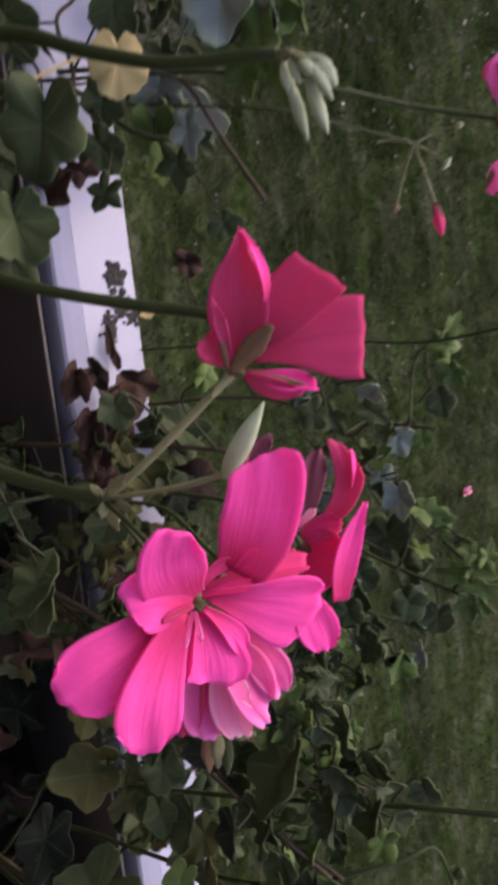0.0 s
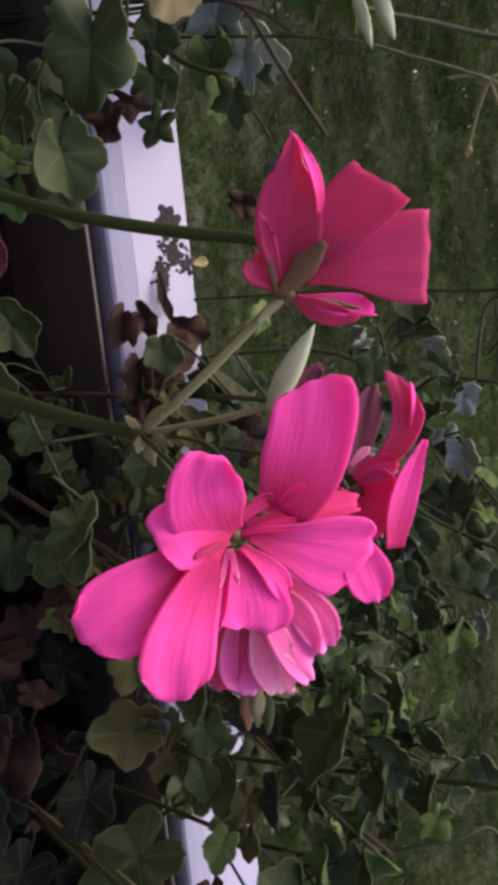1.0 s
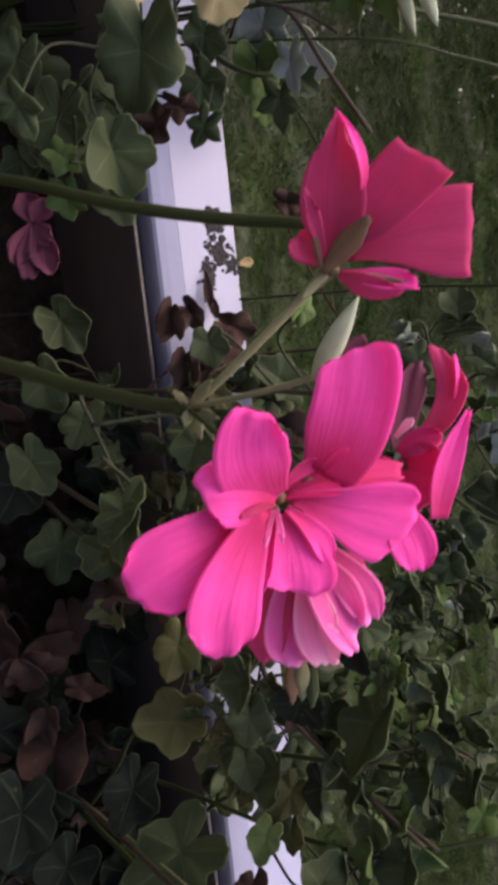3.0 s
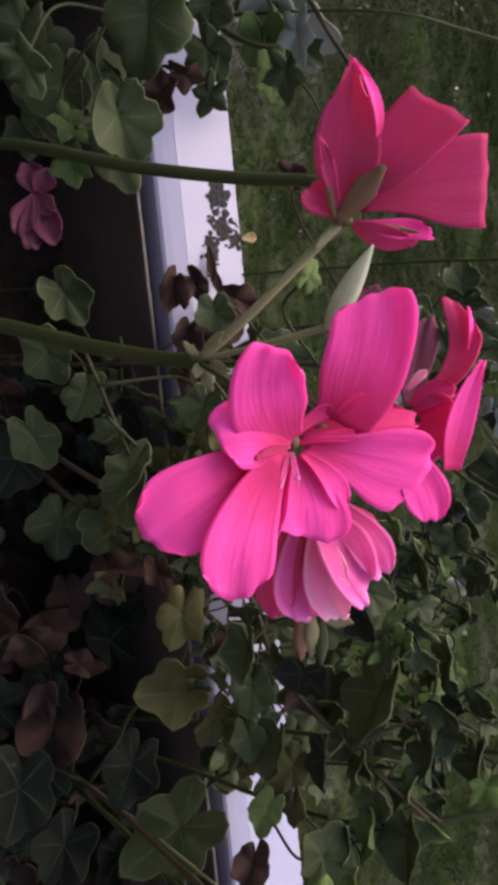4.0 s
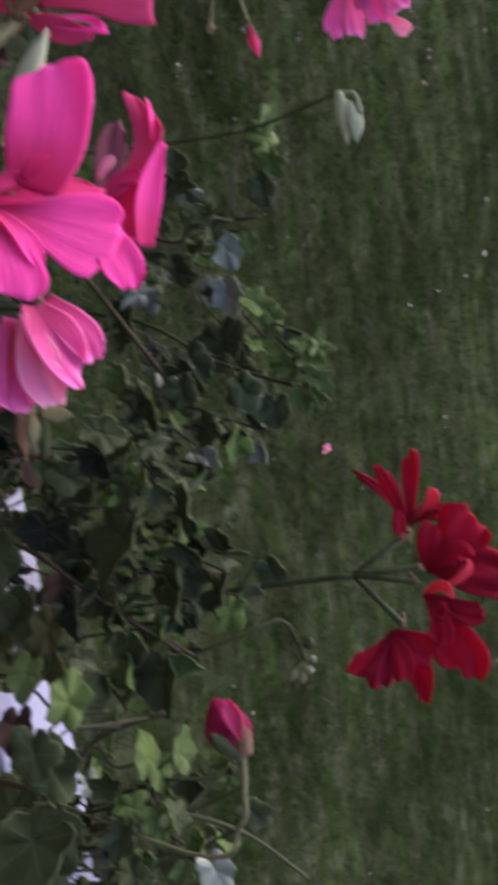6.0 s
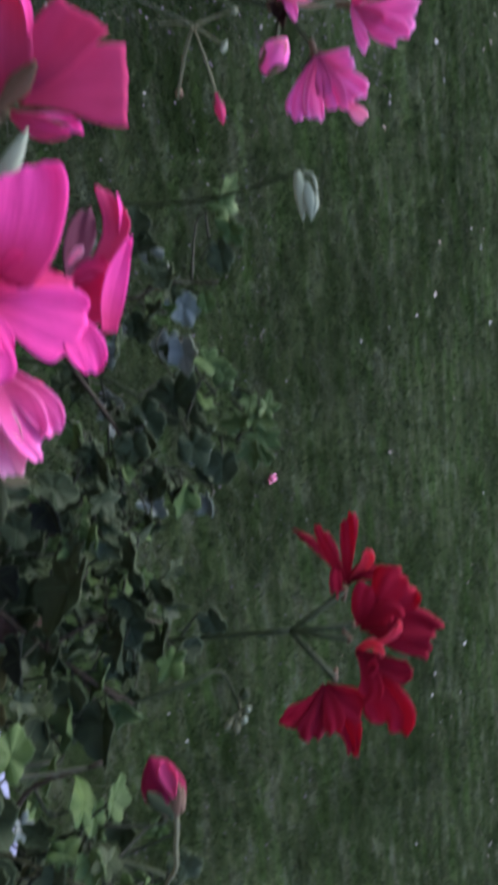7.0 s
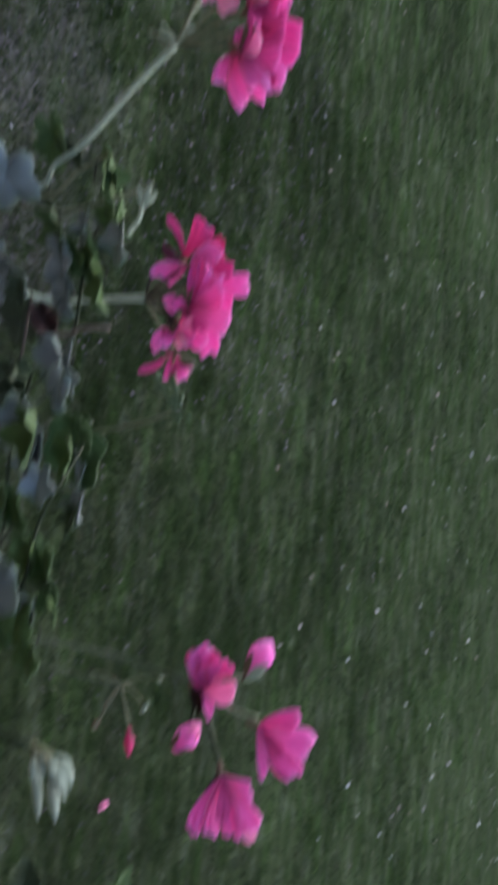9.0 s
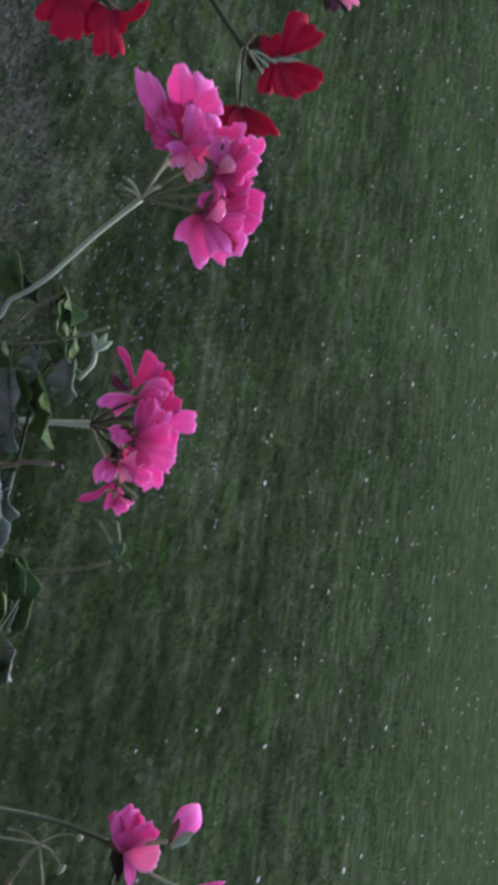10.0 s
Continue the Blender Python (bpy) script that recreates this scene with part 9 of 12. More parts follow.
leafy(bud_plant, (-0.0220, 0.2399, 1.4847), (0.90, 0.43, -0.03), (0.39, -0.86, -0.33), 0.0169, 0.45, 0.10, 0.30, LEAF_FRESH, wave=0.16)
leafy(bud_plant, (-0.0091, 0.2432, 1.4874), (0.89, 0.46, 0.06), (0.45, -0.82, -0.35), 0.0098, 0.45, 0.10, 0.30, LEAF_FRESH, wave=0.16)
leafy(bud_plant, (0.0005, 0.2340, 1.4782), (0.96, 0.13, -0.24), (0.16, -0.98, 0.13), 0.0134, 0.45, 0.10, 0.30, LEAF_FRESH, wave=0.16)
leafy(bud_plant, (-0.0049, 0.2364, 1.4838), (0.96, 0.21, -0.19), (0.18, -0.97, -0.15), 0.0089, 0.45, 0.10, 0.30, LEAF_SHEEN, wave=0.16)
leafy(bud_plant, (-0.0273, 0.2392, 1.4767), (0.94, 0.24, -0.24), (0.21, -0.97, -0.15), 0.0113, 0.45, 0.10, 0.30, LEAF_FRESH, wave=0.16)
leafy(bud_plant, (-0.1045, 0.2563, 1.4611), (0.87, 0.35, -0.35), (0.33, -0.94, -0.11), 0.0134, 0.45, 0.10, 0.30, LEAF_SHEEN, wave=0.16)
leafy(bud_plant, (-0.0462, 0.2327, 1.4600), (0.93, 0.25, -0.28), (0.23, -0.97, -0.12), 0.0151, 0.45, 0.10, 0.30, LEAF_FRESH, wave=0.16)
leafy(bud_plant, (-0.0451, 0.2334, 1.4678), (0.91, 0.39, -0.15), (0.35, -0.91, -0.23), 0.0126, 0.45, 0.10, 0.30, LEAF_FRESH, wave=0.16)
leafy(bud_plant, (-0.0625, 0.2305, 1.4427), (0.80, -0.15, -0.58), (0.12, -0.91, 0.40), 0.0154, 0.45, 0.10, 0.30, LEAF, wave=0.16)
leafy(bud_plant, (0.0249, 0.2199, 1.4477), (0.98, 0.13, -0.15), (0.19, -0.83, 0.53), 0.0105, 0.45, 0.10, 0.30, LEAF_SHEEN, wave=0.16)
leafy(bud_plant, (-0.0942, 0.2390, 1.4386), (0.88, 0.30, -0.36), (0.31, -0.95, -0.03), 0.0143, 0.45, 0.10, 0.30, LEAF, wave=0.16)
leafy(bud_plant, (0.0137, 0.2377, 1.4842), (0.97, 0.11, -0.21), (0.10, -0.99, -0.06), 0.0111, 0.45, 0.10, 0.30, LEAF_FRESH, wave=0.16)
leafy(bud_plant, (0.0060, 0.2352, 1.4669), (0.95, 0.30, -0.06), (0.31, -0.94, 0.14), 0.0114, 0.45, 0.10, 0.30, LEAF_FRESH, wave=0.16)
leafy(bud_plant, (0.0587, 0.2351, 1.4435), (0.75, 0.51, -0.42), (0.64, -0.38, 0.67), 0.0096, 0.30, 0.10, 0.18, LEAF)
leafy(far_plant, (-0.2231, 0.2845, 1.4431), (-0.97, -0.16, 0.19), (0.16, 0.19, 0.97), 0.0142, 0.60, 0.10, 0.35, LEAF_FRESH, wave=0.18)
leafy(far_plant, (-0.2311, 0.2848, 1.4479), (0.83, 0.55, 0.02), (0.47, -0.69, -0.55), 0.0118, 0.60, 0.10, 0.35, LEAF_FRESH, wave=0.18)
leafy(far_plant, (-0.2049, 0.2907, 1.4457), (0.78, 0.59, 0.18), (0.62, -0.72, -0.32), 0.0136, 0.60, 0.10, 0.35, LEAF_FRESH, wave=0.18)
leafy(far_plant, (-0.2085, 0.2918, 1.4499), (-0.97, -0.08, 0.24), (0.18, 0.44, 0.88), 0.0101, 0.60, 0.10, 0.35, LEAF_FRESH, wave=0.18)
leafy(far_plant, (-0.1921, 0.2960, 1.4494), (0.93, 0.34, -0.13), (0.31, -0.92, -0.24), 0.0142, 0.60, 0.10, 0.35, LEAF_SHEEN, wave=0.18)
leafy(far_plant, (-0.1823, 0.2935, 1.4394), (0.88, 0.48, 0.08), (0.46, -0.78, -0.43), 0.0160, 0.60, 0.10, 0.35, LEAF_FRESH, wave=0.18)
leafy(far_plant, (-0.1696, 0.2971, 1.4399), (0.95, 0.30, -0.10), (0.23, -0.87, -0.44), 0.0148, 0.60, 0.10, 0.35, LEAF_FRESH, wave=0.18)
leafy(far_plant, (-0.1985, 0.2861, 1.4334), (0.93, 0.30, -0.21), (0.24, -0.94, -0.25), 0.0118, 0.60, 0.10, 0.35, LEAF_SHEEN, wave=0.18)
leafy(far_plant, (-0.1834, 0.2877, 1.4287), (0.87, 0.48, 0.07), (0.48, -0.82, -0.31), 0.0148, 0.60, 0.10, 0.35, LEAF_FRESH, wave=0.18)
leafy(far_plant, (-0.1793, 0.2852, 1.4216), (0.93, 0.37, -0.06), (0.36, -0.92, -0.14), 0.0166, 0.60, 0.10, 0.35, LEAF_SHEEN, wave=0.18)
leafy(far_plant, (-0.1623, 0.2903, 1.4228), (0.94, 0.35, -0.03), (0.33, -0.92, -0.22), 0.0130, 0.60, 0.10, 0.35, LEAF_SHEEN, wave=0.18)
leafy(far_plant, (-0.1962, 0.2800, 1.4202), (0.86, 0.50, 0.04), (0.49, -0.82, -0.29), 0.0148, 0.60, 0.10, 0.35, LEAF_FRESH, wave=0.18)
leafy(far_plant, (-0.1277, 0.2989, 1.4215), (0.96, 0.29, 0.02), (0.29, -0.93, -0.22), 0.0178, 0.60, 0.10, 0.35, LEAF_SHEEN, wave=0.18)
leafy(far_plant, (-0.2420, 0.2678, 1.4202), (0.82, 0.57, -0.02), (0.56, -0.80, 0.20), 0.0166, 0.60, 0.10, 0.35, LEAF_FRESH, wave=0.18)
leafy(far_plant, (-0.2362, 0.2733, 1.4279), (0.65, 0.72, 0.25), (0.73, -0.68, 0.07), 0.0118, 0.60, 0.10, 0.35, LEAF, wave=0.18)
leafy(far_plant, (-0.0848, 0.2958, 1.4384), (0.91, 0.39, 0.15), (0.28, -0.83, 0.49), 0.0198, 0.40, 0.10, 0.45, LEAF_FRESH)
leafy(far_plant, (-0.0705, 0.3019, 1.4428), (0.98, 0.04, -0.21), (0.07, -0.98, 0.16), 0.0130, 0.40, 0.10, 0.40, LEAF_FRESH)
leafy(far_plant, (-0.2112, 0.2463, 1.4132), (0.53, 0.53, -0.66), (0.85, -0.35, 0.41), 0.0226, 0.20, 0.10, 0.18, LEAF_SHEEN)
leafy(far_plant, (-0.1468, 0.2739, 1.4104), (0.65, 0.50, -0.57), (0.57, -0.82, -0.07), 0.0176, 0.30, 0.10, 0.18, LEAF)
leafy(far_plant, (-0.1270, 0.2814, 1.4330), (0.84, 0.47, -0.28), (0.39, -0.87, -0.31), 0.0155, 0.40, 0.10, 0.18, LEAF_SHEEN)
leafy(far_plant, (-0.0802, 0.2830, 1.4232), (0.90, 0.34, -0.27), (0.33, -0.94, -0.11), 0.0213, 0.40, 0.10, 0.18, LEAF_SHEEN)
leafy(far_plant, (-0.0887, 0.2942, 1.4440), (0.85, 0.52, -0.09), (0.48, -0.83, -0.29), 0.0150, 0.40, 0.10, 0.18, LEAF_FRESH)
leafy(far_plant, (-0.1578, 0.2680, 1.3858), (0.55, 0.45, -0.70), (0.67, -0.74, 0.06), 0.0242, 0.20, 0.10, 0.18, LEAF_SHEEN)
leafy(far_plant, (-0.1320, 0.2928, 1.4201), (0.78, 0.48, -0.40), (0.38, -0.87, -0.32), 0.0173, 0.40, 0.10, 0.18, LEAF_SHEEN)
leafy(far_plant, (-0.0863, 0.2844, 1.4196), (0.84, 0.36, -0.41), (0.34, -0.93, -0.12), 0.0198, 0.40, 0.10, 0.18, LEAF_SHEEN)
leafy(far_plant, (-0.0908, 0.2971, 1.4380), (0.80, 0.56, -0.21), (0.49, -0.82, -0.31), 0.0136, 0.40, 0.10, 0.18, LEAF_FRESH)
leafy(far_plant, (-0.0685, 0.3002, 1.4413), (0.85, 0.31, -0.42), (0.17, -0.93, -0.33), 0.0102, 0.40, 0.10, 0.18, LEAF_SHEEN)
leafy(far_plant, (-0.1104, 0.2819, 1.4032), (0.69, 0.41, -0.59), (0.28, -0.91, -0.30), 0.0144, 0.30, 0.10, 0.18, LEAF)
# withered leaves and petals
leafy(red_plant, (0.2643, 0.1154, 1.3824), (0.98, 0.05, -0.20), (0.20, -0.48, 0.85), 0.0091, 0.80, 0.10, 0.12, LEAF_DEAD, name='withered_leaf', wave=0.40)
leafy(pink_plant, (0.1447, 0.1506, 1.3909), (0.62, 0.78, 0.11), (0.01, -0.14, 0.99), 0.0076, 0.80, 0.10, 0.12, LEAF_DEAD, name='withered_leaf', wave=0.40)
leafy(pink_plant, (0.2038, 0.1545, 1.4135), (0.22, 0.97, 0.03), (-0.00, -0.03, 1.00), 0.0078, 0.80, 0.10, 0.12, LEAF_DEAD, name='withered_leaf', wave=0.40)
leafy(pink_plant, (0.2089, 0.1398, 1.4246), (0.24, -0.71, -0.66), (-0.78, -0.54, 0.31), 0.0095, 0.80, 0.10, 0.12, LEAF_DEAD, name='withered_leaf', wave=0.40)
leafy(pink_plant, (0.2078, 0.1472, 1.4383), (0.97, 0.18, 0.16), (-0.07, -0.44, 0.89), 0.0080, 0.80, 0.10, 0.12, LEAF_DEAD, name='withered_leaf', wave=0.40)
leafy(red_plant, (0.2576, 0.1311, 1.3811), (0.37, 0.91, 0.17), (-0.47, 0.03, 0.88), 0.0093, 0.80, 0.10, 0.12, LEAF_DEAD, name='withered_leaf', wave=0.40)
leafy(pink_plant, (0.1286, 0.1734, 1.4488), (0.45, -0.74, -0.50), (-0.34, -0.66, 0.67), 0.0066, 0.80, 0.10, 0.12, LEAF_DEAD, name='withered_leaf', wave=0.40)
leafy(pink_plant, (0.1379, 0.1694, 1.4435), (0.68, 0.23, -0.69), (0.73, -0.16, 0.67), 0.0071, 0.80, 0.10, 0.12, LEAF_DEAD, name='withered_leaf', wave=0.40)
leafy(bud_plant, (0.0410, 0.1761, 1.4249), (0.63, -0.29, -0.72), (0.26, -0.80, 0.54), 0.0092, 0.90, 0.10, 0.12, LEAF_DEAD, name='withered_leaf', wave=0.40)
leafy(bud_plant, (0.0363, 0.1828, 1.4299), (0.27, 0.96, 0.03), (0.66, -0.21, 0.72), 0.0080, 0.90, 0.10, 0.12, LEAF_DEAD, name='withered_leaf', wave=0.40)
leafy(pink_plant, (0.1093, 0.1613, 1.4475), (0.88, -0.08, -0.46), (0.36, -0.50, 0.79), 0.0087, 0.90, 0.10, 0.12, LEAF_DEAD, name='withered_leaf', wave=0.40)
leafy(pink_plant, (0.1087, 0.1709, 1.4437), (0.84, 0.51, -0.16), (0.35, -0.30, 0.89), 0.0066, 0.90, 0.10, 0.12, LEAF_DEAD, name='withered_leaf', wave=0.40)
leafy(pink_plant, (0.1156, 0.1925, 1.4343), (0.40, 0.91, 0.13), (0.16, -0.20, 0.97), 0.0092, 0.90, 0.10, 0.12, LEAF_DEAD, name='withered_leaf', wave=0.40)
leafy(pink_plant, (0.1258, 0.1663, 1.4440), (0.91, -0.09, -0.41), (0.31, -0.51, 0.80), 0.0086, 0.90, 0.10, 0.12, LEAF_DEAD, name='withered_leaf', wave=0.40)
leafy(red_plant, (0.2818, 0.1179, 1.3777), (0.91, -0.37, 0.16), (-0.28, -0.29, 0.92), 0.0173, 0.80, 0.10, 0.12, LEAF_DEAD, name='withered_leaf', wave=0.40)
leafy(red_plant, (0.2948, 0.1470, 1.4872), (0.86, -0.46, 0.21), (-0.44, -0.46, 0.77), 0.0095, 0.90, 0.10, 0.12, LEAF_DEAD, name='withered_leaf', wave=0.40)
leafy(pink_plant, (0.0725, 0.2176, 1.4406), (0.42, 0.84, 0.34), (0.12, -0.42, 0.90), 0.0074, 0.90, 0.10, 0.12, LEAF_DEAD, name='withered_leaf', wave=0.40)
leafy(far_plant, (-0.1459, 0.2735, 1.4251), (0.70, 0.69, 0.16), (0.38, -0.56, 0.74), 0.0104, 0.90, 0.10, 0.12, LEAF_DEAD, name='withered_leaf', wave=0.40)
petal(bud_plant, (0.0693, 0.1373, 1.3879), (0.0902, 0.1386, 1.3973), (-0.32, -0.54, 0.78), 0.0118, 0.20, 0.10, 0.4, FADED, name='faded_petal', wavy=2.5)
petal(bud_plant, (0.0693, 0.1373, 1.3879), (0.0914, 0.1308, 1.3928), (-0.30, -0.37, 0.88), 0.0105, 0.20, 0.10, 0.4, FADED, name='faded_petal', wavy=2.5)
petal(bud_plant, (0.0693, 0.1373, 1.3879), (0.0847, 0.1275, 1.3896), (-0.26, -0.25, 0.93), 0.0105, 0.20, 0.10, 0.4, FADED, name='faded_petal', wavy=2.5)
petal(bud_plant, (0.0693, 0.1373, 1.3879), (0.0582, 0.1338, 1.3885), (0.10, -0.14, 0.98), 0.0105, 0.20, 0.10, 0.4, FADED, name='faded_petal', wavy=2.5)
petal(bud_plant, (0.0693, 0.1373, 1.3879), (0.0612, 0.1414, 1.3936), (0.46, -0.27, 0.85), 0.0093, 0.20, 0.10, 0.4, FADED, name='faded_petal', wavy=2.5)
petal(bud_plant, (0.0693, 0.1373, 1.3879), (0.0780, 0.1413, 1.3966), (-0.25, -0.77, 0.59), 0.0084, 0.20, 0.10, 0.4, FADED, name='faded_petal', wavy=2.5)
# dense leaves between the boxes and the lawn
leafy(pink_plant, (0.1353, 0.1691, 1.4453), (0.56, 0.73, -0.39), (-0.54, 0.68, 0.50), 0.0075, 0.63, 0.10, 0.32, LEAF, wave=0.13)
leafy(pink_plant, (0.2023, 0.1721, 1.4304), (0.78, 0.19, 0.59), (0.09, -0.98, 0.20), 0.0101, 0.57, 0.10, 0.38, LEAF_OLIVE, wave=0.13)
leafy(pink_plant, (0.1563, 0.1748, 1.4265), (0.72, -0.29, -0.62), (0.15, -0.82, 0.55), 0.0091, 0.59, 0.10, 0.26, LEAF, wave=0.13)
leafy(pink_plant, (0.1354, 0.1809, 1.4365), (0.54, -0.68, -0.49), (0.20, -0.46, 0.86), 0.0102, 0.70, 0.10, 0.39, LEAF_OLIVE, wave=0.13)
leafy(pink_plant, (0.1641, 0.1714, 1.4488), (0.94, -0.11, 0.33), (-0.34, -0.02, 0.94), 0.0085, 0.27, 0.10, 0.32, LEAF_OLIVE, wave=0.13)
leafy(pink_plant, (0.1896, 0.1688, 1.4551), (0.69, 0.04, -0.73), (-0.31, -0.88, -0.35), 0.0065, 0.57, 0.10, 0.28, LEAF_DEAD, wave=0.13)
leafy(pink_plant, (0.1989, 0.1720, 1.4310), (0.95, -0.32, 0.07), (-0.26, -0.61, 0.75), 0.0078, 0.63, 0.10, 0.24, LEAF, wave=0.13)
leafy(pink_plant, (0.1540, 0.1814, 1.4556), (0.62, 0.51, -0.60), (0.78, -0.27, 0.57), 0.0060, 0.39, 0.10, 0.22, LEAF_OLIVE, wave=0.13)
leafy(pink_plant, (0.2200, 0.1674, 1.4309), (0.98, 0.01, 0.22), (-0.19, 0.53, 0.83), 0.0099, 0.35, 0.10, 0.28, LEAF_DEAD, wave=0.13)
leafy(pink_plant, (0.1811, 0.1655, 1.4417), (0.95, -0.18, -0.25), (0.30, 0.35, 0.89), 0.0067, 0.43, 0.10, 0.42, LEAF_OLIVE, wave=0.13)
leafy(pink_plant, (0.1664, 0.1717, 1.4510), (0.45, -0.49, -0.75), (-0.77, -0.64, -0.04), 0.0068, 0.74, 0.10, 0.33, LEAF, wave=0.13)
leafy(pink_plant, (0.1565, 0.1762, 1.4460), (0.40, 0.04, -0.91), (0.06, -1.00, -0.02), 0.0062, 0.58, 0.10, 0.32, LEAF, wave=0.13)
leafy(pink_plant, (0.1635, 0.1666, 1.4430), (0.97, 0.17, -0.19), (0.18, -0.98, 0.05), 0.0062, 0.27, 0.10, 0.27, LEAF_OLIVE, wave=0.13)
leafy(pink_plant, (0.1975, 0.1682, 1.4477), (0.73, 0.53, -0.42), (-0.01, 0.63, 0.78), 0.0078, 0.41, 0.10, 0.42, LEAF, wave=0.13)
leafy(pink_plant, (0.2123, 0.1686, 1.4368), (0.65, -0.75, -0.17), (-0.04, -0.25, 0.97), 0.0092, 0.69, 0.10, 0.29, LEAF, wave=0.13)
leafy(pink_plant, (0.2019, 0.1733, 1.4448), (0.65, -0.38, -0.66), (0.11, -0.81, 0.58), 0.0089, 0.59, 0.10, 0.29, LEAF_OLIVE, wave=0.13)
leafy(pink_plant, (0.1734, 0.1735, 1.4364), (0.86, 0.49, -0.18), (0.42, -0.44, 0.79), 0.0100, 0.63, 0.10, 0.35, LEAF_OLIVE, wave=0.13)
leafy(pink_plant, (0.1420, 0.1727, 1.4262), (0.61, 0.20, -0.77), (0.40, -0.91, 0.08), 0.0091, 0.36, 0.10, 0.26, LEAF, wave=0.13)
leafy(pink_plant, (0.1844, 0.1679, 1.4304), (0.91, -0.05, 0.41), (-0.41, -0.06, 0.91), 0.0074, 0.73, 0.10, 0.35, LEAF, wave=0.13)
leafy(pink_plant, (0.2095, 0.1645, 1.4410), (0.87, -0.26, 0.43), (-0.48, -0.66, 0.58), 0.0095, 0.27, 0.10, 0.32, LEAF, wave=0.13)
leafy(pink_plant, (0.1861, 0.1843, 1.4406), (0.80, 0.42, -0.44), (0.54, -0.16, 0.83), 0.0069, 0.66, 0.10, 0.41, LEAF, wave=0.13)
leafy(pink_plant, (0.1466, 0.1813, 1.4318), (0.71, 0.42, -0.57), (0.69, -0.22, 0.69), 0.0106, 0.45, 0.10, 0.24, LEAF, wave=0.13)
leafy(pink_plant, (0.2124, 0.1754, 1.4371), (0.83, 0.29, -0.48), (0.56, -0.39, 0.73), 0.0086, 0.35, 0.10, 0.41, LEAF_OLIVE, wave=0.13)
leafy(pink_plant, (0.1374, 0.1753, 1.4462), (0.81, 0.41, -0.43), (0.48, -0.04, 0.87), 0.0083, 0.41, 0.10, 0.27, LEAF_OLIVE, wave=0.13)
leafy(pink_plant, (0.1286, 0.1873, 1.4532), (0.79, -0.09, -0.61), (-0.14, -0.99, -0.05), 0.0066, 0.51, 0.10, 0.30, LEAF, wave=0.13)
leafy(pink_plant, (0.1465, 0.1675, 1.4485), (0.51, -0.84, -0.17), (-0.75, -0.53, 0.40), 0.0066, 0.70, 0.10, 0.38, LEAF_DEAD, wave=0.13)
leafy(pink_plant, (0.2152, 0.1703, 1.4425), (0.98, 0.12, -0.17), (0.18, -0.02, 0.98), 0.0084, 0.74, 0.10, 0.25, LEAF_OLIVE, wave=0.13)
leafy(pink_plant, (0.1400, 0.1756, 1.4224), (0.77, 0.62, 0.11), (0.32, -0.54, 0.78), 0.0100, 0.54, 0.10, 0.35, LEAF_OLIVE, wave=0.13)
leafy(pink_plant, (0.1350, 0.1872, 1.4474), (0.32, -0.09, -0.94), (0.59, -0.76, 0.27), 0.0088, 0.55, 0.10, 0.38, LEAF, wave=0.13)
leafy(pink_plant, (0.2164, 0.1739, 1.4489), (0.94, -0.16, -0.29), (0.04, -0.82, 0.57), 0.0068, 0.72, 0.10, 0.25, LEAF, wave=0.13)
leafy(pink_plant, (0.2106, 0.1695, 1.4398), (0.63, -0.13, -0.76), (-0.18, -0.98, 0.01), 0.0072, 0.37, 0.10, 0.36, LEAF_DEAD, wave=0.13)
leafy(pink_plant, (0.1493, 0.1806, 1.4240), (0.63, 0.12, -0.77), (0.73, 0.24, 0.63), 0.0079, 0.45, 0.10, 0.41, LEAF_DEAD, wave=0.13)
leafy(pink_plant, (0.1691, 0.1760, 1.4282), (0.71, 0.57, -0.41), (-0.04, 0.62, 0.78), 0.0090, 0.45, 0.10, 0.34, LEAF_DEAD, wave=0.13)
leafy(pink_plant, (0.1329, 0.1787, 1.4224), (0.25, -0.52, -0.82), (-0.13, -0.86, 0.50), 0.0107, 0.41, 0.10, 0.37, LEAF, wave=0.13)
leafy(pink_plant, (0.1837, 0.1662, 1.4525), (0.89, -0.45, 0.09), (-0.37, -0.59, 0.71), 0.0079, 0.27, 0.10, 0.38, LEAF_DEAD, wave=0.13)
leafy(pink_plant, (0.1785, 0.1778, 1.4433), (0.86, 0.29, 0.41), (-0.29, -0.38, 0.88), 0.0103, 0.30, 0.10, 0.41, LEAF, wave=0.13)
leafy(pink_plant, (0.1513, 0.1699, 1.4308), (0.88, -0.47, -0.06), (-0.02, -0.15, 0.99), 0.0100, 0.46, 0.10, 0.40, LEAF, wave=0.13)
leafy(pink_plant, (0.1800, 0.1790, 1.4434), (0.79, -0.38, -0.48), (0.31, -0.43, 0.85), 0.0092, 0.33, 0.10, 0.32, LEAF_OLIVE, wave=0.13)
leafy(pink_plant, (0.1413, 0.1685, 1.4353), (0.88, 0.46, 0.11), (-0.20, 0.15, 0.97), 0.0098, 0.44, 0.10, 0.42, LEAF_DEAD, wave=0.13)
leafy(pink_plant, (0.1866, 0.1614, 1.4495), (0.63, -0.77, -0.09), (0.62, 0.43, 0.65), 0.0072, 0.55, 0.10, 0.27, LEAF, wave=0.13)
leafy(pink_plant, (0.1765, 0.1671, 1.3991), (0.60, 0.61, -0.52), (0.76, -0.64, 0.13), 0.0100, 0.72, 0.10, 0.29, LEAF, wave=0.13)
leafy(pink_plant, (0.1805, 0.1539, 1.3890), (1.00, -0.05, -0.05), (0.03, -0.34, 0.94), 0.0077, 0.72, 0.10, 0.34, LEAF, wave=0.13)
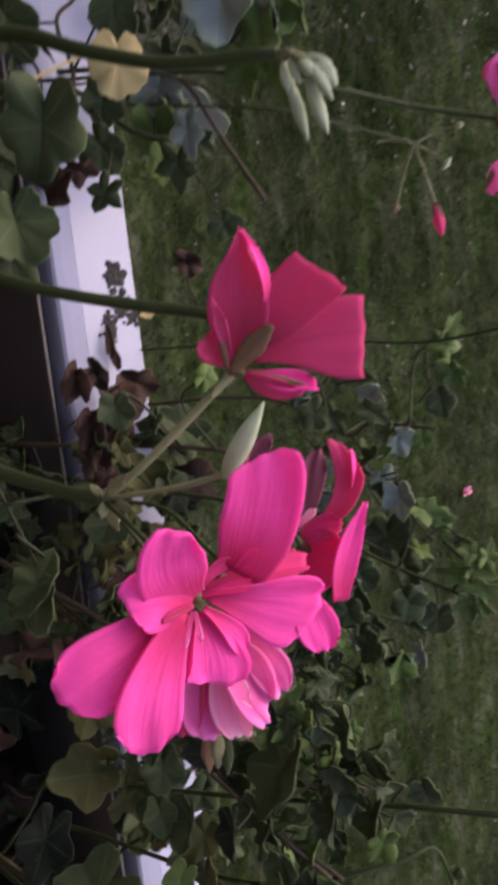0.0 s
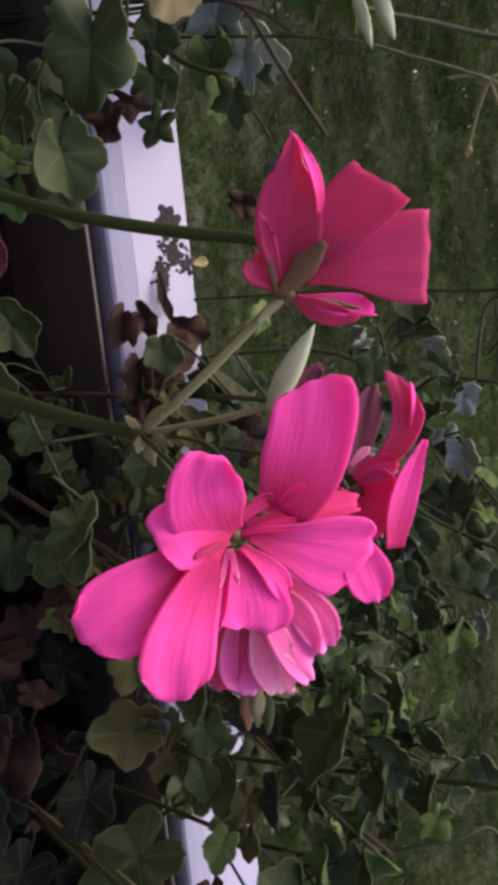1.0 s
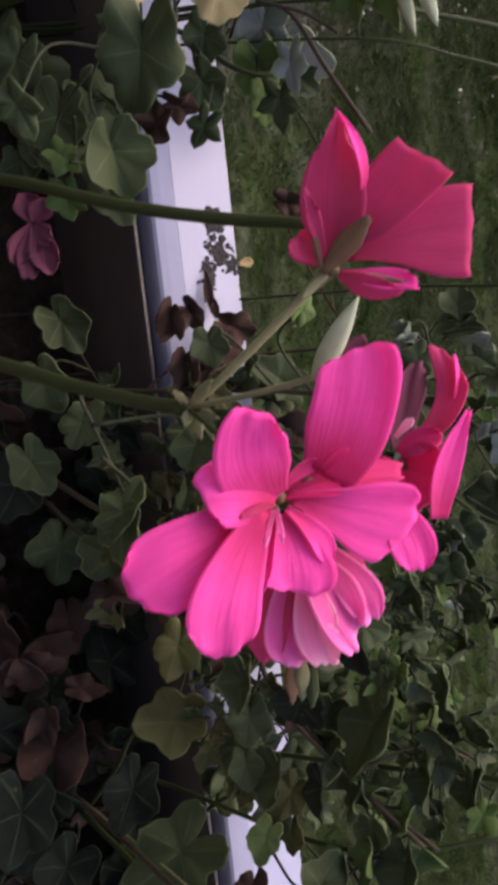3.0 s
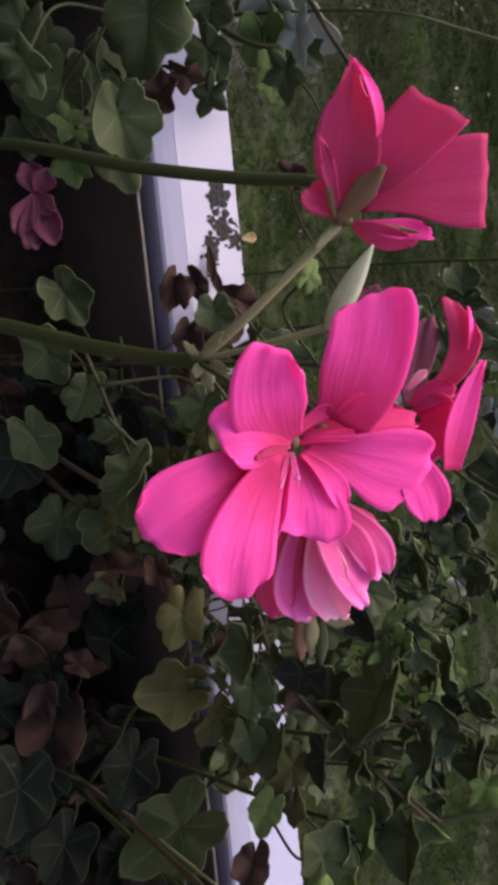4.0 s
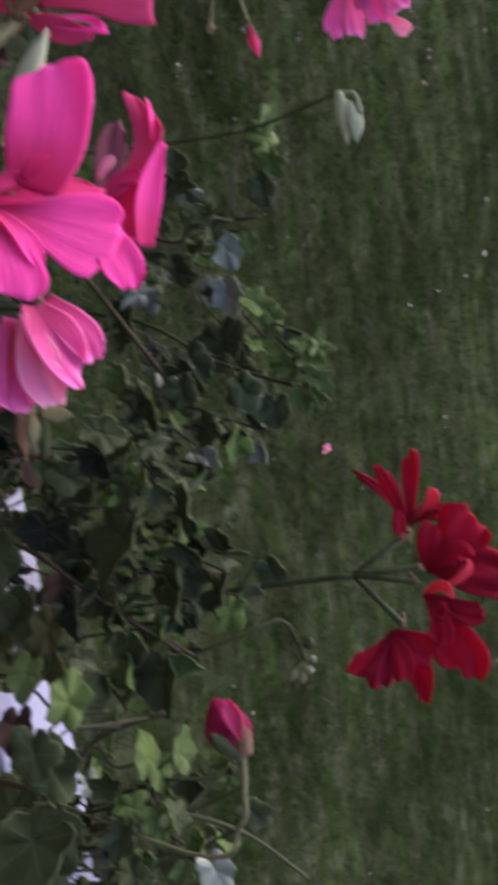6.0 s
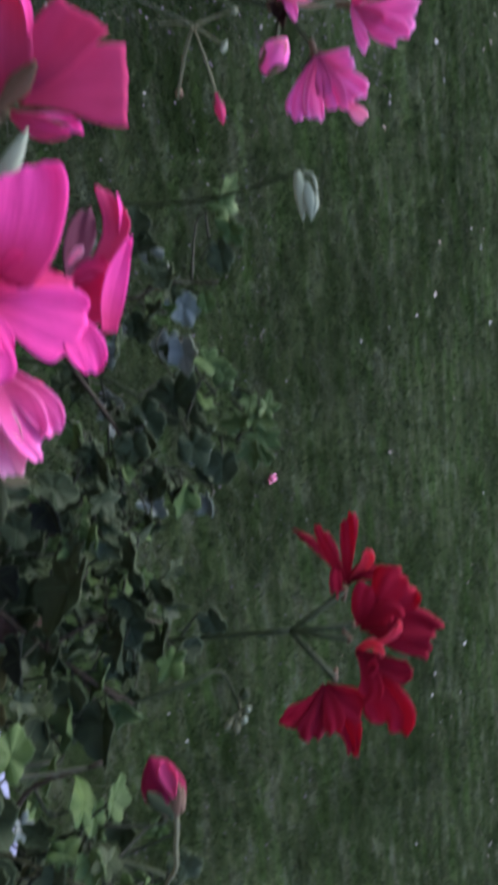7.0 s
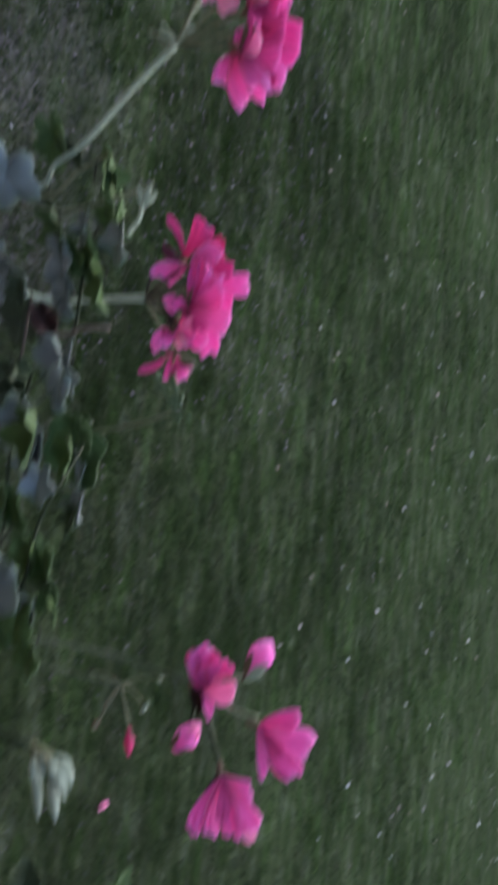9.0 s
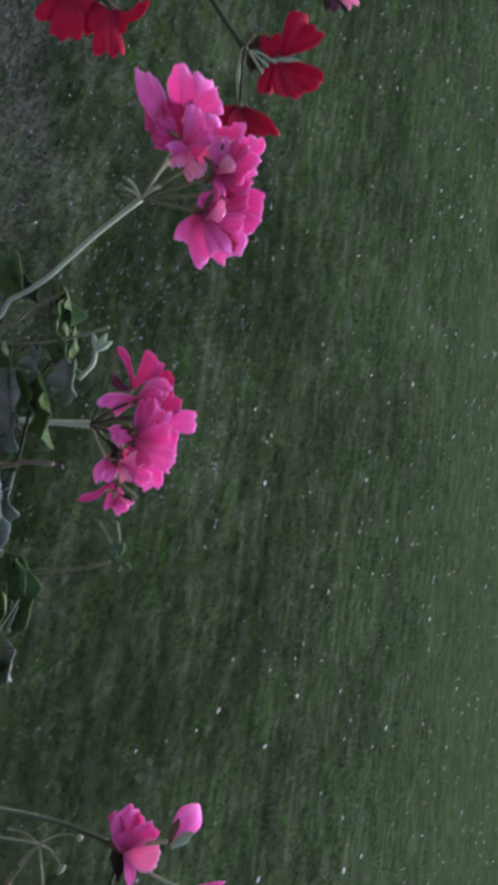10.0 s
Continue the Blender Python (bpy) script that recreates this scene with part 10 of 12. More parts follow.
leafy(pink_plant, (0.1878, 0.1450, 1.3941), (0.55, -0.53, -0.64), (0.52, -0.38, 0.76), 0.0078, 0.42, 0.10, 0.40, LEAF, wave=0.13)
leafy(pink_plant, (0.2141, 0.1694, 1.4157), (0.83, -0.39, -0.39), (-0.54, -0.74, -0.40), 0.0095, 0.74, 0.10, 0.41, LEAF, wave=0.13)
leafy(pink_plant, (0.1342, 0.1596, 1.3911), (0.61, -0.67, -0.43), (-0.66, -0.73, 0.19), 0.0090, 0.55, 0.10, 0.36, LEAF, wave=0.13)
leafy(pink_plant, (0.2138, 0.1353, 1.4180), (0.85, 0.07, -0.53), (0.45, -0.62, 0.64), 0.0096, 0.56, 0.10, 0.41, LEAF_OLIVE, wave=0.13)
leafy(pink_plant, (0.2184, 0.1627, 1.4273), (0.82, -0.54, -0.18), (-0.16, -0.51, 0.84), 0.0065, 0.74, 0.10, 0.35, LEAF, wave=0.13)
leafy(pink_plant, (0.1467, 0.1626, 1.4028), (0.57, 0.82, -0.03), (0.81, -0.55, 0.20), 0.0087, 0.53, 0.10, 0.38, LEAF, wave=0.13)
leafy(pink_plant, (0.1739, 0.1737, 1.4002), (0.47, 0.84, -0.28), (0.62, -0.09, 0.78), 0.0076, 0.45, 0.10, 0.41, LEAF_OLIVE, wave=0.13)
leafy(pink_plant, (0.1958, 0.1491, 1.4197), (0.92, 0.37, 0.10), (-0.09, -0.05, 0.99), 0.0072, 0.55, 0.10, 0.40, LEAF_OLIVE, wave=0.13)
leafy(pink_plant, (0.1960, 0.1409, 1.4119), (0.32, -0.26, -0.91), (-0.34, -0.93, 0.15), 0.0067, 0.58, 0.10, 0.32, LEAF_OLIVE, wave=0.13)
leafy(pink_plant, (0.1594, 0.1466, 1.4085), (0.25, -0.90, -0.37), (-0.37, -0.44, 0.82), 0.0083, 0.67, 0.10, 0.38, LEAF, wave=0.13)
leafy(pink_plant, (0.2116, 0.1517, 1.3993), (0.66, 0.60, -0.46), (-0.45, 0.80, 0.40), 0.0093, 0.62, 0.10, 0.36, LEAF, wave=0.13)
leafy(pink_plant, (0.1859, 0.1544, 1.3953), (0.64, -0.17, -0.75), (0.41, 0.90, 0.14), 0.0095, 0.74, 0.10, 0.25, LEAF, wave=0.13)
leafy(pink_plant, (0.2216, 0.1493, 1.3910), (0.81, -0.28, -0.52), (-0.51, -0.78, -0.37), 0.0111, 0.58, 0.10, 0.24, LEAF, wave=0.13)
leafy(pink_plant, (0.1427, 0.1568, 1.3975), (0.96, -0.16, -0.22), (-0.01, -0.82, 0.57), 0.0087, 0.62, 0.10, 0.37, LEAF, wave=0.13)
leafy(pink_plant, (0.1435, 0.1516, 1.3932), (0.87, 0.49, 0.05), (0.26, -0.53, 0.81), 0.0076, 0.43, 0.10, 0.24, LEAF_OLIVE, wave=0.13)
leafy(pink_plant, (0.2158, 0.1386, 1.4196), (0.89, -0.34, 0.30), (-0.40, -0.90, 0.17), 0.0070, 0.40, 0.10, 0.37, LEAF_OLIVE, wave=0.13)
leafy(pink_plant, (0.1795, 0.1785, 1.4105), (0.94, 0.33, 0.09), (-0.07, -0.08, 0.99), 0.0069, 0.48, 0.10, 0.22, LEAF, wave=0.13)
leafy(pink_plant, (0.1739, 0.1711, 1.4051), (0.40, -0.85, -0.33), (-0.37, -0.48, 0.79), 0.0100, 0.42, 0.10, 0.33, LEAF_OLIVE, wave=0.13)
leafy(pink_plant, (0.1748, 0.1699, 1.4248), (0.93, 0.01, -0.38), (0.37, 0.23, 0.90), 0.0104, 0.61, 0.10, 0.30, LEAF, wave=0.13)
leafy(pink_plant, (0.1841, 0.1517, 1.3996), (0.72, 0.60, 0.33), (-0.54, 0.19, 0.82), 0.0093, 0.62, 0.10, 0.35, LEAF_OLIVE, wave=0.13)
leafy(pink_plant, (0.1632, 0.1575, 1.3858), (0.97, -0.19, -0.13), (-0.07, -0.79, 0.61), 0.0099, 0.52, 0.10, 0.25, LEAF_OLIVE, wave=0.13)
leafy(pink_plant, (0.2053, 0.1525, 1.4241), (0.63, -0.48, -0.61), (0.24, -0.62, 0.74), 0.0083, 0.35, 0.10, 0.25, LEAF, wave=0.13)
leafy(pink_plant, (0.1889, 0.1712, 1.4020), (0.58, -0.28, -0.77), (-0.76, -0.53, -0.38), 0.0071, 0.55, 0.10, 0.26, LEAF_OLIVE, wave=0.13)
leafy(pink_plant, (0.1591, 0.1699, 1.4045), (0.75, 0.51, -0.41), (0.64, -0.70, 0.31), 0.0105, 0.51, 0.10, 0.40, LEAF, wave=0.13)
leafy(pink_plant, (0.1700, 0.1592, 1.3921), (0.97, -0.11, -0.22), (0.12, -0.56, 0.82), 0.0068, 0.29, 0.10, 0.38, LEAF, wave=0.13)
leafy(pink_plant, (0.2226, 0.1483, 1.4651), (0.82, 0.57, -0.13), (0.06, 0.13, 0.99), 0.0072, 0.62, 0.10, 0.42, LEAF, wave=0.13)
leafy(pink_plant, (0.2166, 0.1515, 1.4588), (0.95, -0.00, -0.30), (0.05, -0.98, 0.17), 0.0061, 0.57, 0.10, 0.36, LEAF_OLIVE, wave=0.13)
leafy(pink_plant, (0.2231, 0.1570, 1.4501), (0.44, -0.15, -0.89), (-0.45, -0.89, -0.07), 0.0059, 0.51, 0.10, 0.29, LEAF_OLIVE, wave=0.13)
leafy(pink_plant, (0.2378, 0.1500, 1.4718), (0.87, -0.15, -0.46), (0.06, -0.91, 0.40), 0.0054, 0.52, 0.10, 0.37, LEAF, wave=0.13)
leafy(pink_plant, (0.2583, 0.1583, 1.4696), (0.84, 0.35, -0.41), (0.47, -0.11, 0.87), 0.0057, 0.48, 0.10, 0.42, LEAF, wave=0.13)
leafy(pink_plant, (0.2178, 0.1625, 1.4702), (0.42, -0.55, -0.73), (0.55, -0.49, 0.68), 0.0069, 0.60, 0.10, 0.25, LEAF, wave=0.13)
leafy(pink_plant, (0.2578, 0.1492, 1.4619), (0.84, -0.41, -0.36), (0.24, -0.32, 0.92), 0.0080, 0.38, 0.10, 0.25, LEAF_OLIVE, wave=0.13)
leafy(pink_plant, (0.2242, 0.1497, 1.4656), (0.88, -0.48, -0.02), (0.47, 0.84, 0.28), 0.0080, 0.51, 0.10, 0.39, LEAF, wave=0.13)
leafy(pink_plant, (0.2417, 0.1450, 1.4646), (0.76, 0.50, -0.41), (0.64, -0.50, 0.58), 0.0069, 0.45, 0.10, 0.35, LEAF, wave=0.13)
leafy(pink_plant, (0.2331, 0.1655, 1.4810), (0.95, 0.16, 0.26), (-0.08, -0.68, 0.73), 0.0066, 0.33, 0.10, 0.37, LEAF_OLIVE, wave=0.13)
leafy(pink_plant, (0.2612, 0.1598, 1.4647), (0.71, -0.08, 0.70), (-0.37, -0.89, 0.27), 0.0064, 0.43, 0.10, 0.33, LEAF, wave=0.13)
leafy(pink_plant, (0.2562, 0.1556, 1.4694), (0.68, -0.73, -0.00), (-0.70, -0.65, 0.29), 0.0066, 0.26, 0.10, 0.24, LEAF, wave=0.13)
leafy(pink_plant, (0.2333, 0.2015, 1.4837), (0.54, -0.63, -0.56), (-0.52, -0.77, 0.37), 0.0052, 0.40, 0.10, 0.40, LEAF_FRESH, wave=0.13)
leafy(pink_plant, (0.2649, 0.2176, 1.4954), (0.84, 0.44, -0.32), (0.51, -0.84, 0.18), 0.0052, 0.43, 0.10, 0.34, LEAF, wave=0.13)
leafy(pink_plant, (0.2665, 0.2034, 1.5050), (0.90, 0.41, -0.16), (0.42, -0.67, 0.61), 0.0047, 0.56, 0.10, 0.34, LEAF, wave=0.13)
leafy(pink_plant, (0.2203, 0.2252, 1.4944), (0.54, -0.47, -0.70), (0.66, -0.29, 0.69), 0.0058, 0.72, 0.10, 0.37, LEAF, wave=0.13)
leafy(pink_plant, (0.2574, 0.2073, 1.4935), (0.63, 0.43, 0.64), (-0.53, -0.36, 0.77), 0.0049, 0.61, 0.10, 0.37, LEAF_FRESH, wave=0.13)
leafy(pink_plant, (0.2759, 0.2141, 1.5014), (0.84, -0.12, -0.53), (0.54, 0.06, 0.84), 0.0074, 0.70, 0.10, 0.27, LEAF, wave=0.13)
leafy(pink_plant, (0.2118, 0.2124, 1.5010), (0.66, 0.71, -0.26), (0.37, -0.01, 0.93), 0.0060, 0.68, 0.10, 0.25, LEAF, wave=0.13)
leafy(pink_plant, (0.2162, 0.1987, 1.4819), (0.86, 0.47, -0.21), (0.17, 0.12, 0.98), 0.0051, 0.58, 0.10, 0.31, LEAF, wave=0.13)
leafy(pink_plant, (0.2460, 0.2106, 1.5046), (0.77, -0.32, -0.56), (-0.14, -0.93, 0.34), 0.0045, 0.34, 0.10, 0.39, LEAF, wave=0.13)
leafy(pink_plant, (0.2148, 0.2154, 1.4917), (0.91, -0.32, 0.26), (-0.40, -0.53, 0.75), 0.0074, 0.63, 0.10, 0.35, LEAF, wave=0.13)
leafy(pink_plant, (0.2575, 0.2287, 1.4829), (0.61, 0.79, -0.10), (0.61, -0.38, 0.70), 0.0051, 0.28, 0.10, 0.23, LEAF_FRESH, wave=0.13)
leafy(pink_plant, (0.2107, 0.2362, 1.4802), (0.87, -0.10, 0.48), (-0.41, -0.68, 0.61), 0.0070, 0.32, 0.10, 0.36, LEAF_FRESH, wave=0.13)
leafy(pink_plant, (0.2598, 0.2009, 1.4982), (0.51, 0.43, 0.75), (-0.84, 0.42, 0.34), 0.0071, 0.48, 0.10, 0.39, LEAF, wave=0.13)
leafy(pink_plant, (0.2422, 0.2048, 1.4925), (0.93, -0.23, -0.30), (-0.24, -0.97, 0.01), 0.0047, 0.69, 0.10, 0.38, LEAF, wave=0.13)
leafy(pink_plant, (0.2163, 0.2349, 1.4808), (0.71, 0.29, 0.64), (-0.32, -0.67, 0.67), 0.0061, 0.64, 0.10, 0.35, LEAF, wave=0.13)
leafy(pink_plant, (0.2125, 0.2131, 1.4996), (0.99, -0.11, -0.12), (0.03, -0.62, 0.78), 0.0070, 0.30, 0.10, 0.28, LEAF, wave=0.13)
leafy(pink_plant, (0.2643, 0.2227, 1.4956), (0.65, -0.69, -0.31), (-0.56, -0.71, 0.42), 0.0046, 0.71, 0.10, 0.24, LEAF, wave=0.13)
leafy(pink_plant, (0.2677, 0.2099, 1.4832), (0.90, 0.06, -0.43), (-0.14, -0.89, -0.42), 0.0069, 0.50, 0.10, 0.25, LEAF, wave=0.13)
leafy(pink_plant, (0.2316, 0.2296, 1.4881), (0.82, 0.46, 0.34), (-0.28, -0.20, 0.94), 0.0041, 0.51, 0.10, 0.34, LEAF, wave=0.13)
leafy(pink_plant, (0.2461, 0.2204, 1.4991), (0.81, -0.09, -0.58), (-0.56, 0.17, -0.81), 0.0055, 0.29, 0.10, 0.32, LEAF_FRESH, wave=0.13)
leafy(pink_plant, (0.2136, 0.2195, 1.4722), (0.68, 0.10, -0.73), (0.50, -0.79, 0.36), 0.0067, 0.50, 0.10, 0.36, LEAF_FRESH, wave=0.13)
leafy(pink_plant, (0.2203, 0.2121, 1.4917), (0.62, 0.77, -0.15), (0.67, -0.42, 0.61), 0.0066, 0.59, 0.10, 0.26, LEAF, wave=0.13)
leafy(pink_plant, (0.2496, 0.2062, 1.4873), (0.78, 0.61, 0.13), (0.06, -0.29, 0.96), 0.0054, 0.40, 0.10, 0.29, LEAF, wave=0.13)
leafy(pink_plant, (0.2551, 0.2080, 1.4776), (0.90, 0.10, -0.42), (0.37, 0.35, 0.86), 0.0069, 0.52, 0.10, 0.27, LEAF, wave=0.13)
leafy(pink_plant, (0.2664, 0.2240, 1.4911), (0.53, 0.66, 0.53), (-0.59, -0.15, 0.79), 0.0045, 0.44, 0.10, 0.31, LEAF, wave=0.13)
leafy(pink_plant, (0.2027, 0.2155, 1.4865), (0.68, 0.73, -0.01), (0.21, -0.19, 0.96), 0.0067, 0.72, 0.10, 0.29, LEAF, wave=0.13)
leafy(pink_plant, (0.2705, 0.2204, 1.4827), (0.93, 0.36, 0.09), (0.23, -0.75, 0.62), 0.0048, 0.33, 0.10, 0.35, LEAF_FRESH, wave=0.13)
leafy(pink_plant, (0.2085, 0.2360, 1.4871), (0.90, 0.33, 0.29), (-0.02, -0.62, 0.78), 0.0067, 0.50, 0.10, 0.24, LEAF, wave=0.13)
leafy(pink_plant, (0.2781, 0.2204, 1.5017), (0.83, 0.53, -0.17), (0.35, -0.26, 0.90), 0.0070, 0.64, 0.10, 0.35, LEAF, wave=0.13)
leafy(pink_plant, (0.2532, 0.1973, 1.4938), (0.42, -0.79, -0.44), (-0.82, -0.54, 0.17), 0.0064, 0.44, 0.10, 0.33, LEAF, wave=0.13)
leafy(pink_plant, (0.2610, 0.1921, 1.4947), (0.86, 0.39, 0.33), (-0.11, -0.48, 0.87), 0.0058, 0.55, 0.10, 0.40, LEAF, wave=0.13)
leafy(pink_plant, (0.2301, 0.2028, 1.4824), (0.88, 0.20, -0.42), (0.39, -0.83, 0.41), 0.0069, 0.51, 0.10, 0.39, LEAF, wave=0.13)
leafy(pink_plant, (0.2575, 0.2258, 1.4955), (0.88, -0.09, -0.47), (0.29, -0.68, 0.67), 0.0042, 0.51, 0.10, 0.28, LEAF, wave=0.13)
leafy(pink_plant, (0.2569, 0.2175, 1.4930), (0.94, -0.02, 0.34), (-0.28, -0.62, 0.73), 0.0074, 0.56, 0.10, 0.33, LEAF, wave=0.13)
leafy(pink_plant, (0.2099, 0.2210, 1.5036), (0.94, 0.03, 0.34), (-0.33, -0.04, 0.94), 0.0045, 0.70, 0.10, 0.28, LEAF_FRESH, wave=0.13)
leafy(pink_plant, (0.1366, 0.2497, 1.4790), (0.86, 0.37, 0.35), (-0.06, -0.62, 0.78), 0.0083, 0.67, 0.10, 0.41, LEAF, wave=0.13)
leafy(pink_plant, (0.1294, 0.2401, 1.4764), (0.60, 0.79, -0.07), (0.76, -0.55, 0.36), 0.0073, 0.32, 0.10, 0.29, LEAF, wave=0.13)
leafy(pink_plant, (0.1360, 0.2600, 1.4911), (0.59, 0.49, 0.64), (-0.19, -0.68, 0.70), 0.0078, 0.50, 0.10, 0.33, LEAF, wave=0.13)
leafy(pink_plant, (0.1628, 0.2359, 1.4913), (0.82, 0.30, -0.49), (0.32, 0.46, 0.83), 0.0076, 0.45, 0.10, 0.39, LEAF, wave=0.13)
leafy(pink_plant, (0.1689, 0.2749, 1.4839), (0.62, 0.11, -0.78), (0.33, -0.94, 0.13), 0.0092, 0.71, 0.10, 0.35, LEAF, wave=0.13)
leafy(pink_plant, (0.1224, 0.2392, 1.4745), (0.59, 0.35, -0.72), (0.59, -0.80, 0.09), 0.0059, 0.33, 0.10, 0.27, LEAF_SHEEN, wave=0.13)
leafy(pink_plant, (0.1606, 0.2308, 1.4870), (0.56, -0.65, -0.51), (0.82, 0.31, 0.49), 0.0080, 0.30, 0.10, 0.37, LEAF, wave=0.13)
leafy(pink_plant, (0.1336, 0.2570, 1.4552), (0.73, -0.57, -0.38), (-0.59, -0.24, -0.77), 0.0061, 0.32, 0.10, 0.34, LEAF, wave=0.13)
leafy(pink_plant, (0.1414, 0.2508, 1.5060), (0.44, -0.53, -0.73), (-0.28, -0.85, 0.45), 0.0062, 0.49, 0.10, 0.40, LEAF, wave=0.13)
leafy(pink_plant, (0.2167, 0.2408, 1.4748), (0.24, -0.86, -0.44), (0.23, -0.39, 0.89), 0.0081, 0.25, 0.10, 0.35, LEAF, wave=0.13)
leafy(pink_plant, (0.2045, 0.2535, 1.4851), (0.56, 0.26, -0.79), (-0.08, -0.93, -0.36), 0.0072, 0.53, 0.10, 0.23, LEAF_SHEEN, wave=0.13)
leafy(pink_plant, (0.1688, 0.2446, 1.4762), (0.48, -0.26, -0.83), (-0.06, -0.96, 0.27), 0.0078, 0.51, 0.10, 0.35, LEAF_SHEEN, wave=0.13)
leafy(pink_plant, (0.1740, 0.2351, 1.4678), (0.88, -0.15, -0.45), (0.04, -0.92, 0.39), 0.0096, 0.52, 0.10, 0.24, LEAF, wave=0.13)
leafy(pink_plant, (0.1589, 0.2435, 1.4653), (0.93, -0.33, -0.15), (-0.12, -0.67, 0.74), 0.0085, 0.68, 0.10, 0.36, LEAF_SHEEN, wave=0.13)
leafy(pink_plant, (0.1975, 0.2338, 1.4980), (0.99, -0.13, -0.02), (-0.02, -0.27, 0.96), 0.0055, 0.53, 0.10, 0.37, LEAF, wave=0.13)
leafy(pink_plant, (0.1262, 0.2385, 1.4769), (0.78, -0.52, -0.35), (0.13, -0.42, 0.90), 0.0058, 0.68, 0.10, 0.38, LEAF_SHEEN, wave=0.13)
leafy(pink_plant, (0.2157, 0.2466, 1.4948), (0.99, 0.13, 0.01), (0.05, -0.39, 0.92), 0.0059, 0.71, 0.10, 0.30, LEAF, wave=0.13)
leafy(pink_plant, (0.1918, 0.2331, 1.4863), (0.66, 0.04, -0.75), (-0.54, -0.67, -0.51), 0.0074, 0.74, 0.10, 0.26, LEAF, wave=0.13)
leafy(pink_plant, (0.1907, 0.2396, 1.4815), (0.75, 0.36, -0.55), (0.32, -0.93, -0.16), 0.0063, 0.37, 0.10, 0.22, LEAF, wave=0.13)
leafy(pink_plant, (0.1797, 0.2372, 1.4623), (0.96, -0.09, -0.26), (0.16, -0.58, 0.80), 0.0078, 0.58, 0.10, 0.32, LEAF, wave=0.13)
leafy(pink_plant, (0.1767, 0.2193, 1.4761), (0.54, -0.68, -0.49), (-0.42, -0.73, 0.54), 0.0061, 0.71, 0.10, 0.31, LEAF, wave=0.13)
leafy(pink_plant, (0.1325, 0.2823, 1.4711), (0.34, 0.05, -0.94), (0.48, -0.87, 0.13), 0.0094, 0.35, 0.10, 0.35, LEAF_SHEEN, wave=0.13)
leafy(pink_plant, (0.2100, 0.2243, 1.4865), (0.98, 0.18, -0.03), (0.18, -0.86, 0.48), 0.0054, 0.73, 0.10, 0.24, LEAF, wave=0.13)
leafy(pink_plant, (0.1453, 0.2741, 1.4837), (0.99, 0.11, 0.05), (-0.01, -0.33, 0.94), 0.0068, 0.41, 0.10, 0.39, LEAF, wave=0.13)
leafy(pink_plant, (0.2092, 0.2548, 1.4664), (0.75, -0.32, -0.58), (-0.13, -0.93, 0.33), 0.0081, 0.51, 0.10, 0.36, LEAF, wave=0.13)
leafy(pink_plant, (0.2144, 0.2321, 1.4771), (0.76, -0.63, -0.14), (0.15, -0.03, 0.99), 0.0067, 0.45, 0.10, 0.38, LEAF_SHEEN, wave=0.13)
leafy(pink_plant, (0.1959, 0.2328, 1.4976), (0.67, -0.48, -0.56), (-0.31, -0.87, 0.37), 0.0078, 0.31, 0.10, 0.30, LEAF_SHEEN, wave=0.13)
leafy(pink_plant, (0.1653, 0.2380, 1.4758), (0.62, -0.65, -0.45), (0.52, -0.09, 0.85), 0.0089, 0.35, 0.10, 0.27, LEAF_SHEEN, wave=0.13)
leafy(pink_plant, (0.1332, 0.2391, 1.4814), (0.73, -0.54, -0.42), (-0.02, -0.63, 0.78), 0.0076, 0.30, 0.10, 0.24, LEAF, wave=0.13)
leafy(pink_plant, (0.2355, 0.2332, 1.4946), (0.70, 0.57, 0.43), (-0.15, -0.48, 0.87), 0.0067, 0.71, 0.10, 0.36, LEAF_FRESH, wave=0.13)
leafy(pink_plant, (0.2183, 0.2325, 1.5125), (0.89, 0.45, -0.03), (-0.30, 0.64, 0.71), 0.0072, 0.44, 0.10, 0.32, LEAF, wave=0.13)
leafy(pink_plant, (0.3015, 0.2210, 1.4924), (0.75, -0.39, -0.53), (-0.14, -0.88, 0.45), 0.0066, 0.31, 0.10, 0.39, LEAF, wave=0.13)
leafy(pink_plant, (0.2766, 0.1965, 1.4851), (0.67, -0.47, -0.57), (-0.70, -0.14, -0.70), 0.0090, 0.32, 0.10, 0.35, LEAF, wave=0.13)
leafy(pink_plant, (0.2160, 0.1976, 1.4843), (0.64, -0.75, -0.16), (-0.65, -0.64, 0.41), 0.0059, 0.47, 0.10, 0.42, LEAF_FRESH, wave=0.13)
leafy(pink_plant, (0.2372, 0.1940, 1.4684), (0.44, -0.63, -0.64), (0.72, -0.17, 0.67), 0.0072, 0.74, 0.10, 0.25, LEAF, wave=0.13)
leafy(pink_plant, (0.2551, 0.2324, 1.4935), (0.96, 0.04, 0.26), (-0.26, -0.10, 0.96), 0.0062, 0.65, 0.10, 0.36, LEAF_FRESH, wave=0.13)
leafy(pink_plant, (0.2493, 0.2141, 1.4873), (0.39, -0.15, -0.91), (0.00, -0.99, 0.16), 0.0070, 0.58, 0.10, 0.26, LEAF, wave=0.13)
leafy(pink_plant, (0.2521, 0.1819, 1.4909), (0.43, -0.15, -0.89), (0.11, -0.97, 0.21), 0.0075, 0.68, 0.10, 0.31, LEAF, wave=0.13)
leafy(pink_plant, (0.2368, 0.2400, 1.4912), (0.58, -0.37, -0.73), (-0.01, -0.90, 0.44), 0.0085, 0.56, 0.10, 0.39, LEAF, wave=0.13)
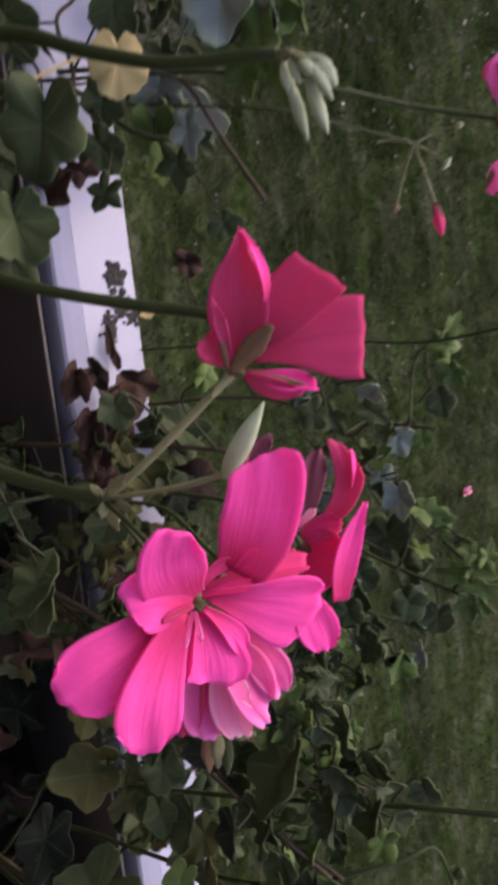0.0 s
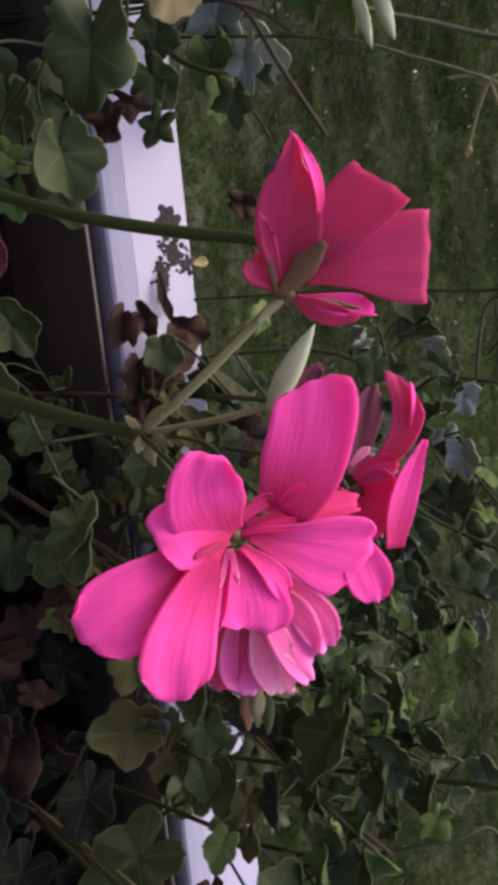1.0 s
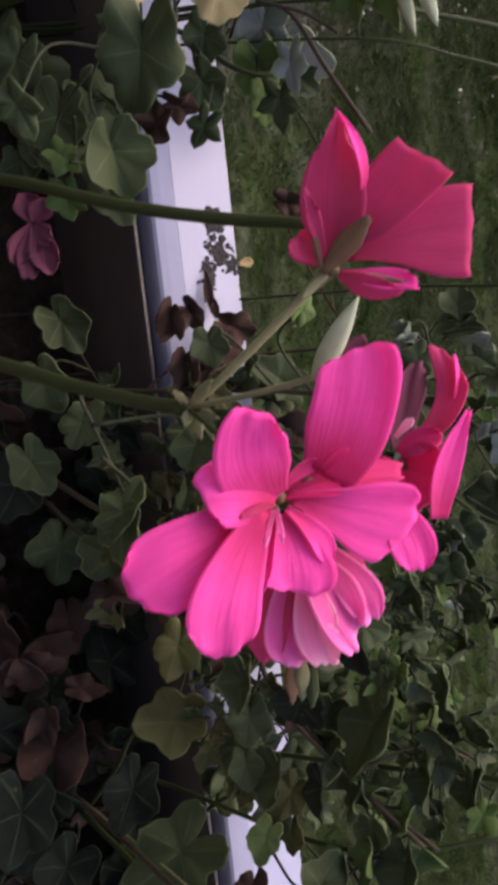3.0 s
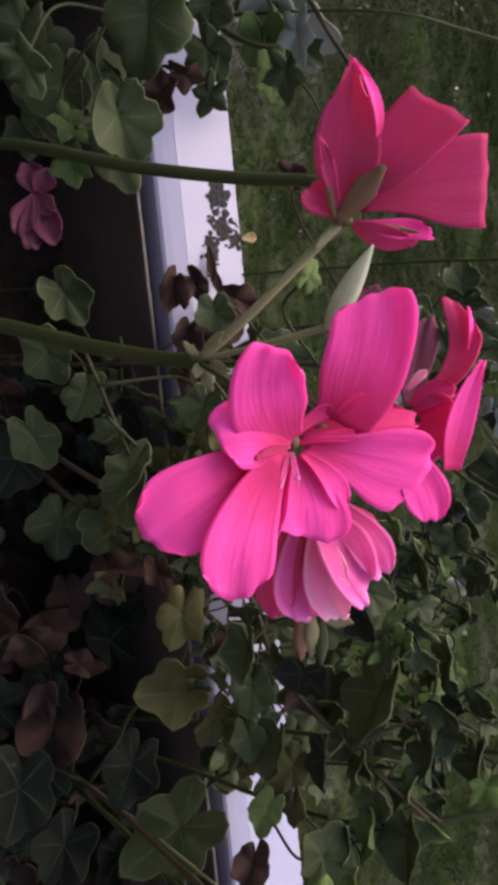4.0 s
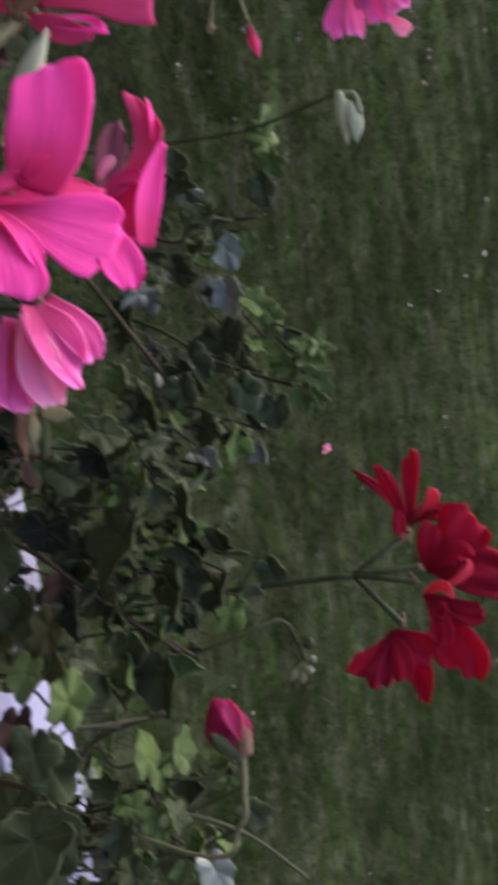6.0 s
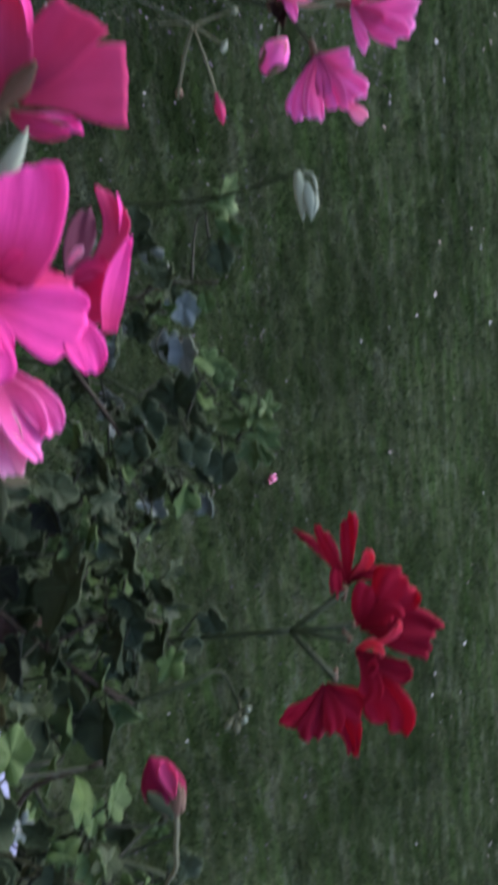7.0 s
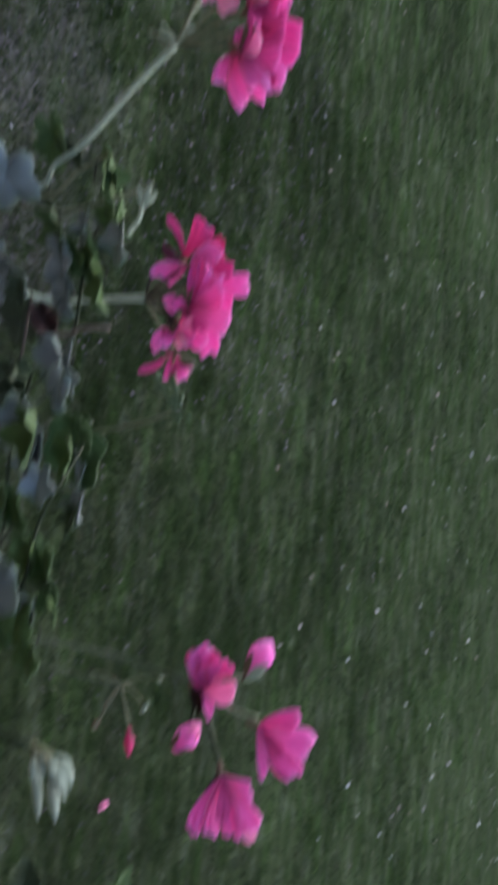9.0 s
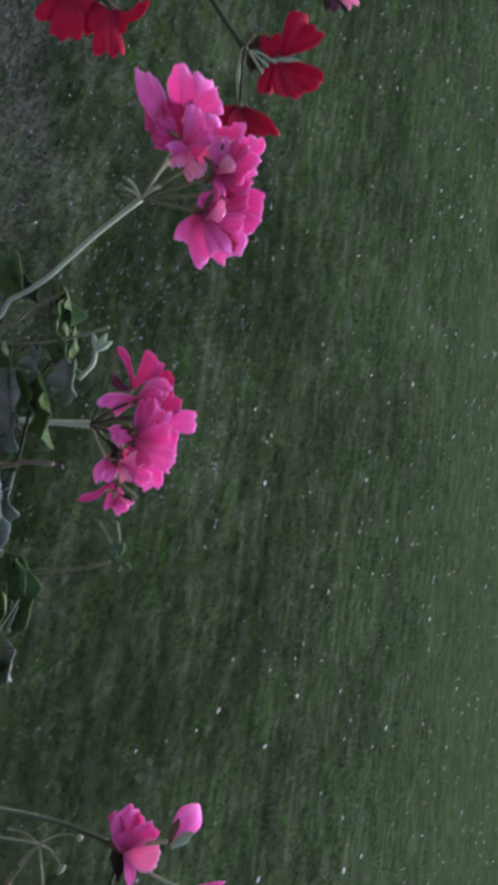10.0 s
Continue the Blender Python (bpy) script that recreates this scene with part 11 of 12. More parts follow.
leafy(pink_plant, (0.2260, 0.2229, 1.4868), (0.67, 0.74, 0.07), (-0.06, -0.04, 1.00), 0.0089, 0.51, 0.10, 0.33, LEAF, wave=0.13)
leafy(pink_plant, (0.2942, 0.2013, 1.4843), (0.84, 0.53, -0.13), (0.53, -0.84, -0.06), 0.0072, 0.37, 0.10, 0.42, LEAF_FRESH, wave=0.13)
leafy(pink_plant, (0.2501, 0.1872, 1.4815), (0.95, 0.32, -0.05), (0.20, -0.47, 0.86), 0.0085, 0.53, 0.10, 0.33, LEAF, wave=0.13)
leafy(pink_plant, (0.2135, 0.2077, 1.4756), (0.90, -0.02, 0.44), (-0.30, -0.76, 0.57), 0.0054, 0.34, 0.10, 0.29, LEAF, wave=0.13)
leafy(pink_plant, (0.2450, 0.2146, 1.4971), (0.35, -0.50, -0.79), (0.75, -0.36, 0.55), 0.0080, 0.43, 0.10, 0.26, LEAF, wave=0.13)
leafy(pink_plant, (0.2261, 0.2067, 1.4755), (0.60, 0.78, -0.20), (0.54, -0.21, 0.82), 0.0087, 0.26, 0.10, 0.23, LEAF, wave=0.13)
leafy(pink_plant, (0.2768, 0.2058, 1.5053), (0.95, 0.31, 0.07), (0.26, -0.88, 0.39), 0.0080, 0.64, 0.10, 0.23, LEAF, wave=0.13)
leafy(pink_plant, (0.2330, 0.2316, 1.5029), (0.72, 0.15, -0.68), (-0.43, -0.66, -0.61), 0.0093, 0.38, 0.10, 0.35, LEAF, wave=0.13)
leafy(pink_plant, (0.2789, 0.2228, 1.4988), (0.72, 0.44, 0.54), (0.16, -0.86, 0.48), 0.0071, 0.67, 0.10, 0.23, LEAF, wave=0.13)
leafy(pink_plant, (0.2198, 0.2338, 1.5199), (0.91, -0.22, -0.35), (0.29, -0.27, 0.92), 0.0085, 0.46, 0.10, 0.23, LEAF_FRESH, wave=0.13)
leafy(pink_plant, (0.2493, 0.1945, 1.4985), (0.86, 0.47, 0.19), (0.47, -0.88, 0.08), 0.0087, 0.51, 0.10, 0.31, LEAF, wave=0.13)
leafy(pink_plant, (0.2469, 0.2048, 1.4946), (0.83, 0.02, 0.55), (-0.47, 0.56, 0.68), 0.0061, 0.48, 0.10, 0.39, LEAF_FRESH, wave=0.13)
leafy(pink_plant, (0.2377, 0.1910, 1.4803), (0.28, -0.76, -0.58), (-0.72, -0.57, 0.40), 0.0086, 0.58, 0.10, 0.27, LEAF, wave=0.13)
leafy(pink_plant, (0.2591, 0.1999, 1.4806), (0.98, -0.16, -0.10), (-0.19, -0.92, -0.35), 0.0056, 0.62, 0.10, 0.25, LEAF, wave=0.13)
leafy(pink_plant, (0.2633, 0.1860, 1.4937), (0.58, 0.43, 0.69), (-0.62, -0.31, 0.72), 0.0066, 0.66, 0.10, 0.39, LEAF, wave=0.13)
leafy(pink_plant, (0.2733, 0.2098, 1.5286), (0.80, -0.53, -0.28), (-0.13, -0.61, 0.78), 0.0081, 0.38, 0.10, 0.29, LEAF_FRESH, wave=0.13)
leafy(pink_plant, (0.2953, 0.1885, 1.4647), (0.70, 0.70, -0.13), (0.09, 0.09, 0.99), 0.0089, 0.49, 0.10, 0.34, LEAF, wave=0.13)
leafy(pink_plant, (0.2337, 0.2148, 1.5074), (0.88, -0.47, -0.08), (-0.16, -0.43, 0.89), 0.0054, 0.37, 0.10, 0.29, LEAF_FRESH, wave=0.13)
leafy(pink_plant, (0.2543, 0.2180, 1.5086), (1.00, 0.05, -0.02), (0.05, -0.99, 0.10), 0.0075, 0.49, 0.10, 0.33, LEAF, wave=0.13)
leafy(pink_plant, (0.2525, 0.1999, 1.4666), (0.43, -0.87, -0.23), (-0.50, -0.44, 0.75), 0.0065, 0.32, 0.10, 0.25, LEAF, wave=0.13)
leafy(pink_plant, (0.2777, 0.2083, 1.5100), (0.83, 0.24, -0.51), (0.39, -0.90, 0.21), 0.0063, 0.63, 0.10, 0.32, LEAF, wave=0.13)
leafy(pink_plant, (0.2716, 0.2131, 1.4903), (0.43, -0.26, -0.86), (-0.58, -0.82, -0.04), 0.0067, 0.74, 0.10, 0.25, LEAF_FRESH, wave=0.13)
leafy(pink_plant, (0.2552, 0.2144, 1.5248), (0.54, 0.81, -0.22), (0.42, -0.03, 0.91), 0.0073, 0.72, 0.10, 0.39, LEAF, wave=0.13)
leafy(pink_plant, (0.2170, 0.2340, 1.5186), (0.52, -0.21, -0.83), (0.61, -0.59, 0.53), 0.0061, 0.50, 0.10, 0.33, LEAF, wave=0.13)
leafy(red_plant, (0.2321, 0.1827, 1.4768), (0.87, -0.27, -0.41), (0.10, -0.72, 0.69), 0.0087, 0.73, 0.10, 0.28, LEAF, wave=0.13)
leafy(red_plant, (0.2694, 0.1565, 1.4717), (0.85, -0.12, -0.51), (0.33, -0.63, 0.71), 0.0079, 0.67, 0.10, 0.24, LEAF_OLIVE, wave=0.13)
leafy(red_plant, (0.2694, 0.1553, 1.4691), (0.69, -0.67, -0.26), (-0.55, -0.72, 0.42), 0.0054, 0.36, 0.10, 0.30, LEAF_OLIVE, wave=0.13)
leafy(red_plant, (0.2555, 0.1700, 1.4530), (0.90, 0.27, 0.36), (-0.22, -0.43, 0.87), 0.0067, 0.73, 0.10, 0.36, LEAF_OLIVE, wave=0.13)
leafy(red_plant, (0.2472, 0.1722, 1.4601), (0.74, 0.49, 0.46), (-0.32, -0.35, 0.88), 0.0064, 0.69, 0.10, 0.24, LEAF_OLIVE, wave=0.13)
leafy(red_plant, (0.2293, 0.1671, 1.4636), (0.97, 0.15, -0.20), (0.24, -0.83, 0.50), 0.0054, 0.62, 0.10, 0.31, LEAF_OLIVE, wave=0.13)
leafy(red_plant, (0.2750, 0.1624, 1.4558), (0.82, 0.03, 0.57), (-0.52, -0.40, 0.76), 0.0090, 0.25, 0.10, 0.33, LEAF_OLIVE, wave=0.13)
leafy(red_plant, (0.3172, 0.1722, 1.4937), (0.85, 0.48, 0.22), (0.26, -0.73, 0.63), 0.0066, 0.38, 0.10, 0.40, LEAF_FRESH, wave=0.13)
leafy(red_plant, (0.3183, 0.1499, 1.4794), (0.41, -0.91, 0.02), (-0.47, -0.19, 0.86), 0.0092, 0.47, 0.10, 0.24, LEAF, wave=0.13)
leafy(red_plant, (0.3471, 0.1422, 1.4962), (0.86, -0.50, -0.08), (0.09, -0.01, 1.00), 0.0096, 0.50, 0.10, 0.23, LEAF, wave=0.13)
leafy(red_plant, (0.3469, 0.1576, 1.4865), (0.75, -0.56, -0.34), (-0.27, -0.74, 0.62), 0.0080, 0.64, 0.10, 0.28, LEAF, wave=0.13)
leafy(red_plant, (0.3615, 0.1369, 1.4636), (0.71, -0.60, -0.38), (-0.51, -0.80, 0.30), 0.0106, 0.41, 0.10, 0.30, LEAF, wave=0.13)
leafy(red_plant, (0.3382, 0.1417, 1.4711), (0.80, -0.17, 0.58), (-0.57, -0.51, 0.64), 0.0107, 0.74, 0.10, 0.33, LEAF, wave=0.13)
leafy(red_plant, (0.3569, 0.1548, 1.5048), (0.63, -0.74, 0.22), (-0.77, -0.60, 0.21), 0.0063, 0.48, 0.10, 0.31, LEAF, wave=0.13)
leafy(red_plant, (0.3442, 0.1588, 1.4864), (0.35, -0.93, 0.08), (-0.46, -0.10, 0.88), 0.0084, 0.57, 0.10, 0.37, LEAF, wave=0.13)
leafy(red_plant, (0.3324, 0.1498, 1.4682), (0.89, 0.45, -0.03), (-0.06, 0.20, 0.98), 0.0112, 0.65, 0.10, 0.28, LEAF, wave=0.13)
leafy(red_plant, (0.3479, 0.1390, 1.4710), (0.56, 0.34, 0.75), (-0.50, -0.59, 0.64), 0.0100, 0.56, 0.10, 0.35, LEAF, wave=0.13)
leafy(red_plant, (0.3379, 0.1317, 1.4867), (0.99, 0.09, -0.12), (0.10, 0.25, 0.96), 0.0093, 0.36, 0.10, 0.34, LEAF, wave=0.13)
leafy(red_plant, (0.3342, 0.1583, 1.4752), (0.98, -0.12, -0.18), (0.19, 0.04, 0.98), 0.0080, 0.74, 0.10, 0.30, LEAF, wave=0.13)
leafy(red_plant, (0.3515, 0.1362, 1.4890), (0.51, 0.23, 0.83), (-0.83, -0.14, 0.55), 0.0086, 0.27, 0.10, 0.23, LEAF, wave=0.13)
leafy(red_plant, (0.2975, 0.1673, 1.5103), (0.70, -0.65, 0.30), (-0.69, -0.72, 0.05), 0.0073, 0.56, 0.10, 0.39, LEAF_FRESH, wave=0.13)
leafy(red_plant, (0.3492, 0.1417, 1.4897), (0.07, -0.92, -0.38), (-0.97, 0.02, -0.24), 0.0104, 0.28, 0.10, 0.35, LEAF, wave=0.13)
leafy(red_plant, (0.3442, 0.1419, 1.4709), (0.90, -0.35, 0.24), (-0.43, -0.77, 0.48), 0.0077, 0.43, 0.10, 0.39, LEAF, wave=0.13)
leafy(red_plant, (0.3470, 0.1385, 1.4694), (0.97, 0.09, 0.24), (-0.15, -0.55, 0.82), 0.0073, 0.52, 0.10, 0.26, LEAF, wave=0.13)
leafy(red_plant, (0.3294, 0.1558, 1.4804), (0.69, -0.37, 0.61), (-0.34, 0.58, 0.74), 0.0070, 0.42, 0.10, 0.25, LEAF, wave=0.13)
leafy(red_plant, (0.3580, 0.1643, 1.5084), (0.60, 0.07, 0.80), (-0.39, -0.85, 0.37), 0.0094, 0.45, 0.10, 0.38, LEAF, wave=0.13)
leafy(red_plant, (0.3503, 0.1744, 1.4951), (0.81, -0.25, -0.52), (-0.38, -0.91, -0.15), 0.0077, 0.27, 0.10, 0.39, LEAF, wave=0.13)
leafy(red_plant, (0.2534, 0.1228, 1.5623), (-0.71, 0.67, -0.24), (-0.49, -0.23, 0.84), 0.0076, 0.25, 0.10, 0.20, LEAF_FRESH, wave=0.10)
leafy(red_plant, (0.2636, 0.1147, 1.5569), (0.95, -0.18, 0.26), (-0.32, -0.59, 0.74), 0.0078, 0.25, 0.10, 0.20, LEAF, wave=0.10)
leafy(red_plant, (0.2801, 0.1280, 1.5378), (0.90, 0.11, 0.41), (-0.29, -0.55, 0.78), 0.0106, 0.25, 0.10, 0.20, LEAF, wave=0.10)
leafy(red_plant, (0.3187, 0.1375, 1.4907), (0.78, -0.63, 0.01), (-0.47, -0.58, 0.67), 0.0151, 0.25, 0.10, 0.20, LEAF, wave=0.10)
leafy(red_plant, (0.3207, 0.1404, 1.5061), (0.88, 0.09, 0.46), (-0.35, -0.53, 0.77), 0.0146, 0.25, 0.10, 0.20, LEAF, wave=0.10)
leafy(red_plant, (0.3363, 0.1343, 1.4925), (0.89, -0.38, 0.27), (-0.45, -0.55, 0.70), 0.0143, 0.25, 0.10, 0.20, LEAF, wave=0.10)
leafy(red_plant, (0.2910, 0.1633, 1.5035), (-0.66, 0.73, -0.17), (-0.48, -0.24, 0.84), 0.0120, 0.25, 0.10, 0.20, LEAF, wave=0.10)
leafy(red_plant, (0.2759, 0.1626, 1.4806), (0.96, -0.28, 0.08), (-0.25, -0.64, 0.73), 0.0095, 0.25, 0.10, 0.20, LEAF, wave=0.10)
leafy(red_plant, (0.2668, 0.1569, 1.4720), (0.95, 0.17, 0.28), (-0.14, -0.55, 0.82), 0.0095, 0.25, 0.10, 0.20, LEAF, wave=0.10)
leafy(red_plant, (0.3263, 0.1923, 1.5322), (0.29, -0.71, -0.65), (-0.05, -0.68, 0.73), 0.0048, 0.71, 0.10, 0.39, LEAF_FRESH, wave=0.13)
leafy(red_plant, (0.3385, 0.1979, 1.5074), (0.41, -0.35, -0.85), (0.06, -0.91, 0.41), 0.0082, 0.32, 0.10, 0.29, LEAF, wave=0.13)
leafy(red_plant, (0.3683, 0.1926, 1.5046), (0.61, 0.44, 0.65), (-0.23, -0.69, 0.68), 0.0073, 0.28, 0.10, 0.28, LEAF, wave=0.13)
leafy(red_plant, (0.3326, 0.2054, 1.5226), (0.80, -0.21, -0.57), (-0.47, -0.80, -0.37), 0.0056, 0.74, 0.10, 0.41, LEAF, wave=0.13)
leafy(red_plant, (0.3697, 0.1898, 1.5234), (0.68, 0.07, 0.73), (-0.48, -0.71, 0.52), 0.0068, 0.54, 0.10, 0.26, LEAF_FRESH, wave=0.13)
leafy(red_plant, (0.3569, 0.1973, 1.5191), (0.89, 0.46, -0.00), (0.43, -0.83, -0.34), 0.0081, 0.68, 0.10, 0.26, LEAF_FRESH, wave=0.13)
leafy(red_plant, (0.3499, 0.1696, 1.5082), (0.83, -0.00, -0.56), (0.39, -0.71, 0.59), 0.0080, 0.46, 0.10, 0.22, LEAF_FRESH, wave=0.13)
leafy(red_plant, (0.3213, 0.1800, 1.5135), (0.99, -0.12, -0.00), (0.01, 0.06, 1.00), 0.0079, 0.42, 0.10, 0.22, LEAF_FRESH, wave=0.13)
leafy(red_plant, (0.3369, 0.1894, 1.4945), (0.68, -0.20, 0.71), (-0.46, -0.86, 0.20), 0.0067, 0.44, 0.10, 0.42, LEAF, wave=0.13)
leafy(red_plant, (0.3665, 0.1751, 1.5186), (0.83, 0.19, 0.52), (-0.34, -0.57, 0.75), 0.0054, 0.51, 0.10, 0.41, LEAF_FRESH, wave=0.13)
leafy(red_plant, (0.3533, 0.1759, 1.4863), (0.73, -0.54, 0.42), (-0.57, -0.13, 0.81), 0.0072, 0.55, 0.10, 0.40, LEAF, wave=0.13)
leafy(red_plant, (0.3497, 0.1630, 1.5116), (0.86, -0.22, 0.46), (-0.50, -0.27, 0.82), 0.0080, 0.52, 0.10, 0.30, LEAF, wave=0.13)
leafy(red_plant, (0.3483, 0.1844, 1.5237), (0.88, -0.38, 0.28), (-0.35, -0.92, -0.15), 0.0080, 0.48, 0.10, 0.28, LEAF_FRESH, wave=0.13)
leafy(red_plant, (0.3172, 0.1902, 1.5364), (0.54, -0.22, -0.81), (-0.71, -0.63, -0.31), 0.0051, 0.38, 0.10, 0.29, LEAF_FRESH, wave=0.13)
leafy(red_plant, (0.3535, 0.1763, 1.5216), (0.90, -0.28, -0.34), (0.04, -0.73, 0.69), 0.0056, 0.42, 0.10, 0.26, LEAF_FRESH, wave=0.13)
leafy(red_plant, (0.3652, 0.1873, 1.4994), (0.03, -0.92, -0.40), (-0.75, -0.29, 0.60), 0.0084, 0.34, 0.10, 0.40, LEAF, wave=0.13)
leafy(red_plant, (0.3225, 0.1659, 1.5178), (0.45, -0.69, -0.57), (-0.57, -0.71, 0.41), 0.0072, 0.36, 0.10, 0.22, LEAF, wave=0.13)
leafy(red_plant, (0.3323, 0.1861, 1.5066), (0.94, 0.23, -0.24), (-0.03, 0.77, 0.63), 0.0068, 0.67, 0.10, 0.39, LEAF_FRESH, wave=0.13)
leafy(red_plant, (0.3653, 0.1615, 1.4641), (0.70, 0.05, 0.72), (-0.41, -0.79, 0.46), 0.0093, 0.61, 0.10, 0.22, LEAF, wave=0.13)
leafy(red_plant, (0.3637, 0.1513, 1.4751), (0.63, -0.41, -0.65), (0.58, -0.31, 0.76), 0.0091, 0.38, 0.10, 0.41, LEAF, wave=0.13)
leafy(red_plant, (0.3476, 0.1737, 1.4822), (0.88, -0.11, -0.47), (0.48, 0.09, 0.87), 0.0078, 0.70, 0.10, 0.41, LEAF, wave=0.13)
leafy(red_plant, (0.3325, 0.1620, 1.4783), (0.84, -0.54, 0.06), (-0.54, -0.82, 0.21), 0.0087, 0.54, 0.10, 0.38, LEAF, wave=0.13)
leafy(red_plant, (0.3292, 0.1790, 1.4727), (0.69, -0.61, 0.38), (0.12, 0.62, 0.77), 0.0076, 0.70, 0.10, 0.28, LEAF_FRESH, wave=0.13)
leafy(red_plant, (0.3407, 0.1585, 1.4623), (0.87, 0.04, 0.50), (-0.49, -0.13, 0.86), 0.0078, 0.68, 0.10, 0.36, LEAF_OLIVE, wave=0.13)
leafy(red_plant, (0.3480, 0.1703, 1.4648), (0.78, -0.62, 0.05), (-0.32, -0.34, 0.88), 0.0092, 0.34, 0.10, 0.36, LEAF, wave=0.13)
leafy(red_plant, (0.3350, 0.1742, 1.4773), (0.99, 0.10, 0.08), (-0.08, -0.04, 1.00), 0.0076, 0.46, 0.10, 0.36, LEAF_SHEEN, wave=0.13)
leafy(red_plant, (0.3780, 0.1649, 1.4740), (0.64, 0.15, 0.75), (-0.61, -0.49, 0.62), 0.0090, 0.46, 0.10, 0.26, LEAF, wave=0.13)
leafy(red_plant, (0.3515, 0.1723, 1.4751), (0.66, -0.70, -0.29), (-0.75, -0.65, -0.12), 0.0079, 0.46, 0.10, 0.22, LEAF, wave=0.13)
leafy(red_plant, (0.3661, 0.1626, 1.4611), (0.92, 0.36, -0.17), (0.20, -0.06, 0.98), 0.0092, 0.56, 0.10, 0.26, LEAF, wave=0.13)
leafy(red_plant, (0.3394, 0.1787, 1.4727), (0.95, 0.29, 0.06), (-0.27, 0.77, 0.58), 0.0099, 0.68, 0.10, 0.27, LEAF_FRESH, wave=0.13)
leafy(red_plant, (0.3532, 0.1643, 1.4805), (0.86, -0.33, 0.38), (-0.24, -0.93, -0.26), 0.0082, 0.71, 0.10, 0.34, LEAF_OLIVE, wave=0.13)
leafy(red_plant, (0.3603, 0.1770, 1.4742), (0.46, -0.77, -0.44), (-0.89, -0.41, -0.22), 0.0098, 0.61, 0.10, 0.24, LEAF_OLIVE, wave=0.13)
leafy(red_plant, (0.3627, 0.1461, 1.4676), (0.55, -0.70, -0.45), (-0.83, -0.54, -0.17), 0.0087, 0.53, 0.10, 0.22, LEAF, wave=0.13)
leafy(red_plant, (0.3455, 0.1526, 1.4692), (0.99, -0.08, -0.12), (0.01, -0.80, 0.60), 0.0103, 0.27, 0.10, 0.24, LEAF, wave=0.13)
leafy(red_plant, (0.3416, 0.1622, 1.4720), (0.80, -0.60, 0.10), (-0.60, -0.78, 0.14), 0.0087, 0.39, 0.10, 0.34, LEAF, wave=0.13)
leafy(pink_plant, (0.2112, 0.1882, 1.4599), (0.82, 0.17, -0.54), (0.26, -0.96, 0.09), 0.0074, 0.68, 0.10, 0.31, LEAF, wave=0.13)
leafy(pink_plant, (0.2279, 0.1826, 1.4456), (0.70, -0.03, -0.72), (0.65, -0.39, 0.65), 0.0073, 0.32, 0.10, 0.26, LEAF_OLIVE, wave=0.13)
leafy(pink_plant, (0.1947, 0.1904, 1.4611), (0.46, -0.77, -0.44), (0.06, -0.47, 0.88), 0.0075, 0.73, 0.10, 0.36, LEAF_OLIVE, wave=0.13)
leafy(pink_plant, (0.2247, 0.1890, 1.4464), (0.48, -0.17, -0.86), (-0.63, -0.75, -0.20), 0.0091, 0.67, 0.10, 0.35, LEAF, wave=0.13)
leafy(pink_plant, (0.2055, 0.1877, 1.4463), (0.65, 0.76, -0.05), (-0.26, 0.28, 0.92), 0.0099, 0.74, 0.10, 0.33, LEAF, wave=0.13)
leafy(pink_plant, (0.2216, 0.1819, 1.4534), (0.82, 0.49, -0.30), (0.51, -0.37, 0.78), 0.0076, 0.50, 0.10, 0.39, LEAF, wave=0.13)
leafy(pink_plant, (0.1978, 0.1953, 1.4558), (0.88, 0.23, 0.41), (-0.46, 0.56, 0.68), 0.0083, 0.34, 0.10, 0.38, LEAF, wave=0.13)
leafy(pink_plant, (0.2298, 0.1759, 1.4562), (0.68, -0.23, -0.70), (-0.33, -0.94, -0.01), 0.0083, 0.53, 0.10, 0.29, LEAF, wave=0.13)
leafy(pink_plant, (0.1947, 0.1890, 1.4495), (0.83, -0.02, -0.56), (0.45, -0.56, 0.69), 0.0066, 0.35, 0.10, 0.33, LEAF_OLIVE, wave=0.13)
leafy(bud_plant, (-0.0049, 0.1691, 1.4176), (0.63, 0.14, -0.77), (0.64, 0.47, 0.61), 0.0076, 0.62, 0.10, 0.32, LEAF, wave=0.13)
leafy(bud_plant, (-0.0141, 0.1838, 1.4061), (0.50, 0.84, 0.20), (-0.85, 0.44, 0.28), 0.0095, 0.37, 0.10, 0.33, LEAF, wave=0.13)
leafy(bud_plant, (0.0290, 0.1642, 1.4091), (0.46, 0.76, -0.45), (-0.44, 0.64, 0.63), 0.0089, 0.70, 0.10, 0.40, LEAF, wave=0.13)
leafy(bud_plant, (0.0186, 0.1793, 1.4098), (0.49, 0.84, 0.24), (0.32, -0.43, 0.85), 0.0082, 0.38, 0.10, 0.24, LEAF, wave=0.13)
leafy(bud_plant, (0.0187, 0.1714, 1.4296), (0.43, 0.79, -0.44), (0.30, 0.34, 0.89), 0.0089, 0.75, 0.10, 0.25, LEAF, wave=0.13)
leafy(bud_plant, (-0.0433, 0.1914, 1.3983), (0.62, -0.66, -0.43), (0.32, -0.30, 0.90), 0.0090, 0.57, 0.10, 0.29, LEAF, wave=0.13)
leafy(bud_plant, (0.0076, 0.1662, 1.4191), (0.37, -0.78, -0.50), (-0.29, -0.61, 0.74), 0.0075, 0.69, 0.10, 0.41, LEAF, wave=0.13)
leafy(bud_plant, (-0.0134, 0.1736, 1.4150), (0.87, -0.15, -0.46), (-0.07, -0.98, 0.18), 0.0081, 0.44, 0.10, 0.37, LEAF, wave=0.13)
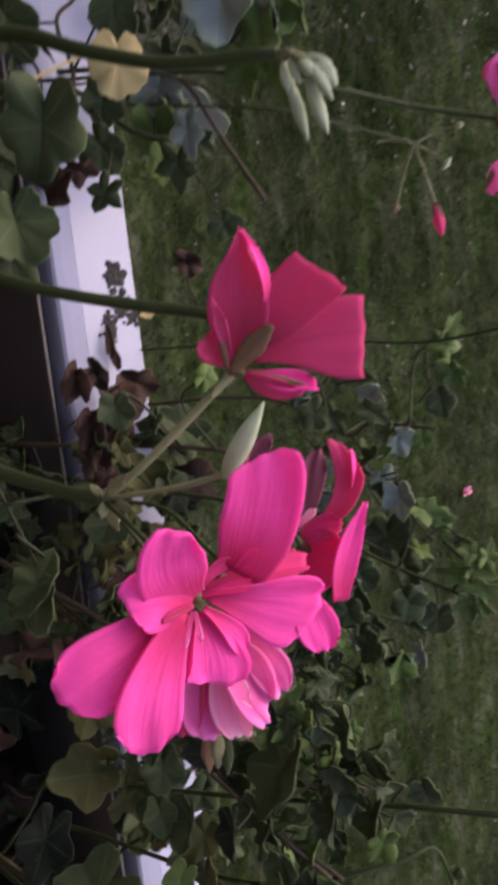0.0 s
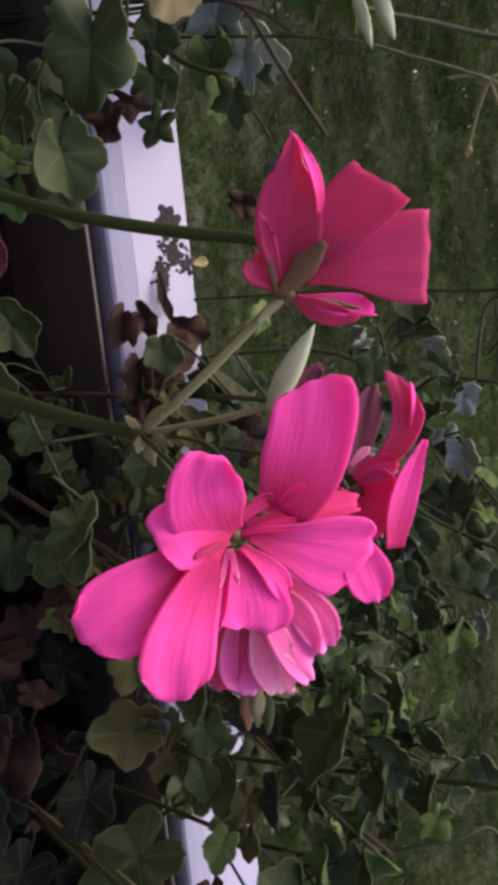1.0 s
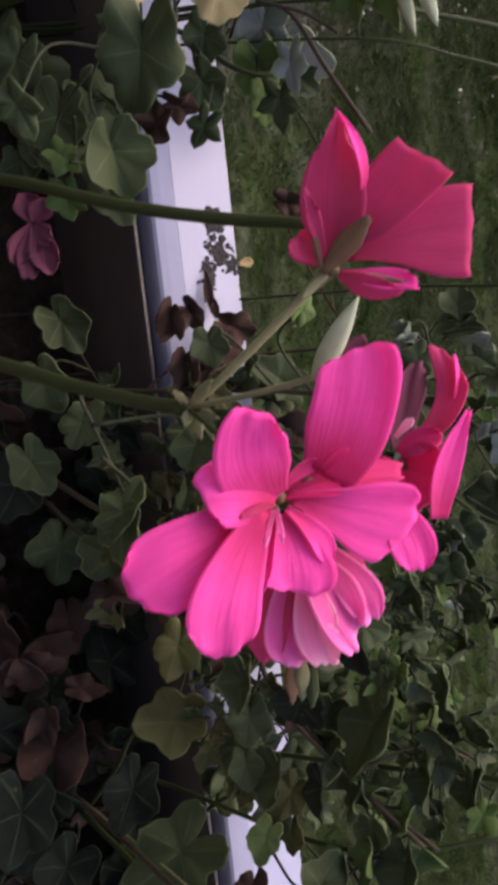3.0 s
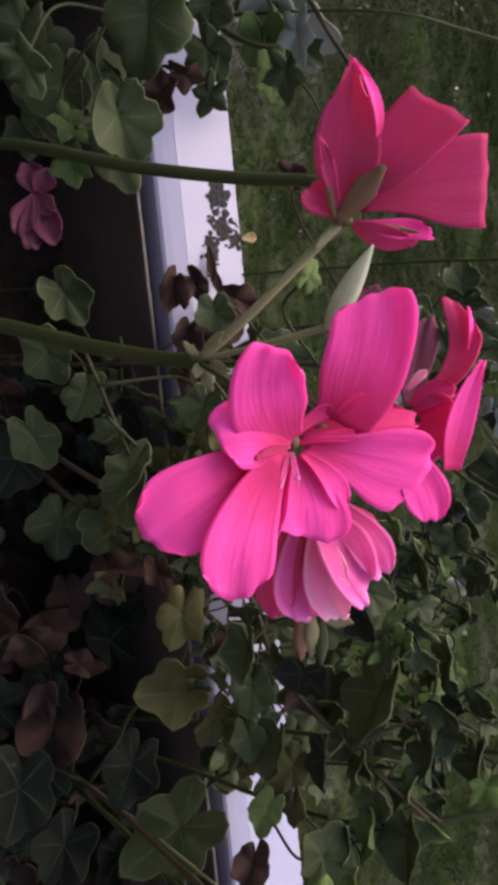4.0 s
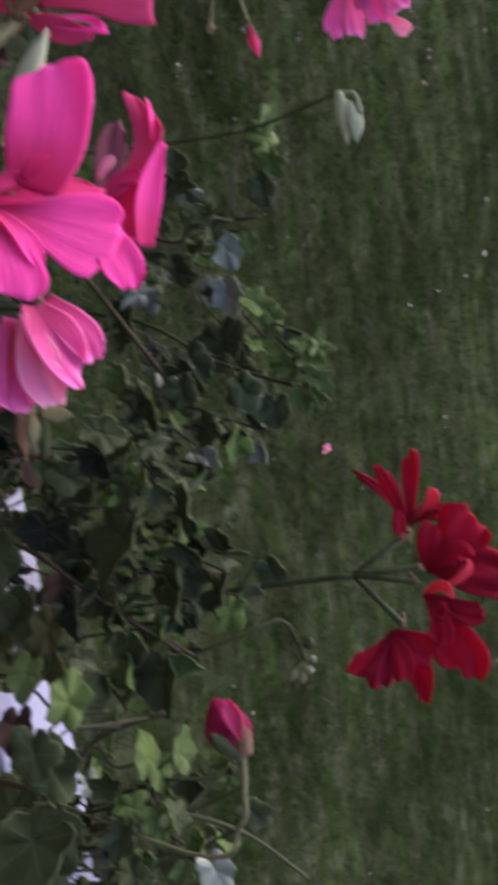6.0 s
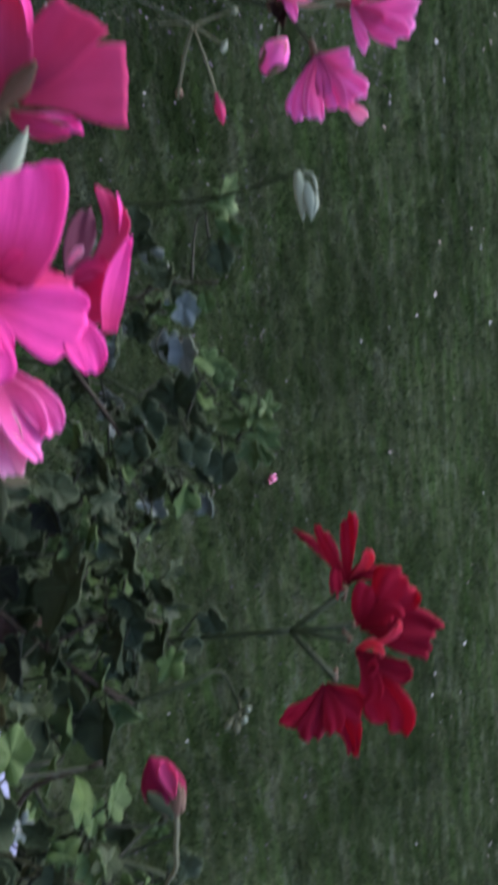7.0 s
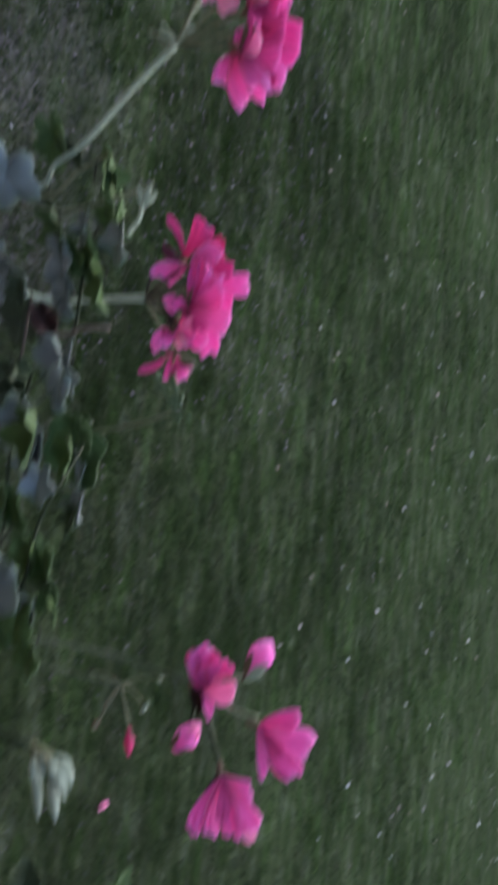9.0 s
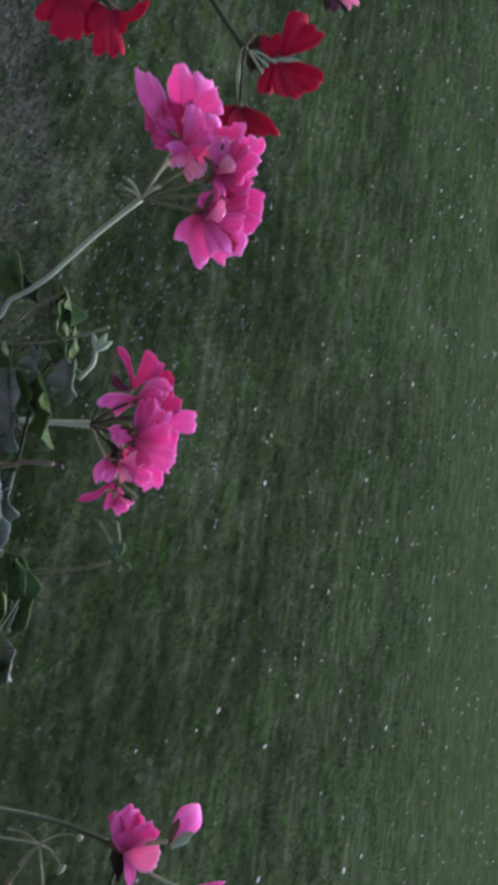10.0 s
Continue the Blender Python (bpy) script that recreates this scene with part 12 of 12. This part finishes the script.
leafy(bud_plant, (0.0272, 0.1767, 1.4172), (0.81, 0.20, -0.55), (0.42, -0.85, 0.31), 0.0096, 0.30, 0.10, 0.26, LEAF, wave=0.13)
leafy(bud_plant, (0.0093, 0.1694, 1.4152), (0.76, 0.40, -0.51), (-0.16, -0.64, -0.75), 0.0091, 0.72, 0.10, 0.41, LEAF, wave=0.13)
leafy(bud_plant, (-0.0424, 0.2389, 1.4195), (0.96, 0.11, -0.26), (0.15, -0.98, 0.12), 0.0107, 0.41, 0.10, 0.29, LEAF_FRESH, wave=0.13)
leafy(bud_plant, (-0.0263, 0.2329, 1.4206), (0.75, -0.46, -0.48), (-0.29, -0.87, 0.39), 0.0082, 0.41, 0.10, 0.22, LEAF, wave=0.13)
leafy(bud_plant, (-0.0323, 0.2360, 1.3946), (0.47, 0.10, -0.88), (0.87, -0.21, 0.44), 0.0085, 0.52, 0.10, 0.31, LEAF, wave=0.13)
leafy(bud_plant, (-0.0314, 0.2591, 1.4208), (0.44, 0.90, 0.02), (-0.10, 0.02, 0.99), 0.0098, 0.36, 0.10, 0.34, LEAF, wave=0.13)
leafy(bud_plant, (-0.0444, 0.2459, 1.4186), (0.58, -0.46, -0.67), (-0.14, -0.87, 0.48), 0.0072, 0.66, 0.10, 0.26, LEAF, wave=0.13)
leafy(bud_plant, (-0.0338, 0.2272, 1.4210), (0.48, 0.88, -0.02), (0.68, -0.38, -0.62), 0.0107, 0.55, 0.10, 0.35, LEAF, wave=0.13)
leafy(bud_plant, (-0.0182, 0.2469, 1.4164), (0.18, 0.96, -0.23), (0.98, -0.19, -0.02), 0.0098, 0.56, 0.10, 0.29, LEAF, wave=0.13)
leafy(bud_plant, (-0.0200, 0.2463, 1.4390), (0.48, 0.62, -0.61), (0.75, 0.07, 0.66), 0.0087, 0.72, 0.10, 0.39, LEAF_FRESH, wave=0.13)
leafy(bud_plant, (-0.0251, 0.2636, 1.4280), (-0.03, -0.10, -0.99), (0.95, -0.31, 0.01), 0.0113, 0.36, 0.10, 0.28, LEAF, wave=0.13)
leafy(bud_plant, (-0.0326, 0.2541, 1.4131), (0.59, -0.47, -0.66), (0.06, -0.79, 0.61), 0.0092, 0.52, 0.10, 0.32, LEAF, wave=0.13)
leafy(pink_plant, (0.1912, 0.2683, 1.5024), (0.53, 0.40, 0.75), (-0.82, -0.01, 0.58), 0.0067, 0.27, 0.10, 0.37, LEAF_FRESH, wave=0.13)
leafy(pink_plant, (0.1538, 0.2649, 1.4840), (0.85, -0.13, 0.51), (-0.52, -0.37, 0.77), 0.0088, 0.28, 0.10, 0.35, LEAF_FRESH, wave=0.13)
leafy(pink_plant, (0.2022, 0.2519, 1.4813), (0.66, 0.75, -0.07), (-0.24, 0.29, 0.93), 0.0077, 0.50, 0.10, 0.38, LEAF_SHEEN, wave=0.13)
leafy(pink_plant, (0.1904, 0.2541, 1.4627), (0.84, 0.21, 0.49), (0.03, -0.94, 0.35), 0.0091, 0.60, 0.10, 0.32, LEAF_SHEEN, wave=0.13)
leafy(pink_plant, (0.2077, 0.2620, 1.4596), (0.73, -0.13, -0.67), (-0.24, -0.97, -0.07), 0.0077, 0.44, 0.10, 0.25, LEAF, wave=0.13)
leafy(pink_plant, (0.1613, 0.2695, 1.4580), (0.59, -0.77, -0.25), (-0.73, -0.64, 0.24), 0.0086, 0.32, 0.10, 0.39, LEAF_SHEEN, wave=0.13)
leafy(pink_plant, (0.1942, 0.2433, 1.4716), (0.92, -0.24, 0.31), (-0.24, 0.27, 0.93), 0.0080, 0.65, 0.10, 0.22, LEAF_SHEEN, wave=0.13)
leafy(pink_plant, (0.2387, 0.2705, 1.4627), (0.58, 0.41, 0.70), (-0.30, -0.69, 0.65), 0.0079, 0.37, 0.10, 0.27, LEAF_SHEEN, wave=0.13)
leafy(pink_plant, (0.1995, 0.2706, 1.4912), (0.89, 0.02, 0.46), (-0.39, -0.48, 0.78), 0.0095, 0.56, 0.10, 0.26, LEAF, wave=0.13)
leafy(pink_plant, (0.2442, 0.2518, 1.4664), (0.67, -0.22, -0.71), (-0.55, -0.78, -0.28), 0.0079, 0.46, 0.10, 0.31, LEAF, wave=0.13)
leafy(pink_plant, (0.2321, 0.2654, 1.5021), (0.80, -0.24, 0.55), (-0.22, -0.97, -0.10), 0.0068, 0.70, 0.10, 0.28, LEAF_SHEEN, wave=0.13)
leafy(pink_plant, (0.2099, 0.2849, 1.4869), (0.42, -0.84, -0.33), (-0.90, -0.33, -0.28), 0.0091, 0.39, 0.10, 0.35, LEAF, wave=0.13)
leafy(pink_plant, (0.1571, 0.2602, 1.4753), (0.70, 0.67, -0.24), (0.53, -0.26, 0.81), 0.0085, 0.57, 0.10, 0.26, LEAF, wave=0.13)
leafy(pink_plant, (0.2212, 0.2698, 1.4978), (0.82, 0.44, 0.36), (0.47, -0.88, 0.01), 0.0068, 0.65, 0.10, 0.28, LEAF, wave=0.13)
leafy(pink_plant, (0.1707, 0.2688, 1.4930), (0.99, 0.11, 0.05), (0.07, -0.86, 0.51), 0.0096, 0.37, 0.10, 0.23, LEAF_SHEEN, wave=0.13)
leafy(pink_plant, (0.1740, 0.2674, 1.5062), (0.44, 0.85, 0.29), (-0.01, -0.32, 0.95), 0.0083, 0.26, 0.10, 0.32, LEAF_FRESH, wave=0.13)
leafy(pink_plant, (0.1526, 0.2558, 1.4638), (0.51, 0.86, -0.04), (0.31, -0.14, 0.94), 0.0082, 0.59, 0.10, 0.32, LEAF, wave=0.13)
leafy(pink_plant, (0.2200, 0.2495, 1.4857), (0.66, -0.75, 0.03), (-0.62, -0.52, 0.58), 0.0069, 0.68, 0.10, 0.31, LEAF, wave=0.13)
leafy(pink_plant, (0.2125, 0.2665, 1.4989), (0.81, 0.35, -0.48), (0.52, -0.04, 0.85), 0.0094, 0.34, 0.10, 0.24, LEAF_SHEEN, wave=0.13)
leafy(pink_plant, (0.1537, 0.2589, 1.4902), (0.55, -0.29, -0.78), (-0.49, -0.87, -0.03), 0.0063, 0.72, 0.10, 0.27, LEAF, wave=0.13)
leafy(pink_plant, (0.1604, 0.2616, 1.4777), (0.39, 0.46, 0.80), (0.11, -0.88, 0.45), 0.0069, 0.48, 0.10, 0.29, LEAF, wave=0.13)
leafy(far_plant, (-0.1760, 0.2556, 1.3979), (0.37, 0.57, -0.74), (0.07, -0.80, -0.59), 0.0105, 0.43, 0.10, 0.31, LEAF_SHEEN, wave=0.13)
leafy(far_plant, (-0.1915, 0.2656, 1.3878), (0.73, 0.55, -0.40), (0.59, -0.81, -0.02), 0.0108, 0.46, 0.10, 0.28, LEAF_SHEEN, wave=0.13)
leafy(far_plant, (-0.1601, 0.2664, 1.4141), (0.96, 0.28, 0.02), (0.27, -0.95, 0.16), 0.0107, 0.74, 0.10, 0.40, LEAF, wave=0.13)
leafy(far_plant, (-0.1112, 0.2962, 1.3866), (0.38, 0.93, -0.05), (0.92, -0.38, -0.08), 0.0131, 0.67, 0.10, 0.27, LEAF_SHEEN, wave=0.13)
leafy(far_plant, (-0.2083, 0.2611, 1.4094), (-0.00, 1.00, 0.09), (0.99, 0.01, -0.14), 0.0102, 0.43, 0.10, 0.39, LEAF_SHEEN, wave=0.13)
leafy(far_plant, (-0.1685, 0.2882, 1.3808), (0.08, 0.99, -0.12), (0.99, -0.07, 0.09), 0.0136, 0.54, 0.10, 0.40, LEAF_SHEEN, wave=0.13)
leafy(far_plant, (-0.1777, 0.2863, 1.3843), (0.68, 0.70, 0.23), (0.74, -0.65, -0.19), 0.0145, 0.25, 0.10, 0.28, LEAF_SHEEN, wave=0.13)
leafy(far_plant, (-0.1111, 0.2820, 1.4056), (0.49, 0.70, 0.52), (0.76, -0.63, 0.13), 0.0084, 0.43, 0.10, 0.25, LEAF, wave=0.13)
leafy(far_plant, (-0.0796, 0.2922, 1.3806), (0.68, -0.18, -0.71), (-0.31, -0.95, -0.05), 0.0132, 0.64, 0.10, 0.26, LEAF_SHEEN, wave=0.13)
leafy(far_plant, (-0.1122, 0.2802, 1.4023), (0.46, 0.48, -0.75), (0.18, -0.87, -0.46), 0.0100, 0.31, 0.10, 0.30, LEAF, wave=0.13)
leafy(far_plant, (-0.0922, 0.2905, 1.3978), (0.45, 0.83, -0.34), (0.73, -0.56, -0.40), 0.0101, 0.53, 0.10, 0.31, LEAF, wave=0.13)
leafy(far_plant, (-0.1852, 0.2758, 1.3802), (0.57, -0.42, -0.71), (-0.36, -0.90, 0.24), 0.0089, 0.71, 0.10, 0.32, LEAF_SHEEN, wave=0.13)
leafy(bud_plant, (-0.0984, 0.2508, 1.4371), (0.18, -0.20, -0.96), (-0.29, -0.95, 0.14), 0.0119, 0.45, 0.10, 0.24, LEAF, wave=0.13)
leafy(bud_plant, (0.0349, 0.2215, 1.4369), (0.95, 0.12, -0.28), (0.27, -0.74, 0.61), 0.0112, 0.34, 0.10, 0.40, LEAF, wave=0.13)
leafy(bud_plant, (0.0240, 0.2355, 1.4300), (0.67, 0.74, 0.09), (0.45, -0.50, 0.74), 0.0108, 0.64, 0.10, 0.39, LEAF, wave=0.13)
leafy(bud_plant, (-0.0972, 0.2505, 1.4405), (0.16, 0.88, 0.45), (0.21, -0.47, 0.85), 0.0097, 0.74, 0.10, 0.34, LEAF, wave=0.13)
leafy(bud_plant, (-0.0345, 0.2453, 1.4117), (0.97, 0.22, -0.13), (0.19, -0.95, -0.24), 0.0091, 0.67, 0.10, 0.35, LEAF, wave=0.13)
leafy(bud_plant, (-0.0494, 0.2382, 1.4440), (0.83, 0.50, 0.23), (-0.32, 0.10, 0.94), 0.0080, 0.46, 0.10, 0.41, LEAF, wave=0.13)
leafy(bud_plant, (-0.0094, 0.2510, 1.4349), (0.72, 0.68, 0.13), (0.45, -0.60, 0.67), 0.0110, 0.52, 0.10, 0.37, LEAF, wave=0.13)
leafy(bud_plant, (-0.0436, 0.2494, 1.4479), (0.75, -0.48, -0.46), (0.49, -0.08, 0.87), 0.0082, 0.65, 0.10, 0.38, LEAF, wave=0.13)
leafy(bud_plant, (-0.0007, 0.2260, 1.4280), (0.08, 0.89, -0.45), (0.91, 0.12, 0.40), 0.0109, 0.54, 0.10, 0.35, LEAF, wave=0.13)
leafy(bud_plant, (-0.0696, 0.2377, 1.4277), (0.77, 0.51, -0.39), (0.47, -0.03, 0.88), 0.0093, 0.66, 0.10, 0.25, LEAF, wave=0.13)
leafy(bud_plant, (-0.0770, 0.2443, 1.4523), (0.94, 0.14, -0.32), (0.35, -0.30, 0.89), 0.0087, 0.28, 0.10, 0.39, LEAF, wave=0.13)
leafy(bud_plant, (-0.1119, 0.2520, 1.4365), (0.46, 0.73, -0.50), (0.52, 0.23, 0.82), 0.0120, 0.59, 0.10, 0.27, LEAF, wave=0.13)
leafy(bud_plant, (-0.0333, 0.2310, 1.4231), (0.93, 0.09, -0.36), (0.31, 0.35, 0.88), 0.0095, 0.37, 0.10, 0.36, LEAF, wave=0.13)
leafy(bud_plant, (0.0121, 0.2276, 1.4283), (0.82, 0.57, 0.05), (-0.21, 0.22, 0.95), 0.0088, 0.45, 0.10, 0.30, LEAF, wave=0.13)
leafy(bud_plant, (-0.0537, 0.2375, 1.4516), (0.81, 0.59, -0.00), (0.59, -0.81, -0.02), 0.0116, 0.73, 0.10, 0.40, LEAF, wave=0.13)
leafy(bud_plant, (-0.1128, 0.2508, 1.4246), (0.43, 0.77, 0.48), (-0.21, -0.43, 0.88), 0.0093, 0.40, 0.10, 0.41, LEAF, wave=0.13)
leafy(bud_plant, (-0.0589, 0.2311, 1.4347), (0.87, 0.02, -0.49), (0.48, -0.13, 0.86), 0.0120, 0.36, 0.10, 0.35, LEAF, wave=0.13)
leafy(bud_plant, (-0.0112, 0.2357, 1.4151), (0.93, 0.36, 0.01), (0.22, -0.59, 0.78), 0.0094, 0.69, 0.10, 0.36, LEAF, wave=0.13)

# ---- leaves lying on the rail ----
rnd = random.Random(23)
for plant, x0, x1, count in ((pink_plant, 0.122, 0.236, 46), (pink_plant, 0.25, 0.29, 8), (red_plant, 0.29, 0.315, 7), (red_plant, 0.402, 0.5, 22)):
    for _ in range(count):
        x, y, z = rnd.uniform(x0, x1), rnd.uniform(0.180, 0.226), 1.404 + rnd.uniform(0.004, 0.022)
        a = rnd.uniform(0, 6.28)
        leafy(plant, (x, y, z), (math.cos(a), math.sin(a), rnd.uniform(-0.5, 0.1)), (rnd.gauss(0, 0.3), rnd.gauss(-0.15, 0.3), 1.0), rnd.uniform(0.009, 0.0145), rnd.uniform(0.2, 0.5), 0.15, rnd.uniform(0.15, 0.3), rnd.choice((LEAF, LEAF, LEAF, LEAF_OLIVE, LEAF_DARK_SHADED, LEAF_DEAD)), wave=0.13)

# ---- leaves low in the boxes, about half with the boxes' shade in their colour ----
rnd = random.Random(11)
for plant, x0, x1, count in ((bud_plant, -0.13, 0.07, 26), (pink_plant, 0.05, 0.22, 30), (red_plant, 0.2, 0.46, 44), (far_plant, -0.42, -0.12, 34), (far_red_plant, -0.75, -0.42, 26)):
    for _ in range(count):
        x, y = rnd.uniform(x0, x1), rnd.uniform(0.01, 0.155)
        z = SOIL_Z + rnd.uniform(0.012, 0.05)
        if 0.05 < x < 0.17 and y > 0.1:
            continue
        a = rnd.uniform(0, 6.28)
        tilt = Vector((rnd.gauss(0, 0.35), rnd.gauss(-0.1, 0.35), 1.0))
        leafy(plant, (x, y, z), (math.cos(a), math.sin(a), rnd.uniform(-0.4, 0.2)), tilt, rnd.uniform(0.011, 0.02), rnd.uniform(0.1, 0.4), 0.15, rnd.uniform(0.15, 0.3), rnd.choice((LEAF, LEAF_DARK_SHADED, LEAF_DARK_SHADED, LEAF_DEAD)))

# ---- leaves against the far wall of the boxes, many darkened to stand for its shade ----
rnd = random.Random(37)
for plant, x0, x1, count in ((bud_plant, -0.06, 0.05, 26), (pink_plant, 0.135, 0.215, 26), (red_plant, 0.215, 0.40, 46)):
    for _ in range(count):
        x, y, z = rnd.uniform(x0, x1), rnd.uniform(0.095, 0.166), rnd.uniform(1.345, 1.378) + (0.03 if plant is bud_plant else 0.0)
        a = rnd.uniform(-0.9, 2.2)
        leafy(plant, (x, y, z), (math.cos(a), math.sin(a) * 0.6, rnd.uniform(-0.5, 0.0)), (rnd.gauss(0, 0.35), rnd.gauss(-0.5, 0.25), 1.0), rnd.uniform(0.011, 0.017), rnd.uniform(0.15, 0.4), 0.15, rnd.uniform(0.16, 0.26), LEAF if plant is bud_plant else rnd.choice((LEAF_DARK_SHADED, LEAF_DARK_SHADED, LEAF_DEAD)), wave=0.1)

# ---- lawn ----
def lawn_patch(count, y0, y1, seed):
    """Bent grass blades, drawn thicker near the house and thinner far off, with bare patches by the wall."""
    r = np.random.RandomState(seed)
    m = int(count * 1.9)
    y = y0 * (y1 / y0) ** r.uniform(0, 1, m)
    x = r.uniform(-0.78 * y - 1.3, 0.36 * y + 2.3)
    keep = r.uniform(0, 1, m) < np.clip((y - 0.3) / 2.2, 0.26, 1) * (0.66 + 0.34 * np.sin(x * 2.3 + 1.2 * np.sin(y * 3.1)) * np.sin(y * 2.9 + x))
    x, y = x[keep][:count], y[keep][:count]
    n = len(x)
    z = np.array([ground_z(a, b) for a, b in zip(x, y)])
    grow = np.clip(y / 3.0, 0.85, 2.4)
    tuft = 0.75 + 0.5 * (np.sin(x * 7.1 + 2 * np.sin(y * 5.3)) * np.sin(y * 8.7 + 1.7 * np.sin(x * 4.1)) > 0.1)
    h, w, turn = r.uniform(0.010, 0.028, n) * tuft * np.clip(1.25 - 0.11 * y, 0.3, 1), r.uniform(0.0013, 0.003, n) * grow, r.uniform(0, 2 * np.pi, n)
    lean, ang = r.uniform(0.9, 3.2, n) * np.clip(1.15 - 0.05 * y, 0.6, 1) * h, np.pi * r.randint(0, 2, n) + r.normal(0, 0.55, n)
    sx, sy, lx, ly = np.cos(turn) * w, np.sin(turn) * w, np.cos(ang) * lean, np.sin(ang) * lean
    p = np.stack([
        np.stack([x - sx, y - sy, z - 0.004], 1), np.stack([x + sx, y + sy, z - 0.004], 1),
        np.stack([x + sx * 0.8 + lx * 0.35, y + sy * 0.8 + ly * 0.35, z + h * 0.6], 1), np.stack([x - sx * 0.8 + lx * 0.35, y - sy * 0.8 + ly * 0.35, z + h * 0.6], 1),
        np.stack([x + lx, y + ly, z + h * 0.85], 1)], 1).reshape(-1, 3)
    b = np.arange(n)[:, None] * 5
    return p, np.concatenate([b, b + 1, b + 2, b, b + 2, b + 3, b + 3, b + 2, b + 4], 1).reshape(-1, 3)


pieces = [lawn_patch(540000, 0.45, 20.0, 1)]
allv, allf, at0 = [], [], 0
for p, f in pieces:
    allv.append(p)
    allf.append(f + at0)
    at0 += len(p)
allv, allf = np.concatenate(allv), np.concatenate(allf)
me = bpy.data.meshes.new("grass")
me.vertices.add(len(allv))
me.vertices.foreach_set("co", allv.ravel())
me.loops.add(len(allf) * 3)
me.loops.foreach_set("vertex_index", allf.ravel())
me.polygons.add(len(allf))
me.polygons.foreach_set("loop_start", np.arange(0, len(allf) * 3, 3))
me.update()
me.materials.append(GRASS)
tagged(new("grass", me), "short uneven dark green lawn grass with thin patches", "grass", kind="stuff")


def scraps(name, count, x0, x1, y0, y1, small, large, material, label, category, seed):
    """Small curled flakes lying on the lawn."""
    r = random.Random(seed)
    v, f = [], []
    for _ in range(count):
        x, y = r.uniform(x0, x1), y0 + (y1 - y0) * r.random()
        if y < 3.2 and large > 0.01 and r.random() < 0.55:
            continue
        s, a, e = r.uniform(small, large) * min(1.9, 0.42 + 0.24 * y), r.uniform(0, 6.28), r.uniform(0.25, 0.8)
        z = ground_z(x, y) + r.uniform(0.018, 0.034)
        b = len(v)
        for q in range(6):
            g = a + q * math.pi / 3
            px, py = math.cos(q * math.pi / 3) * s, math.sin(q * math.pi / 3) * s * e
            v.append((x + px * math.cos(a) - py * math.sin(a), y + px * math.sin(a) + py * math.cos(a), z + s * 0.5 * r.uniform(-0.5, 0.5)))
        v.append((x, y, z + s * 0.3))
        f += [(b + q, b + (q + 1) % 6, b + 6) for q in range(6)]
    ob = mesh_object(name, v, f, material)
    return tagged(ob, label, category, kind="stuff")


scraps("fallen_petals", 1700, -9.0, 3.8, 0.7, 14.0, 0.003, 0.0120, LITTER, "pale fallen petals and dry flakes strewn over the lawn", "litter", 5)
scraps("dry_debris", 900, -0.4, 2.6, 0.5, 2.3, 0.002, 0.007, DEBRIS, "grey and brown dry bits on the soil along the wall", "litter", 12)
scraps("dry_debris", 4200, -3.4, -0.5, 0.5, 3.2, 0.002, 0.0085, DEBRIS, "grey and brown dry bits in the thin grass by the wall", "litter", 9)

# ---- small scraps ----
def loose_petal(base, tip, face, width, material, label):
    ob = petal(None, base, tip, face, width, 0.25, 0.1, 0.3, material, name="fallen_petal")
    return tagged(ob, label, "petal", "fallen petals")


loose_petal((0.0908, 0.2170, 1.4010), (0.0902, 0.2235, 1.4020), (0, -0.2, 1), 0.0042, LEAF_YELLOW, "dry beige petal stuck to the edge of the white rail")
loose_petal((0.0929, 0.2008, 1.4020), (0.1074, 0.2000, 1.4035), (0, -0.3, 1), 0.0040, LEAF_DEAD, "shrivelled dark brown petal lying on the white rail")
loose_petal((0.1006, 0.2011, 1.4020), (0.1122, 0.2036, 1.4035), (0, -0.3, 1), 0.0040, LEAF_DEAD, "shrivelled dark brown petal lying on the white rail")
loose_petal((0.7797, 2.1526, 0.0300), (0.7851, 2.1677, 0.0360), (0.10, 0.28, 1), 0.0160, PINK_PALE, "faded pink blossom lying in the lawn grass")
loose_petal((0.7797, 2.1526, 0.0300), (0.7640, 2.1496, 0.0360), (-0.29, -0.06, 1), 0.0160, PINK_PALE, "faded pink blossom lying in the lawn grass")
loose_petal((0.7797, 2.1526, 0.0300), (0.7902, 2.1405, 0.0360), (0.20, -0.23, 1), 0.0160, PINK_PALE, "faded pink blossom lying in the lawn grass")
loose_petal((0.7758, 2.1684, 0.0300), (0.7788, 2.1527, 0.0360), (0.06, -0.29, 1), 0.0160, PINK_PALE, "faded pink blossom lying in the lawn grass")
loose_petal((0.7758, 2.1684, 0.0300), (0.7878, 2.1790, 0.0360), (0.23, 0.20, 1), 0.0160, PINK_PALE, "faded pink blossom lying in the lawn grass")
loose_petal((0.7758, 2.1684, 0.0300), (0.7606, 2.1735, 0.0360), (-0.28, 0.09, 1), 0.0160, PINK_PALE, "faded pink blossom lying in the lawn grass")
loose_petal((0.7741, 2.1472, 0.0300), (0.7743, 2.1312, 0.0360), (0.00, -0.30, 1), 0.0160, FADED, "withered purple blossom lying in the lawn grass")
loose_petal((0.7741, 2.1472, 0.0300), (0.7878, 2.1554, 0.0360), (0.26, 0.15, 1), 0.0160, FADED, "withered purple blossom lying in the lawn grass")
loose_petal((0.7741, 2.1472, 0.0300), (0.7600, 2.1548, 0.0360), (-0.26, 0.14, 1), 0.0160, FADED, "withered purple blossom lying in the lawn grass")
